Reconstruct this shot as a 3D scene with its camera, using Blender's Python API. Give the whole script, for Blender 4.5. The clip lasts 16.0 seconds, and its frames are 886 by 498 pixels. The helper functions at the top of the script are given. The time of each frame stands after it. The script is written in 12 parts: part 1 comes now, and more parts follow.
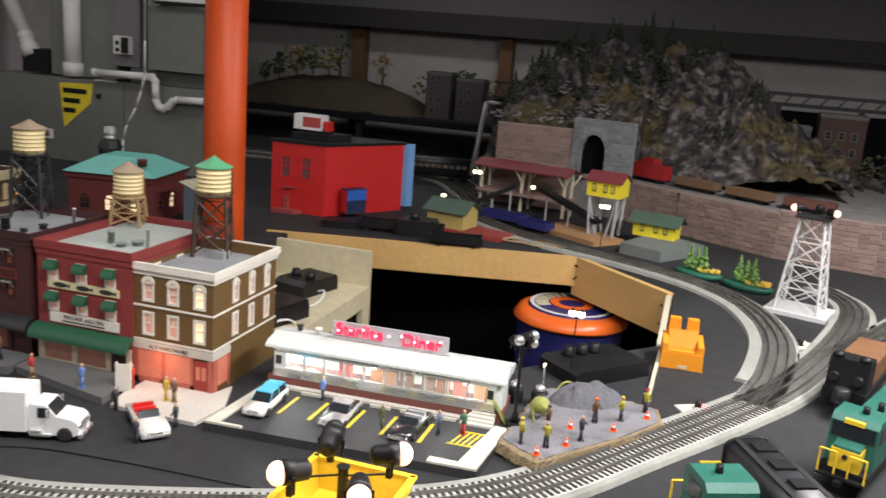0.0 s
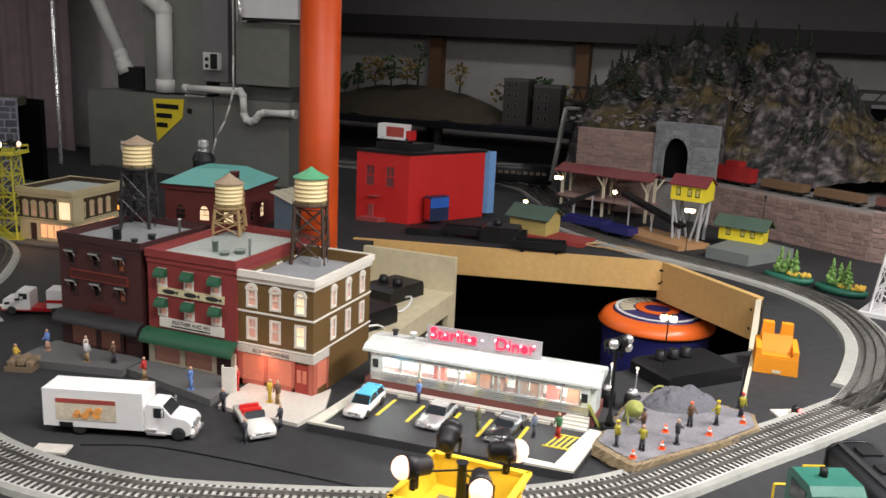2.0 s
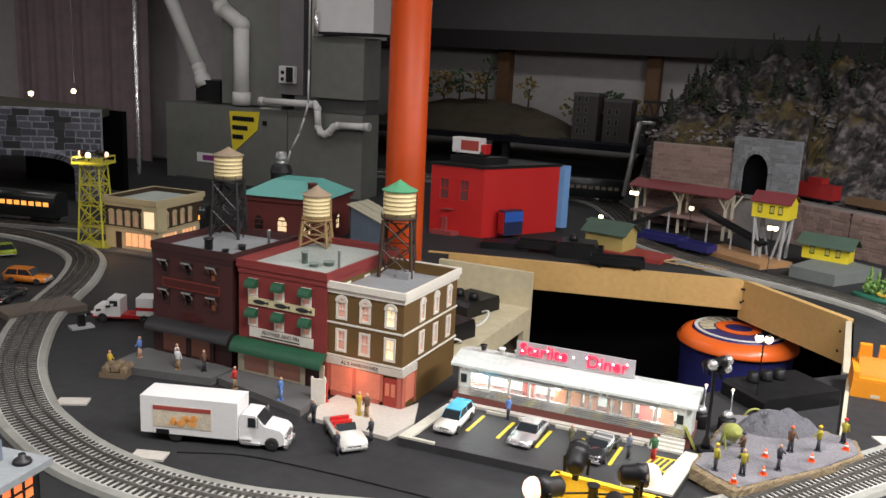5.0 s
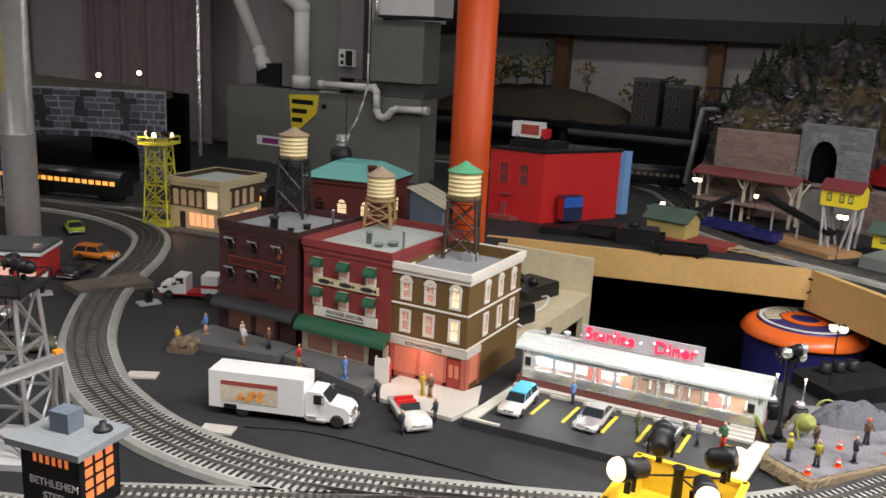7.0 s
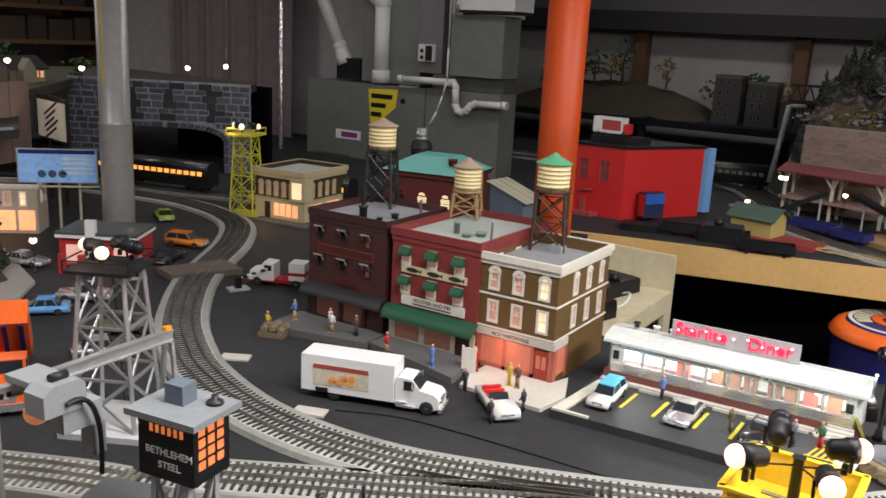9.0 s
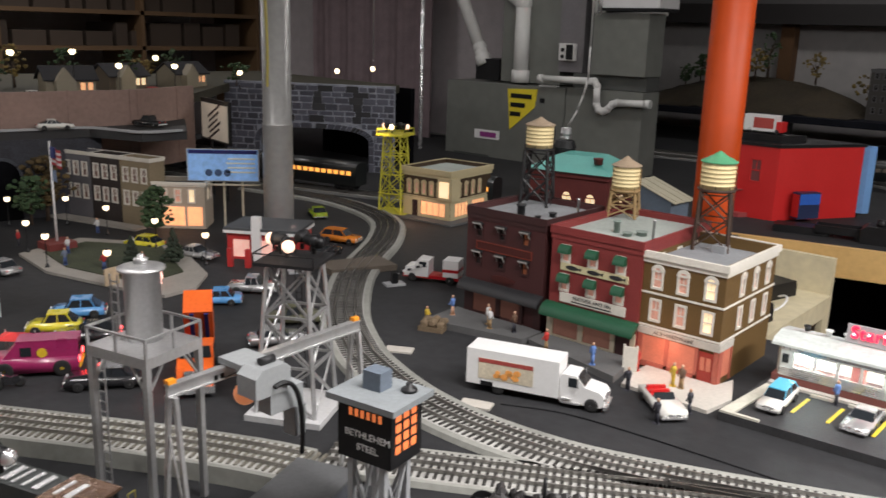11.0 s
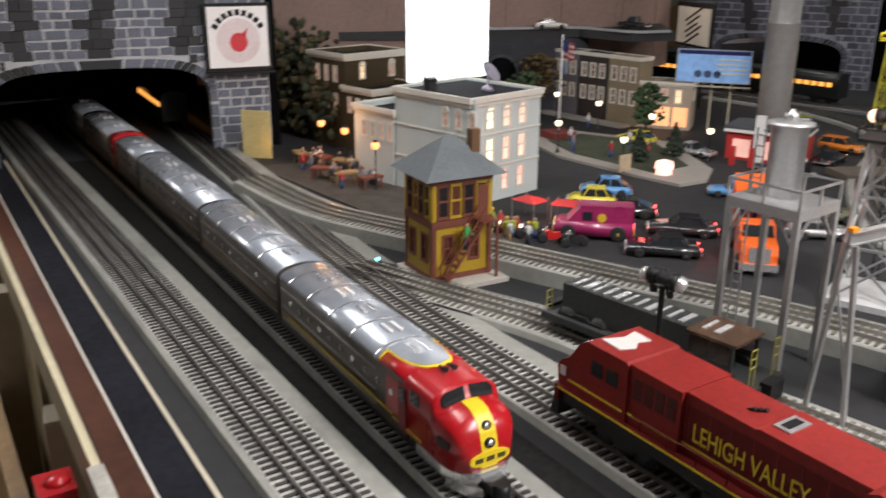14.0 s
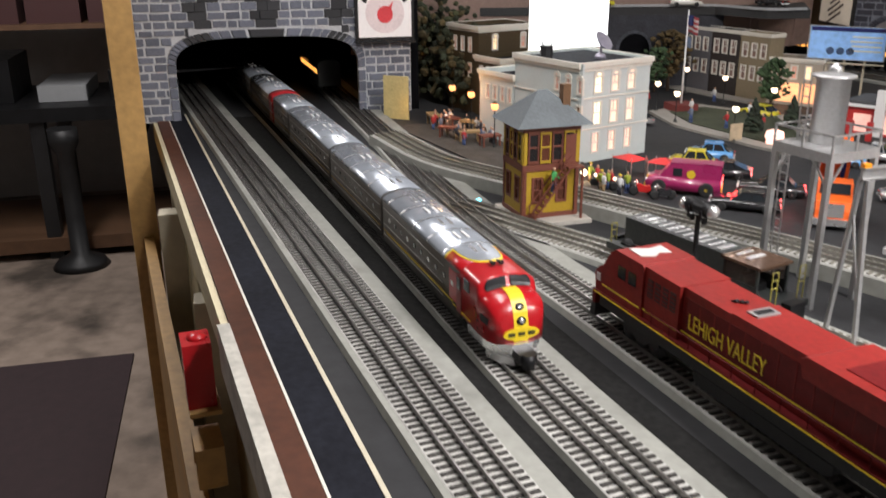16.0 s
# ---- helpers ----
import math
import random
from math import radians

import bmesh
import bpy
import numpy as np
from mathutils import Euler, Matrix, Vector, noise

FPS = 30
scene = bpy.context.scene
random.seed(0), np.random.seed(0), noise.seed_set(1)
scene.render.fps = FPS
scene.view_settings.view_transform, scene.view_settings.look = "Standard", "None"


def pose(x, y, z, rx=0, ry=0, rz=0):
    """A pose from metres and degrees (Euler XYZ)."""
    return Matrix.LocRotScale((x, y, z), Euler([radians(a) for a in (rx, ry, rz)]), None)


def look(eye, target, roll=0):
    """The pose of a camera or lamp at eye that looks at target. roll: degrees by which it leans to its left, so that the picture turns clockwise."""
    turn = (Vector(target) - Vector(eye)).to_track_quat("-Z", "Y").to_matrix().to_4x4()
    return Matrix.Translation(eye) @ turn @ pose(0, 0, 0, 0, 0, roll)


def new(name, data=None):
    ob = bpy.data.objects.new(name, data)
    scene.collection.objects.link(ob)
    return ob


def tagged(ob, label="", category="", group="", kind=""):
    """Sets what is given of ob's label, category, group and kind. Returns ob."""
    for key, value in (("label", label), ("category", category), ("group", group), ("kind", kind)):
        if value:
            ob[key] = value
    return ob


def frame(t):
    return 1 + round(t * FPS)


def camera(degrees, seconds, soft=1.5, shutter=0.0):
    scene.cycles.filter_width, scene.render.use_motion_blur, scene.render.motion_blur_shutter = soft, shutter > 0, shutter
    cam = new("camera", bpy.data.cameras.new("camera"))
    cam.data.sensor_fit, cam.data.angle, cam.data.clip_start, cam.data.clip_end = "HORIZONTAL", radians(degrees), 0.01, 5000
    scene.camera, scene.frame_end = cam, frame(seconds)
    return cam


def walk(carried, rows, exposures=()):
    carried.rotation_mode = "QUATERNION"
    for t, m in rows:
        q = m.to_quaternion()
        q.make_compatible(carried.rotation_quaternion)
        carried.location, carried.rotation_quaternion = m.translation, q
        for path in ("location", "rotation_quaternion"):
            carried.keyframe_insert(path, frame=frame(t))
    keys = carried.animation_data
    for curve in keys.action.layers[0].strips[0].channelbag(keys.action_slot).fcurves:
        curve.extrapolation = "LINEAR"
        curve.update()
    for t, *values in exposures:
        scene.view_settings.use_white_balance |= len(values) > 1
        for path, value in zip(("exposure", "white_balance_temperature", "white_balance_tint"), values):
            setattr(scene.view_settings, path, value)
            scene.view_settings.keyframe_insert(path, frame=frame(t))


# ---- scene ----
cam = camera(54.0, 16.0, 1.5, 0.5)
PATH = [
    (0, (0.013, 0.058, 0.523), (-0.521, 1.929, 0.06), 4.4),
    (0.5, (0.038, 0.038, 0.525), (-0.643, 1.862, 0.066), 3.9),
    (1, (0.054, 0.036, 0.514), (-0.738, 1.807, 0.029), 2.5),
    (1.5, (0.03, 0.042, 0.525), (-0.697, 1.849, 0.071), 3.0),
    (2, (-0.006, 0.025, 0.526), (-0.7, 1.843, 0.068), 2.7),
    (2.5, (-0.039, 0.02, 0.517), (-0.774, 1.815, 0.032), 2.5),
    (3, (-0.055, 0.018, 0.52), (-0.824, 1.805, 0.056), 3.0),
    (5.3, (-0.059, 0.013, 0.523), (-0.885, 1.782, 0.088), 2.8),
    (5.5, (-0.063, 0.013, 0.519), (-0.9, 1.775, 0.076), 2.9),
    (6, (-0.071, 0.008, 0.516), (-0.937, 1.752, 0.059), 2.8),
    (6.5, (-0.075, 0.009, 0.514), (-0.959, 1.742, 0.05), 2.9),
    (7, (-0.081, 0.009, 0.511), (-0.995, 1.725, 0.043), 2.9),
    (7.5, (-0.087, 0.006, 0.508), (-1.04, 1.699, 0.033), 3.1),
    (8, (-0.094, -0.001, 0.506), (-1.074, 1.675, 0.024), 3.2),
    (8.2, (-0.095, -0.003, 0.504), (-1.083, 1.668, 0.023), 3.2),
    (10.5, (-0.137, -0.05, 0.497), (-1.343, 1.469, 0.009), 2.0),
    (11, (-0.144, -0.066, 0.497), (-1.41, 1.403, 0.006), 1.7),
    (11.5, (-0.159, -0.091, 0.495), (-1.507, 1.301, -0.001), 1.5),
    (12, (-0.167, -0.124, 0.492), (-1.628, 1.147, -0.009), 1.4),
    (12.5, (-0.174, -0.166, 0.481), (-1.74, 0.963, -0.041), 1.9),
    (13, (-0.237, -0.216, 0.451), (-1.844, 0.831, -0.116), 2.0),
    (13.5, (-0.295, -0.272, 0.429), (-1.93, 0.715, -0.164), 1.2),
    (14, (-0.282, -0.31, 0.418), (-1.997, 0.488, -0.231), 0.3),
    (14.5, (-0.235, -0.296, 0.406), (-2.016, 0.337, -0.247), 1.3),
    (15, (-0.163, -0.295, 0.412), (-1.998, 0.183, -0.224), 0.9),
    (15.5, (-0.105, -0.293, 0.416), (-1.956, 0.138, -0.208), 0.2),
    (16, (-0.081, -0.278, 0.401), (-1.912, 0.165, -0.272), -0.3),
]
walk(cam, [(t, look(eye, target, roll)) for t, eye, target, roll in PATH],
     [(0, -0.08), (3, -0.08), (6, -0.17), (10.5, -0.12), (12.5, 0.0), (14, 0.1), (15, 0.25), (16, 0.3)])

# ---- world, lamps, exposure ----
world = bpy.data.worlds.new("world")
scene.world = world
world.use_nodes = True
world.node_tree.nodes["Background"].inputs[0].default_value = (0.5, 0.55, 0.65, 1)
world.node_tree.nodes["Background"].inputs[1].default_value = 0.02


def area_lamp(name, x, y, z, sx, sy, watts, colour=(1, 0.95, 0.88)):
    data = bpy.data.lights.new(name, "AREA")
    data.shape, data.size, data.size_y, data.energy, data.color = "RECTANGLE", sx, sy, watts, colour
    ob = new(name, data)
    ob.matrix_world = pose(x, y, z)
    return ob


def point_lamp(name, x, y, z, watts, colour=(1, 0.75, 0.5), radius=0.006):
    data = bpy.data.lights.new(name, "POINT")
    data.energy, data.color, data.shadow_soft_size = watts, colour, radius
    ob = new(name, data)
    ob.matrix_world = pose(x, y, z)
    return ob


CEIL = 1.25
# Ceiling lamps are assumed, out of view; places and watts set for brightness.
CEIL_LAMP_TINT = (1.0, 0.96, 0.95)
area_lamp("ceiling_tube_lamp", 0.1, 0.55, CEIL - 0.08, 1.2, 0.14, 31.0, CEIL_LAMP_TINT)
area_lamp("ceiling_tube_lamp", -2.9, -1.0, CEIL - 0.08, 1.2, 0.14, 21.0, CEIL_LAMP_TINT)
area_lamp("ceiling_tube_lamp", -1.25, 0.0, CEIL - 0.08, 1.2, 0.14, 9.0, CEIL_LAMP_TINT)
area_lamp("ceiling_tube_lamp", 0.75, 1.45, CEIL - 0.08, 0.14, 1.2, 50.0, CEIL_LAMP_TINT)
area_lamp("ceiling_tube_lamp", -1.7, 2.1, CEIL - 0.08, 1.2, 0.14, 5.0, CEIL_LAMP_TINT)
area_lamp("ceiling_tube_lamp", -1.2, 3.8, CEIL - 0.08, 1.2, 0.14, 4.2, CEIL_LAMP_TINT)
area_lamp("ceiling_tube_lamp", -3.45, 1.4, CEIL - 0.08, 0.14, 1.2, 9.0, CEIL_LAMP_TINT)

# ---- materials ----
MATS = {}


def mat(name, colour, rough=0.6, metal=0.0, vary=0.12, scale=40.0, bump=0.15, emit=0.0, coat=0.0, gloss=0.5, per_piece=0.0, stain=0.0, stain_scale=6.0):
    """A surface with grain at two scales, wear in its gloss and fine relief."""
    if name in MATS:
        return MATS[name]
    m = bpy.data.materials.new(name)
    m.use_nodes = True
    nt, b = m.node_tree, m.node_tree.nodes["Principled BSDF"]
    N, L = nt.nodes.new, nt.links.new
    b.inputs["Roughness"].default_value, b.inputs["Metallic"].default_value = rough, metal
    b.inputs["Coat Weight"].default_value, b.inputs["Specular IOR Level"].default_value = coat, gloss
    co = N("ShaderNodeTexCoord")
    fine, broad = N("ShaderNodeTexNoise"), N("ShaderNodeTexNoise")
    fine.inputs["Scale"].default_value, fine.inputs["Detail"].default_value = scale * 6, 4
    broad.inputs["Scale"].default_value, broad.inputs["Detail"].default_value = scale * 0.5, 5
    L(co.outputs["Object"], fine.inputs["Vector"])
    L(co.outputs["Object"], broad.inputs["Vector"])
    mix = N("ShaderNodeMath")
    mix.operation = "MULTIPLY_ADD"
    L(fine.outputs["Fac"], mix.inputs[0])
    mix.inputs[1].default_value = 0.5
    half = N("ShaderNodeMath")
    half.operation = "MULTIPLY"
    L(broad.outputs["Fac"], half.inputs[0])
    half.inputs[1].default_value = 0.5
    L(half.outputs[0], mix.inputs[2])
    fac = mix.outputs[0]
    if per_piece:
        info, geo = N("ShaderNodeObjectInfo"), N("ShaderNodeNewGeometry")
        add = N("ShaderNodeMath")
        L(info.outputs["Random"], add.inputs[0])
        L(geo.outputs["Random Per Island"], add.inputs[1])
        frac = N("ShaderNodeMath")
        frac.operation = "FRACT"
        L(add.outputs[0], frac.inputs[0])
        both = N("ShaderNodeMath")
        both.operation = "MULTIPLY_ADD"
        L(frac.outputs[0], both.inputs[0])
        both.inputs[1].default_value = per_piece
        L(fac, both.inputs[2])
        fac = both.outputs[0]
    ramp = N("ShaderNodeValToRGB")
    lo = [max(0.0, c * (1 - vary * 1.6)) for c in colour]
    hi = [min(1.0, c * (1 + vary * 1.6) + 0.004 * vary) for c in colour]
    ramp.color_ramp.elements[0].color, ramp.color_ramp.elements[1].color = (*lo, 1), (*hi, 1)
    ramp.color_ramp.elements[0].position, ramp.color_ramp.elements[1].position = 0.25, 0.75 + per_piece * 0.5
    L(fac, ramp.inputs["Fac"])
    out = ramp.outputs["Color"]
    if stain:
        blot = N("ShaderNodeTexNoise")
        blot.inputs["Scale"].default_value, blot.inputs["Detail"].default_value = stain_scale, 8
        L(co.outputs["Object"], blot.inputs["Vector"])
        br = N("ShaderNodeValToRGB")
        br.color_ramp.elements[0].position, br.color_ramp.elements[1].position = 0.5, 0.68
        L(blot.outputs["Fac"], br.inputs["Fac"])
        mx = N("ShaderNodeMix")
        mx.data_type, mx.blend_type = "RGBA", "MULTIPLY"
        mx.inputs[0].default_value = stain
        L(out, mx.inputs[6])
        L(br.outputs["Color"], mx.inputs[7])
        inv = N("ShaderNodeInvert")
        L(br.outputs["Color"], inv.inputs["Color"])
        L(inv.outputs["Color"], mx.inputs[7])
        out = mx.outputs[2]
    L(out, b.inputs["Base Color"])
    rr = N("ShaderNodeMapRange")
    rr.inputs["To Min"].default_value, rr.inputs["To Max"].default_value = max(0.03, rough - 0.12), min(1, rough + 0.12)
    L(broad.outputs["Fac"], rr.inputs["Value"])
    L(rr.outputs["Result"], b.inputs["Roughness"])
    if bump:
        bp = N("ShaderNodeBump")
        bp.inputs["Strength"].default_value, bp.inputs["Distance"].default_value = bump, 0.002
        L(fine.outputs["Fac"], bp.inputs["Height"])
        L(bp.outputs["Normal"], b.inputs["Normal"])
    if emit:
        L(out, b.inputs["Emission Color"])
        b.inputs["Emission Strength"].default_value = emit
    MATS[name] = m
    return m


def glass_mat(name, tint, rough=0.05):
    if name not in MATS:
        m = mat(name, tint, rough, bump=0, vary=0.02)
        b = m.node_tree.nodes["Principled BSDF"]
        b.inputs["Transmission Weight"].default_value = 0.9
        b.inputs["IOR"].default_value = 1.2
    return MATS[name]


def glow(name, colour, strength):
    return mat(name, colour, 0.4, vary=0.15, bump=0, emit=strength, scale=90)


TABLE = mat("grey_painted_tabletop", (0.03, 0.0305, 0.0325), 0.7, gloss=0.2, vary=0.2, scale=8, bump=0.25, stain=0.25, stain_scale=3)
BLACK_MAT = mat("black_roofing_strip", (0.012, 0.013, 0.018), 0.85, gloss=0.1, vary=0.35, scale=20, bump=0.4)
ROADBED = mat("light_grey_foam_roadbed", (0.28, 0.282, 0.255), 0.85, vary=0.14, scale=15, bump=0.2, stain=0.25, stain_scale=9)
# Copy of the foam roadbed, darkened for far tracks in shadow.
ROADBED_SHADE = mat("grey_foam_roadbed", (0.2, 0.2, 0.195), 0.85, vary=0.12, scale=15, bump=0.2, stain=0.2)
BALLAST = mat("grey_dusty_ballast", (0.42, 0.415, 0.39), 0.9, vary=0.25, scale=60, bump=0.5, stain=0.25, stain_scale=12)
TIE = mat("dark_plastic_tie", (0.042, 0.039, 0.036), 0.7, gloss=0.2, vary=0.3, scale=30, per_piece=0.25)
RAIL = mat("steel_rail", (0.36, 0.35, 0.33), 0.34, metal=0.9, vary=0.3, scale=60)
PINE = mat("pine_board", (0.6, 0.38, 0.14), 0.6, vary=0.1, scale=12, bump=0.2)
CREAM_PLY = mat("cream_painted_plywood", (0.62, 0.55, 0.37), 0.6, vary=0.12, scale=8)
CREAM_PALE = mat("pale_cream_board", (0.55, 0.5, 0.38), 0.6, vary=0.12, scale=8)
BLACK = mat("black_plastic", (0.009, 0.009, 0.01), 0.45, gloss=0.3, vary=0.3, bump=0.05)
# Near-black for cloth and for the shade inside arches and tunnels.
DARK = mat("black_cloth_and_hollow_shade", (0.004, 0.004, 0.005), 0.95, gloss=0.05, vary=0.2)
BLACK_FELT = mat("black_felt_mat", (0.014, 0.0138, 0.0135), 0.9, gloss=0.1, vary=0.35, scale=25, bump=0.3, stain=0.2, stain_scale=7)
WHITE = mat("white_plastic", (0.75, 0.75, 0.74), 0.4, vary=0.04, bump=0.03)
OFFWHITE = mat("off_white_trim", (0.66, 0.63, 0.56), 0.55, vary=0.08, bump=0.05)
GREYROOF = mat("grey_roof", (0.24, 0.25, 0.26), 0.75, vary=0.15, scale=30)
LIGHTROOF = mat("pale_grey_green_roof", (0.36, 0.4, 0.37), 0.75, vary=0.15, scale=30)
# Concrete grey lowered to hold the shade that the buildings cast.
SIDEWALK = mat("concrete_sidewalk_in_shade", (0.1, 0.1, 0.1), 0.8, vary=0.12, scale=30)
PALEWALK = mat("white_sidewalk", (0.5, 0.47, 0.42), 0.7, vary=0.1, scale=30)
BROWNWALL = mat("brown_brick_wall", (0.115, 0.064, 0.016), 0.7, vary=0.12, scale=60, bump=0.25)
REDWALL = mat("red_brick_wall", (0.2, 0.028, 0.026), 0.65, vary=0.14, scale=60, bump=0.25)
MAROON = mat("maroon_brick_wall", (0.05, 0.012, 0.012), 0.65, vary=0.15, scale=60, bump=0.25)
DARKMAROON = mat("dark_maroon_trim", (0.035, 0.01, 0.01), 0.6, vary=0.15)
GREENAWN = mat("green_awning", (0.012, 0.075, 0.036), 0.55, vary=0.12)
DARKAWN = mat("dark_awning", (0.02, 0.02, 0.022), 0.55, vary=0.2)
SALMON = mat("salmon_shopfront", (0.42, 0.11, 0.075), 0.55, vary=0.1)
SHOPGLASS = glow("lit_shop_window", (0.5, 0.16, 0.1), 0.22)
REDDOOR = mat("red_shop_door", (0.3, 0.03, 0.02), 0.5)
LITPANE = glow("lit_window_pane", (1.0, 0.66, 0.4), 1.0)
DIMPANE = mat("pink_curtained_pane", (0.55, 0.29, 0.22), 0.35, vary=0.3, scale=80, bump=0, emit=0.3)
DARKPANE = mat("dark_window_pane", (0.02, 0.018, 0.018), 0.12, vary=0.4, bump=0)
TANKCREAM = mat("cream_tank_staves", (0.68, 0.56, 0.3), 0.6, vary=0.1, scale=50)
TANGREY = mat("weathered_tan_roof", (0.33, 0.25, 0.17), 0.7, vary=0.15)
GREENROOF = mat("green_tank_roof", (0.09, 0.33, 0.17), 0.55, vary=0.1)
RUST = mat("dark_rusty_steel", (0.045, 0.024, 0.015), 0.65, vary=0.3)
DKSTEEL = mat("black_steel", (0.012, 0.012, 0.013), 0.5, vary=0.3)
TANSTEEL = mat("tan_trestle", (0.3, 0.2, 0.09), 0.6, vary=0.2)
YELLOW = mat("yellow_painted_steel", (0.72, 0.5, 0.03), 0.45, vary=0.1)
LEMON = mat("lemon_painted_tower", (0.5, 0.47, 0.04), 0.5, vary=0.12)
ORANGE = mat("orange_painted_pipe", (0.4, 0.05, 0.006), 0.45, gloss=0.25, vary=0.08, scale=8, bump=0.06, stain=0.12, stain_scale=7)
ORANGEPL = mat("orange_plastic", (0.8, 0.3, 0.02), 0.4, vary=0.05, bump=0.03)
SILVER = mat("silver_painted_steel", (0.5, 0.5, 0.5), 0.38, metal=0.7, vary=0.12)
CHROME = mat("chrome", (0.78, 0.78, 0.78), 0.26, metal=0.8, vary=0.08, bump=0)
GREYPL = mat("grey_plastic", (0.36, 0.37, 0.38), 0.5, vary=0.1)
GREYPOST = mat("grey_painted_post", (0.34, 0.34, 0.33), 0.35, metal=0.35, vary=0.12, scale=10)
TYRE = mat("rubber_tyre", (0.015, 0.015, 0.015), 0.75)
CARGLASS = mat("tinted_car_glass", (0.02, 0.024, 0.028), 0.08, bump=0, vary=0.1)
TAILRED = glow("red_tail_lamp", (1.0, 0.05, 0.05), 12)
LAMPWARM = glow("warm_bulb", (1.0, 0.7, 0.42), 6)
LAMPPINK = glow("pinkish_lit_bulb", (1.0, 0.56, 0.42), 1.8)
LAMPWHITE = glow("warm_white_globe_bulb", (1.0, 0.68, 0.46), 3.2)
FURNACE = mat("grey_green_sheet_metal", (0.175, 0.182, 0.165), 0.42, metal=0.15, vary=0.12, scale=4, stain=0.12, stain_scale=3)
PVC = mat("white_pvc_pipe", (0.62, 0.62, 0.6), 0.45, vary=0.06, scale=6, bump=0.03)
WALLGREY = mat("grey_basement_wall", (0.4, 0.385, 0.375), 0.85, vary=0.1, scale=3)
CEILMAT = mat("dark_joist_ceiling", (0.14, 0.12, 0.11), 0.85, vary=0.2, scale=4)
CONCRETE = mat("stained_concrete_floor", (0.3, 0.235, 0.19), 0.75, vary=0.3, scale=2.5, stain=0.75, stain_scale=3.2)
RUG = mat("dark_purple_rug", (0.05, 0.032, 0.035), 0.95, vary=0.2, scale=60, bump=0.5)
STONE_DIM = mat("dark_block_stone", (0.07, 0.073, 0.095), 0.75, vary=0.35, scale=40, bump=0.4, per_piece=0.5)
STONE = mat("grey_block_stone", (0.12, 0.13, 0.165), 0.75, vary=0.25, scale=40, bump=0.4, per_piece=0.5)
MORTAR = mat("white_mortar", (0.5, 0.51, 0.53), 0.85, vary=0.15, scale=40)
DKSTONE = mat("soot_dark_stone", (0.03, 0.031, 0.035), 0.75, vary=0.25, scale=40, per_piece=0.5)
PINKWALL = mat("pinkish_brown_stone_wall", (0.26, 0.175, 0.145), 0.8, vary=0.15, scale=14, bump=0.5)
ROCKLIGHT = mat("pale_rock_face", (0.18, 0.168, 0.165), 0.55, vary=0.55, scale=30, bump=0.5)
FOLIAGE = mat("dark_green_foliage", (0.03, 0.055, 0.022), 0.85, vary=0.4, scale=60, per_piece=0.6)
BRIGHTLEAF = mat("bright_green_foliage", (0.13, 0.24, 0.06), 0.8, vary=0.3, scale=60, per_piece=0.6)
AUTUMN = mat("ochre_foliage", (0.16, 0.115, 0.035), 0.85, vary=0.4, scale=60, per_piece=0.6)
BARK = mat("brown_bark", (0.07, 0.045, 0.03), 0.85, vary=0.3)
REDPAINT = mat("bright_red_paint", (0.55, 0.02, 0.02), 0.42, vary=0.06, bump=0.05)
BLUEPAINT = mat("light_blue_board", (0.16, 0.33, 0.62), 0.5, vary=0.08)
NAVY = mat("navy_blue_drum", (0.02, 0.022, 0.13), 0.4, vary=0.1)
WSTEEL = mat("white_painted_steel", (0.6, 0.6, 0.6), 0.5, vary=0.06)
SKIN = mat("painted_skin", (0.5, 0.3, 0.2), 0.6, bump=0)
BROWNEDGE = mat("brown_painted_edge", (0.07, 0.022, 0.01), 0.5, gloss=0.25, vary=0.3, scale=12, stain=0.2, stain_scale=8)
WOODTAN = mat("tan_stained_wood", (0.52, 0.31, 0.11), 0.5, vary=0.2, scale=10, bump=0.2)

# ---- helpers ----


def box(bm, x0, x1, y0, y1, z0, z1, m=None):
    vs = [bm.verts.new(p) for p in ((x0, y0, z0), (x1, y0, z0), (x1, y1, z0), (x0, y1, z0), (x0, y0, z1), (x1, y0, z1), (x1, y1, z1), (x0, y1, z1))]
    if m is not None:
        for v in vs:
            v.co = m @ v.co
    for f in ((3, 2, 1, 0), (4, 5, 6, 7), (0, 1, 5, 4), (1, 2, 6, 5), (2, 3, 7, 6), (3, 0, 4, 7)):
        bm.faces.new([vs[i] for i in f])
    return vs


def rod(bm, a, b, r0, r1=None, n=8, cap=True):
    """A round bar from a to b."""
    a, b = Vector(a), Vector(b)
    r1 = r0 if r1 is None else r1
    q = (b - a).to_track_quat("Z", "Y")
    rings = []
    for p, r in ((a, r0), (b, r1)):
        rings.append([bm.verts.new(p + q @ Vector((r * math.cos(2 * math.pi * i / n), r * math.sin(2 * math.pi * i / n), 0))) for i in range(n)])
    for i in range(n):
        f = bm.faces.new((rings[0][i], rings[0][(i + 1) % n], rings[1][(i + 1) % n], rings[1][i]))
        f.smooth = n > 6
    if cap:
        bm.faces.new(rings[0][::-1])
        bm.faces.new(rings[1])


def bar(bm, a, b, w, h=None):
    """A square bar from a to b."""
    a, b = Vector(a), Vector(b)
    h = h or w
    q = (b - a).to_track_quat("Z", "Y").to_matrix().to_4x4()
    box(bm, -w / 2, w / 2, -h / 2, h / 2, 0, (b - a).length, Matrix.Translation(a) @ q)


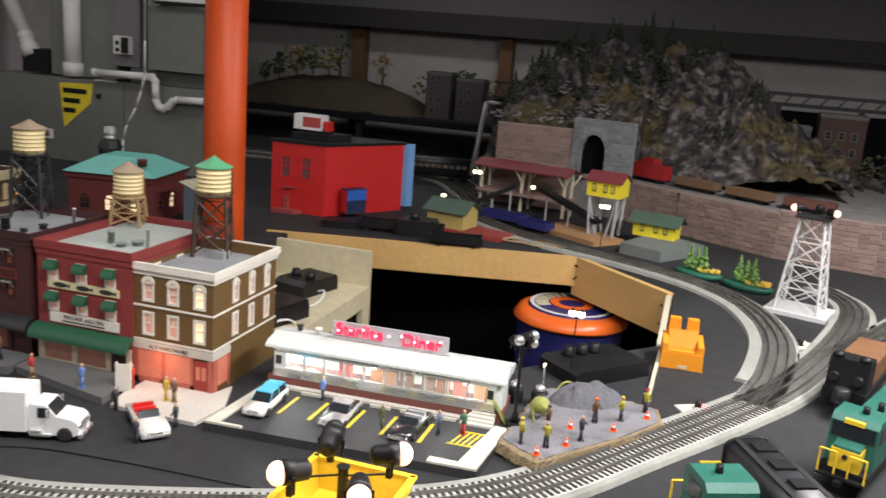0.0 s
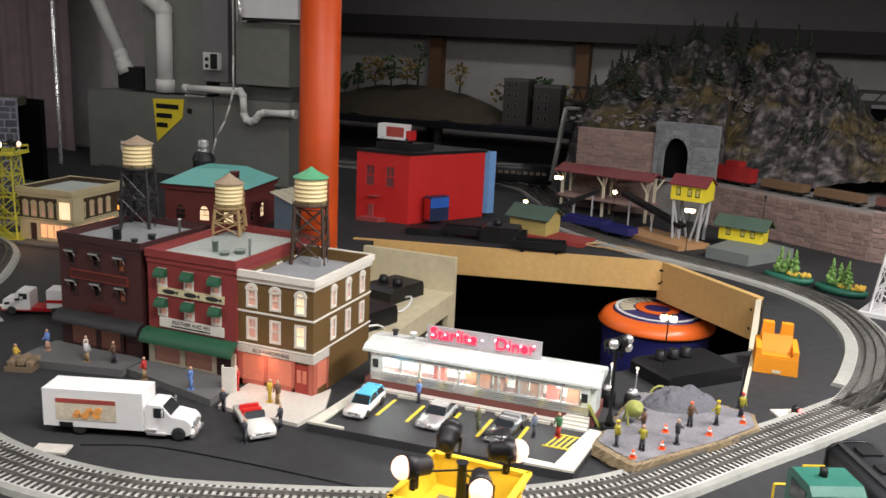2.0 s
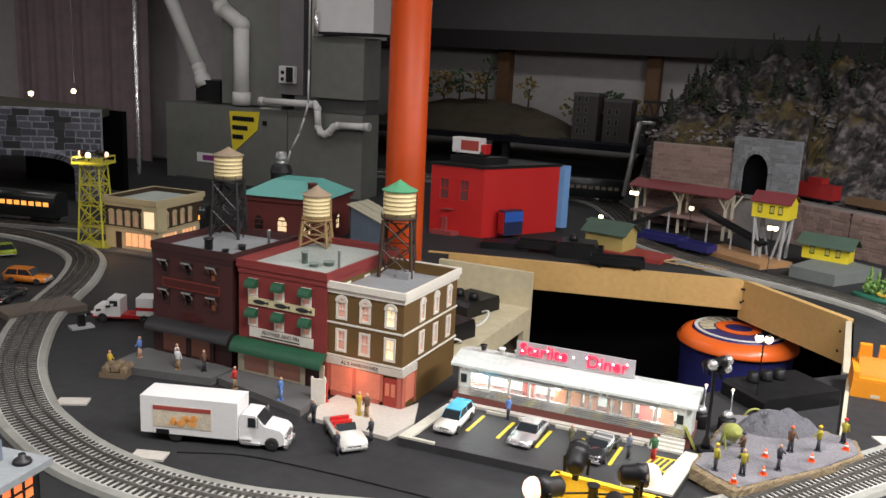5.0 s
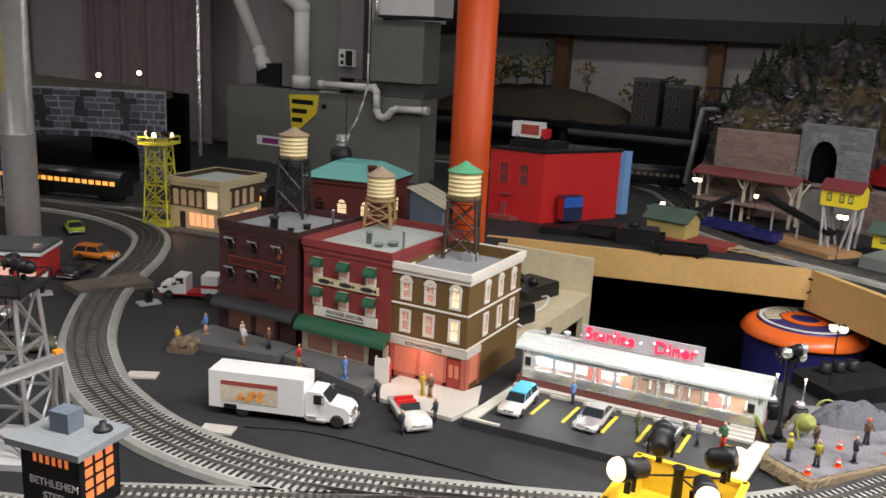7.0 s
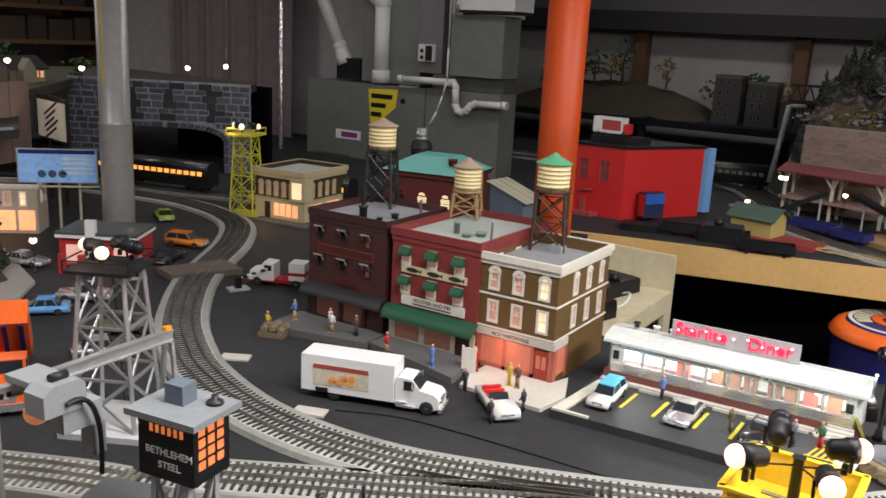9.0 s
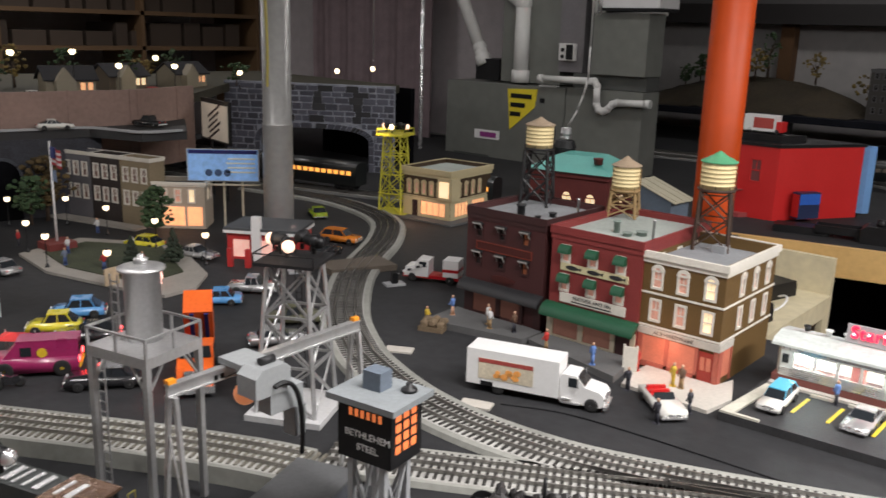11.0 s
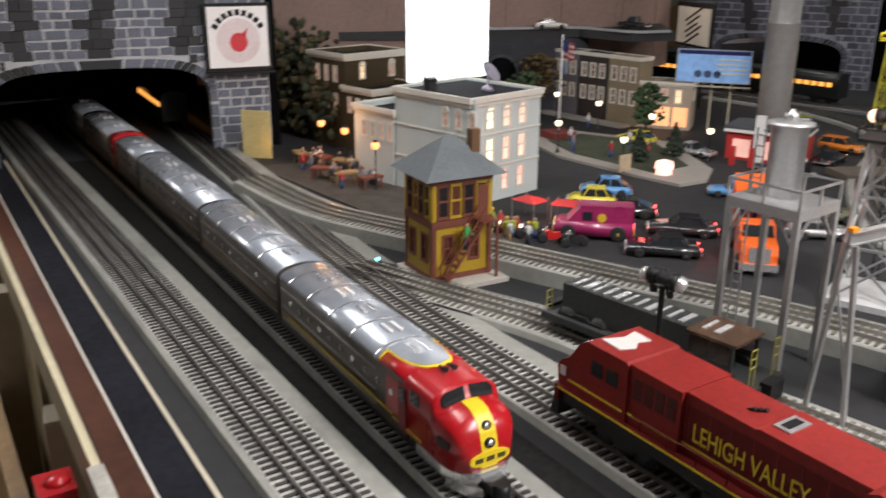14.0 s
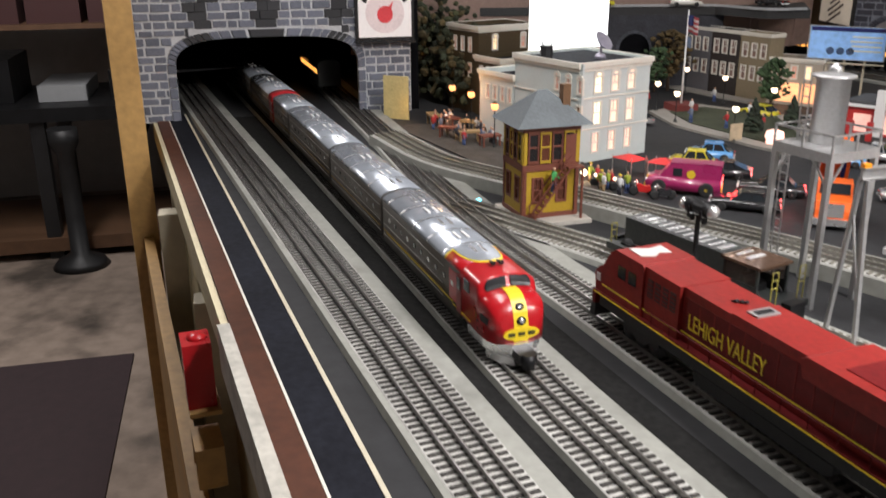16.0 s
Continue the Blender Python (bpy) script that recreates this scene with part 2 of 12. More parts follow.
def lathe(bm, profile, n=24, cx=0.0, cy=0.0, m=None, smooth=True):
    """Turn (radius, z) pairs round the upright through (cx, cy)."""
    rings = []
    for r, z in profile:
        ring = [bm.verts.new((cx + r * math.cos(2 * math.pi * i / n), cy + r * math.sin(2 * math.pi * i / n), z)) for i in range(n)]
        if m is not None:
            for v in ring:
                v.co = m @ v.co
        rings.append(ring)
    for a, b in zip(rings, rings[1:]):
        for i in range(n):
            f = bm.faces.new((a[i], a[(i + 1) % n], b[(i + 1) % n], b[i]))
            f.smooth = smooth
    bm.faces.new(rings[0][::-1])
    bm.faces.new(rings[-1])


def prism(bm, poly, z0, z1, m=None):
    """A flat outline (x, y) raised from z0 to z1."""
    lo, hi = [bm.verts.new((x, y, z0)) for x, y in poly], [bm.verts.new((x, y, z1)) for x, y in poly]
    if m is not None:
        for v in lo + hi:
            v.co = m @ v.co
    n = len(poly)
    bm.faces.new(lo[::-1])
    bm.faces.new(hi)
    for i in range(n):
        bm.faces.new((lo[i], lo[(i + 1) % n], hi[(i + 1) % n], hi[i]))


def profile_x(bm, outline, y0, y1, m=None):
    """A side outline of (x, z) pairs, drawn out from y0 to y1."""
    a, b = [bm.verts.new((x, y0, z)) for x, z in outline], [bm.verts.new((x, y1, z)) for x, z in outline]
    if m is not None:
        for v in a + b:
            v.co = m @ v.co
    n = len(outline)
    bm.faces.new(a)
    bm.faces.new(b[::-1])
    for i in range(n):
        bm.faces.new((a[(i + 1) % n], a[i], b[i], b[(i + 1) % n]))


def blob(bm, c, r, rough=0.3, sub=1, squash=1.0):
    """A small uneven clump."""
    geo = bmesh.ops.create_icosphere(bm, subdivisions=sub, radius=r)
    for v in geo["verts"]:
        k = 1 + rough * noise.noise(v.co * (1.7 / r) + Vector(c) * 31)
        v.co = Vector((v.co.x * k, v.co.y * k, v.co.z * k * squash)) + Vector(c)


def soften(bm, w, segments=1):
    bmesh.ops.bevel(bm, geom=[e for e in bm.edges if len(e.link_faces) == 2 and e.calc_face_angle(0) > 0.6], offset=w, segments=segments, affect="EDGES", clamp_overlap=True)


def part(name, bm, material, parent=None, label="", smooth=False):
    bmesh.ops.recalc_face_normals(bm, faces=bm.faces)
    me = bpy.data.meshes.new(name)
    bm.to_mesh(me)
    bm.free()
    for m in material if isinstance(material, (list, tuple)) else (material,):
        me.materials.append(m)
    if smooth:
        me.polygons.foreach_set("use_smooth", [True] * len(me.polygons))
    ob = new(name, me)
    ob.parent = parent
    if label:
        tagged(ob, label)
    return ob


def thing(name, label, category, x=0.0, y=0.0, z=0.0, turn=0.0, group="", kind=""):
    ob = new(name)
    ob.empty_display_size = 0.02
    ob.matrix_world = pose(x, y, z, 0, 0, turn)
    return tagged(ob, label, category, group, kind)


def B():
    return bmesh.new()


def structure(name, bm, material, label, category):
    return tagged(part(name, bm, material), label, category, kind="structure")


# ---- floor, walls, ceiling ----
FLOOR = -0.95
bm = B()
box(bm, -5.2, 2.6, -3.0, 4.8, FLOOR - 0.1, FLOOR)
structure("floor", bm, CONCRETE, "stained bare concrete basement floor with worn patches", "floor")
bm = B()
box(bm, -5.2, 2.6, 4.7, 4.8, FLOOR, CEIL)
structure("wall_north", bm, WALLGREY, "plain light grey painted basement wall", "wall")
bm = B()
box(bm, -5.3, -5.2, -3.0, 4.8, FLOOR, CEIL)
structure("wall_west", bm, WALLGREY, "plain grey basement wall in shadow", "wall")
bm = B()
box(bm, 2.6, 2.7, -3.0, 4.8, FLOOR, CEIL)
structure("wall_east", bm, WALLGREY, "plain grey basement wall", "wall")
bm = B()
box(bm, -5.2, 2.6, -3.1, -3.0, FLOOR, CEIL)
structure("wall_south", bm, WALLGREY, "plain grey basement wall", "wall")
bm = B()
box(bm, -5.2, 2.6, -3.0, 4.8, CEIL, CEIL + 0.1)
for i in range(14):
    x = -5.0 + i * 0.55
    box(bm, x, x + 0.045, -3.0, 4.7, CEIL - 0.05, CEIL - 0.002)
structure("ceiling", bm, CEILMAT, "dark unfinished ceiling with bare wooden joists", "ceiling")


# ---- layout table ----
def table_top(bm, poly, z0, z1):
    prism(bm, poly, z0, z1)


bm = B()
EDGE0, EDGE1 = (-3.0, -0.50), (0.4, -0.06)
# the board round the open well
table_top(bm, [(-3.0, -0.50), (0.4, -0.06), (1.2, 0.5), (1.2, 1.36), (-0.1, 1.36), (-0.56, 1.36), (-1.0, 1.36), (-3.6, 1.36)], -0.03, 0.0)
table_top(bm, [(-3.6, 1.36), (-1.0, 1.36), (-1.0, 2.095), (-1.0, 4.6), (-3.6, 4.6)], -0.03, 0.0)
table_top(bm, [(-1.0, 2.12), (-0.25, 2.30), (-0.0, 2.06), (0.0, 1.675), (-0.128, 1.535), (-0.28, 1.36), (1.2, 1.36), (1.2, 3.4), (1.2, 4.6), (-1.0, 4.6)], -0.03, 0.0)
for lx, ly in ((-2.7, -0.3), (-2.7, 1.0), (-2.7, 2.3), (-2.7, 4.2), (-1.3, 1.2), (-1.2, 2.6), (-1.2, 4.2), (0.3, 0.2), (0.95, 0.9), (0.95, 2.2), (0.95, 4.2), (0.2, 2.6)):
    leg = B()
    box(leg, lx - 0.035, lx + 0.035, ly - 0.035, ly + 0.035, FLOOR, -0.031)
    structure("table_leg", leg, CREAM_PLY, "square wooden leg under the layout table", "leg")
structure("table_top", bm, TABLE, "matte dark grey painted layout tabletop with scuffs and a seam", "tabletop")

# ---- wooden rim of the well ----


def board(bm, a, b, z0, z1, t):
    d = Vector((b[0] - a[0], b[1] - a[1], 0))
    m = Matrix.Translation((a[0], a[1], 0)) @ d.to_track_quat("X", "Z").to_matrix().to_4x4()
    box(bm, 0, d.length, -t, 0, z0, z1, m)


bm = B()
board(bm, (-1.06, 2.105), (-0.25, 2.298), -0.075, 0.002, 0.018)
structure("trim", bm, PINE, "bare pine board edging the open well, screwed at the joint", "trim")
bm = B()
board(bm, (-0.25, 2.298), (0.0, 2.06), -0.10, 0.002, 0.018)
structure("trim", bm, PINE, "bare pine board edging the open well with drywall screws", "trim")
bm = B()
board(bm, (-0.004, 2.055), (-0.004, 1.68), -0.035, -0.002, 0.012)
structure("trim", bm, CREAM_PALE, "thin pale board lining the edge of the well", "trim")
bm = B()
board(bm, (-0.004, 1.62), (-0.01, 1.345), 0.0003, 0.007, 0.006)
structure("trim", bm, CREAM_PALE, "thin pale wooden strip along a joint of the tabletop", "trim")
for sx, sy, sz in ((-0.262, 2.294, -0.02), (-0.262, 2.294, -0.055), (-0.24, 2.287, -0.02), (-0.24, 2.287, -0.05), (-0.012, 2.07, -0.03), (-0.012, 2.07, -0.075)):
    bm = B()
    d = Vector((-0.69, -0.724, 0)) if sx > -0.25 else Vector((0.232, -0.973, 0))
    p = Vector((sx, sy, sz))
    q = (p - Vector((-0.25, 2.298, sz))).dot(d)
    p = p + d * (0.0185 - q)
    rod(bm, p, p + d * 0.001, 0.0032, n=10)
    structure("screw", bm, BLACK, "black drywall screw head in the pine board", "screw")
bm = B()
box(bm, -1.0, -0.74, 2.04, 2.056, -0.35, -0.002)
box(bm, -0.752, -0.738, 1.55, 2.04, -0.14, -0.1005)
box(bm, -0.752, -0.738, 2.0, 2.04, -0.35, -0.141)
box(bm, -1.0, -0.738, 1.55, 2.0395, -0.1, -0.092)
structure("panel", bm, CREAM_PLY, "cream painted plywood box with a grey shelf in the well", "panel")
bm = B()
box(bm, -1.0, 0.0, 2.45, 2.46, FLOOR, -0.03)
box(bm, -1.02, -1.0, 1.36, 2.46, FLOOR, -0.35)
structure("backdrop", bm, DARK, "black cloth skirt hanging in the well", "skirt")

# ---- track ----


def curve(points, step):
    """Evenly spaced places and headings along a smooth line through the points."""
    pts = [Vector(p) for p in points]
    pts = [pts[0] * 2 - pts[1]] + pts + [pts[-1] * 2 - pts[-2]]
    dense = []
    for i in range(1, len(pts) - 2):
        p0, p1, p2, p3 = pts[i - 1:i + 3]
        for k in range(40):
            t = k / 40
            dense.append(0.5 * (2 * p1 + (p2 - p0) * t + (2 * p0 - 5 * p1 + 4 * p2 - p3) * t * t + (3 * p1 - p0 - 3 * p2 + p3) * t ** 3))
    dense.append(pts[-2])
    out, want, run = [], 0.0, 0.0
    for a, b in zip(dense, dense[1:]):
        d = (b - a).length
        while want <= run + d and d > 0:
            out.append((a.lerp(b, (want - run) / d), (b - a).normalized()))
            want += step
        run += d
    return out


def strip(bm, line, section):
    """Draw a cross-section of (across, up) pairs along a line."""
    rings = []
    for p, d in line:
        s = Vector((d.y, -d.x, 0))
        rings.append([bm.verts.new(p + s * u + Vector((0, 0, w))) for u, w in section])
    n = len(section)
    for a, b in zip(rings, rings[1:]):
        for i in range(n):
            bm.faces.new((a[i], a[(i + 1) % n], b[(i + 1) % n], b[i]))
    bm.faces.new(rings[0])
    bm.faces.new(rings[-1][::-1])


DUSTY = mat("dusty_tan_tie", (0.15, 0.14, 0.115), 0.85, gloss=0.2, vary=0.35, scale=30, per_piece=0.25)
TIE_MESH = None


def track(name, points, label, z=0.0, bed=0.085, deep=0.007, material=ROADBED, singly=None, tie_len=0.062, gauge=0.035, bed_from=0, left=None, right=None, tie=TIE):
    """Three-rail track: foam roadbed, ties and rails. singly: the stretch of x in which each tie is an object."""
    global TIE_MESH
    root = thing(name, label, "railway track", kind="")
    pts = [(x, y, z) for x, y in points]
    line = curve(pts, 0.02)
    bm = B()
    b0, b1 = -(left or bed / 2), right or bed / 2
    strip(bm, line[bed_from:], ((b0, 0.0005), (b0 + 0.003, deep), (b1 - 0.003, deep), (b1, 0.0005)))
    part("roadbed", bm, material, root)
    bm = B()
    strip(bm, line, ((-0.033, deep), (-0.032, deep + 0.0006), (0.032, deep + 0.0006), (0.033, deep)))
    part("ballast_strip", bm, BALLAST, root)
    for off in (-gauge / 2, 0, gauge / 2):
        bm = B()
        w, h0, h1 = 0.0009, deep + 0.0018, deep + 0.0062
        strip(bm, line, ((off - w, h0), (off - w, h1), (off + w, h1), (off + w, h0)))
        part("rail", bm, RAIL, root)
    if TIE_MESH is None:
        t = B()
        box(t, -0.0019, 0.0019, -tie_len / 2, tie_len / 2, -0.001, 0.0019)
        TIE_MESH = bpy.data.meshes.new("tie")
        t.to_mesh(TIE_MESH)
        t.free()
        TIE_MESH.materials.append(TIE)
    bm = B()
    for p, d in curve(pts, 0.0094):
        m = Matrix.Translation(p + Vector((0, 0, deep))) @ pose(0, 0, 0, 0, 0, math.degrees(math.atan2(d.y, d.x)))
        if singly and singly[0] < p.x < singly[1]:
            o = new("tie", TIE_MESH)
            o.parent, o.matrix_local = root, m
        else:
            box(bm, -0.0019, 0.0019, -tie_len / 2, tie_len / 2, -0.001, 0.0019, m)
    if len(bm.verts):
        tagged(part("sleeper_bed", bm, tie, root), kind="stuff")
    else:
        bm.free()
    return root


MAIN = [(0.34, 2.3), (0.39, 2.13), (0.33, 1.86), (0.212, 1.55), (0.11, 1.37), (-0.01, 1.19), (-0.132, 1.015), (-0.26, 0.91), (-0.425, 0.83), (-0.60, 0.763),
        (-0.70, 0.742), (-0.80, 0.738), (-0.90, 0.752), (-1.0, 0.785), (-1.08, 0.824), (-1.208, 0.914), (-1.319, 1.022), (-1.402, 1.119), (-1.473, 1.226),
        (-1.57, 1.372), (-1.70, 1.51), (-1.86, 1.58), (-2.05, 1.60), (-2.35, 1.55)]
track("railway_track", MAIN, "curved three-rail main line on grey foam roadbed", bed=0.092)
track("railway_track", [(0.145, 1.43), (0.185, 1.58), (0.206, 1.80), (0.167, 2.0), (0.083, 2.136), (-0.04, 2.235), (-0.2, 2.32), (-0.4, 2.42), (-0.62, 2.62), (-0.8, 2.9)],
      "curved three-rail branch track on pale roadbed", left=0.056, right=0.04, bed_from=5)
track("railway_track", [(0.5, 2.1), (0.43, 1.965), (0.308, 1.752)], "three-rail yard lead on grey roadbed")
ROWA = [(-2.9, -0.43), (-2.24, -0.338), (-1.53, -0.237), (-1.1, -0.177), (-0.69, -0.12), (-0.2, -0.05)]
ROWB = [(-2.9, -0.275), (-2.24, -0.195), (-1.53, -0.11), (-1.1, -0.06), (-0.8, -0.026), (-0.63, -0.003), (-0.2, 0.06)]
ROWC = [(-2.9, -0.02), (-2.24, 0.012), (-1.82, 0.031), (-1.5, 0.04), (-1.232, 0.058), (-1.06, 0.079), (-0.92, 0.102), (-0.75, 0.126), (-0.55, 0.154), (-0.2, 0.204)]
track("railway_track", ROWA, "straight three-rail yard track on pale grey foam roadbed", singly=(-1.35, -0.45), left=0.054, right=0.042)
track("railway_track", ROWB, "straight three-rail yard track under the streamlined train", singly=(-1.0, -0.45), left=0.052, right=0.036)
track("railway_track", ROWC, "three-rail yard track on grey foam roadbed", singly=(-1.3, -0.9), left=0.06, right=0.038)
track("railway_track", [(-1.84, 0.03), (-1.6, 0.08), (-1.427, 0.175), (-1.3, 0.25), (-1.175, 0.324), (-1.03, 0.41), (-0.9, 0.478), (-0.82, 0.51)], "three-rail siding on thick white roadbed", deep=0.02, tie=DUSTY)
track("railway_track", [(-1.35, 0.055), (-1.2, 0.13), (-1.06, 0.205), (-0.84, 0.275), (-0.6, 0.36), (-0.4, 0.46)], "three-rail yard track beneath the coaling tower", tie=DUSTY)
track("railway_track", [(-0.85, 0.56), (-0.725, 0.633), (-0.6, 0.705), (-0.5, 0.765), (-0.4, 0.82)], "three-rail turnout lead joining the main line")

bm = B()
prism(bm, [(-2.2, -0.3), (-0.5, -0.085), (-0.02, -0.02), (-0.02, 0.19), (-0.5, 0.1), (-0.9, 0.045), (-1.5, -0.01), (-2.2, -0.06)], 0.0003, 0.0016)
structure("yard_mat", bm, BLACK_FELT, "worn black felt laid between the yard tracks", "mat")
# ---- table edge ----
def edge_strip(name, a, b, o0, o1, z0, z1, material, label, category):
    bm = B()
    d = Vector((b[0] - a[0], b[1] - a[1], 0))
    m = Matrix.Translation((a[0], a[1], 0)) @ d.to_track_quat("X", "Z").to_matrix().to_4x4()
    box(bm, 0, d.length, o0, o1, z0, z1, m)
    return structure(name, bm, material, label, category)


EA, EB = (-2.25, -0.465), (0.4, -0.135)
edge_strip("trim", EA, EB, 0.034, 0.072, 0.0, 0.003, BLACK_MAT, "black roofing-felt strip along the table edge", "trim")
edge_strip("trim", EA, EB, 0.0722, 0.0765, 0.0, 0.004, CREAM_PALE, "thin pale edge of the felt strip", "trim")
edge_strip("trim", EA, EB, 0.006, 0.031, -0.03, 0.004, BROWNEDGE, "brown painted wooden edge moulding", "trim")
edge_strip("trim", (-0.98, -0.3068), EB, -0.008, 0.0055, -0.05, 0.006, mat("worn_cream_lip_paint", (0.47, 0.45, 0.4), 0.6, vary=0.2, scale=20, stain=0.35, stain_scale=14), "cream painted lip board with chipped paint", "trim")
edge_strip("trim", EA, EB, 0.0312, 0.0338, 0.0, 0.0045, OFFWHITE, "torn pale paper line between moulding and felt", "trim")
edge_strip("trim", EA, (-0.981, -0.3069), -0.003, 0.0055, -0.05, 0.001, CREAM_PLY, "worn tan plywood edge below the moulding", "trim")
edge_strip("panel", EA, EB, 0.02, 0.04, FLOOR, -0.05, CREAM_PLY, "cream plywood skirt below the table", "panel")

# thin black wire lying across the street
bm = B()
wire = curve([(-0.80, 0.826, 0.0012), (-0.72, 0.862, 0.0012), (-0.6, 0.877, 0.0012), (-0.43, 0.887, 0.0012), (-0.33, 0.9, 0.0012)], 0.01)
strip(bm, wire, ((-0.001, -0.001), (-0.0008, 0.0004), (0, 0.001), (0.0008, 0.0004), (0.001, -0.001)))
tagged(part("wire", bm, BLACK), "thin black wire lying across the grey tabletop", "wire")

# ---- builders for the model things ----


def wall_with_openings(bm, w, h, t, openings, m):
    """An upright wall in one piece, its outer face at y = 0, with rectangular openings (x, z, w, h) right through it."""
    xs = sorted({0.0, w, *[o[0] for o in openings], *[o[0] + o[2] for o in openings]})
    zs = sorted({0.0, h, *[o[1] for o in openings], *[o[1] + o[3] for o in openings]})
    nx, nz = len(xs) - 1, len(zs) - 1
    solid = {}
    for i in range(nx):
        for j in range(nz):
            cx, cz = (xs[i] + xs[i + 1]) / 2, (zs[j] + zs[j + 1]) / 2
            solid[i, j] = not any(o[0] < cx < o[0] + o[2] and o[1] < cz < o[1] + o[3] for o in openings)
    made = {}

    def v(i, j, k):
        if (i, j, k) not in made:
            made[i, j, k] = bm.verts.new(m @ Vector((xs[i], k * t, zs[j])))
        return made[i, j, k]

    for (i, j), s in solid.items():
        if not s:
            continue
        bm.faces.new((v(i, j, 0), v(i + 1, j, 0), v(i + 1, j + 1, 0), v(i, j + 1, 0)))
        bm.faces.new((v(i, j + 1, 1), v(i + 1, j + 1, 1), v(i + 1, j, 1), v(i, j, 1)))
        for (a, b), (di, dj) in ((((i, j), (i, j + 1)), (-1, 0)), (((i + 1, j), (i + 1, j + 1)), (1, 0)), (((i, j), (i + 1, j)), (0, -1)), (((i, j + 1), (i + 1, j + 1)), (0, 1))):
            if not solid.get((i + di, j + dj), False):
                bm.faces.new((v(*a, 0), v(*b, 0), v(*b, 1), v(*a, 1)))


def ring_moulding(bm, x0, x1, y0, y1, section, m=None):
    """A moulding in one piece round a rectangle; section: (outwards, up) pairs."""
    rings = []
    for cx, cy, sx, sy in ((x0, y0, -1, -1), (x1, y0, 1, -1), (x1, y1, 1, 1), (x0, y1, -1, 1)):
        rings.append([bm.verts.new((m or Matrix.Identity(4)) @ Vector((cx + sx * o, cy + sy * o, z))) for o, z in section])
    n = len(section)
    for a, b in zip(rings, rings[1:] + rings[:1]):
        for i in range(n):
            bm.faces.new((a[i], a[(i + 1) % n], b[(i + 1) % n], b[i]))


UPRIGHT = Matrix(((1, 0, 0, 0), (0, 0, 1, 0), (0, 1, 0, 0), (0, 0, 0, 1)))


def window(parent, m, x, z, w, h, pane, frame=OFFWHITE, arched=False, muntins=2):
    """A sash window in its opening: raised surround, sashes and pane."""
    bm = B()
    f = 0.0022
    ring_moulding(bm, x, x + w, z, z + h, ((-f * 0.6, 0.003), (-f * 0.6, -0.0014), (f, -0.0014), (f, 0.003)), m @ UPRIGHT)
    box(bm, x, x + w, 0.0002, 0.0025, z + h * 0.48, z + h * 0.53, m)
    if muntins > 1:
        box(bm, x + w / 2 - 0.0005, x + w / 2 + 0.0005, 0.0006, 0.0022, z + h * 0.5, z + h, m)
    if arched:
        n = 10
        r0, r1 = w / 2 * 0.72, w / 2 + 0.0032
        rows = []
        for i in range(n + 1):
            a = math.pi * i / n
            rows.append([bm.verts.new(m @ Vector((x + w / 2 - r * math.cos(a), py, z + h + r * math.sin(a)))) for r, py in ((r0, -0.0024), (r1, -0.0024), (r1, 0.0005), (r0, 0.0005))])
        for a, b in zip(rows, rows[1:]):
            for k in range(4):
                bm.faces.new((a[k], a[(k + 1) % 4], b[(k + 1) % 4], b[k]))
        bm.faces.new(rows[0])
        bm.faces.new(rows[-1][::-1])
    win = part("window", bm, frame, parent)
    bm = B()
    box(bm, x, x + w, 0.0018, 0.0026, z, z + h, m)
    part("pane", bm, pane, win)
    if arched:
        bm = B()
        prism(bm, [(x + w / 2 - w * 0.37 * math.cos(math.pi * i / 8), z + h + w * 0.37 * math.sin(math.pi * i / 8)) for i in range(9)], -0.0012, -0.0003, m @ UPRIGHT)
        part("fanlight", bm, pane, win)
    return win


FRONT, RIGHT, LEFT, BACK = "front", "right", "left", "back"


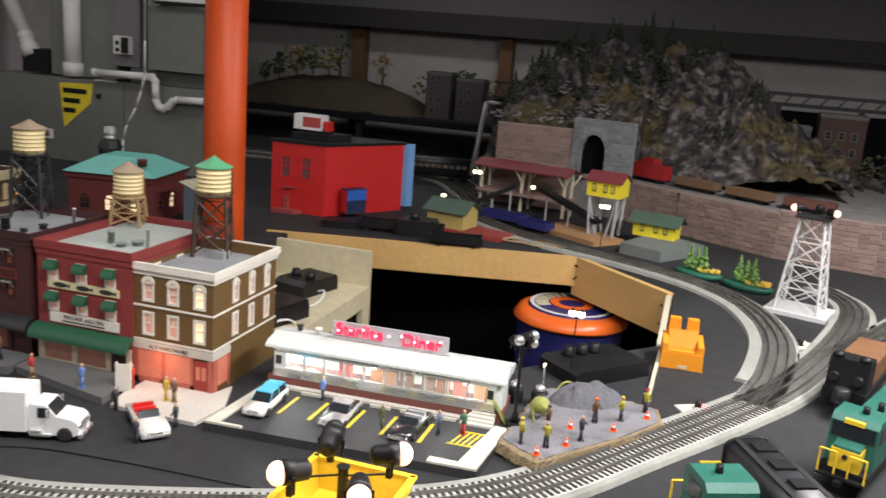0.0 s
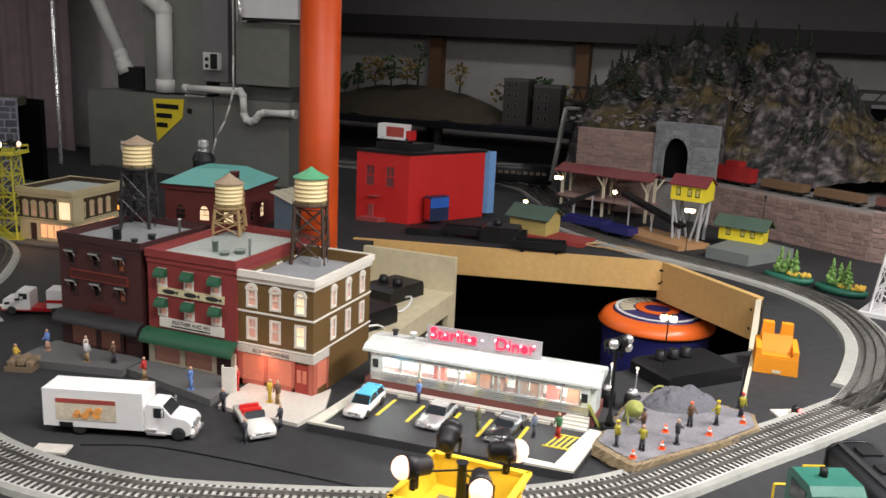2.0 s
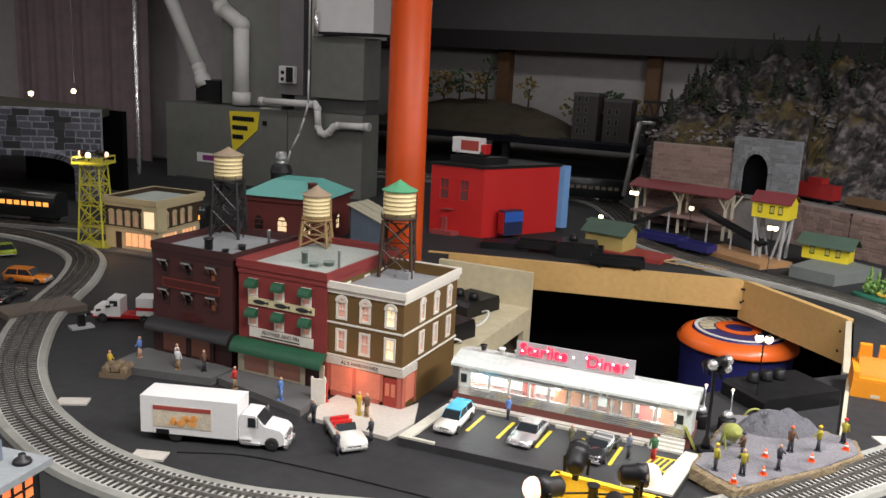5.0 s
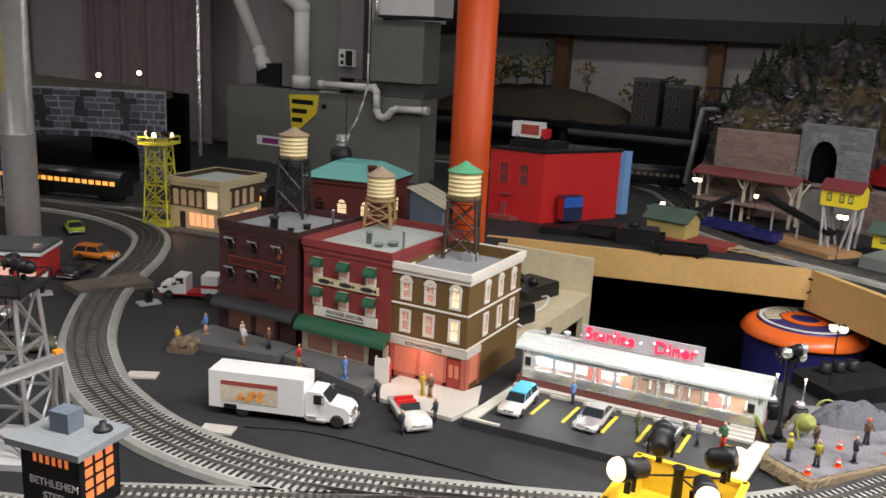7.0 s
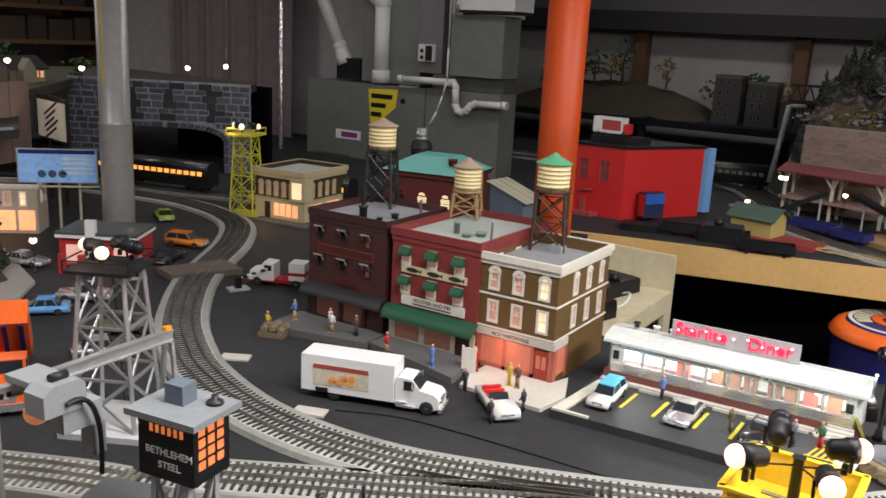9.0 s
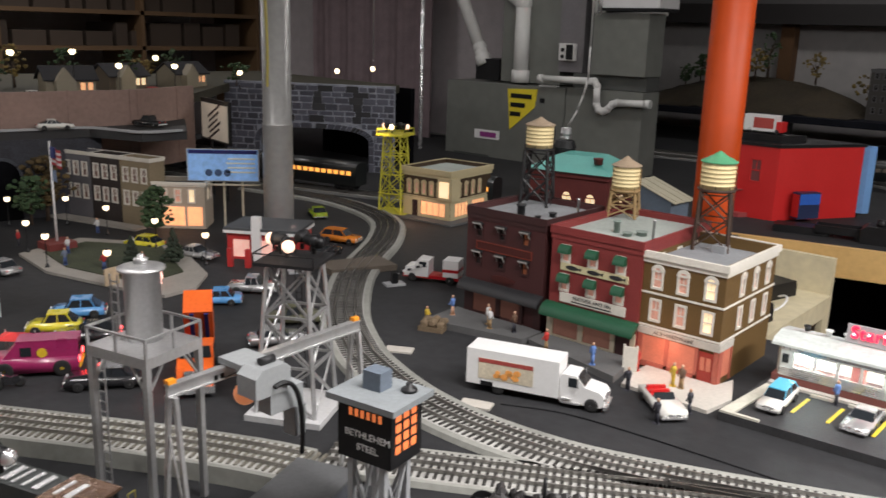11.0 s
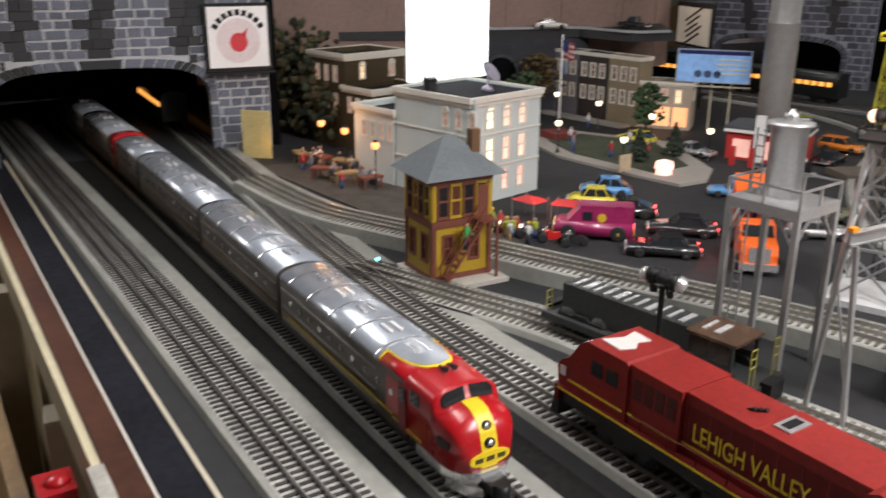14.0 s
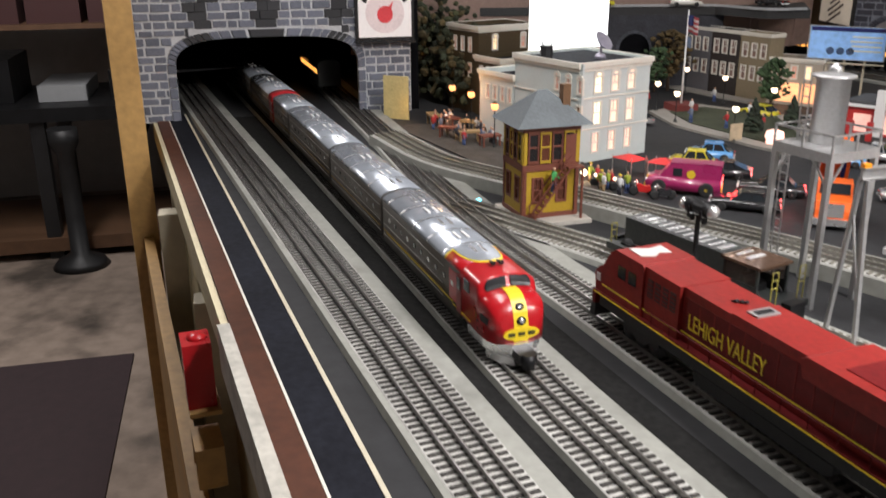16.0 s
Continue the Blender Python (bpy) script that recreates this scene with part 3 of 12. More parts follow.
def town_house(name, label, x, y, w, d, h, wallm, roofm, trimm, wins, turn=0.0, z=0.0, parapet=0.010, cornice=0.005, bands=(), cornice_h=0.013, category="model building", t=0.004, frame=OFFWHITE, doors=()):
    """A flat-roofed model building; its origin is the front left corner. wins: (side, x, z, w, h, pane, arched)."""
    root = thing(name, label, category, x, y, z, turn)
    sides = {FRONT: (Matrix.Identity(4), w), RIGHT: (pose(w, t, 0, 0, 0, 90), d - 2 * t), LEFT: (pose(0, d - t, 0, 0, 0, -90), d - 2 * t), BACK: (pose(w, d, 0, 0, 0, 180), w)}
    for side, (m, length) in sides.items():
        bm = B()
        wall_with_openings(bm, length, h, t, [q[1:5] for q in wins if q[0] == side] + [q[1:5] for q in doors if q[0] == side], m)
        part("wall", bm, wallm, root)
    for side, wx, wz, ww, wh, pane, arched in wins:
        window(root, sides[side][0], wx, wz, ww, wh, pane, frame, arched)
    for side, wx, wz, ww, wh, dm in doors:
        bm = B()
        m = sides[side][0]
        box(bm, wx, wx + ww, 0.001, 0.0025, wz, wz + wh, m)
        for k in (0.12, 0.56):
            box(bm, wx + ww * 0.2, wx + ww * 0.8, 0.0004, 0.0012, wz + wh * k, wz + wh * (k + 0.32), m)
        part("door", bm, dm, root)
    bm = B()
    box(bm, t, w - t, t, d - t, h - parapet - 0.004, h - parapet)
    part("roof", bm, roofm, root)
    bm = B()
    box(bm, t, w - t, t, d - t, 0, 0.003)
    part("base", bm, roofm, root)
    if cornice:
        bm = B()
        c = cornice
        ring_moulding(bm, 0, w, 0, d, ((0.0002, h - cornice_h), (c * 0.45, h - cornice_h), (c * 0.45, h - cornice_h * 0.55), (c, h - cornice_h * 0.55), (c, h + 0.0015), (-t * 0.15, h + 0.0015), (-t * 0.15, h + 0.0002), (0.0002, h + 0.0002)))
        part("cornice", bm, trimm, root)
    for zb in bands:
        bm = B()
        ring_moulding(bm, 0, w, 0, d, ((0.0001, zb), (0.0015, zb), (0.0015, zb + 0.0028), (0.0001, zb + 0.0028)))
        part("band_course", bm, trimm, root)
    return root


def letters(parent, text, size, m, material, depth=0.0006, name="lettering", align="CENTER"):
    """Raised lettering in the built-in font, as a mesh."""
    cu = bpy.data.curves.new("text", "FONT")
    cu.body, cu.size, cu.extrude, cu.align_x = text, size, depth, align
    tmp = new("text", cu)
    me = bpy.data.meshes.new_from_object(tmp.evaluated_get(bpy.context.evaluated_depsgraph_get()))
    bpy.data.objects.remove(tmp)
    me.materials.clear()
    me.materials.append(material)
    ob = new(name, me)
    ob.parent = parent
    ob.matrix_local = m
    return ob


def water_tower(x, y, z, legs, radius, tall, roofm, legm, label, spread=1.02, roof_h=0.018, top=None):
    root = thing("water_tower", label, "water tower", x, y, z, 20)
    a, b = radius * spread, radius * 0.85
    corner = [(sx, sy) for sx in (-1, 1) for sy in (-1, 1)]
    for sx, sy in corner:
        bm = B()
        bar(bm, (sx * a, sy * a, 0), (sx * b, sy * b, legs), 0.0042)
        part("leg", bm, legm, root)
    k = [(-1, -1), (1, -1), (1, 1), (-1, 1)]
    for (p, q) in zip(k, k[1:] + k[:1]):
        for lo, hi in ((0.05, 0.5), (0.5, 0.95)):
            ra, rb = a + (b - a) * lo, a + (b - a) * hi
            bm = B()
            rod(bm, (p[0] * ra, p[1] * ra, legs * lo), (q[0] * rb, q[1] * rb, legs * hi), 0.0015, n=5)
            rod(bm, (q[0] * ra, q[1] * ra, legs * lo), (p[0] * rb, p[1] * rb, legs * hi), 0.0015, n=5)
            bar(bm, (p[0] * rb, p[1] * rb, legs * hi), (q[0] * rb, q[1] * rb, legs * hi), 0.002)
            part("brace", bm, legm, root)
    bm = B()
    lathe(bm, [(radius * 1.12, legs), (radius * 1.14, legs + 0.002), (radius * 1.12, legs + 0.004)], 20)
    part("platform", bm, legm, root)
    bm = B()
    prof = []
    for i in range(6):
        z0, z1 = legs + 0.004 + tall * i / 6, legs + 0.004 + tall * (i + 1) / 6
        prof += [(radius, z0), (radius, z1 - tall * 0.035), (radius * 1.03, z1 - tall * 0.03), (radius * 1.03, z1 - 0.0002)]
    lathe(bm, prof, 28)
    part("tank", bm, TANKCREAM, root)
    zt = legs + 0.004 + tall
    bm = B()
    lathe(bm, [(radius * 1.1, zt), (radius * 1.12, zt + 0.0015), (radius * 0.5, zt + roof_h * 0.55), (0.001, zt + roof_h)], 24, smooth=False)
    part("roof", bm, roofm, root)
    for i in range(16):
        ang = 2 * math.pi * i / 16
        if i % 2 == 0:
            bm = B()
            rod(bm, (radius * 1.12 * math.cos(ang), radius * 1.12 * math.sin(ang), legs + 0.003), (radius * 1.12 * math.cos(ang), radius * 1.12 * math.sin(ang), legs + 0.010), 0.0006, n=5)
            part("rail_post", bm, legm, root)
    bm = B()
    for dx in (-0.003, 0.003):
        rod(bm, (radius * 1.08, dx, 0), (radius * 1.08, dx, legs + tall), 0.0006, n=5)
    for i in range(18):
        zz = (legs + tall) * (i + 0.5) / 18
        rod(bm, (radius * 1.08, -0.003, zz), (radius * 1.08, 0.003, zz), 0.0005, n=4)
    part("ladder", bm, legm, root)
    return root


def vehicle_wheels(root, xs, half, r, wide=0.006, rimm=CHROME):
    for x in xs:
        for s in (-1, 1):
            bm = B()
            lathe(bm, [(r * 0.6, -wide / 2), (r * 0.93, -wide / 2), (r, -wide / 3), (r, wide / 3), (r * 0.93, wide / 2), (r * 0.6, wide / 2)], 18, m=pose(x, s * half, r, 90, 0, 0))
            tyre = part("wheel", bm, TYRE, root)
            bm = B()
            lathe(bm, [(r * 0.62, -wide * 0.46), (r * 0.55, wide * 0.3 * s), (r * 0.2, wide * 0.5)], 14, m=pose(x, s * half, r, 90 if s < 0 else -90, 0, 0))
            part("rim", bm, rimm, tyre)


CAR_SHAPES = {
    # lower body outline and cabin outline as shares of length and height
    "sedan": ([(-.5, .2), (-.5, .5), (-.47, .58), (-.2, .62), (.18, .6), (.46, .52), (.5, .42), (.5, .2)], [(-.36, .6), (-.24, .97), (.05, 1.0), (.2, .6)]),
    "wagon": ([(-.5, .2), (-.5, .55), (-.47, .6), (-.2, .62), (.2, .6), (.46, .53), (.5, .42), (.5, .2)], [(-.47, .6), (-.42, .97), (.08, 1.0), (.22, .6)]),
    "coupe": ([(-.5, .22), (-.49, .5), (-.4, .66), (-.1, .62), (.2, .62), (.45, .5), (.5, .4), (.5, .22)], [(-.42, .64), (-.2, .95), (.0, 1.0), (.18, .6)]),
    "open": ([(-.5, .25), (-.5, .6), (-.46, .7), (-.2, .7), (.14, .7), (.44, .66), (.5, .55), (.5, .25)], [(-.02, .7), (.02, .98), (.05, .98), (.12, .7)]),
    "van": ([(-.5, .14), (-.5, .55), (.2, .55), (.42, .52), (.5, .42), (.5, .14)], [(-.5, .55), (-.49, .97), (.12, 1.0), (.18, .96), (.34, .54)]),
    "beetle": ([(-.5, .2), (-.46, .5), (-.36, .62), (.1, .6), (.36, .58), (.48, .42), (.5, .2)], [(-.42, .6), (-.25, .92), (-.05, 1.0), (.1, .92), (.22, .6)]),
    "pickup": ([(-.5, .2), (-.5, .55), (-.1, .55), (.2, .6), (.46, .55), (.5, .4), (.5, .2)], [(-.14, .56), (-.12, .97), (.1, 1.0), (.22, .6)]),
}


def car(label, x, y, turn, length, width, height, body, shape="sedan", roof=None, z=0.0, tails=None, lamps=None, trim=CHROME, group="", seat=None, name="car"):
    root = thing(name, label, "model car", x, y, z, turn, group)
    low, cab = CAR_SHAPES[shape]
    bm = B()
    profile_x(bm, [(a * length, b * height) for a, b in low], -width / 2, width / 2)
    soften(bm, width * 0.09, 2)
    part("body", bm, body, root, smooth=True)
    wide = width * 0.43
    bm = B()
    pts = [(a * length, b * height) for a, b in cab]
    vs = []
    for s in (-1, 1):
        for i, (px, pz) in enumerate(pts):
            k = wide if (pz < 0.7 * height) else wide * 0.84
            vs.append(bm.verts.new((px, s * k, pz)))
    n = len(pts)
    bm.faces.new(vs[:n])
    bm.faces.new(vs[n:][::-1])
    for i in range(n):
        bm.faces.new((vs[(i + 1) % n], vs[i], vs[n + i], vs[n + (i + 1) % n]))
    glassm = CARGLASS
    if shape == "van":
        glassm = body
    part("glazing", bm, glassm, root)
    tops = [p for p in pts if p[1] > 0.9 * height]
    if shape == "open":
        bm = B()
        box(bm, -0.34 * length, 0.0, -width * 0.38, width * 0.38, 0.66 * height, 0.72 * height)
        part("interior", bm, seat or REDPAINT, root)
        for sx in (-0.12, -0.28):
            bm = B()
            box(bm, sx * length - 0.003, sx * length + 0.002, -width * 0.36, width * 0.36, 0.7 * height, 0.92 * height)
            soften(bm, 0.001)
            part("seat", bm, seat or REDPAINT, root)
    elif tops:
        bm = B()
        x0, x1 = min(p[0] for p in tops), max(p[0] for p in tops)
        box(bm, x0 - 0.001, x1 + 0.001, -wide * 0.86, wide * 0.86, height * 0.965, height * 1.02)
        soften(bm, height * 0.025)
        part("roof", bm, roof or body, root)
        for px in ([x0 + 0.001, x1 - 0.001, (x0 + x1) / 2] if shape != "van" else []):
            for s in (-1, 1):
                bm = B()
                bar(bm, (px, s * wide * 0.87, height * 0.97), (px + (px - (x0 + x1) / 2) * 0.55, s * wide * 1.0, height * 0.6), height * 0.045)
                part("pillar", bm, roof or body, root)
    if shape == "van":
        bm = B()
        for s in (-1, 1):
            box(bm, 0.02 * length, 0.14 * length, s * wide * 0.97 - 0.0008, s * wide * 0.97 + 0.0008, 0.6 * height, 0.85 * height)
        box(bm, -0.501 * length - 0.0006, -0.499 * length, -wide * 0.6, wide * 0.6, 0.62 * height, 0.85 * height)
        part("glazing", bm, CARGLASS, root)
    r = height * 0.235
    vehicle_wheels(root, (-0.31 * length, 0.32 * length), width * 0.46, r, rimm=trim)
    for sx, nm in ((0.505, "front_bumper"), (-0.505, "rear_bumper")):
        bm = B()
        box(bm, sx * length - 0.0014, sx * length + 0.0014, -width * 0.47, width * 0.47, 0.22 * height, 0.31 * height)
        soften(bm, 0.0006)
        part(nm, bm, trim, root)
    for s in (-1, 1):
        bm = B()
        rod(bm, (0.488 * length, s * width * 0.36, 0.42 * height), (0.508 * length, s * width * 0.36, 0.42 * height), height * 0.06, n=10)
        part("headlight", bm, lamps or WHITE, root)
        bm = B()
        rod(bm, (-0.49 * length, s * width * 0.37, 0.46 * height), (-0.508 * length, s * width * 0.37, 0.46 * height), height * (0.085 if tails else 0.055), n=10)
        part("tail_light", bm, tails or REDPAINT, root)
    bm = B()
    box(bm, 0.496 * length, 0.506 * length, -width * 0.25, width * 0.25, 0.34 * height, 0.46 * height)
    part("grille", bm, trim, root)
    return root


FIG = {}


def figure(x, y, turn=0.0, shirt=None, legs=None, z=0.0, tall=0.036, label="", arm=30, hat=None):
    """A small painted doll, one plain mesh."""
    key = (shirt.name, legs.name, round(tall, 4), arm, hat.name if hat else "")
    if key not in FIG:
        bm = B()
        k = tall / 0.036

        def rng(start, idx):
            bm.faces.ensure_lookup_table()
            for f in bm.faces[start:]:
                f.material_index = idx
        lathe(bm, [(0.005 * k, 0), (0.005 * k, 0.0008)], 12)
        n0 = len(bm.faces)
        for s in (-1, 1):
            rod(bm, (0.0012 * s, s * 0.0021 * k, 0.0008), (0, s * 0.0016 * k, 0.0165 * k), 0.0017 * k, 0.0021 * k, n=7)
        rng(0, 1)
        n0 = len(bm.faces)
        lathe(bm, [(0.003 * k, 0.0155 * k), (0.0034 * k, 0.020 * k), (0.0042 * k, 0.0265 * k), (0.0034 * k, 0.0295 * k), (0.0014 * k, 0.0305 * k)], 10)
        for s in (-1, 1):
            a = radians(arm if s > 0 else 12)
            rod(bm, (0, s * 0.0042 * k, 0.0285 * k), (0.010 * k * math.sin(a), s * 0.0054 * k, 0.0285 * k - 0.011 * k * math.cos(a)), 0.0014 * k, 0.0011 * k, n=6)
        rng(n0, 0)
        n0 = len(bm.faces)
        lathe(bm, [(0.0009 * k, 0.0302 * k), (0.0021 * k, 0.0318 * k), (0.0023 * k, 0.0338 * k), (0.0016 * k, 0.0355 * k), (0.0004, 0.036 * k)], 10)
        rng(n0, 2)
        if hat:
            n0 = len(bm.faces)
            lathe(bm, [(0.0031 * k, 0.0346 * k), (0.0026 * k, 0.0362 * k), (0.0012 * k, 0.0374 * k)], 10)
            rng(n0, 3)
        bmesh.ops.recalc_face_normals(bm, faces=bm.faces)
        me = bpy.data.meshes.new("figurine")
        bm.to_mesh(me)
        bm.free()
        for m in (shirt, legs, SKIN, hat or SKIN):
            me.materials.append(m)
        FIG[key] = me
    ob = new("figurine", FIG[key])
    ob.matrix_world = pose(x, y, z, 0, 0, turn)
    return tagged(ob, label or "small painted standing figurine on a round base", "figurine", "street figurines")


def street_lamp(x, y, z=0.0, tall=0.058, globe=0.0055, double=False, label="black model street lamp with a lit globe", watts=0.0, bulb=None):
    root = thing("street_lamp", label, "street lamp", x, y, z, group="model street lamps")
    bm = B()
    lathe(bm, [(0.005, 0), (0.004, 0.003), (0.0016, 0.008), (0.0011, 0.012), (0.0011, tall - globe), (0.0022, tall - globe + 0.0005)], 10)
    part("pole", bm, DKSTEEL, root)
    offs = (-0.007, 0.007) if double else (0,)
    if double:
        bm = B()
        rod(bm, (-0.008, 0, tall - globe), (0.008, 0, tall - globe), 0.0009, n=6)
        part("arm", bm, DKSTEEL, root)
    for o in offs:
        bm = B()
        bmesh.ops.create_uvsphere(bm, u_segments=12, v_segments=8, radius=globe, matrix=Matrix.Translation((o, 0, tall)))
        part("globe", bm, bulb or LAMPWHITE, root, "glowing white globe", smooth=True)
        bm = B()
        lathe(bm, [(globe * 0.7, tall + globe * 0.75), (globe * 0.3, tall + globe * 1.2)], 10, cx=o)
        part("cap", bm, DKSTEEL, root)
    return root


def lattice(root, base, top, tall, legm, n, thick, rungs=True, z=0.0, cross=2):
    """Four splayed legs with braces on all sides."""
    k = [(-1, -1), (1, -1), (1, 1), (-1, 1)]
    for sx, sy in k:
        bm = B()
        bar(bm, (sx * base, sy * base, z), (sx * top, sy * top, z + tall), thick)
        part("leg", bm, legm, root)
    for i in range(n):
        lo, hi = i / n, (i + 1) / n
        ra, rb = base + (top - base) * lo, base + (top - base) * hi
        for (p, q) in zip(k, k[1:] + k[:1]):
            bm = B()
            bar(bm, (p[0] * ra, p[1] * ra, z + tall * lo), (q[0] * rb, q[1] * rb, z + tall * hi), thick * 0.55)
            if cross > 1:
                bar(bm, (q[0] * ra, q[1] * ra, z + tall * lo), (p[0] * rb, p[1] * rb, z + tall * hi), thick * 0.55)
            part("brace", bm, legm, root)
            bm = B()
            bar(bm, (p[0] * rb, p[1] * rb, z + tall * hi), (q[0] * rb, q[1] * rb, z + tall * hi), thick * 0.7)
            part("girt", bm, legm, root)


def spotlight(root, x, y, z, turn, tilt, r, lit):
    """A drum spotlight on a yoke."""
    m = pose(x, y, z, 0, 0, turn) @ pose(0, 0, 0, 0, tilt, 0)
    bm = B()
    lathe(bm, [(r * 0.45, -r * 1.7), (r * 0.8, -r * 1.4), (r * 0.85, -r * 0.3), (r, -r * 0.2), (r, r * 0.7), (r * 0.85, r * 0.7)], 18, m=m @ pose(0, 0, 0, 0, 90, 0))
    head = part("spotlight", bm, BLACK, root)
    bm = B()
    lathe(bm, [(r * 0.84, r * 0.66), (r * 0.96, r * 0.95), (r * 0.92, r * 1.3), (r * 0.7, r * 1.65), (r * 0.36, r * 1.85), (r * 0.05, r * 1.9)], 18, m=m @ pose(0, 0, 0, 0, 90, 0))
    part("lens", bm, lit, head, "glowing pinkish bulb" if lit.name.startswith("pink") else "")
    bm = B()
    for s in (-1, 1):
        bar(bm, m @ Vector((0, s * r * 1.08, 0)), Vector((x, y, z - r * 1.4)) + (m.to_3x3() @ Vector((0, s * r * 1.0, 0))) * 1.0, r * 0.25)
    bar(bm, (x, y, z - r * 2.0), (x, y, z - r * 1.2), r * 0.5)
    part("yoke", bm, BLACK, head)


def clump_tree(x, y, z, tall, spread, leafm, label, n=60, seed=1, cone=False, trunkm=None, category="model tree"):
    """A tapered trunk with limbs and a crown of many small clumps."""
    rnd = random.Random(seed)
    root = thing("tree", label, category, x, y, z, rnd.uniform(0, 360))
    bm = B()
    rod(bm, (0, 0, 0), (0, 0, tall * (0.95 if cone else 0.6)), tall * 0.035, tall * 0.012, n=7)
    if not cone:
        for i in range(6):
            a = i * 1.05 + rnd.uniform(-.3, .3)
            rod(bm, (0, 0, tall * (0.3 + 0.05 * i)), (spread * 0.7 * math.cos(a), spread * 0.7 * math.sin(a), tall * (0.55 + 0.06 * i)), tall * 0.014, tall * 0.005, n=5)
    part("trunk", bm, trunkm or BARK, root)
    bm = B()
    for i in range(n):
        a = rnd.uniform(0, 2 * math.pi)
        if cone:
            f = (i + 0.5) / n
            rr = spread * (1 - f) * rnd.uniform(0.45, 1.0)
            c = (rr * math.cos(a), rr * math.sin(a), tall * (0.12 + 0.86 * f))
            r = spread * (0.28 - 0.18 * f)
            blob(bm, c, r, 0.5, 1, 0.7)
        else:
            u = rnd.uniform(-1, 1)
            rr = math.sqrt(1 - u * u) * rnd.uniform(0.35, 1.0)
            lobe = 1 + 0.35 * math.sin(3 * a + seed) + 0.25 * math.sin(5 * u + seed)
            c = (spread * rr * lobe * math.cos(a), spread * rr * lobe * math.sin(a), tall * 0.62 + u * tall * 0.36)
            blob(bm, c, spread * rnd.uniform(0.09, 0.2), 0.8, 1, 0.8)
    part("crown", bm, leafm, root)
    return root

# ---- main street ----
wins = []
for i, wx in enumerate((0.014, 0.055, 0.098)):
    wins.append((FRONT, wx + 0.006, 0.129, 0.015, 0.026, LITPANE if i == 2 else DIMPANE, True))
    wins.append((FRONT, wx + 0.006, 0.078, 0.015, 0.032, LITPANE if i == 2 else DIMPANE, False))
for wx in (0.05, 0.098, 0.146):
    wins.append((RIGHT, wx, 0.129, 0.013, 0.026, DIMPANE, True))
    wins.append((RIGHT, wx, 0.078, 0.013, 0.032, DIMPANE, False))
b1 = town_house("corner_hardware_store", "brown three-storey corner hardware store with cream cornice and lit windows", -0.745, 1.094, 0.133, 0.187, 0.183, BROWNWALL, GREYROOF, OFFWHITE, wins, bands=(0.119, 0.0672), cornice_h=0.016, parapet=0.017)
bm = B()
box(bm, -0.003, 0.136, -0.003, -0.0002, 0.055, 0.066)
box(bm, 0.1332, 0.136, -0.0002, 0.045, 0.055, 0.066)
sign = part("sign_board", bm, mat("pale_grey_sign", (0.5, 0.47, 0.42), 0.6), b1)
letters(b1, "AL'S HARDWARE", 0.0085, pose(0.062, -0.0032, 0.0575, 90, 0, 0), BLACK, 0.0003)
bm = B()
for x0, x1 in ((0.012, 0.05), (0.056, 0.098)):
    box(bm, x0, x1, -0.0012, -0.0002, 0.012, 0.053)
part("shop_window", bm, SHOPGLASS, b1, "salmon-lit shop window")
bm = B()
box(bm, 0.1335, 0.1345, 0.012, 0.04, 0.012, 0.053)
part("shop_window", bm, SHOPGLASS, b1, "salmon-lit shop window")
bm = B()
for x0, x1 in ((0.004, 0.012), (0.05, 0.056), (0.098, 0.103), (0.127, 0.133)):
    box(bm, x0, x1, -0.0024, -0.0002, 0.003, 0.0545)
box(bm, 0.004, 0.103, -0.0024, -0.0002, 0.003, 0.0115)
part("shopfront_frame", bm, SALMON, b1)
for y0, y1 in ((0.0, 0.011), (0.041, 0.045)):
    bm = B()
    box(bm, 0.1332, 0.1352, y0, y1, 0.003, 0.0545)
    part("shopfront_post", bm, SALMON, b1)
bm = B()
box(bm, 0.104, 0.126, -0.0014, -0.0002, 0.003, 0.05)
dr = part("door", bm, REDDOOR, b1)
for x0 in (0.107, 0.1165):
    bm = B()
    box(bm, x0, x0 + 0.007, -0.002, -0.0014, 0.022, 0.042)
    part("door_glass", bm, SHOPGLASS, dr)
bm = B()
prism(bm, [(-0.713, 1.0), (-0.581, 0.999), (-0.572, 1.06), (-0.60, 1.13), (-0.611, 1.0935), (-0.722, 1.0935), (-0.722, 1.04)], 0.0, 0.0055)
soften(bm, 0.001)
tagged(part("sidewalk", bm, PALEWALK), "pale sidewalk slab before the corner store", "sidewalk", kind="structure")
for vx, vy in ((0.05, 0.13),):
    bm = B()
    box(bm, vx, vx + 0.022, vy, vy + 0.02, 0.1662, 0.178)
    soften(bm, 0.001)
    part("roof_vent", bm, GREYROOF, b1)

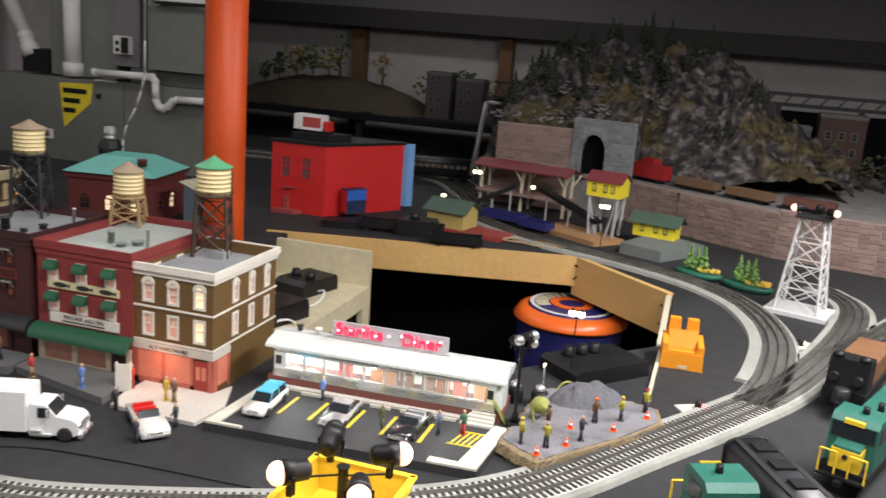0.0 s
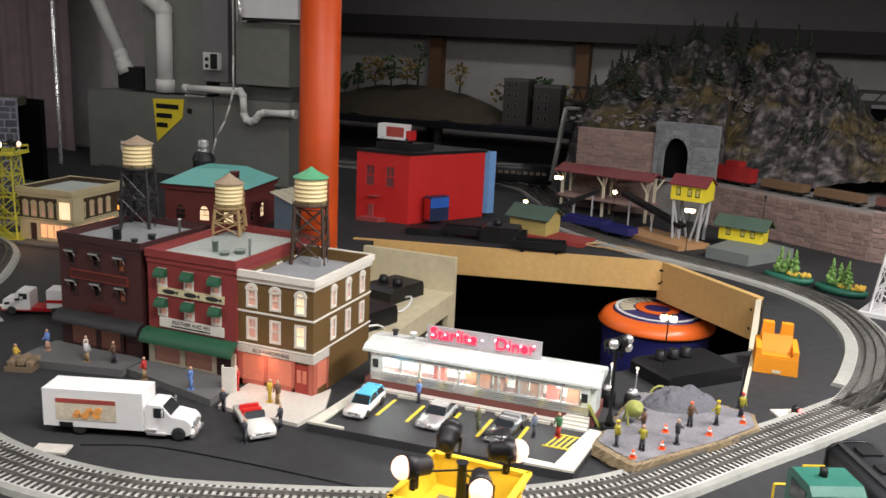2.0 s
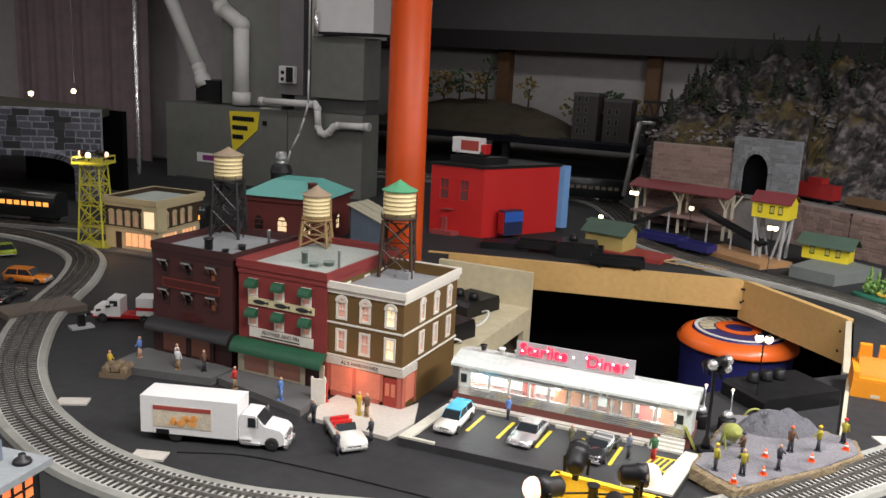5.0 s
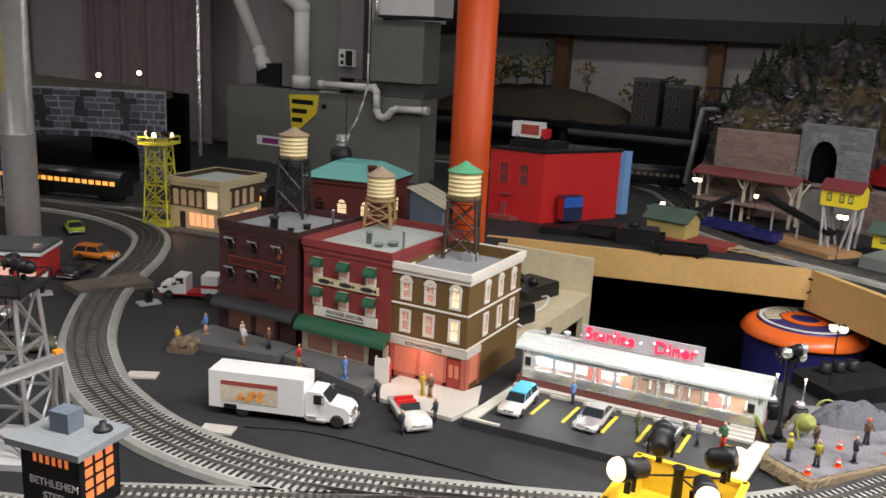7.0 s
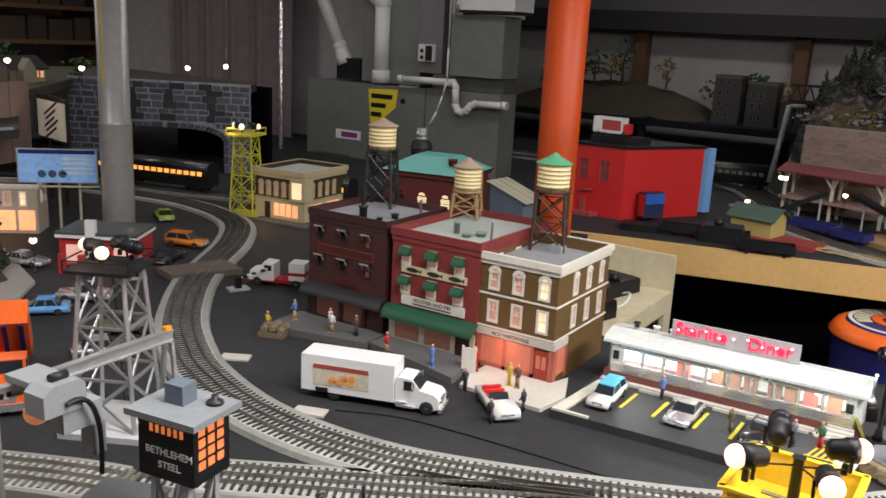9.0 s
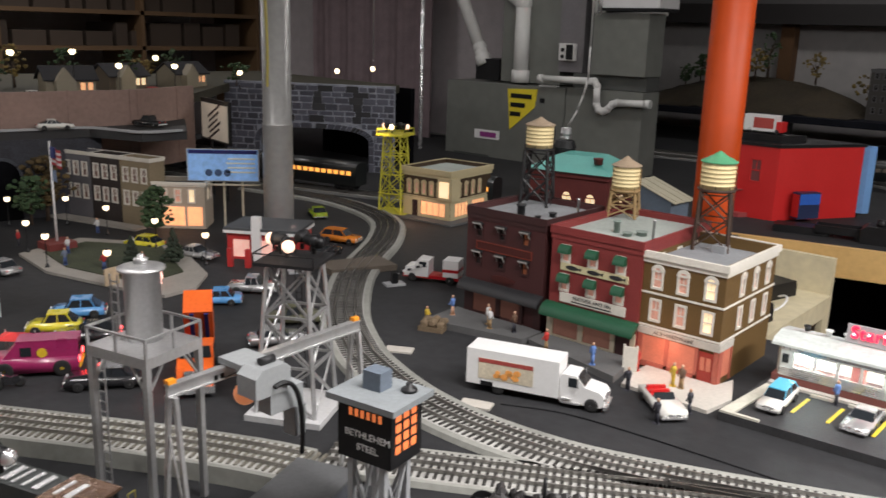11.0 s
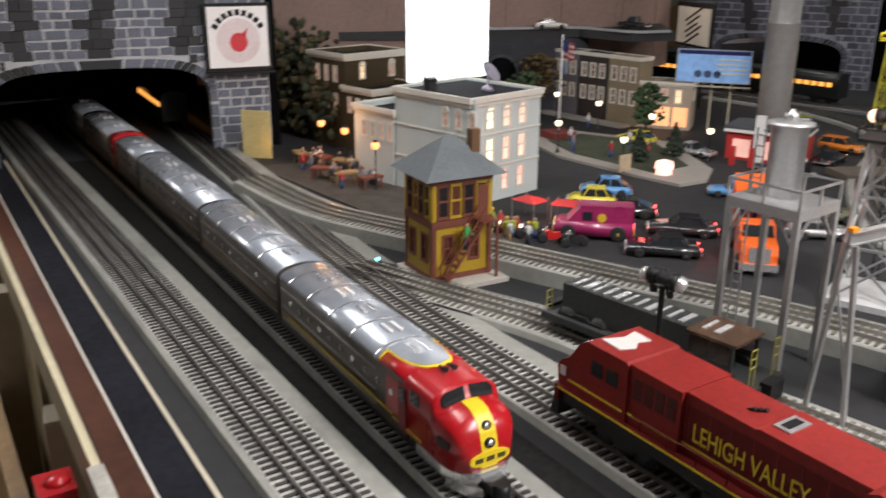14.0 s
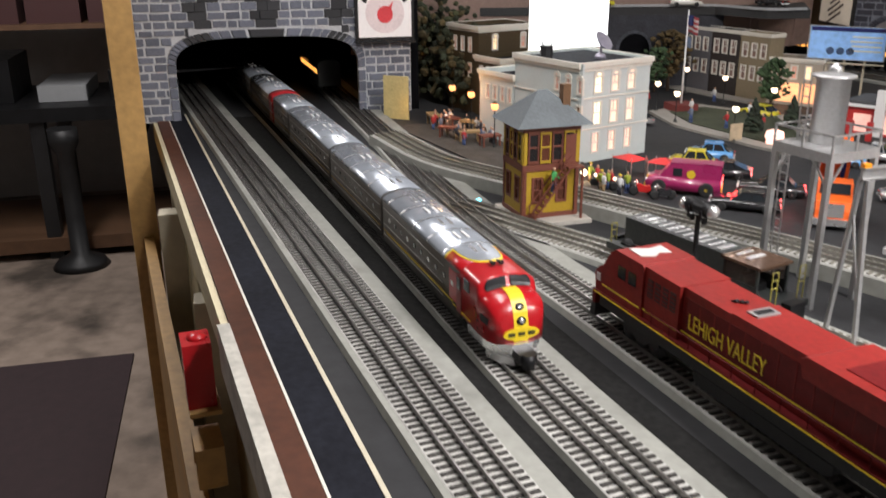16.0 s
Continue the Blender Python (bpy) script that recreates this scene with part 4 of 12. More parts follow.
wins = []
for i, wx in enumerate((0.016, 0.066, 0.116)):
    wins.append((FRONT, wx + 0.005, 0.14, 0.014, 0.026, DIMPANE, False))
    wins.append((FRONT, wx + 0.005, 0.092, 0.014, 0.026, DIMPANE, False))
for wx in (0.05, 0.11, 0.165):
    wins.append((RIGHT, wx, 0.142, 0.014, 0.026, DARKPANE, False))
b2 = town_house("fish_shop_building", "red brick three-storey shop with green awnings and pale flat roof", -0.905, 1.088, 0.163, 0.225, 0.195, REDWALL, LIGHTROOF, REDWALL, wins, cornice=0.003, cornice_h=0.02)
for wx in (0.016, 0.066, 0.116):
    for wz in (0.168, 0.120):
        bm = B()
        for k in range(5):
            a0, a1 = math.pi / 2 * k / 5, math.pi / 2 * (k + 1) / 5
            q = [(0.011 * math.sin(a), -0.013 + 0.013 * math.cos(a)) for a in (a0, a1)]
            vs = [bm.verts.new((xx, -yy - 0.001, wz + zz)) for xx in (wx + 0.002, wx + 0.022) for yy, zz in q]
            bm.faces.new((vs[0], vs[1], vs[3], vs[2]))
        ends = [(0.011 * math.sin(math.pi / 2 * k / 5), -0.013 + 0.013 * math.cos(math.pi / 2 * k / 5)) for k in range(6)]
        for xx in (wx + 0.002, wx + 0.022):
            bm.faces.new([bm.verts.new((xx, -yy - 0.001, wz + zz)) for yy, zz in ends] + [bm.verts.new((xx, -0.001, wz - 0.013))])
        part("awning", bm, GREENAWN, b2)
bm = B()
box(bm, 0.02, 0.143, -0.0024, -0.0002, 0.122 + 0.004, 0.122 + 0.016)
part("sign_board", bm, mat("cream_fish_sign", (0.55, 0.5, 0.3), 0.6), b2, "cream sign with dark fish shapes")
for fx in (0.042, 0.082, 0.122):
    bm = B()
    n = 14
    prism(bm, [(fx + 0.012 * math.cos(2 * math.pi * k / n), 0.0036 * math.sin(2 * math.pi * k / n)) for k in range(n)], -0.0004, 0.0004, pose(0, -0.0028, 0.132, 90, 0, 0))
    prism(bm, [(fx + 0.0105, 0), (fx + 0.017, 0.003), (fx + 0.017, -0.003)], -0.0003, 0.0003, pose(0, -0.0028, 0.132, 90, 0, 0))
    part("fish_shape", bm, DARKAWN, b2)
bm = B()
box(bm, 0.022, 0.142, -0.0024, -0.0002, 0.073, 0.0885)
part("sign_board", bm, OFFWHITE, b2)
letters(b2, "FEATHER AND FIN", 0.0085, pose(0.082, -0.0026, 0.080, 90, 0, 0), DARKAWN, 0.0003)
bm = B()
box(bm, 0.045, 0.118, -0.0028, -0.0024, 0.0755, 0.0775)
part("lettering_bar", bm, DARKAWN, b2)


def barrel_awning(root, x0, x1, z, drop, reach, material):
    bm = B()
    n = 8
    pts = [(-reach * math.sin(math.pi / 2 * k / n), z - drop + drop * math.cos(math.pi / 2 * k / n)) for k in range(n + 1)]
    pts += [(-reach + 0.0015, z - drop), (-0.0005, z - 0.002)]
    a, b = [bm.verts.new((x0, y, zz)) for y, zz in pts], [bm.verts.new((x1, y, zz)) for y, zz in pts]
    bm.faces.new(a)
    bm.faces.new(b[::-1])
    for k in range(len(pts)):
        bm.faces.new((a[k], b[k], b[(k + 1) % len(pts)], a[(k + 1) % len(pts)]))
    return part("awning", bm, material, root)


barrel_awning(b2, -0.004, 0.167, 0.069, 0.02, 0.022, GREENAWN)
for x0, x1 in ((0.0, 0.012), (0.06, 0.07), (0.12, 0.128), (0.155, 0.163)):
    bm = B()
    box(bm, x0, x1, -0.003, -0.0002, 0.0, 0.05)
    part("shopfront_post", bm, CREAM_PALE, b2)
for x0, x1 in ((0.012, 0.06), (0.07, 0.12)):
    bm = B()
    box(bm, x0, x1, -0.003, -0.0002, 0.0, 0.014)
    part("stall_riser", bm, CREAM_PALE, b2)
bm = B()
for x0, x1 in ((0.0125, 0.0595), (0.0705, 0.1195)):
    box(bm, x0, x1, -0.0016, -0.0004, 0.0142, 0.05)
part("shop_window", bm, glow("dim_fish_shop_window", (0.2, 0.09, 0.065), 0.25), b2, "warm-lit shop window")
bm = B()
box(bm, 0.1285, 0.1545, -0.0014, -0.0004, 0.002, 0.05)
part("door", bm, DARKMAROON, b2)
bm = B()
prism(bm, [(-0.91, 1.042), (-0.858, 1.03), (-0.728, 1.002), (-0.734, 1.045), (-0.745, 1.0875), (-0.91, 1.0875)], 0.0, 0.011)
soften(bm, 0.001)
tagged(part("sidewalk", bm, SIDEWALK), "raised grey sidewalk before the fish shop", "sidewalk", kind="structure")

PUBPANE = mat("dim_orange_pane", (0.22, 0.07, 0.03), 0.3, vary=0.3, scale=80, bump=0, emit=0.25)
PEWTER = mat("pewter_hood_highlight", (0.3, 0.29, 0.27), 0.5, vary=0.2)
wins = []
for i, wx in enumerate((0.02, 0.07, 0.12)):
    wins.append((FRONT, wx, 0.150, 0.013, 0.022, PUBPANE if i == 2 else DARKPANE, False))
    wins.append((FRONT, wx, 0.1, 0.013, 0.022, PUBPANE if i == 2 else DARKPANE, False))
b3 = town_house("maroon_corner_pub", "dark maroon brick three-storey pub with black awning", -1.083, 1.088, 0.165, 0.175, 0.2, MAROON, GREYROOF, DARKMAROON, wins, cornice=0.002, cornice_h=0.02, frame=DARKMAROON)
for wx in (0.02, 0.07, 0.12):
    for wz in (0.176, 0.126):
        bm = B()
        box(bm, wx - 0.003, wx + 0.016, -0.008, -0.0005, wz - 0.004, wz)
        soften(bm, 0.0015)
        hood = part("window_hood", bm, DARKAWN, b3)
        # Brackets, and a pale front strip painted as the hood edge's highlight.
        bm = B()
        for hx in (wx - 0.002, wx + 0.0125):
            bar(bm, (hx + 0.001, -0.0062, wz - 0.0045), (hx + 0.001, -0.0008, wz - 0.013), 0.0016)
        box(bm, wx - 0.003, wx + 0.016, -0.0088, -0.0082, wz - 0.0035, wz - 0.0008)
        part("bracket", bm, PEWTER, hood)
bm = B()
for q in ((0.022, 0.14, 0.1275, 0.1287), (0.022, 0.14, 0.1413, 0.1425), (0.022, 0.0232, 0.1287, 0.1413), (0.1388, 0.14, 0.1287, 0.1413)):
    box(bm, q[0], q[1], -0.002, -0.0002, q[2], q[3])
part("sign_frame", bm, mat("dull_red_sign", (0.2, 0.035, 0.02), 0.5), b3)
bm = B()
box(bm, 0.0235, 0.1385, -0.0012, -0.0002, 0.129, 0.141)
part("sign_board", bm, mat("dark_red_sign", (0.06, 0.01, 0.008), 0.5), b3)
bm = B()
n = 20
prism(bm, [(0.082 + 0.025 * math.cos(2 * math.pi * k / n), 0.006 * math.sin(2 * math.pi * k / n)) for k in range(n)], 0, 0.002, pose(0, -0.0002, 0.083, 90, 0, 0))
part("oval_sign", bm, mat("dark_red_sign", (0.14, 0.012, 0.012), 0.5), b3)
barrel_awning(b3, -0.004, 0.168, 0.072, 0.018, 0.02, DARKAWN)
bm = B()
for x0, x1 in ((0.02, 0.07), (0.08, 0.12)):
    box(bm, x0, x1, -0.0012, -0.0002, 0.016, 0.05)
part("shop_window", bm, glow("dim_pub_window", (0.1, 0.04, 0.028), 0.3), b3, "dimly lit pub window")
bm = B()
for x0, x1 in ((0.0, 0.02), (0.07, 0.08), (0.12, 0.128), (0.15, 0.165)):
    box(bm, x0, x1, -0.0024, -0.0002, 0.0, 0.052)
box(bm, 0.02, 0.12, -0.0024, -0.0002, 0.0, 0.0155)
part("shopfront_frame", bm, DARKMAROON, b3)
bm = B()
prism(bm, [(-1.095, 1.005), (-1.061, 1.0), (-0.914, 1.031), (-0.914, 1.0875), (-1.1, 1.0875)], 0.0, 0.012)
soften(bm, 0.001)
tagged(part("sidewalk", bm, SIDEWALK), "raised grey sidewalk before the pub", "sidewalk", kind="structure")
# roof clutter
for rx, ry, r, hh, zz in ((-1.0, 1.13, 0.007, 0.02, 0.19), (-0.955, 1.16, 0.006, 0.008, 0.19), (-0.965, 1.13, 0.005, 0.005, 0.19), (-0.83, 1.16, 0.005, 0.02, 0.185), (-0.79, 1.17, 0.008, 0.007, 0.185), (-0.805, 1.15, 0.007, 0.006, 0.185)):
    bm = B()
    lathe(bm, [(r, 0), (r, hh * 0.85), (r * 1.25, hh * 0.86), (r * 1.25, hh)], 14)
    ob = part("roof_vent", bm, DKSTEEL if rx < -0.9 else mat("grey_green_vent", (0.2, 0.25, 0.22), 0.6))
    ob.matrix_world = pose(rx, ry, zz)
    tagged(ob, "round capped roof vent on the flat roof", "roof vent")
for rx, ry, zz in ((-0.93, 1.2, 0.19), (-0.765, 1.16, 0.185)):
    bm = B()
    lathe(bm, [(0.0022, 0), (0.0022, 0.028), (0.003, 0.0285), (0.003, 0.031)], 8)
    ob = part("vent_pipe", bm, SILVER)
    ob.matrix_world = pose(rx, ry, zz)
    tagged(ob, "thin grey vent pipe on the flat roof", "vent pipe")

gt_ = thing("white_gate", "white panelled gate between two shops", "gate", -0.728, 1.049, 0.0, 20)
bm = B()
box(bm, -0.008, 0.008, -0.0015, 0.0015, 0.003, 0.044)
part("panel", bm, OFFWHITE, gt_)
for gx_ in (-0.0095, 0.0095):
    bm = B()
    box(bm, gx_ - 0.0014, gx_ + 0.0014, -0.002, 0.002, 0.0, 0.047)
    part("post", bm, OFFWHITE, gt_)
water_tower(-0.708, 1.25, 0.1665, 0.094, 0.0262, 0.0415, GREENROOF, RUST, "cream banded rooftop tank with green roof on dark stand")
water_tower(-0.888, 1.282, 0.186, 0.045, 0.0235, 0.0395, TANGREY, TANSTEEL, "cream banded rooftop tank with tan roof on tan trestle")
water_tower(-1.04, 1.232, 0.19, 0.101, 0.0245, 0.0395, TANGREY, DKSTEEL, "cream banded rooftop tank with tan roof on black stand", roof_h=0.015)

# ---- diner and its lot ----
LOT = 0.012
bm = B()
prism(bm, [(-0.562, 0.993), (-0.196, 1.016), (-0.18, 1.24), (-0.56, 1.24)], 0.0, LOT)
soften(bm, 0.001)
lot = tagged(part("parking_lot", bm, mat("black_asphalt_card", (0.03, 0.03, 0.032), 0.7, vary=0.25)), "black asphalt parking lot slab before the diner", "parking lot", kind="structure")
KERB = mat("cream_kerb", (0.55, 0.53, 0.45), 0.7)
YLINE = mat("yellow_line_paint", (0.6, 0.47, 0.03), 0.6)
bm = B()
for poly in ([(-0.562, 0.9935), (-0.545, 0.9945), (-0.535, 1.13), (-0.552, 1.13)], [(-0.225, 1.0145), (-0.197, 1.0163), (-0.186, 1.15), (-0.205, 1.15)], [(-0.5446, 0.9946), (-0.51, 0.9965), (-0.51, 1.001), (-0.5442, 1.0)], [(-0.26, 1.0125), (-0.2254, 1.0144), (-0.2245, 1.027), (-0.26, 1.026)]):
    prism(bm, poly, LOT + 0.0002, LOT + 0.0032)
tagged(part("kerb", bm, KERB), "cream painted kerb round the parking lot", "kerb", kind="structure")
bm = B()
for sx in (-0.492, -0.446, -0.39, -0.342, -0.289):
    prism(bm, [(sx, 1.06), (sx + 0.005, 1.06), (sx + 0.006, 1.122), (sx + 0.001, 1.122)], LOT + 0.0002, LOT + 0.0008)
for k in range(6):
    prism(bm, [(-0.25 + 0.0075 * k, 1.075), (-0.247 + 0.0075 * k, 1.075), (-0.237 + 0.0075 * k, 1.12), (-0.24 + 0.0075 * k, 1.12)], LOT + 0.0002, LOT + 0.0008)
prism(bm, [(-0.253, 1.074), (-0.205, 1.078), (-0.205, 1.081), (-0.253, 1.077)], LOT + 0.0003, LOT + 0.0009)
prism(bm, [(-0.243, 1.117), (-0.194, 1.119), (-0.194, 1.122), (-0.243, 1.12)], LOT + 0.0003, LOT + 0.0009)
tagged(part("parking_lines", bm, YLINE), "yellow painted parking bay lines", "road marking", kind="structure")

dn = thing("diner", "chrome and white railcar diner with lit windows and a red sign", "model diner", -0.553, 1.150, LOT, 2.5)
DL, DD = 0.352, 0.075
GREENISH = mat("brushed_diner_panel", (0.76, 0.82, 0.78), 0.22, metal=0.2, vary=0.15)
BRICKRED = mat("brown_brick_base", (0.16, 0.05, 0.04), 0.7, vary=0.2, scale=80)
bm = B()
box(bm, 0, DL, 0, DD, 0, 0.014)
part("brick_base", bm, BRICKRED, dn)
wins = [(0.018 + 0.0305 * k, 0.0145, 0.0285, 0.0235) for k in range(10)]
bm = B()
wall_with_openings(bm, DL - 0.02, 0.044, 0.003, wins, pose(0.01, 0.0, 0.014))
part("wall", bm, GREENISH, dn)
for yy in (DD - 0.003,):
    bm = B()
    box(bm, 0.01, DL - 0.01, yy, DD, 0.014, 0.058)
    part("wall", bm, GREENISH, dn)
for s, xx in ((1, 0.01), (-1, DL - 0.01)):
    bm = B()
    prism(bm, [(xx, 0.0), (xx, DD), (xx - s * 0.008, DD - 0.015), (xx - s * 0.010, DD / 2), (xx - s * 0.008, 0.015)], 0.014, 0.058)
    part("rounded_end", bm, GREENISH, dn)
bm = B()
box(bm, 0.012, DL - 0.012, 0.055, 0.056, 0.015, 0.056)
part("interior_wall", bm, glow("bright_diner_interior", (0.62, 0.66, 0.62), 1.3), dn, "brightly lit interior")
for k, (cx, cm) in enumerate(((0.10, "a"), (0.15, "b"), (0.172, "b"), (0.195, "b"), (0.228, "b"), (0.25, "b"), (0.275, "a"), (0.305, "b"))):
    bm = B()
    box(bm, cx, cx + 0.018, 0.03, 0.042, 0.015, 0.046)
    soften(bm, 0.001)
    part("booth", bm, mat("brown_booth", (0.3, 0.11, 0.04), 0.5) if cm == "b" else mat("red_booth", (0.4, 0.05, 0.03), 0.5), dn)
for k in range(10):
    bm = B()
    x0, z0 = 0.028 + 0.0305 * k, 0.0285
    for a in ((x0, x0 + 0.001, z0, z0 + 0.0235), (x0 + 0.0275, x0 + 0.0285, z0, z0 + 0.0235), (x0, x0 + 0.0285, z0, z0 + 0.001), (x0, x0 + 0.0285, z0 + 0.0225, z0 + 0.0235)):
        box(bm, a[0], a[1], -0.001, 0.002, a[2], a[3])
    w = part("window", bm, CHROME, dn)
    bm = B()
    box(bm, x0, x0 + 0.0285, 0.001, 0.0016, z0, z0 + 0.0235)
    pn = part("pane", bm, glass_mat("clear_pane", (0.9, 0.95, 0.95)), w)
    pn.visible_shadow = False
for wx in (0.0125, DL - 0.0215):
    bm = B()
    box(bm, wx, wx + 0.009, -0.0016, -0.0003, 0.034, 0.047)
    part("end_window", bm, CARGLASS, dn)
for zz in (0.0155, 0.0185, 0.0215, 0.0245, 0.0535, 0.0562):
    bm = B()
    box(bm, 0.01, DL - 0.01, -0.0012, -0.0002, zz, zz + 0.0022)
    part("chrome_strip", bm, CHROME, dn)
bm = B()
prof = [(-0.003, 0.058), (-0.0025, 0.0615), (0.006, 0.067), (DD / 2, 0.0715), (DD - 0.006, 0.067), (DD + 0.0025, 0.0615), (DD + 0.003, 0.058)]
a, b = [bm.verts.new((-0.004, y, z)) for y, z in prof], [bm.verts.new((DL + 0.004, y, z)) for y, z in prof]
bm.faces.new(a)
bm.faces.new(b[::-1])
for k in range(len(prof)):
    bm.faces.new((a[k], b[k], b[(k + 1) % len(prof)], a[(k + 1) % len(prof)]))
part("roof", bm, mat("silver_enamel_roof", (0.72, 0.77, 0.74), 0.25, metal=0.2, vary=0.15, scale=20), dn)
for k, cx in enumerate((0.03, 0.06, 0.085)):
    bm = B()
    lathe(bm, [(0.004, 0.0735), (0.004, 0.079), (0.0055, 0.0795), (0.0055, 0.0815)], 12, cx=cx, cy=0.045)
    part("roof_vent", bm, WHITE if k else DKSTEEL, dn)
bm = B()
box(bm, 0.085, 0.262, 0.036, 0.039, 0.0735, 0.1)
part("sign_board", bm, mat("grey_sign_board", (0.4, 0.4, 0.42), 0.5), dn)
REDNEON = glow("red_neon_lettering", (1.0, 0.02, 0.06), 2.2)
letters(dn, "Starlite", 0.026, pose(0.09, 0.0345, 0.081, 90, 0, 0), REDNEON, 0.0014, "neon_lettering", "LEFT")
letters(dn, "Diner", 0.026, pose(0.192, 0.0345, 0.079, 90, 0, 0), REDNEON, 0.0014, "neon_lettering", "LEFT")
for k in range(9):
    bm = B()
    bmesh.ops.create_uvsphere(bm, u_segments=8, v_segments=6, radius=0.0016, matrix=Matrix.Translation((0.095 + 0.0195 * k, 0.0325, 0.087 + 0.003 * ((k * 7) % 3))))
    part("sign_bulb", bm, glow("pink_sign_bulb", (1.0, 0.5, 0.6), 6), dn)
bm = B()
for k in range(4):
    box(bm, 0.30 + 0.004 * k, 0.345, -0.024 + 0.006 * k, -0.0015, 0.0002 + 0.0035 * k, 0.0035 * (k + 1))
part("front_steps", bm, mat("white_steps", (0.6, 0.58, 0.52), 0.6), dn)
bm = B()
box(bm, 0.0, 0.298, -0.012, -0.0015, 0.0002, 0.004)
part("walkway", bm, PALEWALK, dn)
for sx in (-0.475, -0.425, -0.37, -0.325, -0.275, -0.24):
    bm = B()
    box(bm, -0.015, 0.015, -0.002, 0.002, 0, 0.004)
    soften(bm, 0.0008)
    ob = part("wheel_stop", bm, KERB)
    ob.matrix_world = pose(sx, 1.135 + (sx + 0.475) * 0.045, LOT, 0, 0, 3)
    tagged(ob, "cream wheel stop in a parking bay", "wheel stop", "wheel stops")
# Added lamp without a bulb, for the warm glow before the hardware store.
point_lamp("shopfront_bulb", -0.69, 1.07, 0.045, 0.035, (1, 0.45, 0.28), 0.008)
point_lamp("diner_lamp", -0.40, 1.185, 0.06, 0.5, (0.9, 1.0, 0.95), 0.01)
point_lamp("diner_lamp", -0.26, 1.19, 0.06, 0.5, (0.9, 1.0, 0.95), 0.01)
point_lamp("diner_lamp", -0.52, 1.175, 0.06, 0.5, (0.9, 1.0, 0.95), 0.01)

CW = mat("cream_white_car_paint", (0.72, 0.71, 0.66), 0.22, vary=0.03, bump=0, coat=0.5)
SILV = mat("silver_car_paint", (0.55, 0.55, 0.55), 0.25, metal=0.6, vary=0.04, bump=0, coat=0.5)
BLKCAR = mat("black_car_paint", (0.02, 0.02, 0.022), 0.2, vary=0.1, bump=0, coat=0.5)
TURQ = mat("turquoise_roof_paint", (0.08, 0.42, 0.62), 0.3, bump=0)
car("cream white station wagon with turquoise roof in the diner lot", -0.514, 1.072, -87, 0.084, 0.031, 0.026, CW, "wagon", TURQ, LOT, group="diner cars")
car("silver sports coupe parked in the diner lot", -0.408, 1.088, -90, 0.084, 0.034, 0.021, SILV, "coupe", SILV, LOT, group="diner cars")
car("black and silver vintage convertible in the diner lot", -0.309, 1.09, -93, 0.084, 0.034, 0.021, BLKCAR, "open", None, LOT, group="diner cars", seat=mat("grey_seat", (0.3, 0.3, 0.3), 0.6))
car("white two-seat convertible with red interior", -0.634, 0.972, -42, 0.092, 0.037, 0.026, CW, "open", None, 0, group="street cars")

# ---- box truck ----
tr = thing("box_truck", "white delivery box truck with a food picture on its side", "model truck", -0.778, 0.886, 0.0, 18.5)
bm = B()
box(bm, -0.102, 0.032, -0.0225, 0.0225, 0.012, 0.064)
soften(bm, 0.0012)
part("cargo_box", bm, WHITE, tr)
bm = B()
box(bm, -0.084, -0.004, -0.0232, -0.0228, 0.022, 0.052)
pic = part("side_picture", bm, mat("beige_picture", (0.62, 0.55, 0.42), 0.5, vary=0.2), tr)
bm = B()
box(bm, -0.084, -0.004, -0.0236, -0.0233, 0.046, 0.052)
part("red_band", bm, mat("dull_red_band", (0.35, 0.06, 0.05), 0.5), pic)
rnd = random.Random(4)
for k in range(12):
    bm = B()
    cx, cz, r = -0.046 + rnd.uniform(-.018, .022), 0.034 + rnd.uniform(-.006, .005), rnd.uniform(0.003, 0.006)
    prism(bm, [(cx + r * math.cos(a * 0.7), r * 0.8 * math.sin(a * 0.7)) for a in range(9)], 0, 0.0004 + 0.00003 * k, pose(0, -0.0233, cz, 90, 0, 0))
    part("picture_shape", bm, mat("orange_food_shape", (0.55, 0.24, 0.06), 0.5, vary=0.4, per_piece=0.6), pic)
bm = B()
box(bm, -0.08, -0.062, -0.0238, -0.0233, 0.012, 0.0185)
part("skirt_box", bm, BLACK, tr)
bm = B()
profile_x(bm, [(0.033, 0.008), (0.033, 0.044), (0.037, 0.048), (0.055, 0.047), (0.067, 0.033), (0.088, 0.029), (0.094, 0.024), (0.095, 0.010), (0.088, 0.007)], -0.019, 0.019)
soften(bm, 0.003, 2)
part("cab", bm, WHITE, tr)
bm = B()
for s in (-1, 1):
    box(bm, 0.045, 0.059, s * 0.0192 - 0.0004, s * 0.0192 + 0.0004, 0.031, 0.044)
vs = [bm.verts.new(p) for p in ((0.0568, -0.016, 0.0465), (0.0568, 0.016, 0.0465), (0.0678, 0.017, 0.0345), (0.0678, -0.017, 0.0345))]
bm.faces.new(vs)
part("glazing", bm, CARGLASS, tr)
bm = B()
box(bm, 0.0948, 0.0958, -0.009, 0.009, 0.011, 0.024)
part("grille", bm, CHROME, tr)
bm = B()
box(bm, 0.094, 0.099, -0.02, 0.02, 0.006, 0.0105)
soften(bm, 0.001)
part("bumper", bm, CHROME, tr)
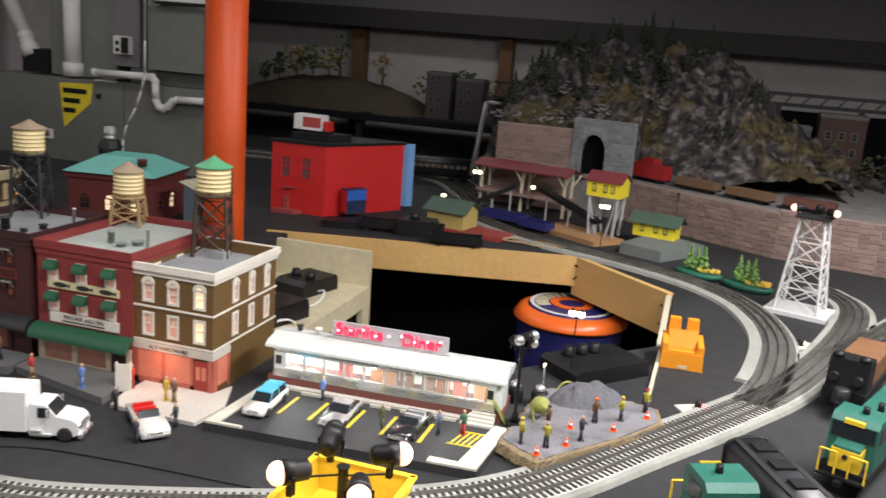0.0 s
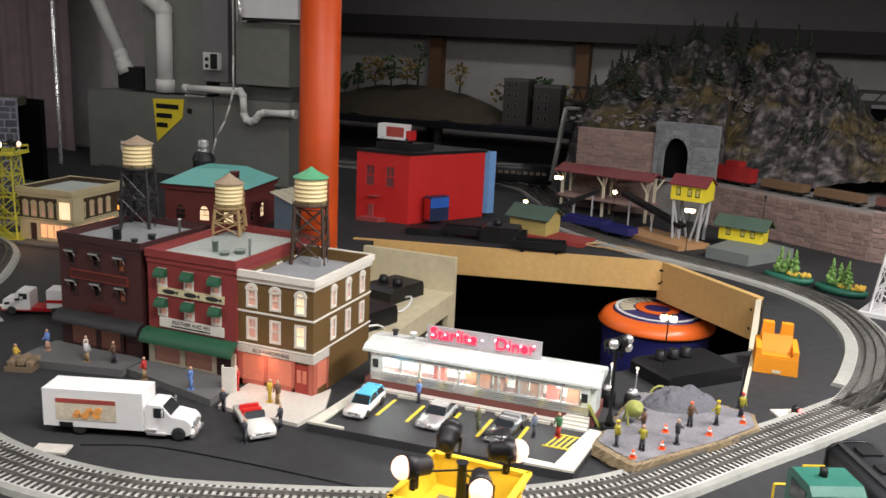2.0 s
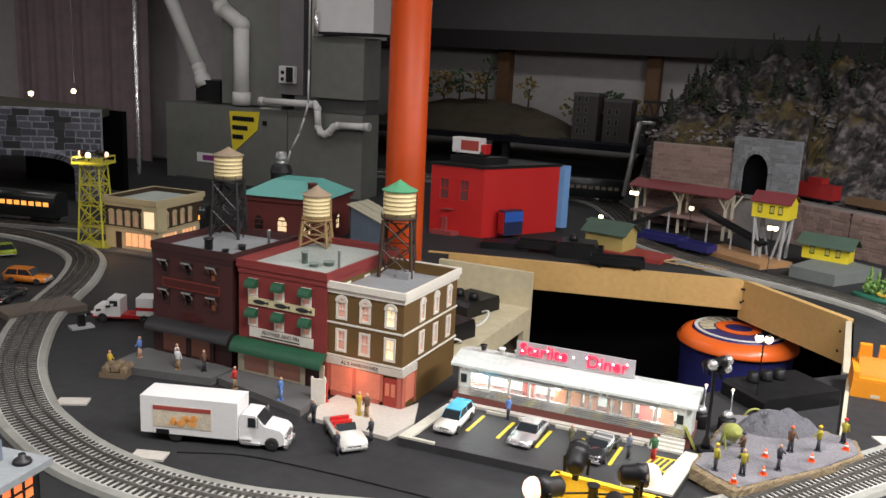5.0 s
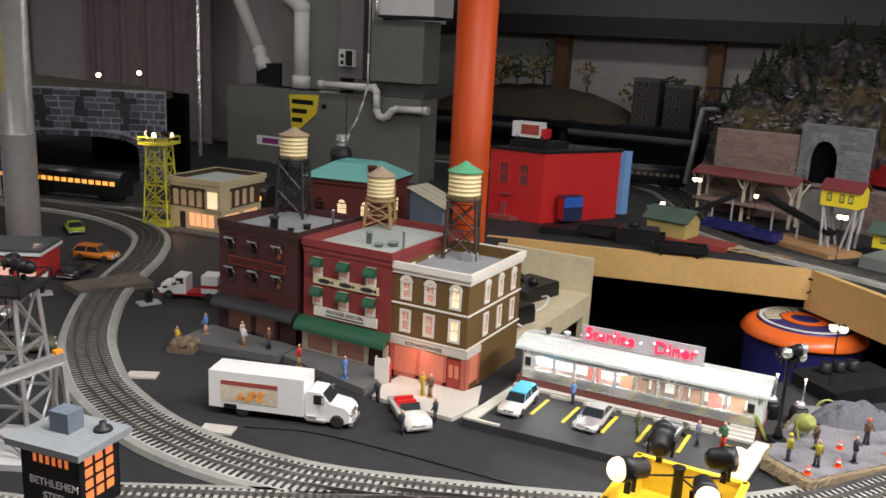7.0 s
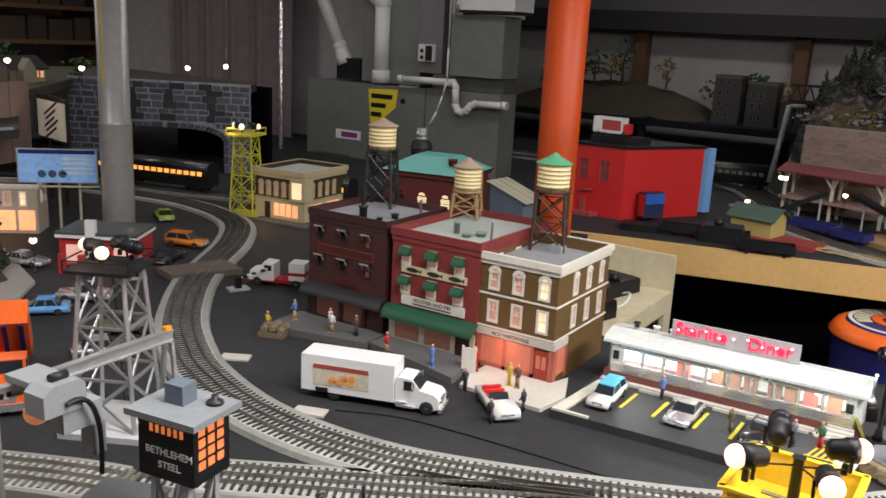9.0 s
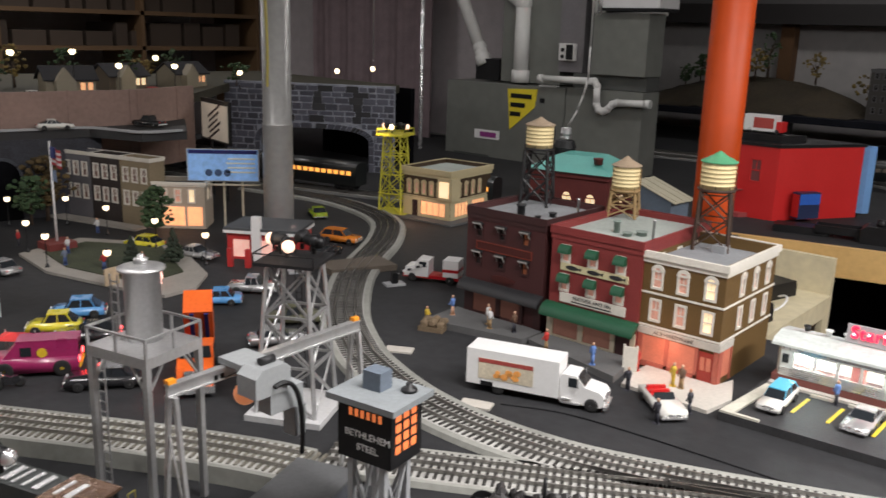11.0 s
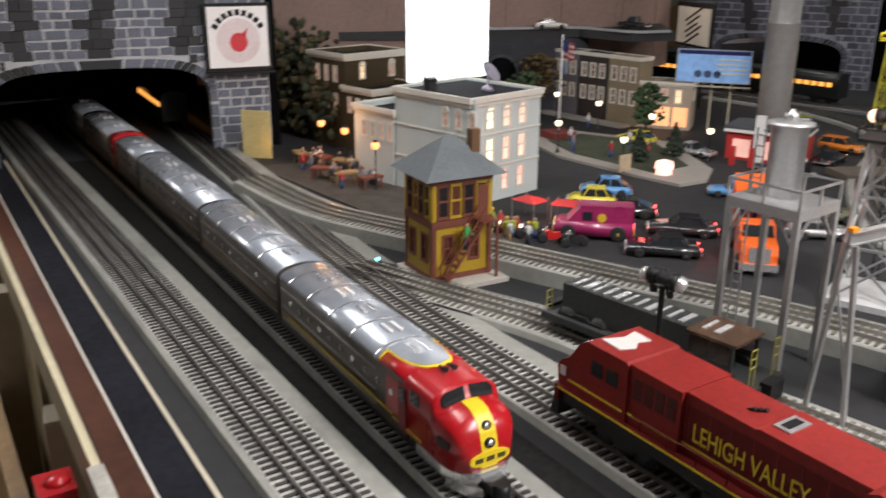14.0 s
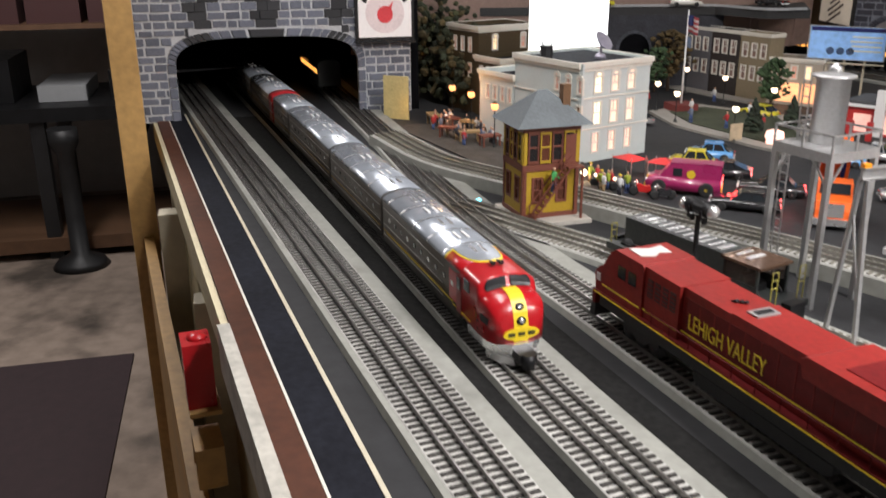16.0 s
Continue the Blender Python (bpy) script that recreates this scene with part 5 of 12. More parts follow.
for s in (-1, 1):
    bm = B()
    rod(bm, (0.092, s * 0.0145, 0.02), (0.0965, s * 0.0145, 0.02), 0.0032, n=12)
    part("headlight", bm, CHROME, tr)
    bm = B()
    box(bm, 0.058, 0.0595, s * 0.0255 - 0.0015, s * 0.0255 + 0.0015, 0.034, 0.045)
    bar(bm, (0.0585, s * 0.019, 0.044), (0.0585, s * 0.0255, 0.044), 0.0008)
    part("mirror", bm, CHROME, tr)
    bm = B()
    box(bm, 0.036, 0.062, s * 0.0205 - 0.0015, s * 0.0205 + 0.0015, 0.007, 0.0095)
    box(bm, 0.036, 0.05, s * 0.0205 - 0.0015, s * 0.0205 + 0.0015, 0.013, 0.0145)
    part("step", bm, CHROME, tr)
bm = B()
box(bm, -0.1, 0.09, -0.01, 0.01, 0.006, 0.0118)
part("chassis", bm, BLACK, tr)
vehicle_wheels(tr, (-0.055, 0.078), 0.0185, 0.0095, 0.006)

# ---- yellow floodlight tower near the camera ----
ft = thing("floodlight_tower", "yellow lattice floodlight tower with black spotlights on its tray", "floodlight tower", -0.184, 0.549, 0.0, -1)
ft.matrix_world = ft.matrix_world @ Matrix.Diagonal((0.93, 0.93, 1.0, 1.0))
lattice(ft, 0.044, 0.031, 0.203, YELLOW, 4, 0.004)
DECK = 0.205
TREAD = mat("dull_grey_tread", (0.22, 0.2, 0.13), 0.7, vary=0.2)
bm = B()
box(bm, -0.0345, 0.0345, -0.0345, 0.0345, DECK - 0.002, DECK + 0.001)
dk = part("deck", bm, YELLOW, ft)
for x0, x1, y0, y1 in ((-0.024, -0.004, 0.012, 0.017), (0.006, 0.026, 0.02, 0.025), (-0.028, -0.02, -0.02, 0.002), (0.01, 0.027, 0.008, 0.013)):
    bm = B()
    box(bm, x0, x1, y0, y1, DECK + 0.0012, DECK + 0.002)
    part("tread_plate", bm, TREAD, dk)
for k4 in range(4):
    m = pose(0, 0, 0, 0, 0, 90 * k4)
    bm = B()
    vs = [bm.verts.new(m @ Vector(p)) for p in ((-0.0345, -0.0345, DECK), (0.0345, -0.0345, DECK), (0.0395, -0.0395, DECK + 0.021), (-0.0395, -0.0395, DECK + 0.021),
                                               (-0.033, -0.033, DECK), (0.033, -0.033, DECK), (0.038, -0.038, DECK + 0.021), (-0.038, -0.038, DECK + 0.021))]
    for f in ((0, 1, 2, 3), (7, 6, 5, 4), (0, 4, 5, 1), (1, 5, 6, 2), (2, 6, 7, 3), (3, 7, 4, 0)):
        bm.faces.new([vs[q] for q in f])
    part("tray_side", bm, YELLOW, ft)
    bm = B()
    box(bm, -0.0415, 0.0415, -0.0425, -0.0375, DECK + 0.0212, DECK + 0.0235, m)
    part("rim_rail", bm, YELLOW, ft)
    for zz, oo in ((0.004, 0.0355), (0.0125, 0.0375)):
        bm = B()
        box(bm, -oo, oo, -oo - 0.0018, -oo - 0.0002, DECK + zz, DECK + zz + 0.0035, m)
        part("tray_rib", bm, YELLOW, ft)
    for xx in (-0.0185, 0.0, 0.0185):
        bm = B()
        bar(bm, m @ Vector((xx, -0.0362, DECK)), m @ Vector((xx, -0.0405, DECK + 0.021)), 0.0026)
        part("rail_post", bm, YELLOW, ft)
bm = B()
lathe(bm, [(0.0048, DECK), (0.0042, DECK + 0.004), (0.0036, DECK + 0.038), (0.005, DECK + 0.04)], 14)
part("mast", bm, BLACK, ft)
for px, py, pz, turn, tilt in ((-0.028, -0.027, 0.247, 222, 0), (0.027, 0.022, 0.25, 30, 0), (-0.02, 0.022, 0.252, 100, -14), (0.025, -0.03, 0.247, -68, 0)):
    spotlight(ft, px, py, pz, turn, tilt, 0.0086, BLACK if turn == 100 else LAMPPINK)
bm = B()
for a, b in (((-0.02, -0.02, 0.242), (0.0, 0.0, 0.239)), ((0.0, 0.0, 0.239), (0.022, -0.02, 0.239)), ((0.0, 0.0, 0.238), (0.028, 0.012, 0.24))):
    rod(bm, a, b, 0.0008, n=5)
part("wiring", bm, BLACK, ft)
point_lamp("floodlight_bulb", -0.247, 0.496, 0.247, 0.10, (1, 0.7, 0.55), 0.008)
point_lamp("floodlight_bulb", -0.127, 0.575, 0.25, 0.10, (1, 0.7, 0.55), 0.008)

# ---- signal tower ----
TY = mat("golden_yellow_siding", (0.42, 0.27, 0.016), 0.55, vary=0.1)
TB = mat("brown_red_trim", (0.17, 0.05, 0.03), 0.55, vary=0.15)
SLATE = mat("grey_slate_roof", (0.11, 0.125, 0.135), 0.7, vary=0.2, scale=50)
st = thing("signal_tower", "yellow and brown two-storey railway signal tower with grey hipped roof", "signal tower", -1.33, 0.122, 0.0, 4)
TW, TD = 0.076, 0.088
bm = B()
box(bm, -0.012, TW + 0.03, -0.01, TD + 0.012, 0.0, 0.006)
soften(bm, 0.001)
part("base_slab", bm, PALEWALK, st)
SIDES = ((Matrix.Identity(4), TW), (pose(TW, 0, 0, 0, 0, 90), TD), (pose(TW, TD, 0, 0, 0, 180), TW), (pose(0, TD, 0, 0, 0, -90), TD))
for m, wd in SIDES:
    bm = B()
    wall_with_openings(bm, wd, 0.078, 0.003, [(wd * 0.18, 0.024, 0.014, 0.036), (wd * 0.62, 0.024, 0.014, 0.036)], m @ pose(0, 0, 0.006))
    part("wall", bm, TY, st)
    for wx in (wd * 0.18, wd * 0.62):
        window(st, m @ pose(0, 0, 0.006), wx, 0.024, 0.014, 0.036, mat("dark_amber_pane", (0.1, 0.035, 0.02), 0.15, vary=0.4, bump=0, emit=0.12), TB)
    for z0, z1 in ((0.006, 0.013), (0.078, 0.088), (0.136, 0.144)):
        bm = B()
        box(bm, -0.001, wd + 0.001, -0.0018, -0.0002, z0, z1, m)
        part("trim_board", bm, TB, st)
    for wx in (0.0, wd - 0.005):
        bm = B()
        box(bm, wx, wx + 0.005, -0.0016, -0.0003, 0.013, 0.078, m)
        part("corner_board", bm, TB, st)
        bm = B()
        box(bm, wx, wx + 0.005, -0.0016, 0.003, 0.088, 0.136, m)
        part("corner_board", bm, TY, st)
    n = 4
    for k in range(n):
        x0, x1 = 0.006 + (wd - 0.012) * k / n, 0.006 + (wd - 0.012) * (k + 1) / n
        bm = B()
        for a in ((x0 + 0.001, x0 + 0.003, 0.089, 0.136), (x1 - 0.003, x1 - 0.001, 0.089, 0.136), (x0 + 0.003, x1 - 0.003, 0.089, 0.093), (x0 + 0.003, x1 - 0.003, 0.112, 0.1145), (x0 + 0.003, x1 - 0.003, 0.132, 0.136)):
            box(bm, a[0], a[1], -0.001, 0.0015, a[2], a[3], m)
        w = part("window", bm, TY if k % 2 else TB, st)
        bm = B()
        box(bm, x0 + 0.003, x1 - 0.003, 0.0004, 0.001, 0.093, 0.132, m)
        part("pane", bm, DARKPANE if k != 1 else mat("dark_amber_pane", (0.1, 0.035, 0.02), 0.15, vary=0.4, bump=0, emit=0.12), w)
bm = B()
box(bm, 0.003, TW - 0.003, 0.003, TD - 0.003, 0.08, 0.137)
part("cabin_core", bm, DARKMAROON, st)
bm = B()
o, zc = 0.016, 0.145
vs = [bm.verts.new(p) for p in ((-o, -o, zc), (TW + o, -o, zc), (TW + o, TD + o, zc), (-o, TD + o, zc), (TW * 0.5, TD * 0.42, zc + 0.046), (TW * 0.5, TD * 0.58, zc + 0.046))]
for f in ((3, 2, 1, 0), (0, 1, 4), (1, 2, 5, 4), (2, 3, 5), (3, 0, 4, 5)):
    bm.faces.new([vs[i] for i in f])
part("roof", bm, SLATE, st)
bm = B()
box(bm, TW * 0.5 + 0.01, TW * 0.5 + 0.024, TD * 0.75, TD * 0.75 + 0.012, 0.15, 0.2)
part("chimney", bm, mat("brown_brick_chimney", (0.14, 0.07, 0.03), 0.7), st)
# outside stair along the side facing the tracks
for k in range(10):
    bm = B()
    t = k / 9
    x, y, z = TW + 0.006, 0.012 + 0.05 * t, 0.012 + 0.07 * t
    box(bm, x, x + 0.014, y, y + 0.006, z, z + 0.0018)
    part("stair_tread", bm, TB, st)
for dx in (0.004, 0.021):
    bm = B()
    bar(bm, (TW + dx, 0.008, 0.006), (TW + dx, 0.068, 0.086), 0.0022)
    bar(bm, (TW + dx, 0.008, 0.024), (TW + dx, 0.068, 0.104), 0.0016)
    for k in range(4):
        bar(bm, (TW + dx, 0.01 + 0.016 * k, 0.008 + 0.022 * k), (TW + dx, 0.01 + 0.016 * k, 0.028 + 0.022 * k), 0.0014)
    part("stair_rail", bm, TB, st)
bm = B()
box(bm, TW + 0.002, TW + 0.022, 0.062, TD, 0.083, 0.086)
bar(bm, (TW + 0.02, TD - 0.002, 0.006), (TW + 0.02, TD - 0.002, 0.083), 0.003)
part("landing", bm, TB, st)
bm = B()
box(bm, TW + 0.0004, TW + 0.0016, 0.066, 0.083, 0.088, 0.13)
part("door", bm, TB, st)
figure(-1.24, 0.17, 30, mat("green_shirt", (0.05, 0.3, 0.08), 0.6), mat("blue_trousers", (0.03, 0.05, 0.12), 0.6), 0.05, label="green-shirted figurine on the tower stair")
# Stands for a vehicle headlight; the post and lamp body are added.
ml = thing("marker_lamp", "bright bulb on an added post standing for a vehicle headlight", "lamp", -1.45, 0.306, 0.0)
bm = B()
lathe(bm, [(0.005, 0), (0.004, 0.002), (0.0015, 0.003), (0.0015, 0.011)], 10)
part("post", bm, DKSTEEL, ml)
bm = B()
bmesh.ops.create_uvsphere(bm, u_segments=12, v_segments=8, radius=0.0058, matrix=Matrix.Translation((0, 0, 0.0165)))
part("bulb", bm, LAMPWARM, ml, smooth=True)
point_lamp("marker_bulb", -1.45 + 0.012, 0.306 - 0.006, 0.02, 0.04)

# ---- water tank on a silver platform ----
pt = thing("tank_platform", "silver steel platform on tall legs carrying a round silver tank", "tank platform", -0.914, 0.368, 0.0, 13)
PH, PA, PB = 0.17, 0.041, 0.038
for sx in (-1, 1):
    for sy in (-1, 1):
        bm = B()
        bar(bm, (sx * (PA - 0.003), sy * (PB - 0.003), 0), (sx * (PA - 0.003), sy * (PB - 0.003), PH), 0.0062)
        part("leg", bm, SILVER, pt)
        bm = B()
        bar(bm, (sx * (PA - 0.003), sy * (PB - 0.003), PH - 0.03), (sx * 0.017, sy * (PB - 0.003), PH), 0.002)
        part("knee_brace", bm, SILVER, pt)
        bm = B()
        bar(bm, (sx * (PA - 0.003), sy * (PB - 0.003), PH - 0.03), (sx * (PA - 0.003), sy * 0.014, PH), 0.002)
        part("knee_brace", bm, SILVER, pt)
bm = B()
box(bm, -PA, PA, -PB, PB, PH, PH + 0.011)
soften(bm, 0.0006)
part("deck", bm, SILVER, pt)
for a, b in (((-1, -1), (1, -1)), ((1, -1), (1, 1)), ((1, 1), (-1, 1)), ((-1, 1), (-1, -1))):
    bm = B()
    bar(bm, (a[0] * (PA - 0.001), a[1] * (PB - 0.001), PH + 0.03), (b[0] * (PA - 0.001), b[1] * (PB - 0.001), PH + 0.03), 0.0022)
    part("guard_rail", bm, SILVER, pt)
    for t in (0.0, 0.5):
        px, py = (a[0] + (b[0] - a[0]) * t) * (PA - 0.001), (a[1] + (b[1] - a[1]) * t) * (PB - 0.001)
        bm = B()
        bar(bm, (px, py, PH + 0.01), (px, py, PH + 0.031), 0.0022)
        part("rail_post", bm, SILVER, pt)
bm = B()
lathe(bm, [(0.0182, PH + 0.0112), (0.0182, PH + 0.084), (0.0235, PH + 0.0845), (0.0235, PH + 0.087), (0.014, PH + 0.089), (0.004, PH + 0.091)], 32, cx=-0.006, cy=0.006)
tk = part("tank", bm, SILVER, pt)
bm = B()
lathe(bm, [(0.007, PH + 0.09), (0.007, PH + 0.096), (0.003, PH + 0.097), (0.003, PH + 0.1)], 12, cx=-0.006, cy=0.006)
part("hatch", bm, SILVER, tk)
for k, (lx, ly, z0, z1) in enumerate(((-0.026, -0.012, PH + 0.012, PH + 0.08), (-0.015, -0.044, 0.012, PH))):
    bm = B()
    for dx in (-0.005, 0.005):
        rod(bm, (lx + dx, ly, z0), (lx + dx, ly, z1), 0.0009, n=5)
    nn = int((z1 - z0) / 0.011)
    for i in range(nn):
        rod(bm, (lx - 0.005, ly, z0 + 0.011 * (i + 0.5)), (lx + 0.005, ly, z0 + 0.011 * (i + 0.5)), 0.0008, n=5)
    part("ladder", bm, SILVER, pt)

# ---- gantry crane ----
gc = thing("gantry_crane", "grey and silver gantry crane with an operator's cab", "gantry crane", -0.79, 0.433, 0.0, 93)
bm = B()
box(bm, -0.121, 0.121, -0.0018, 0.0018, 0.1785, 0.1872)
box(bm, -0.121, 0.121, -0.0038, 0.0038, 0.1873, 0.189)
box(bm, -0.121, 0.121, -0.0038, 0.0038, 0.1768, 0.1784)
part("beam", bm, SILVER, gc)
for s in (-1, 1):
    for e in (-1, 1):
        bm = B()
        bar(bm, (s * 0.116, e * 0.022, 0.0), (s * 0.116, e * 0.005, 0.1767), 0.004)
        part("leg", bm, SILVER, gc)
    bm = B()
    bar(bm, (s * 0.116, -0.02, 0.03), (s * 0.116, 0.008, 0.14), 0.002)
    part("leg_brace", bm, SILVER, gc)
    bm = B()
    box(bm, s * 0.116 - 0.005, s * 0.116 + 0.0035, -0.003, 0.003, 0.1892, 0.193)
    part("marker_block", bm, ORANGEPL, gc)
    for k in range(2):
        bm = B()
        box(bm, -0.072 + 0.007 * k, -0.068 + 0.007 * k, -0.0027, -0.0021, 0.178, 0.183)
        part("lettering_bar", bm, BLACK, gc)
CABGREY = mat("satin_grey_cab", (0.3, 0.315, 0.32), 0.4, vary=0.08)
bm = B()
profile_x(bm, [(-0.065, 0.17), (-0.03, 0.17), (-0.024, 0.177), (-0.024, 0.192), (-0.03, 0.197), (-0.056, 0.197), (-0.065, 0.19)], -0.052, -0.026)
soften(bm, 0.0015)
cabn = part("cab", bm, CABGREY, gc)
bm = B()
box(bm, -0.045, -0.005, -0.048, -0.03, 0.148, 0.1695)
soften(bm, 0.002)
part("machine_box", bm, CABGREY, cabn)
bm = B()
box(bm, -0.018, -0.004, -0.05, -0.034, 0.118, 0.1478)
soften(bm, 0.002)
part("counterweight", bm, CABGREY, cabn)
bm = B()
box(bm, -0.06, -0.028, -0.0259, 0.007, 0.19, 0.196)
box(bm, -0.06, -0.028, -0.0259, -0.02, 0.178, 0.1899)
part("trolley", bm, CABGREY, gc)
bm = B()
rod(bm, (-0.05, -0.04, 0.2), (-0.034, -0.04, 0.2), 0.004, n=14)
part("hoist_drum", bm, DKSTEEL, cabn)
bm = B()
bmesh.ops.create_uvsphere(bm, u_segments=16, v_segments=10, radius=0.011, matrix=Matrix.Translation((-0.045, -0.012, 0.16)))
part("warning_lamp", bm, glow("dim_orange_globe", (0.8, 0.28, 0.12), 0.35), cabn)
bm = B()
for i in range(16):
    a0, a1 = i / 16, (i + 1) / 16
    f = lambda a: (-0.045 + 0.03 * math.sin(a * 1.9), -0.054 - 0.004 * a, 0.178 + 0.008 * math.sin(a * 3.1) - 0.075 * a * a)
    rod(bm, f(a0), f(a1), 0.0024, n=6)
part("hose", bm, BLACK, cabn)

# ---- coaling cabin ----
bc_ = thing("steel_works_cabin", "black steel-works cabin with amber windows on grey legs", "control cabin", -0.69, 0.428, 0.0, 8)
BW, BD, BZ = 0.06, 0.047, 0.117
k4 = ((0.012, 0.006), (BW - 0.012, 0.006), (BW - 0.012, BD - 0.006), (0.012, BD - 0.006))
for px, py in k4:
    bm = B()
    bar(bm, (px, py, 0), (px, py, BZ), 0.006)
    part("leg", bm, GREYPL, bc_)
for (p, q) in zip(k4, k4[1:] + k4[:1]):
    bm = B()
    bar(bm, (*p, 0.012), (*q, BZ - 0.006), 0.003)
    bar(bm, (*q, 0.012), (*p, BZ - 0.006), 0.003)
    part("brace", bm, GREYPL, bc_)
for m, wd, op in ((pose(0, 0, BZ), BW, [(0.012 + 0.0066 * k, 0.04, 0.0045, 0.008) for k in range(6)]), (pose(BW, 0, BZ, 0, 0, 90), BD, [(0.007 + 0.012 * k, 0.010 + 0.0105 * j, 0.0095, 0.0085) for k in range(3) for j in range(4)]),
                  (pose(BW, BD, BZ, 0, 0, 180), BW, []), (pose(0, BD, BZ, 0, 0, -90), BD, [])):
    bm = B()
    wall_with_openings(bm, wd, 0.054, 0.002, op, m)
    part("wall", bm, BLACK, bc_)
    for o_ in op:
        bm = B()
        box(bm, o_[0], o_[0] + o_[2], 0.0008, 0.0015, o_[1], o_[1] + o_[3], m)
        part("window_pane", bm, glow("amber_cabin_pane", (0.8, 0.2, 0.06), 0.8), bc_)
bm = B()
box(bm, 0, BW, 0, BD, BZ - 0.002, BZ)
part("floor", bm, BLACK, bc_)
letters(bc_, "BETHLEHEM", 0.0095, pose(BW / 2 + 0.004, -0.0006, BZ + 0.021, 90, 0, 0), WHITE, 0.0003)
letters(bc_, "STEEL", 0.0095, pose(BW / 2 + 0.004, -0.0006, BZ + 0.009, 90, 0, 0), WHITE, 0.0003)
bm = B()
box(bm, -0.008, BW + 0.008, -0.008, BD + 0.008, BZ + 0.054, BZ + 0.060)
soften(bm, 0.0008)
part("roof", bm, mat("grey_cabin_roof", (0.23, 0.25, 0.26), 0.65, vary=0.12), bc_)
bm = B()
box(bm, 0.014, 0.034, 0.018, 0.036, BZ + 0.06, BZ + 0.078)
soften(bm, 0.0008)
part("roof_box", bm, mat("blue_grey_box", (0.13, 0.16, 0.2), 0.6), bc_)
bm = B()
lathe(bm, [(0.008, BZ + 0.0602), (0.007, BZ + 0.063), (0.003, BZ + 0.064), (0.003, BZ + 0.068)], 16, cx=BW - 0.008, cy=0.038)
part("roof_vent", bm, DKSTEEL, bc_)
bm = B()
box(bm, -0.006, 0.082, -0.006, 0.076, 0.0, 0.004)
part("base_plate", bm, mat("grey_base_plate", (0.1, 0.1, 0.105), 0.7), bc_)
bm = B()
for x0 in (0.09, 0.118):
    bar(bm, (x0, -0.03, 0.004), (x0, -0.03, 0.03), 0.002)
bar(bm, (0.09, -0.03, 0.03), (0.118, -0.03, 0.03), 0.002)
part("hand_rail", bm, SILVER, bc_)

lg_ = thing("low_grey_shed", "low blue-grey flat-topped shed beside the yard track", "model shed", -0.772, 0.457, 0.0, 20)
bm = B()
box(bm, -0.034, 0.034, -0.045, 0.045, 0.0, 0.036)
soften(bm, 0.0012)
part("wall", bm, mat("blue_grey_shed", (0.055, 0.06, 0.07), 0.6, vary=0.15), lg_)
bm = B()
box(bm, -0.0365, 0.0365, -0.0475, 0.0475, 0.0362, 0.0395)
soften(bm, 0.0008)
part("roof", bm, mat("dark_grey_shed_roof", (0.075, 0.077, 0.08), 0.7, vary=0.15), lg_)

# ---- grey floodlight tower ----
gt = thing("floodlight_tower", "grey lattice floodlight tower with dark lamp deck on a white base", "floodlight tower", -0.985, 0.622, 0.0, 28)
bm = B()
box(bm, -0.052, 0.052, -0.052, 0.052, 0.0, 0.008)
soften(bm, 0.001)
part("base", bm, mat("pale_grey_base", (0.5, 0.5, 0.5), 0.5), gt)
lattice(gt, 0.04, 0.027, 0.195, SILVER, 3, 0.0045, z=0.008)
bm = B()
box(bm, -0.04, 0.04, -0.04, 0.04, 0.205, 0.209)
part("deck", bm, DKSTEEL, gt)
for a, b in (((-1, -1), (1, -1)), ((1, -1), (1, 1)), ((1, 1), (-1, 1)), ((-1, 1), (-1, -1))):
    bm = B()
    bar(bm, (a[0] * 0.04, a[1] * 0.04, 0.221), (b[0] * 0.04, b[1] * 0.04, 0.221), 0.0015)
    bar(bm, (a[0] * 0.04, a[1] * 0.04, 0.208), (a[0] * 0.04, a[1] * 0.04, 0.222), 0.002)
    part("guard_rail", bm, DKSTEEL, gt)
for px, py, turn in ((-0.024, 0.0, 170), (0.024, 0.004, -10), (0.0, -0.024, -60), (0.0, 0.024, 90)):
    spotlight(gt, px, py, 0.232, turn, 5, 0.0085, LAMPPINK if py < 0.003 else BLACK)
bm = B()
for dx in (-0.004, 0.004):
    rod(bm, (dx - 0.01, 0.05, 0.01), (dx - 0.01, 0.03, 0.205), 0.0008, n=5)
for i in range(20):
    t = (i + 0.5) / 20
    rod(bm, (-0.014, 0.05 - 0.02 * t, 0.01 + 0.195 * t), (-0.006, 0.05 - 0.02 * t, 0.01 + 0.195 * t), 0.0006, n=4)
part("ladder", bm, DKSTEEL, gt)
point_lamp("floodlight_bulb", -0.985, 0.582, 0.235, 0.05, (1, 0.72, 0.5))

# ---- town ----
GREYWALL = mat("pale_grey_clapboard", (0.52, 0.57, 0.56), 0.6, vary=0.06)
wins = []
for k, wx in enumerate((0.039, 0.081, 0.122)):
    pane_ = glow("bright_window", (1.0, 0.85, 0.6), 1.1) if k == 0 else glow("peach_window", (1.0, 0.64, 0.5), 0.6)
    wins += [(FRONT, wx, 0.13, 0.019, 0.03, pane_, True), (FRONT, wx, 0.071, 0.019, 0.042, pane_, False), (FRONT, wx, 0.018, 0.016, 0.037, glow("pink_window", (1.0, 0.5, 0.4), 0.8), False)]
for wx in (0.03, 0.062, 0.094):
    wins += [(LEFT, 0.09 + wx, 0.132, 0.013, 0.026, DIMPANE, True), (LEFT, 0.09 + wx, 0.078, 0.012, 0.032, DIMPANE, False)]
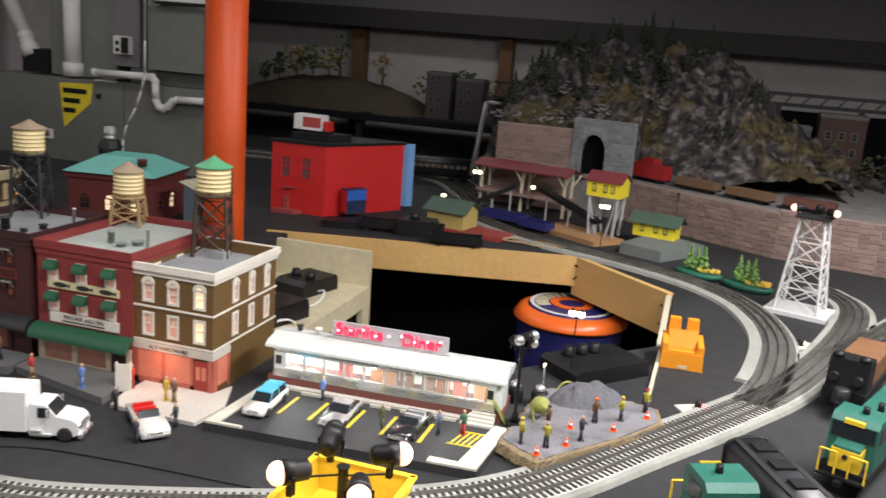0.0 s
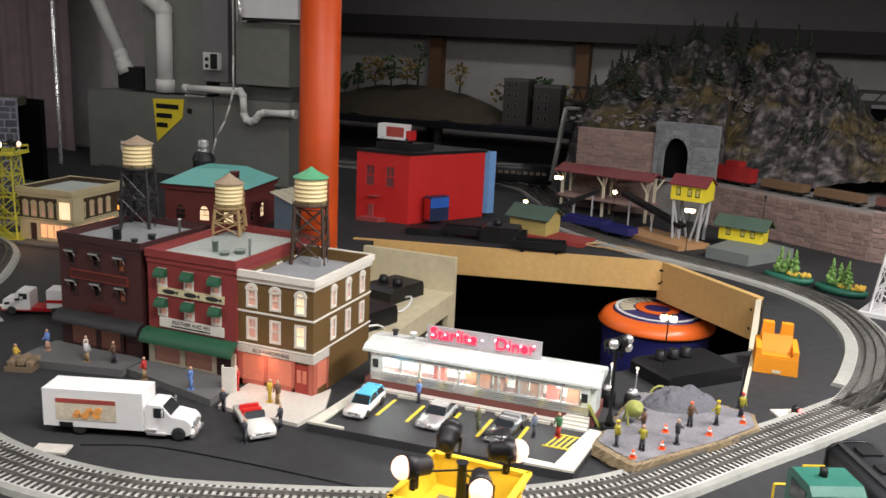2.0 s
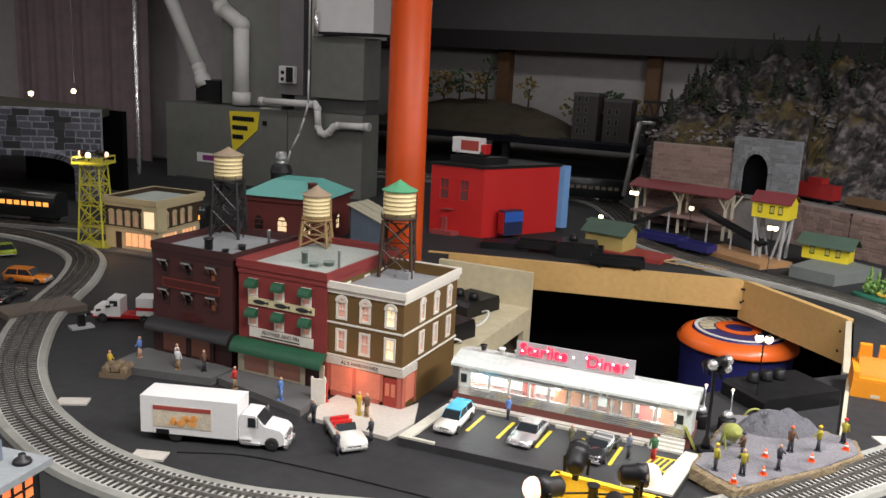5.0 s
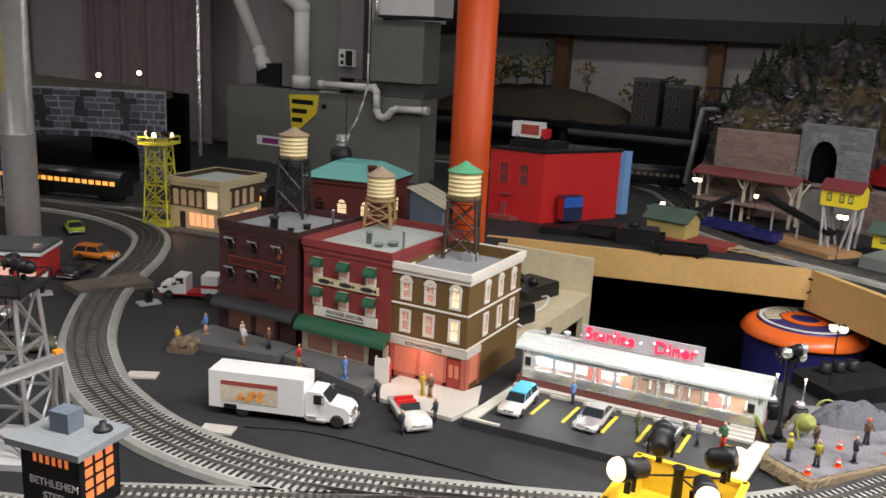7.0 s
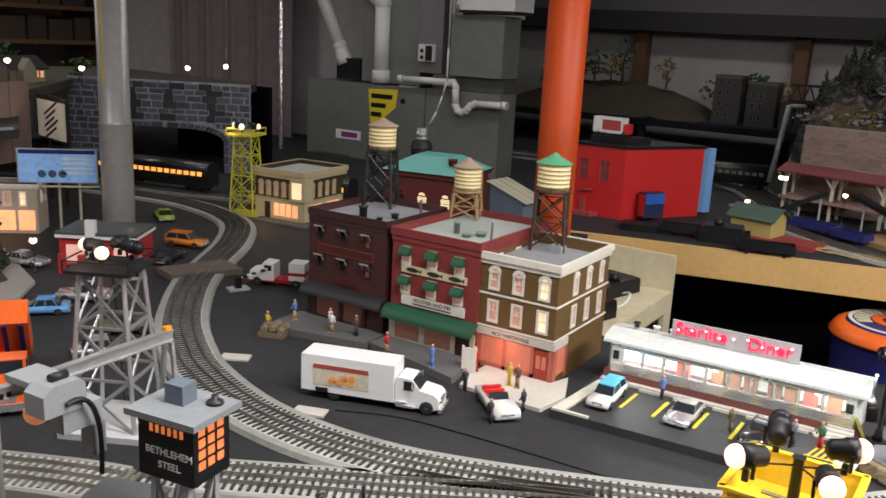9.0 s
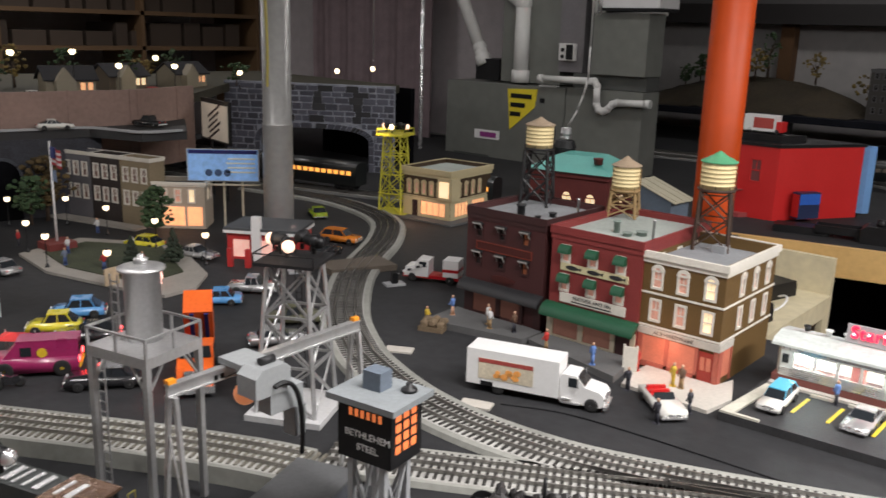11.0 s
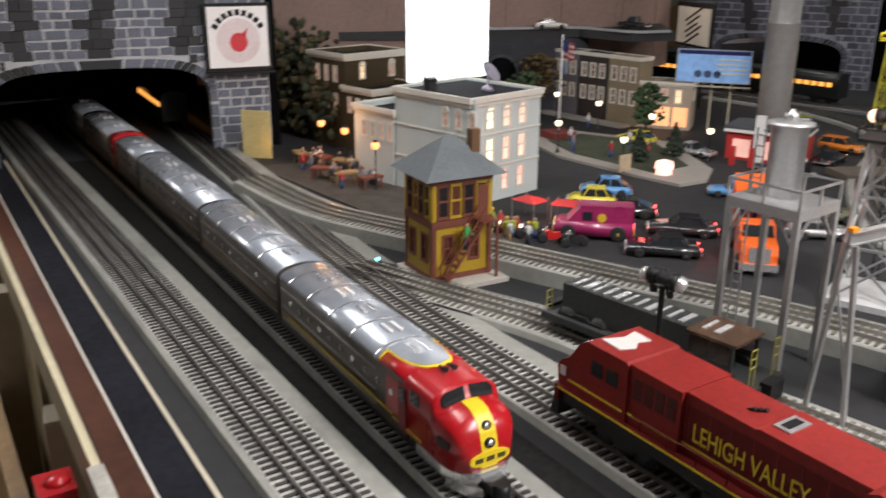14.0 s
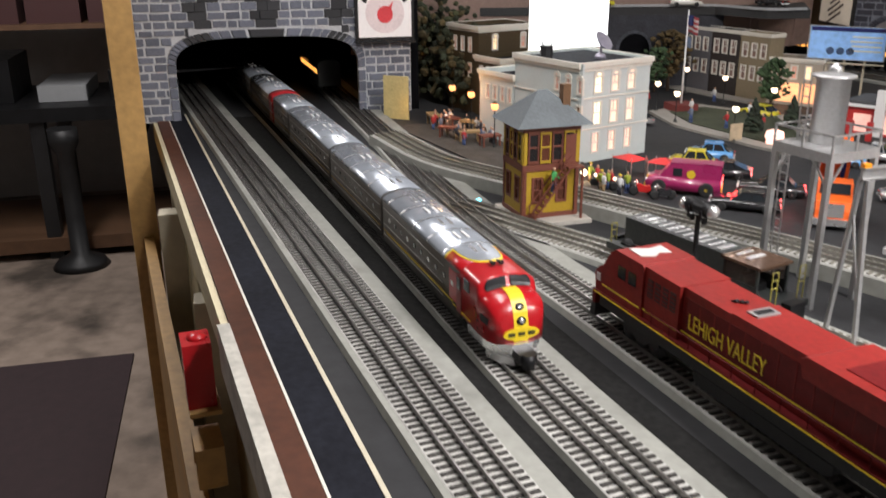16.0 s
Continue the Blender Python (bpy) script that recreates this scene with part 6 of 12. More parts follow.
gb = town_house("grey_corner_building", "pale grey three-storey corner building with white cornice and lit windows", -1.568, 0.337, 0.18, 0.19, 0.186, GREYWALL, BLACK_MAT, OFFWHITE, wins, turn=109, bands=(0.12, 0.062), cornice_h=0.015, parapet=0.004)
bm = B()
box(bm, 0.0, 0.004, -0.004, -0.0004, 0.07, 0.115)
part("hanging_sign", bm, mat("brown_hanging_sign", (0.2, 0.11, 0.04), 0.6), gb)
bm = B()
lathe(bm, [(0.012, 0.1825), (0.012, 0.2), (0.013, 0.202), (0.013, 0.206)], 8, cx=0.025, cy=0.125, smooth=False)
part("roof_tank", bm, DKSTEEL, gb)
for k in range(4):
    bm = B()
    a = k * math.pi / 2
    rod(bm, (0.025 + 0.011 * math.cos(a), 0.125 + 0.011 * math.sin(a), 0.2), (0.025 + 0.011 * math.cos(a), 0.125 + 0.011 * math.sin(a), 0.216), 0.001, n=5)
    part("tank_post", bm, GREYPL, gb)
bm = B()
lathe(bm, [(0.002, 0.0), (0.011, 0.002), (0.021, 0.009), (0.0205, 0.0095), (0.010, 0.003), (0.001, 0.001)], 24, m=pose(0.105, 0.06, 0.211, 50, 0, 15))
lathe(bm, [(0.012, 0.1825), (0.009, 0.19), (0.003, 0.193), (0.002, 0.21)], 14, cx=0.105, cy=0.06)
part("satellite_dish", bm, mat("violet_grey_dish", (0.35, 0.33, 0.4), 0.4, metal=0.4), gb)
wins = [(LEFT, 0.02 + 0.025 * k, 0.085, 0.012, 0.03, DIMPANE, False) for k in range(4)]
town_house("grey_annex", "lower pale grey annex behind the corner building", -1.75, 0.272, 0.10, 0.115, 0.142, GREYWALL, BLACK_MAT, OFFWHITE, wins, turn=109, cornice_h=0.013)
# blank lit board
lb = thing("lit_board", "blank glowing white sign board on steel posts", "sign board", -1.812, 0.411, 0.0, 100)
bm = B()
box(bm, -0.092, 0.092, -0.004, 0.004, 0.185, 0.347)
part("panel", bm, glow("blank_lit_panel", (0.95, 1.0, 0.98), 2.2), lb)
for s in (-0.08, 0.08):
    bm = B()
    bar(bm, (s, 0.007, 0), (s, 0.007, 0.345), 0.005)
    part("post", bm, TANSTEEL, lb)

BRN = mat("dark_brown_clapboard", (0.06, 0.04, 0.016), 0.65, vary=0.1)
wins = []
for k in range(3):
    wins += [(LEFT, 0.02 + 0.032 * k, 0.145, 0.012, 0.032, DIMPANE, False), (LEFT, 0.02 + 0.032 * k, 0.085, 0.012, 0.032, DIMPANE, False)]
wins += [(FRONT, 0.04, 0.15, 0.014, 0.028, LITPANE, True), (FRONT, 0.125, 0.15, 0.014, 0.028, DIMPANE, True)]
town_house("brown_town_building", "dark brown three-storey building with pale cornice", -2.1, 0.30, 0.17, 0.13, 0.205, BRN, BLACK_MAT, OFFWHITE, wins, turn=109, cornice_h=0.014)
wins = [(LEFT, 0.015 + 0.028 * k, 0.085, 0.011, 0.032, DIMPANE, False) for k in range(3)] + [(FRONT, 0.1, 0.085, 0.016, 0.034, LITPANE, False)]
town_house("brown_town_building", "lower dark brown building with lit window and pale cornice", -2.005, 0.325, 0.15, 0.10, 0.14, BRN, BLACK_MAT, OFFWHITE, wins, turn=109, cornice_h=0.013)
for x, y in ((-1.98, 0.205), (-1.885, 0.223), (-1.735, 0.23)):
    street_lamp(x, y, 0.0, 0.085, 0.008, bulb=glow("amber_globe", (1.0, 0.36, 0.12), 1.9), label="street lamp with a glowing amber globe")
point_lamp("amber_street_light", -1.88, 0.19, 0.1, 0.2, (1, 0.45, 0.18))
rnd = random.Random(7)
SHIRTS = [mat("grey_blue_shirt", (0.15, 0.18, 0.25), 0.7), mat("white_shirt", (0.6, 0.6, 0.6), 0.7), mat("red_shirt", (0.4, 0.03, 0.03), 0.7), mat("brown_coat", (0.14, 0.08, 0.05), 0.7), mat("dark_coat", (0.04, 0.04, 0.05), 0.7)]
TROUS = [mat("dark_trousers", (0.03, 0.03, 0.04), 0.7), mat("tan_trousers", (0.3, 0.2, 0.1), 0.7), mat("blue_jeans", (0.05, 0.08, 0.2), 0.7)]
for k in range(26):
    figure(-1.87 + rnd.uniform(-0.14, 0.14), 0.19 + rnd.uniform(-0.04, 0.05), rnd.uniform(0, 360), rnd.choice(SHIRTS), rnd.choice(TROUS), label="small figurine in the crowd before the brown building")
for k in range(6):
    bm = B()
    box(bm, -0.022, 0.022, -0.012, 0.012, 0.022, 0.026)
    for sx in (-0.018, 0.018):
        for sy in (-0.009, 0.009):
            bar(bm, (sx, sy, 0), (sx, sy, 0.022), 0.003)
    ob = part("market_table", bm, TB if k % 2 else TANSTEEL)
    ob.matrix_world = pose(-2.0 + 0.05 * k, 0.165 + 0.03 * (k % 3), 0, 0, 0, 20 * k)
    tagged(ob, "small wooden market table among the figurines", "table", "market tables")
bm = B()
prism(bm, [(-2.0, 0.07), (-1.45, 0.2), (-1.35, 0.32), (-1.6, 0.36), (-2.0, 0.3)], 0.0002, 0.003)
tagged(part("pavement", bm, mat("brown_grey_gravel", (0.075, 0.066, 0.058), 0.9, gloss=0.1, vary=0.35, scale=60, bump=0.6)), "grey-brown gravel ground in the town", "gravel", kind="structure")
# cream placard near the portal
bm = B()
box(bm, -0.032, 0.032, -0.003, 0.003, 0.0, 0.1)
soften(bm, 0.001)
ob = part("placard", bm, mat("pale_yellow_placard", (0.55, 0.47, 0.22), 0.6, vary=0.2))
ob.matrix_world = pose(-2.09, 0.097, 0, 0, 0, 52)
tagged(ob, "pale yellow upright placard beside the tunnel", "placard")
point_lamp("placard_glow", -2.05, 0.11, 0.03, 0.012, (1, 0.55, 0.15))
for x, y in ((-1.364, 0.092), (-1.8, 0.088)):
    bm = B()
    box(bm, -0.03, 0.03, -0.016, 0.016, 0, 0.004)
    root = part("switch_machine", bm, mat("dark_grey_box", (0.06, 0.06, 0.065), 0.6))
    root.matrix_world = pose(x, y, 0, 0, 0, 12)
    tagged(root, "flat grey switch machine with a cyan lamp", "switch machine", "switch machines")
    bm = B()
    bmesh.ops.create_uvsphere(bm, u_segments=8, v_segments=6, radius=0.0035, matrix=Matrix.Translation((0, 0, 0.0065)))
    part("lamp", bm, glow("cyan_led", (0.1, 0.6, 1.0), 8), root)

# motor traffic in front of the grey building
MAG = mat("magenta_van_paint", (0.30, 0.02, 0.10), 0.3, bump=0, coat=0.4)
YELCAR = mat("yellow_car_paint", (0.65, 0.58, 0.04), 0.28, bump=0, coat=0.4)
BLUECAR = mat("light_blue_car_paint", (0.1, 0.3, 0.6), 0.28, bump=0, coat=0.4)
v = car("magenta panel van with yellow wheels", -1.348, 0.442, 236, 0.12, 0.048, 0.052, MAG, "van", trim=YELLOW, tails=TAILRED, name="van")
bm = B()
rod(bm, (-0.012, 0.0213, 0.036), (-0.012, 0.0222, 0.036), 0.007, n=16)
part("badge", bm, YELLOW, v)
car("black sedan with glowing red tail lamps", -1.235, 0.486, 236, 0.105, 0.042, 0.03, BLKCAR, "sedan", tails=TAILRED, group="traffic")
car("black sedan with glowing red tail lamps", -1.3, 0.575, 236, 0.105, 0.042, 0.03, BLKCAR, "sedan", tails=TAILRED, group="traffic")
car("black coupe with a lit tail lamp", -1.42, 0.555, 236, 0.1, 0.042, 0.03, BLKCAR, "coupe", tails=TAILRED, group="traffic")
car("small bright yellow beetle car", -1.492, 0.537, 236, 0.085, 0.036, 0.034, YELCAR, "beetle", group="traffic")
car("small light blue beetle car", -1.54, 0.60, 236, 0.09, 0.038, 0.034, BLUECAR, "beetle", group="traffic")
for gx, gy in ((-1.195, 0.53), (-1.25, 0.62), (-1.305, 0.5)):
    point_lamp("tail_glow", gx, gy, 0.022, 0.02, (1, 0.05, 0.04), 0.004)
HIVIS = mat("hi_vis_jacket", (0.3, 0.36, 0.04), 0.6)
for k in range(9):
    figure(-1.38 + rnd.uniform(-0.06, 0.05), 0.335 + rnd.uniform(-0.03, 0.03), rnd.uniform(0, 360), [HIVIS, SHIRTS[1], SHIRTS[2], HIVIS][k % 4], rnd.choice(TROUS), hat=[None, YELLOW, None][k % 3], label="figurine of the rescue crew in a bright jacket")
for k in range(4):
    mb = thing("motorcycle", "small dark motorcycle with a lit headlamp", "motorcycle", -1.405 + 0.03 * k, 0.322 + 0.022 * k, 0, 230 + 9 * k, group="motorcycles")
    for xx in (-0.014, 0.014):
        bm = B()
        lathe(bm, [(0.004, -0.0015), (0.0075, -0.0015), (0.0078, 0), (0.0075, 0.0015), (0.004, 0.0015)], 16, m=pose(xx, 0, 0.0078, 90, 0, 0))
        part("wheel", bm, TYRE, mb)
    bm = B()
    profile_x(bm, [(-0.014, 0.01), (-0.012, 0.018), (-0.002, 0.017), (0.004, 0.021), (0.01, 0.019), (0.006, 0.007), (-0.006, 0.006)], -0.003, 0.003)
    soften(bm, 0.001)
    part("body", bm, BLKCAR if k % 2 else REDPAINT, mb)
    bm = B()
    rod(bm, (0.014, 0, 0.008), (0.009, 0, 0.024), 0.0012, n=6)
    rod(bm, (0.009, -0.007, 0.024), (0.009, 0.007, 0.024), 0.001, n=6)
    part("fork", bm, CHROME, mb)
    bm = B()
    bmesh.ops.create_uvsphere(bm, u_segments=8, v_segments=6, radius=0.0028, matrix=Matrix.Translation((0.013, 0, 0.021)))
    part("headlight", bm, LAMPWHITE if k < 2 else CHROME, mb)
# Red canopies and the lamp below stand for the glow of rescue lights.
AWN = mat("red_glow_awning", (0.5, 0.04, 0.04), 0.6)
for k in range(3):
    rt = thing("market_stall", "added red awning stall on thin posts for a red glow before the grey building", "market stall", -1.47 + 0.045 * k, 0.40 + 0.045 * k, 0, 20 + 20 * k, group="market stalls")
    bm = B()
    vs = [bm.verts.new(p) for p in ((-0.025, -0.02, 0.032), (0.025, -0.02, 0.032), (0.025, 0.02, 0.032), (-0.025, 0.02, 0.032), (0, 0, 0.04))]
    for f in ((0, 1, 4), (1, 2, 4), (2, 3, 4), (3, 0, 4), (3, 2, 1, 0)):
        bm.faces.new([vs[i] for i in f])
    part("canopy", bm, AWN, rt)
    for sx in (-0.023, 0.023):
        for sy in (-0.018, 0.018):
            bm = B()
            rod(bm, (sx, sy, 0), (sx, sy, 0.037), 0.0009, n=5)
            part("post", bm, SILVER, rt)
point_lamp("stall_glow", -1.43, 0.40, 0.045, 0.07, (1, 0.22, 0.16))

# orange dump truck
ot = thing("dump_truck", "orange dump truck with a raised red-brown bed", "model truck", -1.181, 0.60, 0.0, 324)
ORT = mat("bright_orange_truck_paint", (0.85, 0.14, 0.02), 0.35, bump=0, coat=0.3)
bm = B()
profile_x(bm, [(0.02, 0.012), (0.02, 0.062), (0.05, 0.062), (0.058, 0.046), (0.085, 0.042), (0.09, 0.03), (0.09, 0.012)], -0.024, 0.024)
soften(bm, 0.003, 2)
part("cab", bm, ORT, ot)
bm = B()
box(bm, 0.0335, 0.049, -0.0246, 0.0246, 0.043, 0.058)
vs = [bm.verts.new(p) for p in ((0.0512, -0.02, 0.061), (0.0512, 0.02, 0.061), (0.0592, 0.021, 0.047), (0.0592, -0.021, 0.047))]
bm.faces.new(vs)
part("glazing", bm, CARGLASS, ot)
bm = B()
profile_x(bm, [(-0.08, 0.026), (-0.085, 0.06), (-0.012, 0.06), (-0.002, 0.066), (-0.006, 0.026)], -0.021, 0.021, Matrix.Translation((-0.07, 0, 0.026)) @ pose(0, 0, 0, 0, -58, 0) @ Matrix.Translation((0.07, 0, -0.024)))
soften(bm, 0.001)
bed = part("dump_bed", bm, ORT, ot)
for s_ in (-0.012, 0.009):
    bm = B()
    box(bm, -0.0795, -0.008, s_, s_ + 0.006, 0.0228, 0.0256, Matrix.Translation((-0.07, 0, 0.026)) @ pose(0, 0, 0, 0, -58, 0) @ Matrix.Translation((0.07, 0, -0.024)))
    part("bed_rib", bm, NAVY, bed)
bm = B()
box(bm, -0.08, 0.09, -0.012, 0.012, 0.01, 0.018)
part("chassis", bm, BLACK, ot)
bm = B()
box(bm, 0.089, 0.094, -0.026, 0.026, 0.008, 0.018)
part("bumper", bm, CHROME, ot)
bm = B()
box(bm, 0.0898, 0.0912, -0.014, 0.014, 0.02, 0.04)
part("grille", bm, CHROME, ot)
vehicle_wheels(ot, (-0.06, -0.035, 0.068), 0.022, 0.012, 0.008)

# small park with kerb, trees and lamps
bm = B()
prism(bm, [(-1.53, 0.76), (-1.6, 0.735), (-1.83, 0.68), (-2.0, 0.70), (-2.05, 0.86), (-1.85, 0.99), (-1.6, 0.9), (-1.535, 0.83)], 0.0002, 0.006)
soften(bm, 0.001)
tagged(part("park_kerb", bm, mat("park_pavement", (0.3, 0.28, 0.25), 0.8, vary=0.12)), "pale paved island round the little park", "pavement", kind="structure")
bm = B()
prism(bm, [(-1.62, 0.77), (-1.83, 0.72), (-1.97, 0.74), (-2.0, 0.85), (-1.85, 0.95), (-1.64, 0.87)], 0.0062, 0.008)
tagged(part("lawn", bm, mat("dull_green_lawn", (0.04, 0.048, 0.024), 0.95, vary=0.4, scale=50, bump=0.6)), "dull green flocked lawn", "lawn", kind="structure")
for x, y in ((-1.712, 0.8), (-1.718, 0.897)):
    clump_tree(x, y, 0.006, 0.075, 0.024, mat("blackish_fir", (0.014, 0.022, 0.012), 0.9, vary=0.4, scale=60, per_piece=0.6), "dark green conical model fir in the park", 150, int(-x * 100), cone=True)
clump_tree(-1.93, 0.985, 0.0, 0.13, 0.036, FOLIAGE, "leafy green model tree before the row houses", 300, 5)
for x, y, tl in ((-1.657, 0.72, 0.064), (-1.857, 0.695, 0.064), (-1.842, 0.931, 0.064), (-1.656, 0.935, 0.064), (-2.037, 0.922, 0.064), (-2.2, 0.905, 0.064), (-2.0, 0.72, 0.064), (-2.28, 0.8, 0.064)):
    street_lamp(x, y, 0.006, tl, 0.0072)
for k in range(8):
    figure(-1.95 + rnd.uniform(-0.12, 0.3), 0.78 + rnd.uniform(-0.06, 0.14), rnd.uniform(0, 360), rnd.choice(SHIRTS), rnd.choice(TROUS), 0.008, label="small figurine in the park")
fp = thing("flagpole", "white flagpole with a hanging striped flag", "flagpole", -1.99, 0.78, 0.006, 0)
bm = B()
rod(bm, (0, 0, 0), (0, 0, 0.235), 0.0028, 0.0018, n=10)
part("pole", bm, WHITE, fp)
bm = B()
box(bm, -0.03, 0.03, -0.03, 0.03, 0, 0.016)
soften(bm, 0.002)
part("base", bm, mat("dark_red_brick_base", (0.16, 0.03, 0.025), 0.7), fp)
FR, FW, FB = mat("flag_red", (0.35, 0.04, 0.05), 0.8), mat("flag_white", (0.5, 0.46, 0.45), 0.8), mat("flag_blue", (0.03, 0.04, 0.15), 0.8)
for k in range(7):
    bm = B()
    z0 = 0.185 + 0.0055 * k
    for i in range(8):
        x0, x1 = 0.002 + 0.006 * i, 0.002 + 0.006 * (i + 1)
        g = lambda x: 0.004 * math.sin(x * 120)
        h_ = lambda x: -0.16 * (x - 0.002) ** 1.0 * 0.5
        vs = [bm.verts.new((x, g(x) + e, z + h_(x))) for e in (0, 0.0006) for x, z in ((x0, z0), (x1, z0), (x1, z0 + 0.0055), (x0, z0 + 0.0055))]
        for f in ((0, 1, 2, 3), (7, 6, 5, 4), (0, 4, 5, 1), (2, 6, 7, 3), (1, 5, 6, 2), (3, 7, 4, 0)):
            bm.faces.new([vs[j] for j in f])
    part("flag_stripe", bm, FR if k % 2 == 0 else FW, fp)
bm = B()
box(bm, 0.002, 0.022, -0.0012, 0.0024, 0.2, 0.2235)
part("flag_canton", bm, FB, fp)
bm = B()
for k in range(5):
    vs = [bm.verts.new((x, 0.003 * math.sin(x * 150) + e, z)) for e in (0, 0.0006) for x, z in ((0.002 + 0.004 * k, 0.15), (0.006 + 0.004 * k, 0.148), (0.006 + 0.004 * k, 0.172), (0.002 + 0.004 * k, 0.174))]
    for f in ((0, 1, 2, 3), (7, 6, 5, 4), (0, 4, 5, 1), (2, 6, 7, 3), (1, 5, 6, 2), (3, 7, 4, 0)):
        bm.faces.new([vs[j] for j in f])
part("lower_flag", bm, mat("dull_blue_flag", (0.15, 0.2, 0.3), 0.8), fp)
bm = B()
box(bm, -0.016, 0.016, -0.001, 0.001, 0.0, 0.034)
ob = part("placard", bm, mat("tan_placard", (0.45, 0.36, 0.24), 0.7, vary=0.3, scale=120))
ob.matrix_world = pose(-1.655, 0.725, 0.006, 0, 0, 100)
tagged(ob, "small tan picture placard on the park kerb", "placard")
bm = B()
lathe(bm, [(0.016, 0), (0.0155, 0.008), (0.019, 0.012), (0.017, 0.024), (0.006, 0.028)], 14)
ob = part("lit_kiosk", bm, glow("pink_white_kiosk", (1.0, 0.5, 0.42), 1.6))
ob.matrix_world = pose(-1.607, 0.783, 0.006)
tagged(ob, "glowing pinkish kiosk on the park corner", "kiosk")

# row houses and corner shop
ROWPANE = mat("dim_pinkish_pane", (0.2, 0.12, 0.1), 0.3, vary=0.4, scale=90, bump=0)
bm = B()
box(bm, -0.03, 0.29, -0.05, -0.012, 0.0004, 0.006, pose(-2.335, 0.968, 0, 0, 0, 15))
structure("pavement", bm, mat("park_pavement", (0.3, 0.28, 0.25), 0.8, vary=0.12), "pale pavement before the row houses", "pavement")
wins = []
for r in range(2):
    for k in range(3):
        wins.append((FRONT, 0.01 + 0.03 * k, 0.052 + 0.058 * r, 0.016, 0.034, ROWPANE, False))
ROW = [(mat("grey_row_house", (0.12, 0.115, 0.125), 0.7), 0.0), (mat("dark_brown_row_house", (0.025, 0.018, 0.016), 0.7), 0.1), (mat("tan_row_house", (0.22, 0.175, 0.11), 0.7), 0.2)]
for m_, off in ROW:
    town_house("row_house", "narrow three-storey row house with a flat roof", -2.335 + off * 0.966, 0.968 + off * 0.259, 0.098, 0.05, 0.17, m_, GREYROOF, OFFWHITE, wins, turn=15, cornice_h=0.008, cornice=0.002)
wins = [(FRONT, 0.018 + 0.034 * k, 0.066, 0.014, 0.032, LITPANE if k == 2 else DIMPANE, False) for k in range(3)] + [(RIGHT, 0.02, 0.07, 0.013, 0.03, LITPANE, False), (RIGHT, 0.05, 0.07, 0.013, 0.03, DIMPANE, False)]
cs = town_house("corner_shop", "pale two-storey corner shop with glowing peach shopfront", -2.048, 1.052, 0.125, 0.08, 0.115, mat("pale_stone_shop", (0.4, 0.34, 0.27), 0.65), BLACK_MAT, OFFWHITE, wins, turn=42, cornice_h=0.01)
bm = B()
box(bm, 0.01, 0.075, -0.0016, -0.0002, 0.008, 0.055)
box(bm, 0.082, 0.118, -0.0016, -0.0002, 0.008, 0.055)
part("shop_window", bm, glow("peach_shop_window", (1.0, 0.42, 0.2), 0.85), cs, "glowing peach shop window")
point_lamp("shop_glow", -1.97, 1.05, 0.03, 0.04, (1, 0.6, 0.35))
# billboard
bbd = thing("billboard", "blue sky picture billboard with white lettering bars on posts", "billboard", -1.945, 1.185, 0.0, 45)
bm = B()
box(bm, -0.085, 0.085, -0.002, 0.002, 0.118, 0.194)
# Picture surface is given a faint glow of its own to brighten it.
pnl = part("panel", bm, mat("glowing_sky_poster", (0.22, 0.4, 0.72), 0.5, vary=0.25, scale=12, emit=0.25), bbd)
bm = B()
box(bm, -0.083, 0.083, -0.0028, -0.0021, 0.184, 0.193)
part("title_bar", bm, NAVY, pnl)
for k in range(4):
    bm = B()
    box(bm, 0.012 - 0.004 * (k % 2), 0.078, -0.0028, -0.0021, 0.17 - 0.011 * k, 0.174 - 0.011 * k)
    part("lettering_bar", bm, mat("white_lettering", (0.75, 0.78, 0.7), 0.5), pnl)
for cx in (-0.035, -0.012, 0.01):
    bm = B()
    rod(bm, (cx, -0.0021, 0.137), (cx, -0.0028, 0.137), 0.009, n=16)
    part("wheel_shape", bm, mat("dark_blue_shape", (0.06, 0.1, 0.2), 0.5), pnl)
bm = B()
for a in ((-0.0875, 0.0875, 0.116, 0.1178), (-0.0875, 0.0875, 0.1942, 0.196), (-0.0875, -0.0852, 0.1178, 0.1942), (0.0852, 0.0875, 0.1178, 0.1942)):
    box(bm, a[0], a[1], -0.003, 0.003, a[2], a[3])
part("frame", bm, GREYPL, bbd)
bm = B()
box(bm, -0.09, 0.09, -0.012, -0.002, 0.107, 0.110)
part("catwalk", bm, CREAM_PALE, bbd)
for s in (-0.045, 0.0, 0.045):
    bm = B()
    bar(bm, (s, 0.006, 0), (s, 0.006, 0.19), 0.005)
    part("post", bm, CREAM_PALE, bbd)

# filling station
gs = thing("filling_station", "red and white model filling station", "filling station", -1.69, 1.012, 0.0, 32)
gs.matrix_world = gs.matrix_world @ Matrix.Scale(1.3, 4)
RW = mat("station_red", (0.45, 0.03, 0.03), 0.45)
bm = B()
wall_with_openings(bm, 0.12, 0.045, 0.003, [(0.01, 0.004, 0.03, 0.03), (0.05, 0.004, 0.028, 0.03), (0.085, 0.004, 0.028, 0.03)], Matrix.Identity(4))
part("wall", bm, RW, gs)
bm = B()
box(bm, 0.0, 0.12, 0.003, 0.08, 0.0, 0.045)
part("body", bm, RW, gs)
bm = B()
for x0 in (0.01, 0.05, 0.085):
    box(bm, x0, x0 + 0.028, 0.001, 0.0025, 0.004, 0.034)
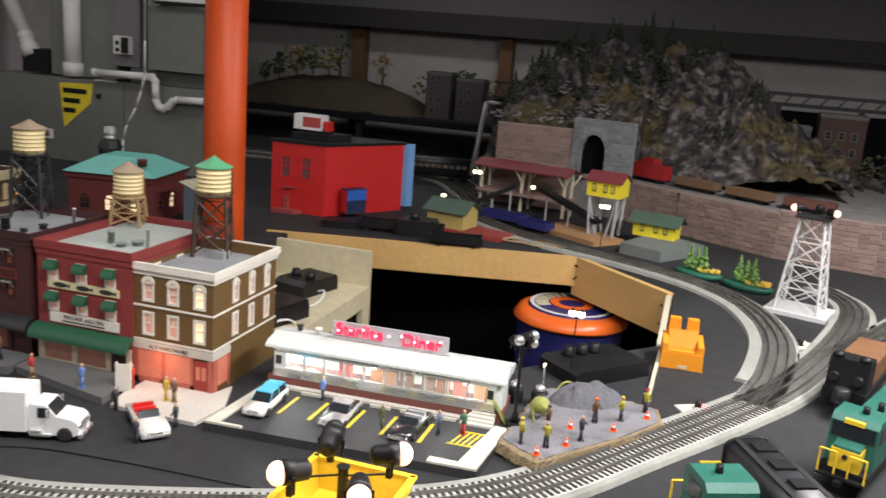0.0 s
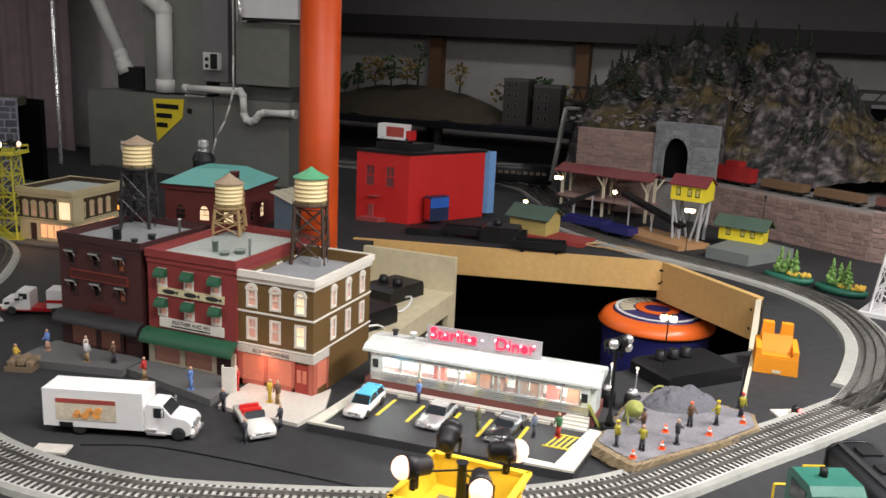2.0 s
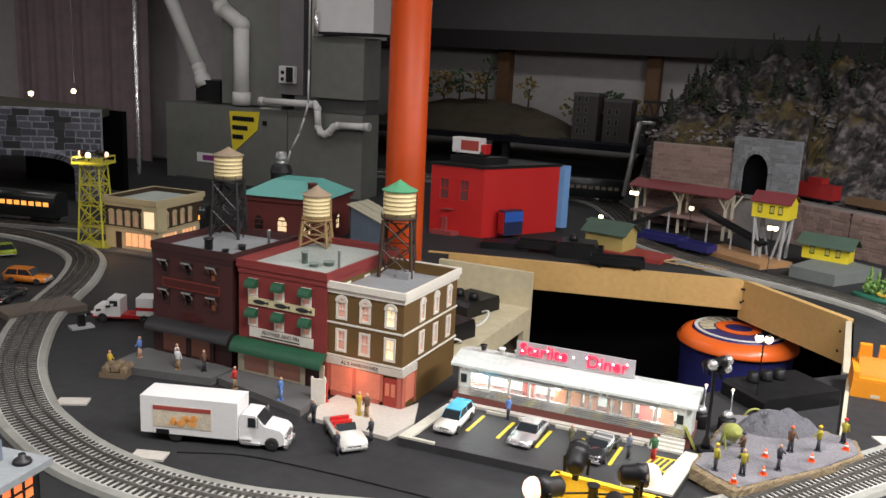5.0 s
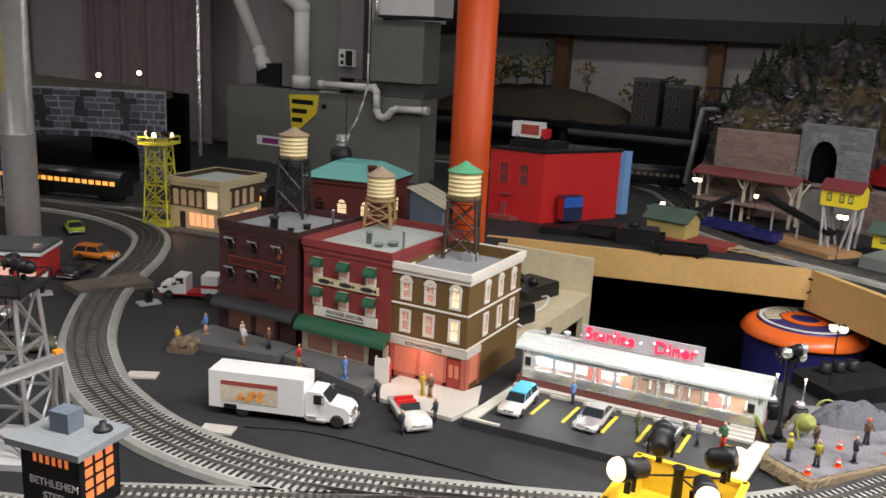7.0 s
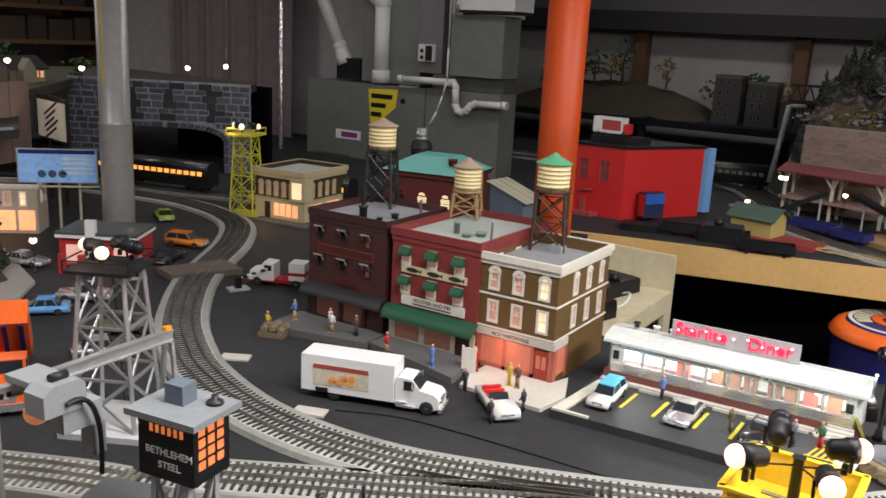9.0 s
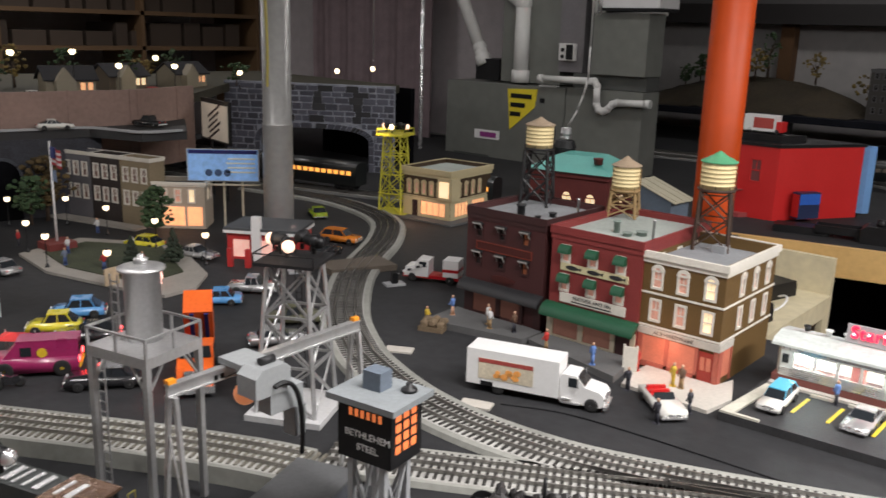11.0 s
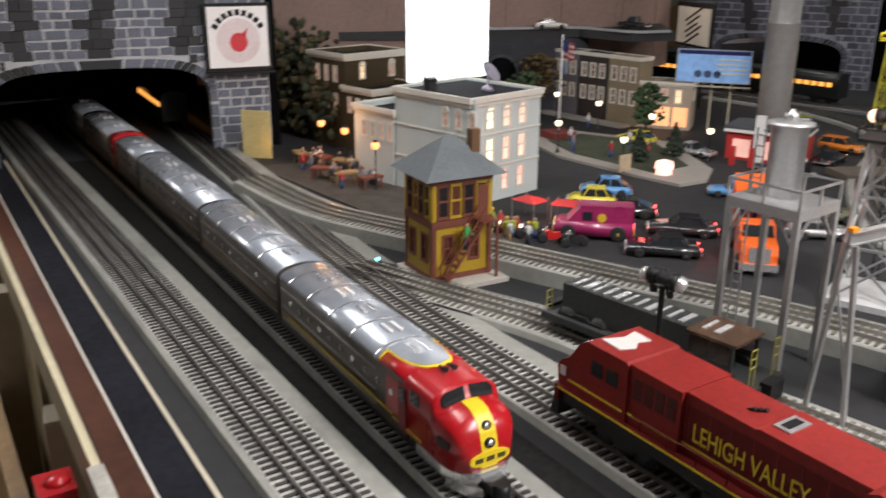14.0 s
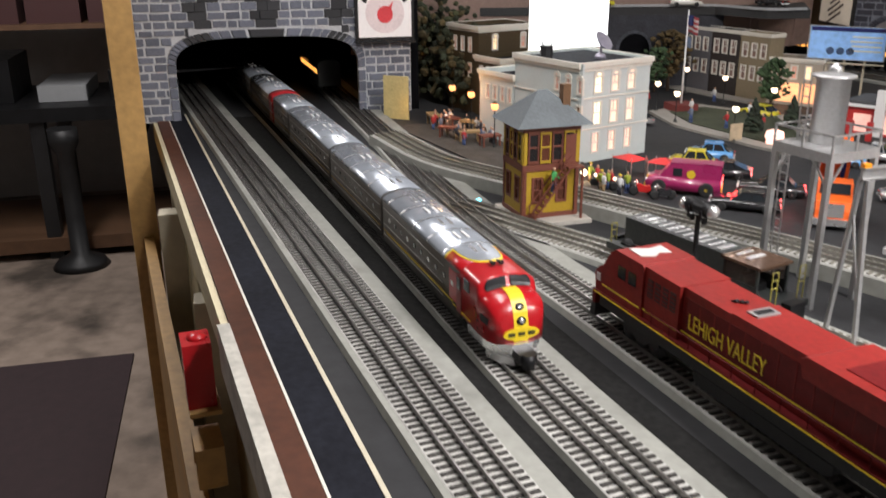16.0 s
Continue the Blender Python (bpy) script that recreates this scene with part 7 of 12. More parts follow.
part("shop_window", bm, glow("lit_station_window", (1.0, 0.5, 0.42), 0.45), gs)
for z0, z1, mm in ((0.045, 0.05, WHITE), (0.0501, 0.0545, mat("grey_blue_flat_roof", (0.07, 0.075, 0.08), 0.6))):
    bm = B()
    box(bm, -0.004, 0.124, -0.006, 0.084, z0, z1)
    part("fascia", bm, mm, gs)
bm = B()
box(bm, 0.045, 0.06, -0.008, 0.002, 0.0, 0.075)
part("pylon", bm, WHITE, gs)
for k in range(2):
    bm = B()
    box(bm, 0.02 + 0.03 * k, 0.028 + 0.03 * k, -0.05, -0.042, 0, 0.03)
    soften(bm, 0.001)
    part("fuel_pump", bm, RW, gs)
point_lamp("station_bulb", -1.6, 1.12, 0.07, 0.02, (1, 0.6, 0.5))
CARSET = [("yellow compact car by the corner shop", -1.895, 0.935, 200, YELCAR, "beetle"), ("silver sports car before the park", -1.735, 0.965, 20, SILV, "coupe"), ("pale grey tow truck by the filling station", -1.45, 0.90, 40, SILV, "pickup"),
          ("blue sedan on the street", -1.44, 0.81, 230, BLUECAR, "sedan"), ("lime green sports coupe near the steel post", -1.89, 1.44, 150, mat("lime_car_paint", (0.3, 0.42, 0.03), 0.25, bump=0, coat=0.5), "coupe"),
          ("orange sport utility car near the crossing", -1.63, 1.29, 20, mat("orange_car_paint", (0.65, 0.2, 0.02), 0.25, bump=0, coat=0.5), "wagon"), ("white sedan by the filling station", -1.6, 1.12, 140, CW, "sedan"),
          ("grey car beneath the floodlight tower", -1.2, 0.76, 60, SILV, "sedan"), ("silver grey car on the street", -1.9, 0.62, 190, SILV, "sedan"), ("olive army truck on the street", -1.26, 0.84, 55, mat("olive_paint", (0.09, 0.09, 0.05), 0.6), "pickup"),
          ("red saloon car at the filling station", -1.72, 1.16, 70, REDPAINT, "sedan"), ("black coupe at the filling station", -1.56, 1.18, 110, BLKCAR, "coupe")]
for lb_, x, y, tn, cm, sh in CARSET:
    car(lb_, x, y, tn, 0.09, 0.038, 0.033 if sh in ("wagon", "pickup") else 0.028, cm, sh, group="street cars")

# ---- trains ----
def bogie(root, x, wheels=2, r=0.0125, wide=0.017, dz=0.0):
    bm = B()
    for s in (-1, 1):
        lo, hi = sorted((s * (wide + 0.002), s * (wide + 0.006)))
        profile_x(bm, [(x - 0.032, 0.019 + dz), (x - 0.03, 0.025 + dz), (x - 0.012, 0.025 + dz), (x - 0.008, 0.028 + dz), (x + 0.008, 0.028 + dz), (x + 0.012, 0.025 + dz), (x + 0.03, 0.025 + dz), (x + 0.032, 0.019 + dz), (x + 0.024, 0.013 + dz), (x + 0.016, 0.018 + dz), (x + 0.008, 0.012 + dz), (x - 0.008, 0.012 + dz), (x - 0.016, 0.018 + dz), (x - 0.024, 0.013 + dz)], lo, hi)
    box(bm, x - 0.008, x + 0.008, -wide, wide, 0.018 + dz, 0.028)
    bg = part("bogie", bm, SILVERTRUCK if root.get("silver") else DKSTEEL, root)
    n = wheels
    for k in range(n):
        cx = x + (k - (n - 1) / 2) * (0.044 / max(1, n - 1))
        for s in (-1, 1):
            bm = B()
            lathe(bm, [(r * 1.12, -0.0005), (r * 1.12, 0.001), (r, 0.0012), (r, 0.004), (r * 0.3, 0.0045)], 18, m=pose(cx, s * wide, r * 1.12 + 0.0037 + dz, -90 * s, 0, 0))
            part("wheel", bm, DKSTEEL, bg)


SILVERTRUCK = mat("silver_truck_frame", (0.4, 0.4, 0.4), 0.4, metal=0.6, vary=0.2)
STEELBODY = mat("brushed_stainless_body", (0.5, 0.49, 0.48), 0.36, metal=0.75, vary=0.14, scale=12)
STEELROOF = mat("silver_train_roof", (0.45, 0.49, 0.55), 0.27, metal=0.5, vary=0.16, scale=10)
# Silver sides coloured dark brown-grey for the dark room they reflect.
SIDE_REFLECT = mat("dark_reflecting_train_side", (0.17, 0.155, 0.14), 0.33, metal=0.5, vary=0.15)
WARRED = mat("bright_red_nose", (0.4, 0.009, 0.014), 0.3, bump=0, coat=0.3, gloss=0.4, vary=0.08)
YSTRIPE = mat("yellow_stripe", (0.75, 0.55, 0.02), 0.4, bump=0)


def rounded_section(half, zb, zt, n=10):
    """Half-round roof over straight sides: (y, z) pairs."""
    pts = [(half, zb), (half, zt - half * 0.42)]
    for k in range(1, n):
        a = math.pi * k / n
        pts.append((half * math.cos(a), zt - half * 0.42 + half * 0.42 * math.sin(a)))
    return pts + [(-half, zt - half * 0.42), (-half, zb)]


def loft(bm, sections):
    """Join cross-sections, each a list of (x, y, z)."""
    rings = [[bm.verts.new(p) for p in s] for s in sections]
    n = len(rings[0])
    for a, b in zip(rings, rings[1:]):
        for i in range(n - 1):
            f = bm.faces.new((a[i], a[i + 1], b[i + 1], b[i]))
            f.smooth = True
        bm.faces.new((a[n - 1], a[0], b[0], b[n - 1]))
    bm.faces.new(rings[0])
    bm.faces.new(rings[-1][::-1])


def streamlined(name, label, x, y, turn, length, nosed, redback=False):
    """A streamlined train unit; x is its front end, the body runs back from there."""
    root = thing(name, label, "train car", x, y, 0.0105, turn, group="streamlined train")
    root["silver"] = 1
    root.matrix_world = root.matrix_world @ Matrix.Diagonal((1.0, 1.0, 0.87, 1.0))
    half, zb, zt = 0.031, 0.02, 0.092
    back = -length
    front = -0.071 if nosed else 0.0
    sec = rounded_section(half, zb, zt)
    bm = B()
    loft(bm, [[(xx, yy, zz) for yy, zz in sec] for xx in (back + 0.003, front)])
    body = part("body", bm, SIDE_REFLECT, root)
    if "red" in label and not nosed:
        body.data.materials.clear()
        body.data.materials.append(WARRED)
    bm = B()
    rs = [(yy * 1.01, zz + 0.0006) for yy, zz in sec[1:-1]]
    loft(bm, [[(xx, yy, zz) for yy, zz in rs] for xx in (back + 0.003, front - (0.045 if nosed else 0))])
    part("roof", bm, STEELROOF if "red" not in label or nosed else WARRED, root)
    if nosed:
        bm = B()
        loft(bm, [[(xx, yy, zz) for yy, zz in rs] for xx in (front - 0.0435, front + 0.001)])
        part("cab_roof", bm, WARRED, root)
        bm = B()
        rs2 = [(yy * 1.004, zz + 0.0003) for yy, zz in rs]
        loft(bm, [[(xx, yy, zz) for yy, zz in rs2] for xx in (front - 0.0455, front - 0.0425)])
        part("roof_stripe", bm, YSTRIPE, root)
        # rounded silver tongue of the roof, edged in yellow
        for nm, grow, lift, mm in (("tongue_edge", 1.0, 0.0008, YSTRIPE), ("roof_tongue", 0.93, 0.0013, STEELROOF)):
            bm = B()
            rows = []
            for i in range(13):
                u = i / 12
                w = 0.0225 * grow * (1 - u ** 2.6) ** (1 / 2.6) + 0.0002
                row = []
                for j in range(9):
                    yy = w * (j / 4 - 1)
                    row.append(bm.verts.new((front - 0.046 + 0.058 * grow * u, yy, zt + lift + 0.0006 - 0.42 * half * (1 - math.sqrt(1 - (yy / half) ** 2)))))
                rows.append(row)
            for r0, r1 in zip(rows, rows[1:]):
                for j in range(8):
                    bm.faces.new((r0[j], r1[j], r1[j + 1], r0[j + 1]))
            ret = bmesh.ops.extrude_face_region(bm, geom=bm.faces[:])
            for v in ret["geom"]:
                if isinstance(v, bmesh.types.BMVert):
                    v.co.z -= 0.002
            bmesh.ops.recalc_face_normals(bm, faces=bm.faces[:])
            part(nm, bm, mm, root)
        bm = B()
        NL = 0.084
        sm = lambda v: v * v * (3 - 2 * v)

        def ztop(u):
            if u < 0.55:
                return zt - 0.0008 * (u / 0.55) ** 2
            if u < 0.61:
                return zt - 0.0008 - 0.0132 * (0.25 * sm((u - 0.55) / 0.06) + 0.75 * (u - 0.55) / 0.06)
            return zb + (zt - 0.014 - zb) * (1 - ((u - 0.61) / 0.39) ** 3.0) ** (1 / 3.0)

        def wide(u):
            return 1.0 if u < 0.5 else (1 - ((u - 0.5) / 0.5) ** 3.8) ** (1 / 3.8)

        secs = []
        for t in range(40):
            u = 0.985 * (1 - (1 - t / 39) ** 1.5)
            secs.append([(front + u * NL, yy, zz) for yy, zz in rounded_section(half * wide(u), 0.026, max(0.04, ztop(u) + 0.0004))])
        loft(bm, secs)
        part("nose", bm, WARRED, root, "glossy red bulldog nose", smooth=True)
        bm = B()
        tip = front + NL * 0.985
        line = [(front + NL * (0.617 + 0.36 * i / 14), ztop(0.617 + 0.36 * i / 14) + 0.0011) for i in range(15)] + [(tip + 0.0008, 0.046), (tip + 0.0011, 0.038), (tip + 0.001, 0.0275)]
        rows = [[bm.verts.new((px, yy, pz)) for yy in (-0.0076, 0.0076)] + [bm.verts.new((px - 0.003, yy, pz - 0.002)) for yy in (0.0076, -0.0076)] for px, pz in line]
        for a, b in zip(rows, rows[1:]):
            for k in range(4):
                bm.faces.new((a[k], a[(k + 1) % 4], b[(k + 1) % 4], b[k]))
        bm.faces.new(rows[0])
        bm.faces.new(rows[-1][::-1])
        part("nose_stripe", bm, YSTRIPE, root, "yellow nose stripe")
        bm = B()
        nn = 24
        prism(bm, [(0.019 * math.cos(2 * math.pi * k / nn), 0.0075 * math.sin(2 * math.pi * k / nn)) for k in range(nn)], -0.005, 0.0016, Matrix.Translation((tip, 0, 0.037)) @ Matrix(((0, 0, 1, 0), (1, 0, 0, 0), (0, 1, 0, 0), (0, 0, 0, 1))))
        em = part("nose_emblem", bm, YSTRIPE, root, "yellow oval nose emblem")
        for k in (-1, 0, 1):
            bm = B()
            box(bm, tip + 0.0014, tip + 0.0021, k * 0.0105 - 0.0036, k * 0.0105 + 0.0036, 0.0348, 0.0392)
            part("emblem_bar", bm, mat("olive_black_mark", (0.06, 0.05, 0.01), 0.5), em)
        for u, dz in ((0.9, -0.003), (0.97, -0.003)):
            bm = B()
            lathe(bm, [(0.0044, -0.004), (0.0046, 0.0024), (0.0036, 0.003)], 16, m=pose(front + NL * u, 0, ztop(u) + dz, 0, 78, 0))
            hl = part("headlight", bm, BLACK, root)
            bm = B()
            lathe(bm, [(0.0034, 0.0018), (0.0024, 0.0032), (0.0006, 0.0036)], 16, m=pose(front + NL * u, 0, ztop(u) + dz, 0, 78, 0))
            part("lens", bm, CHROME, hl)
        for s in (-1, 1):
            bm = B()
            pts = []
            for u, y0, y1 in ((0.556, 0.003, 0.0205), (0.57, 0.0026, 0.0235), (0.588, 0.0026, 0.0242), (0.605, 0.0032, 0.0225)):
                for yy in (y0, y1):
                    hw = half * wide(u)
                    drop = 0.42 * hw * (1 - math.sqrt(max(0.0, 1 - (yy / hw) ** 2)))
                    pts.append((front + NL * u + 0.0014, s * yy, ztop(u) - drop * 0.9 + 0.0016))
            vs = [bm.verts.new(p) for p in pts]
            lo = [bm.verts.new((p[0] - 0.003, p[1], p[2] - 0.002)) for p in pts]
            for q in ((0, 1, 3, 2), (2, 3, 5, 4), (4, 5, 7, 6)):
                bm.faces.new([vs[i] for i in q])
                bm.faces.new([lo[i] for i in q[::-1]])
            rim = (0, 1, 3, 5, 7, 6, 4, 2)
            for i, j in zip(rim, rim[1:] + rim[:1]):
                bm.faces.new((vs[i], vs[j], lo[j], lo[i]))
            part("windscreen", bm, mat("dark_cab_glass", (0.012, 0.013, 0.015), 0.25, gloss=0.3, bump=0), root)
            bm = B()
            box(bm, front + 0.012, front + 0.026, s * 0.0312 - 0.0006, s * 0.0312 + 0.0006, 0.064, 0.078)
            part("cab_window", bm, CARGLASS, root)
            bm = B()
            box(bm, front - 0.008, front + 0.005, s * 0.0314 - 0.0006, s * 0.0314 + 0.0006, 0.028, 0.076)
            cd = part("cab_door", bm, mat("shaded_red_door", (0.2, 0.01, 0.01), 0.4, bump=0), root)
            bm = B()
            box(bm, front - 0.006, front + 0.003, s * 0.0322 - 0.0004, s * 0.0322 + 0.0004, 0.058, 0.072)
            part("door_window", bm, CARGLASS, cd)
            bm = B()
            bar(bm, (front + 0.056, s * 0.0306, 0.05), (front + 0.07, s * 0.0288, 0.049), 0.003, 0.008)
            part("number_board", bm, BLACK, root)
            bm = B()
            box(bm, back + 0.02, front - 0.02, s * 0.0314 - 0.0004, s * 0.0314 + 0.0004, 0.033, 0.0345)
            box(bm, front - 0.0195, front + 0.03, s * 0.0314 - 0.0004, s * 0.0314 + 0.0004, 0.03, 0.0316)
            part("side_stripe", bm, YSTRIPE, root)
            bm = B()
            box(bm, front - 0.03, front + 0.004, s * 0.0313 - 0.0004, s * 0.0316 + 0.0004, 0.036, 0.074)
            part("red_flank", bm, WARRED, root)
        bm = B()
        plan = [(front + 0.02, 0.0305), (front + 0.058, 0.0297), (front + 0.077, 0.0225), (front + 0.087, 0.011)]
        prism(bm, plan + [(px, -py) for px, py in plan[::-1]], 0.0175, 0.0262)
        prism(bm, [(px - 0.003, py * 0.95) for px, py in plan] + [(px - 0.003, -py * 0.95) for px, py in plan[::-1]], 0.0115, 0.0174)
        prism(bm, [(px + 0.002, py * 0.9) for px, py in plan[1:]] + [(px + 0.002, -py * 0.9) for px, py in plan[:0:-1]], 0.002, 0.0114)
        soften(bm, 0.001)
        part("pilot", bm, CHROME, root, "chrome pilot")
        bm = B()
        box(bm, front + 0.082, front + 0.1, -0.009, 0.009, 0.010, 0.02)
        rod(bm, (front + 0.101, 0, 0.004), (front + 0.101, 0, 0.021), 0.0065, n=12)
        soften(bm, 0.001)
        part("coupler", bm, BLACK, root)
        for s in (-1, 1):
            bm = B()
            rod(bm, (front + 0.014, s * 0.004, zt + 0.003), (front + 0.025, s * 0.0045, zt + 0.0045), 0.0014, 0.0026, n=8)
            part("air_horn", bm, BLACK, root)
    # windows, portholes, roof ribs and fans
    for s in (-1, 1):
        nw = int(length / 0.034)
        for k in range(nw):
            xx = back + 0.02 + (length - 0.04 - (0.06 if nosed else 0)) * (k + 0.5) / nw
            bm = B()
            rod(bm, (xx, s * 0.0305, 0.057), (xx, s * 0.0318, 0.057), 0.0036, n=12)
            part("porthole", bm, CARGLASS if k % 3 else CHROME, root)
        bm = B()
        for zz in (0.028, 0.0445, 0.068):
            box(bm, back + 0.006, front - (0.05 if nosed else 0.004), s * 0.0315 - 0.0004, s * 0.0315 + 0.0004, zz, zz + 0.0012)
        part("side_fluting", bm, STEELBODY, root)
        bm = B()
        box(bm, back + 0.006, front - (0.052 if nosed else 0.004), s * 0.0317 - 0.0003, s * 0.0317 + 0.0003, 0.0355, 0.037)
        part("gold_line", bm, mat("gold_line", (0.4, 0.25, 0.05), 0.5), root)
    nr = int(length / 0.05)
    for k in range(nr):
        xx = back + 0.03 + 0.05 * k
        if xx < front - 0.03:
            bm = B()
            rr = [(yy * 1.03, zz + 0.0016) for yy, zz in sec[1:-1]]
            rings = [[bm.verts.new((xx + dx, yy, zz)) for yy, zz in rr] for dx in (0, 0.0022)]
            for i in range(len(rr) - 1):
                bm.faces.new((rings[0][i], rings[0][i + 1], rings[1][i + 1], rings[1][i]))
            part("roof_rib", bm, CHROME, root)
            bm = B()
            for dy in (-0.006, 0.004):
                box(bm, xx + 0.012, xx + 0.034, dy, dy + 0.003, zt + 0.0006, zt + 0.0022)
            part("roof_grille", bm, WHITE if k % 2 else CHROME, root)
    bm = B()
    box(bm, back + 0.006, front, -0.022, 0.022, 0.016, 0.0202)
    part("underframe", bm, DKSTEEL, root)
    bm = B()
    box(bm, back - 0.003, back + 0.003, -0.022, 0.022, 0.024, 0.082)
    part("diaphragm", bm, BLACK, root)
    bogie(root, back + 0.05)
    bogie(root, front - 0.02 if nosed else -0.05)
    return root


def on_row(row, x):
    for (x0, y0), (x1, y1) in zip(row, row[1:]):
        if x0 <= x <= x1:
            return y0 + (y1 - y0) * (x - x0) / (x1 - x0), math.degrees(math.atan2(y1 - y0, x1 - x0))
    return row[-1][1], 0


for xx, ln, nosed, lb_ in ((-0.815, 0.353, True, "silver streamlined diesel engine with red and yellow nose"), (-1.171, 0.288, False, "silver streamlined booster unit"), (-1.463, 0.345, False, "silver streamlined passenger car"),
                           (-1.812, 0.158, False, "silver streamlined passenger car"), (-1.974, 0.05, False, "red rear end of a streamlined engine"), (-2.03, 0.25, False, "dark grey streamlined unit entering the tunnel"), (-2.285, 0.24, False, "dark grey streamlined unit entering the tunnel")):
    y, a = on_row(ROWB, xx)
    streamlined("streamlined_engine" if nosed else "streamlined_car", lb_, xx, y, a, ln, nosed)

# red freight engine
y, a = on_row(ROWC, -0.80)
LVRED = mat("deep_red_engine_paint", (0.225, 0.017, 0.014), 0.5, gloss=0.25, vary=0.2, scale=30, bump=0.05)
rd = thing("freight_engine", "deep red freight diesel engine with yellow lettering and stripes", "diesel engine", -0.935, on_row(ROWC, -0.935)[0] - 0.002, 0.0105, a + 180 - 0)
rd.matrix_world = pose(-0.874, on_row(ROWC, -0.874)[0], 0.0165, 0, 0, a) @ Matrix.Diagonal((1.0, 1.0, 0.94, 1.0))
LL = 0.5
# Engine red darkened for the shaded sides; frame and rails share it.
DKRED = mat("shade_darkened_engine_red", (0.13, 0.008, 0.009), 0.5, gloss=0.2, vary=0.2, scale=30, bump=0.05)
bm = B()
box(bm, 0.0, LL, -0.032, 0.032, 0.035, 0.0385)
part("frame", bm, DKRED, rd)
bm = B()
box(bm, 0.004, LL - 0.004, -0.027, 0.027, 0.02, 0.0349)
part("under_sill", bm, DKSTEEL, rd)
bm = B()
profile_x(bm, [(0.0, 0.0365), (-0.003, 0.056), (0.001, 0.064), (0.012, 0.071), (0.024, 0.089), (0.033, 0.0955), (0.079, 0.0955), (0.082, 0.093), (0.082, 0.0365)], -0.03, 0.03)
soften(bm, 0.008, 4)
cab = part("cab", bm, LVRED, rd)
bm = B()
profile_x(bm, [(0.0795, 0.0365), (0.0795, 0.0925), (0.082, 0.0945), (0.1365, 0.0935), (0.1368, 0.0365)], -0.0278, 0.0278)
soften(bm, 0.0018, 2)
part("equipment_housing", bm, LVRED, rd)
# Irregular pale patch laid on the red cab roof.
bm = B()
prism(bm, [(0.036, -0.017), (0.06, -0.019), (0.066, -0.006), (0.058, 0.004), (0.062, 0.016), (0.04, 0.018), (0.044, 0.002)], 0.0956, 0.0965)
part("cab_roof_panel", bm, mat("pale_roof_patch", (0.6, 0.56, 0.53), 0.5), cab)
for s in (-1, 1):
    for x0 in (0.04, 0.058):
        bm = B()
        box(bm, x0, x0 + 0.013, s * 0.0303 - 0.0005, s * 0.0303 + 0.0005, 0.067, 0.081)
        part("cab_window", bm, CARGLASS, cab)
    bm = B()
    prism(bm, [(-0.009, -0.007), (0.009, -0.007), (0.009, 0.007), (-0.009, 0.007)], 0.0, 0.0012, Matrix.Translation((0.0216, s * 0.0135, 0.0805)) @ Matrix(((0, -0.49, 0.87, 0), (1, 0, 0, 0), (0, 0.87, 0.49, 0), (0, 0, 0, 1))))
    part("windscreen", bm, CARGLASS, cab)
    bm = B()
    box(bm, 0.001, 0.008, s * 0.0302 - 0.0004, s * 0.0302 + 0.0004, 0.05, 0.059)
    part("number_plate", bm, WHITE, cab)
    for k in range(4):
        bm = B()
        box(bm, 0.0875 + 0.0118 * k, 0.0965 + 0.0118 * k, s * 0.0278 - 0.0004, s * 0.0278 + 0.0004, 0.064, 0.084)
        lp = part("louvre_panel", bm, mat("dark_maroon_grille", (0.035, 0.006, 0.006), 0.5), rd)
        for j in range(4):
            bm = B()
            box(bm, 0.0877 + 0.0118 * k, 0.0963 + 0.0118 * k, s * 0.0284 - 0.0002, s * 0.0284 + 0.0004, 0.066 + 0.0045 * j, 0.0672 + 0.0045 * j)
            part("louvre", bm, DKRED, lp)
    for x0, x1, z0, yy in ((0.0, LL, 0.0355, 0.0324), (0.012, 0.0785, 0.047, 0.0304), (0.0795, 0.136, 0.047, 0.0282), (0.137, LL - 0.03, 0.047, 0.0239)):
        bm = B()
        box(bm, x0, x1, s * yy - 0.0003, s * yy + 0.0003, z0, z0 + 0.0016)
        part("yellow_stripe", bm, YSTRIPE, rd)
bm = B()
profile_x(bm, [(0.1362, 0.0365), (0.1362, 0.0925), (0.138, 0.0935), (0.2, 0.0925), (0.202, 0.094), (LL - 0.17, 0.094), (LL - 0.165, 0.09), (LL - 0.03, 0.09), (LL - 0.02, 0.08), (LL - 0.02, 0.0365)], -0.0235, 0.0235)
soften(bm, 0.0016, 2)
part("hood", bm, [LVRED], rd)
# Thin overlays put the side shade into the hood's colour.
for s in (-1, 1):
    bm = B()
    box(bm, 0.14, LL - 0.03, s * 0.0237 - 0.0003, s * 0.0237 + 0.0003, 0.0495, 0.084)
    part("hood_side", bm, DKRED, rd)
    for k in range(16):
        bm = B()
        box(bm, 0.142 + 0.0195 * k, 0.1428 + 0.0195 * k, s * 0.0239 - 0.0004, s * 0.0239 + 0.0004, 0.051, 0.083)
        part("door_seam", bm, LVRED, rd)
bm = B()
profile_x(bm, [(LL - 0.208, 0.079), (LL - 0.212, 0.094), (LL - 0.205, 0.098), (LL - 0.055, 0.098), (LL - 0.045, 0.094), (LL - 0.05, 0.079)], -0.0315, 0.0315)
soften(bm, 0.0015)
rad_ = part("radiator_housing", bm, LVRED, rd)
for k in range(2):
    bm = B()
    box(bm, LL - 0.18 + 0.06 * k, LL - 0.145 + 0.06 * k, -0.02, 0.02, 0.0982, 0.0988)
    part("roof_grille", bm, DKRED, rad_)
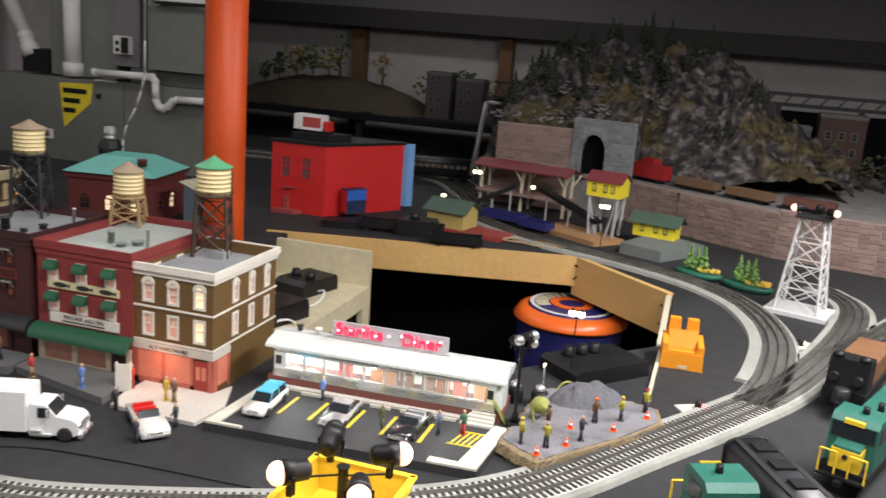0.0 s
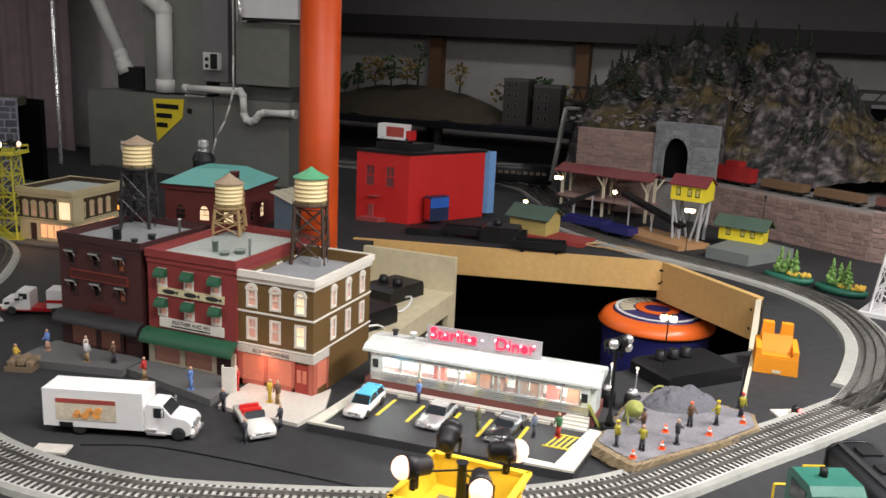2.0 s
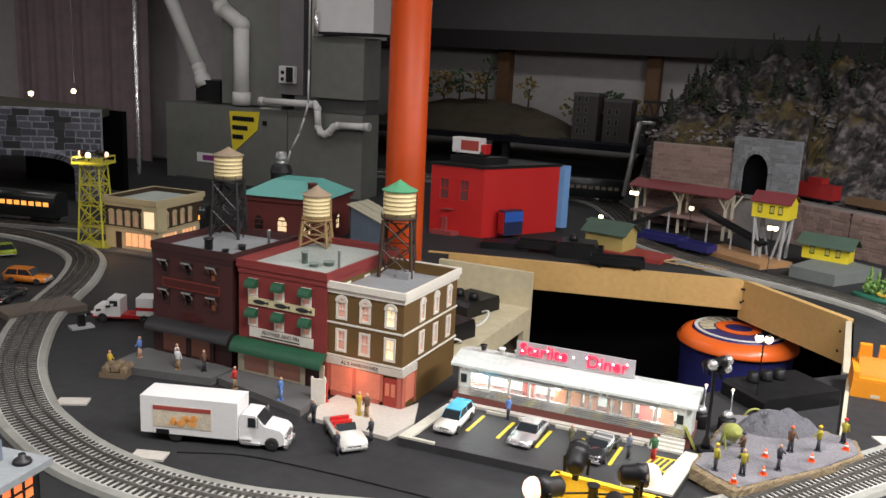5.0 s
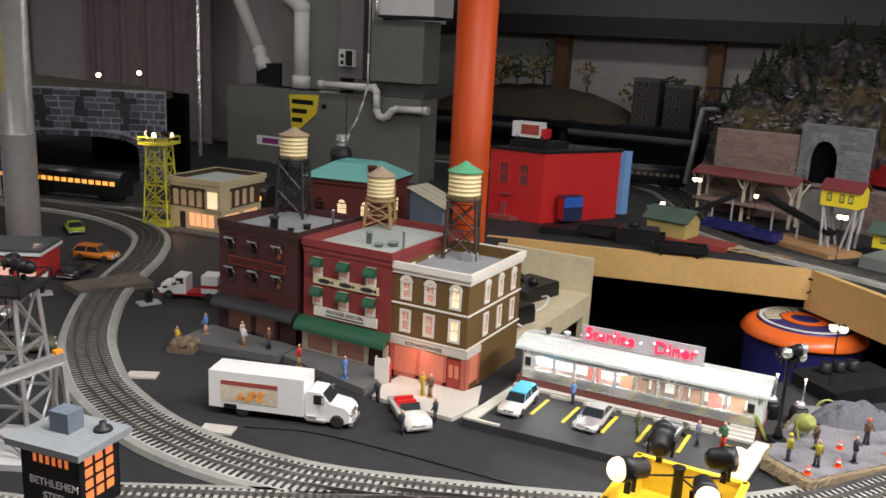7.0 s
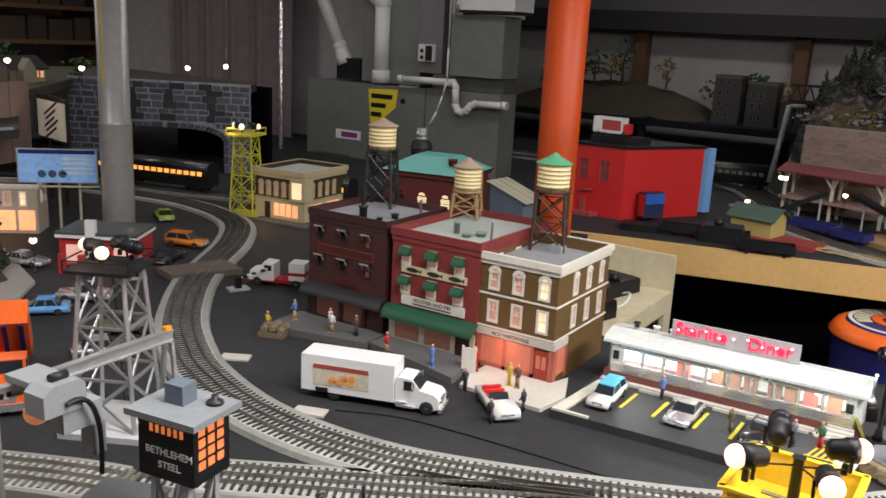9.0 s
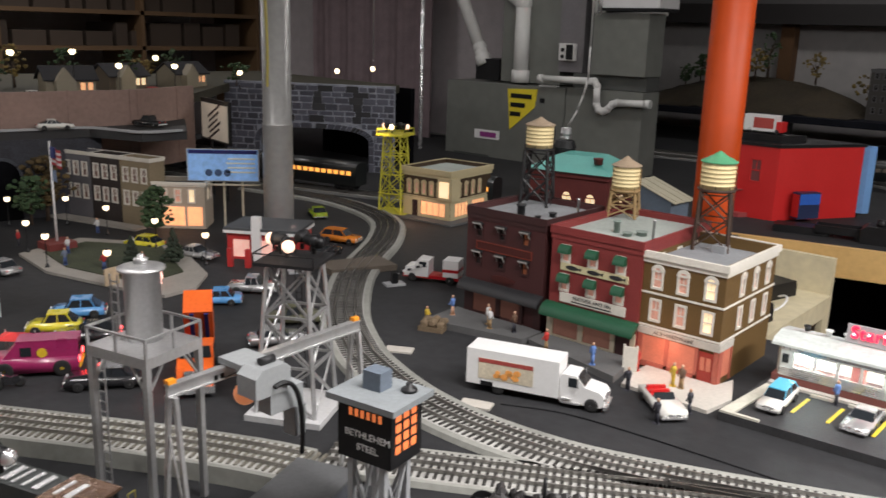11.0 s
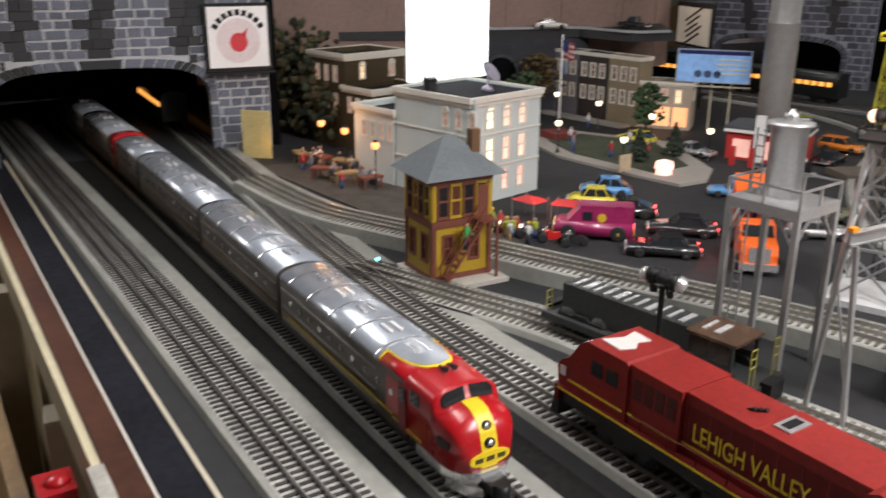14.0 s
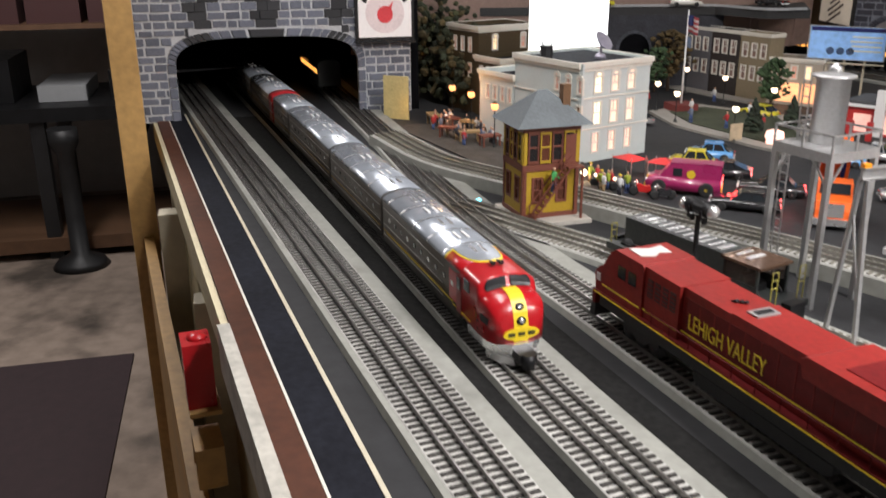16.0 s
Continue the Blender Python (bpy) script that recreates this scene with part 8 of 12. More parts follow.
for s in (-1, 1):
    bm = B()
    rod(bm, (0.09, s * 0.0305, 0.05), (LL - 0.02, s * 0.0305, 0.05), 0.0006, n=5)
    part("hand_rail", bm, DKRED, rd)
    for k in range(14):
        bm = B()
        rod(bm, (0.1 + 0.029 * k, s * 0.0305, 0.0365), (0.1 + 0.029 * k, s * 0.0305, 0.05), 0.0006, n=5)
        part("rail_post", bm, DKRED, rd)
letters(rd, "LEHIGH VALLEY", 0.023, pose(0.147, -0.0246, 0.0545, 90, 0, 0) @ Matrix.Diagonal((0.62, 1.0, 1.0, 1.0)), YSTRIPE, 0.0003, align="LEFT")
bm = B()
for k in range(3):
    rod(bm, (0.178 + 0.003 * k, -0.005 + 0.003 * k, 0.0925), (0.184 + 0.003 * k, -0.004 + 0.003 * k, 0.0955), 0.001, 0.0016, n=8)
part("air_horn", bm, BLACK, rd)
bm = B()
box(bm, 0.205, 0.219, -0.012, 0.012, 0.0942, 0.0956)
ex = part("exhaust_stack", bm, SILVER, rd)
bm = B()
box(bm, 0.2085, 0.2155, -0.0085, 0.0085, 0.0957, 0.0961)
part("stack_opening", bm, BLACK, ex)
bm = B()
box(bm, -0.006, -0.0005, -0.03, 0.03, 0.02, 0.036)
soften(bm, 0.001)
part("pilot", bm, DKRED, rd)
bm = B()
profile_x(bm, [(-0.001, 0.004), (-0.012, 0.003), (-0.007, 0.0198), (-0.001, 0.0198)], -0.029, 0.029)
part("snow_plough", bm, DKSTEEL, rd)
bm = B()
box(bm, -0.02, -0.008, -0.004, 0.004, 0.012, 0.018)
part("coupler", bm, BLACK, rd)
bm = B()
profile_x(bm, [(0.172, 0.007), (0.165, 0.012), (0.165, 0.0199), (0.33, 0.0199), (0.33, 0.012), (0.323, 0.007)], -0.028, 0.028)
part("fuel_tank", bm, DKSTEEL, rd)
for bx in (0.075, LL - 0.09):
    bogie(rd, bx, wheels=3, r=0.0115, dz=-0.0062)
for s in (-1, 1):
    bm = B()
    rod(bm, (-0.0025, s * 0.012, 0.04), (-0.0065, s * 0.012, 0.04), 0.003, n=10)
    part("ditch_light", bm, CHROME, rd)

# dark weathered engine with shiny roof grilles
wd = thing("road_switcher", "dark green-black diesel engine with shiny roof grilles and yellow rails", "diesel engine", -1.07, 0.205, 0.0105, 17)
DKGREEN = mat("dark_green_black_paint", (0.03, 0.034, 0.033), 0.4, vary=0.3, scale=30)
bm = B()
box(bm, 0.0, 0.26, -0.03, 0.03, 0.014, 0.022)
part("frame", bm, DKGREEN, wd)
bm = B()
profile_x(bm, [(0.02, 0.022), (0.02, 0.058), (0.185, 0.058), (0.185, 0.022)], -0.018, 0.018)
soften(bm, 0.002)
part("hood", bm, DKGREEN, wd)
COPPER = mat("coppery_brown_roof", (0.2, 0.12, 0.08), 0.22, metal=0.6, vary=0.5, scale=60)
bm = B()
box(bm, 0.183, 0.238, -0.026, 0.026, 0.0565, 0.0595)
soften(bm, 0.0012)
cr = part("cab_roof", bm, COPPER, wd, "shiny coppery brown cab roof")
for x0 in (0.186, 0.233):
    for s in (-1, 1):
        bm = B()
        box(bm, x0 - 0.0015, x0 + 0.0015, s * 0.0235 - 0.0015, s * 0.0235 + 0.0015, 0.022, 0.0564)
        part("cab_post", bm, DKGREEN, wd)
for s in (-1, 1):
    bm = B()
    box(bm, 0.1876, 0.2314, s * 0.0235 - 0.0012, s * 0.0235 + 0.0012, 0.022, 0.036)
    part("cab_side", bm, DKGREEN, wd)
    bm = B()
    box(bm, 0.1876, 0.2314, s * 0.0235 - 0.0005, s * 0.0235 + 0.0005, 0.0362, 0.0562)
    part("cab_window", bm, glass_mat("smoky_cab_glazing", (0.55, 0.45, 0.4)), wd)
bm = B()
profile_x(bm, [(0.2, 0.022), (0.2, 0.04), (0.207, 0.04), (0.208, 0.031), (0.218, 0.03), (0.218, 0.022)], -0.012, 0.012)
part("seat", bm, BLACK, wd)
grille = mat("bright_aluminium_grille", (0.75, 0.75, 0.76), 0.25, metal=0.5, vary=0.3, scale=90)
for k in range(14):
    if k == 11:
        continue
    bm = B()
    x0, z0 = 0.03 + 0.0135 * k, 0.0582 if k < 12 else 0.0597
    box(bm, x0, x0 + (0.004, 0.0065, 0.003)[k % 3], -0.013, 0.013, z0, z0 + 0.0012)
    part("roof_grille", bm, grille, wd)
PALEY = mat("pale_yellow_rail", (0.33, 0.29, 0.06), 0.6)
for x0, z1 in ((0.0, 0.046), (0.25, 0.06)):
    for s in (-1, 1):
        bm = B()
        for yy in (0.026, 0.017):
            rod(bm, (x0 + 0.004, s * yy, 0.02), (x0 + 0.004, s * yy, z1), 0.0007, n=5)
        for zz in (z1, z1 - 0.009, z1 - 0.018):
            rod(bm, (x0 + 0.004, s * 0.017, zz), (x0 + 0.004, s * 0.026, zz), 0.0006, n=5)
        part("end_rail", bm, PALEY, wd)
    bm = B()
    box(bm, x0 - 0.006 if x0 < 0.1 else x0 + 0.008, x0 + 0.002 if x0 < 0.1 else x0 + 0.02, -0.012, 0.012, 0.008, 0.026)
    soften(bm, 0.002)
    part("coupler", bm, BLACK, wd)
for bx in (0.05, 0.2):
    bogie(wd, bx)
# double black yard lamp
yl = thing("yard_lamp", "black yard lamp post with two drum spotlights", "yard lamp", -0.892, 0.204, 0.0, 10)
bm = B()
lathe(bm, [(0.01, 0), (0.009, 0.004), (0.003, 0.006), (0.0028, 0.115), (0.004, 0.117)], 12)
part("pole", bm, BLACK, yl)
for s, tn in ((-1, 200), (1, 20)):
    spotlight(yl, s * 0.010, 0, 0.126, tn, 10, 0.0085, CHROME)

# ---- steel columns of the basement ----
bm = B()
lathe(bm, [(0.035, FLOOR), (0.035, CEIL - 0.052)], 40, cx=-0.768, cy=1.382)
structure("column", bm, ORANGE, "orange painted steel column rising through the layout", "column")
bm = B()
lathe(bm, [(0.035, FLOOR), (0.035, 0.27), (0.0354, 0.272), (0.033, 0.274), (0.033, CEIL - 0.052)], 40, cx=-1.768, cy=1.215)
structure("column", bm, GREYPOST, "grey painted steel column rising through the layout", "column")
bm = B()
for k in range(12):
    a, b = (-1.742 + 0.003 * math.sin(k), 1.168, 0.36 + 0.05 * k), (-1.742 + 0.003 * math.sin(k + 1), 1.168, 0.41 + 0.05 * k)
    rod(bm, a, b, 0.0035, n=6)
ob = part("electric_cable", bm, mat("dull_yellow_cable", (0.35, 0.3, 0.08), 0.5))
tagged(ob, "dull yellow electric cable hanging beside the grey column", "cable")

# ---- things in the well ----
dm = thing("toy_drum", "navy blue drum with orange rim and white ringed lid", "drum", -0.252, 2.247, -0.566, 0)
dm.matrix_world = dm.matrix_world @ Matrix.Scale(1.13, 4)
bm = B()
lathe(bm, [(0.116, 0.0), (0.12, 0.3), (0.122, 0.36), (0.124, 0.365)], 48)
part("body", bm, NAVY, dm)
bm = B()
lathe(bm, [(0.122, 0.364), (0.131, 0.366), (0.132, 0.37), (0.121, 0.386), (0.102, 0.394), (0.098, 0.388)], 48)
part("rim", bm, mat("bright_orange_rim", (0.8, 0.14, 0.02), 0.35, vary=0.05, bump=0), dm)
bm = B()
lathe(bm, [(0.1, 0.388), (0.099, 0.3955), (0.092, 0.397), (0.05, 0.3985), (0.001, 0.399)], 48)
lid = part("lid", bm, NAVY, dm)
for r0, r1, mm, zz in ((0.088, 0.096, WHITE, 0.3985), (0.03, 0.05, mat("bright_orange_rim", (0.8, 0.14, 0.02), 0.35), 0.4008)):
    bm = B()
    n = 40
    ring = [[bm.verts.new((r * math.cos(2 * math.pi * k / n), r * math.sin(2 * math.pi * k / n), z)) for k in range(n)] for r, z in ((r0, zz - 0.0015), (r0, zz), (r1, zz), (r1, zz - 0.0015))]
    for i in range(3):
        for k in range(n):
            bm.faces.new((ring[i][k], ring[i][(k + 1) % n], ring[i + 1][(k + 1) % n], ring[i + 1][k]))
    part("emblem_ring", bm, mm, lid)
for k in range(7):
    bm = B()
    a = 2.0 + 0.28 * k
    prism(bm, [(0.054, -0.004), (0.085, -0.007), (0.085, 0.007), (0.054, 0.004)], 0.3985, 0.4005, pose(0, 0, 0, 0, 0, math.degrees(a)))
    part("emblem_bar", bm, mat("cream_emblem", (0.55, 0.5, 0.35), 0.5), lid)
bm = B()
box(bm, -0.16, 0.16, -0.16, 0.16, FLOOR + 0.5667, 0.0, Matrix.Identity(4))
ob = part("stand", bm, DARK)
ob.matrix_world = pose(-0.252, 2.247, -0.567)
tagged(ob, "black cloth-covered stand under the drum", "stand")


def control_box(x, y, z, turn, w, d, h, label, knobs=0, red=False):
    root = thing("transformer", label, "transformer", x, y, z, turn, group="transformers")
    bm = B()
    profile_x(bm, [(-w / 2, 0), (-w / 2, h * 0.8), (-w / 2 + h * 0.3, h), (w / 2 - h * 0.1, h), (w / 2, h * 0.7), (w / 2, 0)], -d / 2, d / 2)
    soften(bm, 0.002)
    part("case", bm, BLACK, root)
    for k in range(knobs):
        bm = B()
        lathe(bm, [(0.0125, h), (0.0125, h + 0.006), (0.0095, h + 0.016), (0.007, h + 0.017)], 16, cx=-w * 0.1 + 0.0, cy=-d / 2 + d * (k + 0.5) / knobs)
        part("knob", bm, BLACK, root)
    if red:
        bm = B()
        box(bm, w / 2 - 0.0015, w / 2 + 0.0006, -d * 0.32, d * 0.1, h * 0.25, h * 0.5)
        part("label_bar", bm, REDPAINT, root)
    return root


control_box(-0.108, 1.466, 0.0, 47.5, 0.158, 0.098, 0.026, "black train transformer on the table edge", 0)
for k in range(3):
    bm = B()
    lathe(bm, [(0.0105, 0), (0.0105, 0.004), (0.0095, 0.006), (0.009, 0.016), (0.006, 0.017)], 18)
    ob = part("control_knob", bm, BLACK)
    ob.matrix_world = pose(-0.151 + 0.0185 * k, 1.455 + 0.019 * k, 0.0261)
    tagged(ob, "round black control knob on the transformer", "knob", "control knobs")
control_box(-0.86, 1.93, -0.1, 75, 0.13, 0.09, 0.045, "black transformer with cables on the grey shelf", 2)
control_box(-0.82, 1.70, -0.1, 75, 0.12, 0.08, 0.05, "black controller with a red label on the grey shelf", 0, True)
bm = B()
for k in range(22):
    f = lambda t: (-0.80 + 0.03 * math.sin(t * 0.5), 1.87 - 0.012 * t, -0.07 + 0.012 * math.sin(t * 0.8) - 0.001 * t)
    rod(bm, f(k), f(k + 1), 0.0025, n=6)
tagged(part("electric_cable", bm, WHITE), "white power cable looping over the shelf", "cable")

# ---- roadwork site ----
SITE = [(-0.193, 1.1), (-0.162, 1.078), (-0.13, 1.06), (-0.033, 1.182), (0.016, 1.262), (0.008, 1.312), (-0.1, 1.345), (-0.17, 1.315)]
rnd = random.Random(44)
rim = []
for i, (x0, y0) in enumerate(SITE):
    x1, y1 = SITE[(i + 1) % len(SITE)]
    n = max(3, int(math.hypot(x1 - x0, y1 - y0) / 0.005))
    rim += [(x0 + (x1 - x0) * k / n, y0 + (y1 - y0) * k / n) for k in range(n)]
cx, cy = -0.09, 1.2
bm = B()
rows = []
for grow, z in ((1.0, 0.0), (1.015, 0.005), (1.0, 0.011), (0.985, 0.0165), (0.93, 0.0185)):
    rows.append([bm.verts.new((cx + (x - cx) * (grow + rnd.uniform(-0.012, 0.012)), cy + (y - cy) * (grow + rnd.uniform(-0.012, 0.012)), z + (rnd.uniform(-0.0012, 0.0008) if z else 0))) for x, y in rim])
for r0, r1 in zip(rows, rows[1:]):
    for k in range(len(rim)):
        bm.faces.new((r0[k], r0[(k + 1) % len(rim)], r1[(k + 1) % len(rim)], r1[k]))
bm.faces.new(rows[-1])
tagged(part("scenery_slab", bm, mat("sandy_scenery_edge", (0.2, 0.15, 0.085), 0.9, vary=0.35, scale=70, bump=0.8)), "scenic slab with rough tan edge", "scenery base", kind="structure")
bm = B()
prism(bm, [(cx + (x - cx) * (0.925 + rnd.uniform(-0.012, 0.012)), cy + (y - cy) * (0.915 + rnd.uniform(-0.012, 0.012))) for x, y in rim], 0.0165, 0.0195)
tagged(part("site_ground", bm, mat("lavender_grey_gravel", (0.17, 0.165, 0.18), 0.9, vary=0.3, scale=50, bump=0.6, stain=0.3, stain_scale=40)), "pale grey gravel work site", "gravel", kind="structure")
ORCONE = mat("traffic_cone_orange", (0.85, 0.12, 0.03), 0.5, bump=0)
for x, y in ((-0.134, 1.08), (-0.103, 1.123), (-0.106, 1.18), (-0.049, 1.198), (-0.008, 1.262)):
    root = thing("traffic_cone", "small orange traffic cone with a white collar", "traffic cone", x, y, 0.0195, group="traffic cones")
    bm = B()
    box(bm, -0.0045, 0.0045, -0.0045, 0.0045, 0, 0.001)
    part("base", bm, ORCONE, root)
    bm = B()
    lathe(bm, [(0.0036, 0.001), (0.0022, 0.0065), (0.001, 0.0115)], 12)
    cn = part("cone", bm, ORCONE, root)
    bm = B()
    lathe(bm, [(0.0028, 0.005), (0.0023, 0.0075)], 12)
    part("collar", bm, WHITE, cn)
DKT, GRN = TROUS[0], mat("olive_trousers", (0.08, 0.09, 0.04), 0.7)
VEST = mat("dull_yellow_vest", (0.34, 0.3, 0.03), 0.7)
BROWNJ = mat("brown_work_jacket", (0.1, 0.05, 0.025), 0.7)
for x, y, tn, sh, ht in ((-0.16, 1.104, 40, VEST, YELLOW), (-0.134, 1.159, 200, BROWNJ, DKT), (-0.127, 1.107, 100, VEST, None), (-0.087, 1.147, 10, DKT, None), (-0.077, 1.215, 300, BROWNJ, ORCONE), (-0.043, 1.238, 180, VEST, YELLOW), (-0.012, 1.285, 80, VEST, REDPAINT)):
    figure(x, y, tn, sh, DKT, 0.0195, 0.036, "road worker figurine in a work vest", 50, ht)
bm = B()
rnd = random.Random(12)
bmesh.ops.create_grid(bm, x_segments=30, y_segments=18, size=1.0)
for v_ in bm.verts:
    u, w = v_.co.x, v_.co.y
    r = max(0.0, 1 - (u * u + w * w))
    v_.co = Vector((u * 0.06, w * 0.035, r ** 0.8 * 0.026 * (1 + 0.5 * noise.noise(Vector((u * 4, w * 4, 1))))))
ob = part("rubble_mound", bm, mat("slate_grey_rubble", (0.1, 0.1, 0.115), 0.8, vary=0.3, scale=50, bump=0.8))
ob.matrix_world = pose(-0.098, 1.29, 0.0185, 0, 0, 30)
tagged(ob, "dark grey rubble heap at the work site", "rubble heap")
GREENY = mat("pale_yellow_green_paint", (0.3, 0.32, 0.08), 0.5)
mx = thing("cement_mixer", "pale yellow-green cement mixer", "cement mixer", -0.152, 1.19, 0.0195, 40)
mx.matrix_world = mx.matrix_world @ Matrix.Scale(0.68, 4)
bm = B()
lathe(bm, [(0.006, -0.02), (0.016, -0.012), (0.019, 0.0), (0.015, 0.014), (0.008, 0.024)], 18, m=pose(0, 0, 0.03, 60, 0, 0))
part("drum", bm, GREENY, mx)
for s in (-1, 1):
    bm = B()
    bar(bm, (s * 0.018, -0.012, 0), (s * 0.018, 0, 0.032), 0.003)
    bar(bm, (s * 0.018, 0.012, 0), (s * 0.018, 0, 0.032), 0.003)
    part("frame_leg", bm, GREENY, mx)
bm = B()
for k in range(16):
    a0, a1 = math.pi * k / 16, math.pi * (k + 1) / 16
    rod(bm, (0.016 * math.cos(a0), 0, 0.016 * math.sin(a0)), (0.016 * math.cos(a1), 0, 0.016 * math.sin(a1)), 0.0018, n=6)
ob = part("hose_hoop", bm, GREENY)
ob.matrix_world = pose(-0.136, 1.35, 0.003, 0, 0, 30)
tagged(ob, "yellow-green hose looped on the ground", "hose")
bm = B()
prism(bm, [(-0.012, 0.0), (0.012, 0.0), (0.012, 0.045), (-0.012, 0.045)], 0.0, 0.004, pose(0, 0, 0, 62, 0, 0))
ob = part("ramp", bm, GREENY)
ob.matrix_world = pose(-0.198, 1.178, 0.004, 0, 0, 120)
tagged(ob, "pale green ramp leaning beside the diner lot", "ramp")
street_lamp(-0.139, 1.396, 0.0, 0.118, 0.0065, True, "black twin-globe street lamp, both globes lit", bulb=LAMPWARM)
fl = thing("flood_lamp", "black flood lamp post with three silver floodlights", "flood lamp", -0.181, 1.163, 0.018, 30)
bm = B()
prism(bm, [(-0.011, -0.011), (0.011, -0.011), (0.011, 0.011), (-0.011, 0.011)], 0.0, 0.003)
lathe(bm, [(0.0065, 0.003), (0.0045, 0.016), (0.0026, 0.02), (0.0024, 0.118), (0.003, 0.12)], 14)
part("pole", bm, BLACK, fl)
for sx, sy, sz, tn in ((-0.008, 0, 0.122, -80), (0.009, 0.002, 0.116, -30), (0.007, -0.004, 0.128, -10)):
    spotlight(fl, sx, sy, sz, tn, -15, 0.0075, CHROME)
for x, y in ((-0.206, 1.283), (-0.168, 1.284)):
    gen = thing("light_tower", "black light tower base with a silver dome and thin mast", "light tower", x, y, 0.0, 20, group="light towers")
    bm = B()
    lathe(bm, [(0.0125, 0), (0.013, 0.001), (0.013, 0.02), (0.011, 0.0225), (0.002, 0.023)], 20)
    part("body", bm, BLACK, gen)
    bm = B()
    lathe(bm, [(0.0088, 0.0232), (0.0082, 0.028), (0.0055, 0.032), (0.0015, 0.0335)], 18)
    part("dome", bm, CHROME, gen)
    bm = B()
    rod(bm, (0.003, 0, 0.032), (0.003, 0, 0.064), 0.0012, n=8)
    part("mast", bm, CHROME, gen)
    bm = B()
    bmesh.ops.create_uvsphere(bm, u_segments=10, v_segments=8, radius=0.0022, matrix=Matrix.Translation((0.003, 0, 0.0655)))
    part("bulb", bm, LAMPWHITE, gen)
# orange toy hopper
oh = thing("dump_bin", "bright orange plastic dump bin with twin towers", "dump bin", 0.03, 1.588, 0.0, 3)
oh.matrix_world = oh.matrix_world @ Matrix.Scale(0.87, 4)
bm = B()
profile_x(bm, [(-0.042, 0), (-0.04, 0.034), (0.04, 0.034), (0.042, 0)], -0.043, 0.05)
part("bin", bm, ORANGEPL, oh)
bm = B()
box(bm, -0.04, -0.029, -0.042, 0.048, 0.0342, 0.05)
box(bm, 0.029, 0.04, -0.042, 0.048, 0.0342, 0.05)
box(bm, -0.029, 0.029, 0.03, 0.048, 0.0342, 0.052)
box(bm, -0.029, 0.029, -0.042, -0.034, 0.0342, 0.038)
soften(bm, 0.001)
part("rim", bm, ORANGEPL, oh)
bm = B()
profile_x(bm, [(-0.0285, 0.0345), (-0.0285, 0.036), (0.0285, 0.036), (0.0285, 0.0345)], -0.034, -0.012)
vs = [bm.verts.new(p) for p in ((-0.0285, -0.012, 0.036), (0.0285, -0.012, 0.036), (0.0285, 0.0298, 0.062), (-0.0285, 0.0298, 0.062))]
bm.faces.new(vs)
part("chute", bm, mat("dark_orange_chute", (0.62, 0.2, 0.015), 0.45), oh)
for s in (-1, 1):
    bm = B()
    profile_x(bm, [(s * 0.018 - 0.013, 0.0522), (s * 0.018 - 0.011, 0.084), (s * 0.018 + 0.011, 0.084), (s * 0.018 + 0.013, 0.0522)], 0.03, 0.048)
    soften(bm, 0.001)
    part("tower", bm, ORANGEPL, oh)
bm = B()
box(bm, -0.006, 0.01, -0.0445, -0.0432, 0.003, 0.009)
part("label_bar", bm, CREAM_PALE, oh)
# switch plates and signal
for x, y, tn in ((-1.04, 0.875, 30), (-0.822, 0.8, 20), (0.064, 1.378, 30), (0.25, 1.80, 45)):
    bm = B()
    w_ = 0.032 if y > 1 else 0.022
    box(bm, -w_, w_, -0.53 * w_, 0.53 * w_, 0, 0.003)
    soften(bm, 0.0008)
    root = part("switch_plate", bm, PALEWALK)
    root.matrix_world = pose(x, y, 0.0, 0, 0, tn)
    tagged(root, "pale flat switch plate beside the track", "switch plate", "switch plates")
    if y > 1:
        bm = B()
        lathe(bm, [(0.006, 0.003), (0.006, 0.012), (0.003, 0.016)], 12)
        part("switch_lamp", bm, BLACK, root)
        bm = B()
        bmesh.ops.create_uvsphere(bm, u_segments=8, v_segments=6, radius=0.0032, matrix=Matrix.Translation((0.0045, -0.0045, 0.009)))
        part("lens", bm, TAILRED if x < 0.2 else LAMPWHITE, root)
# crossing with gates
bm = B()
prism(bm, [(-1.50, 1.10), (-1.43, 1.08), (-1.37, 1.21), (-1.45, 1.235)], 0.0002, 0.013)
tagged(part("level_crossing", bm, mat("tan_crossing_board", (0.11, 0.09, 0.07), 0.75, vary=0.2)), "tan board level crossing between the rails", "level crossing", kind="structure")
for x, y, tn in ((-1.30, 1.13, 65), (-1.50, 1.05, 240)):
    root = thing("crossing_gate", "white striped crossing gate on a black base", "crossing gate", x, y, 0.0, tn, group="crossing gates")
    bm = B()
    box(bm, -0.02, 0.02, -0.013, 0.013, 0, 0.004)
    part("base", bm, GREYPL, root)
    bm = B()
    box(bm, -0.006, 0.006, -0.006, 0.006, 0.004, 0.026)
    soften(bm, 0.001)
    part("post", bm, BLACK, root)
    for k in range(8):
        bm = B()
        box(bm, 0.009 * k, 0.009 * k + 0.0088, -0.0015, 0.0015, 0.021 + 0.002 * k, 0.025 + 0.002 * k)
        part("gate_stripe", bm, WHITE if k % 2 == 0 else BLACK, root)
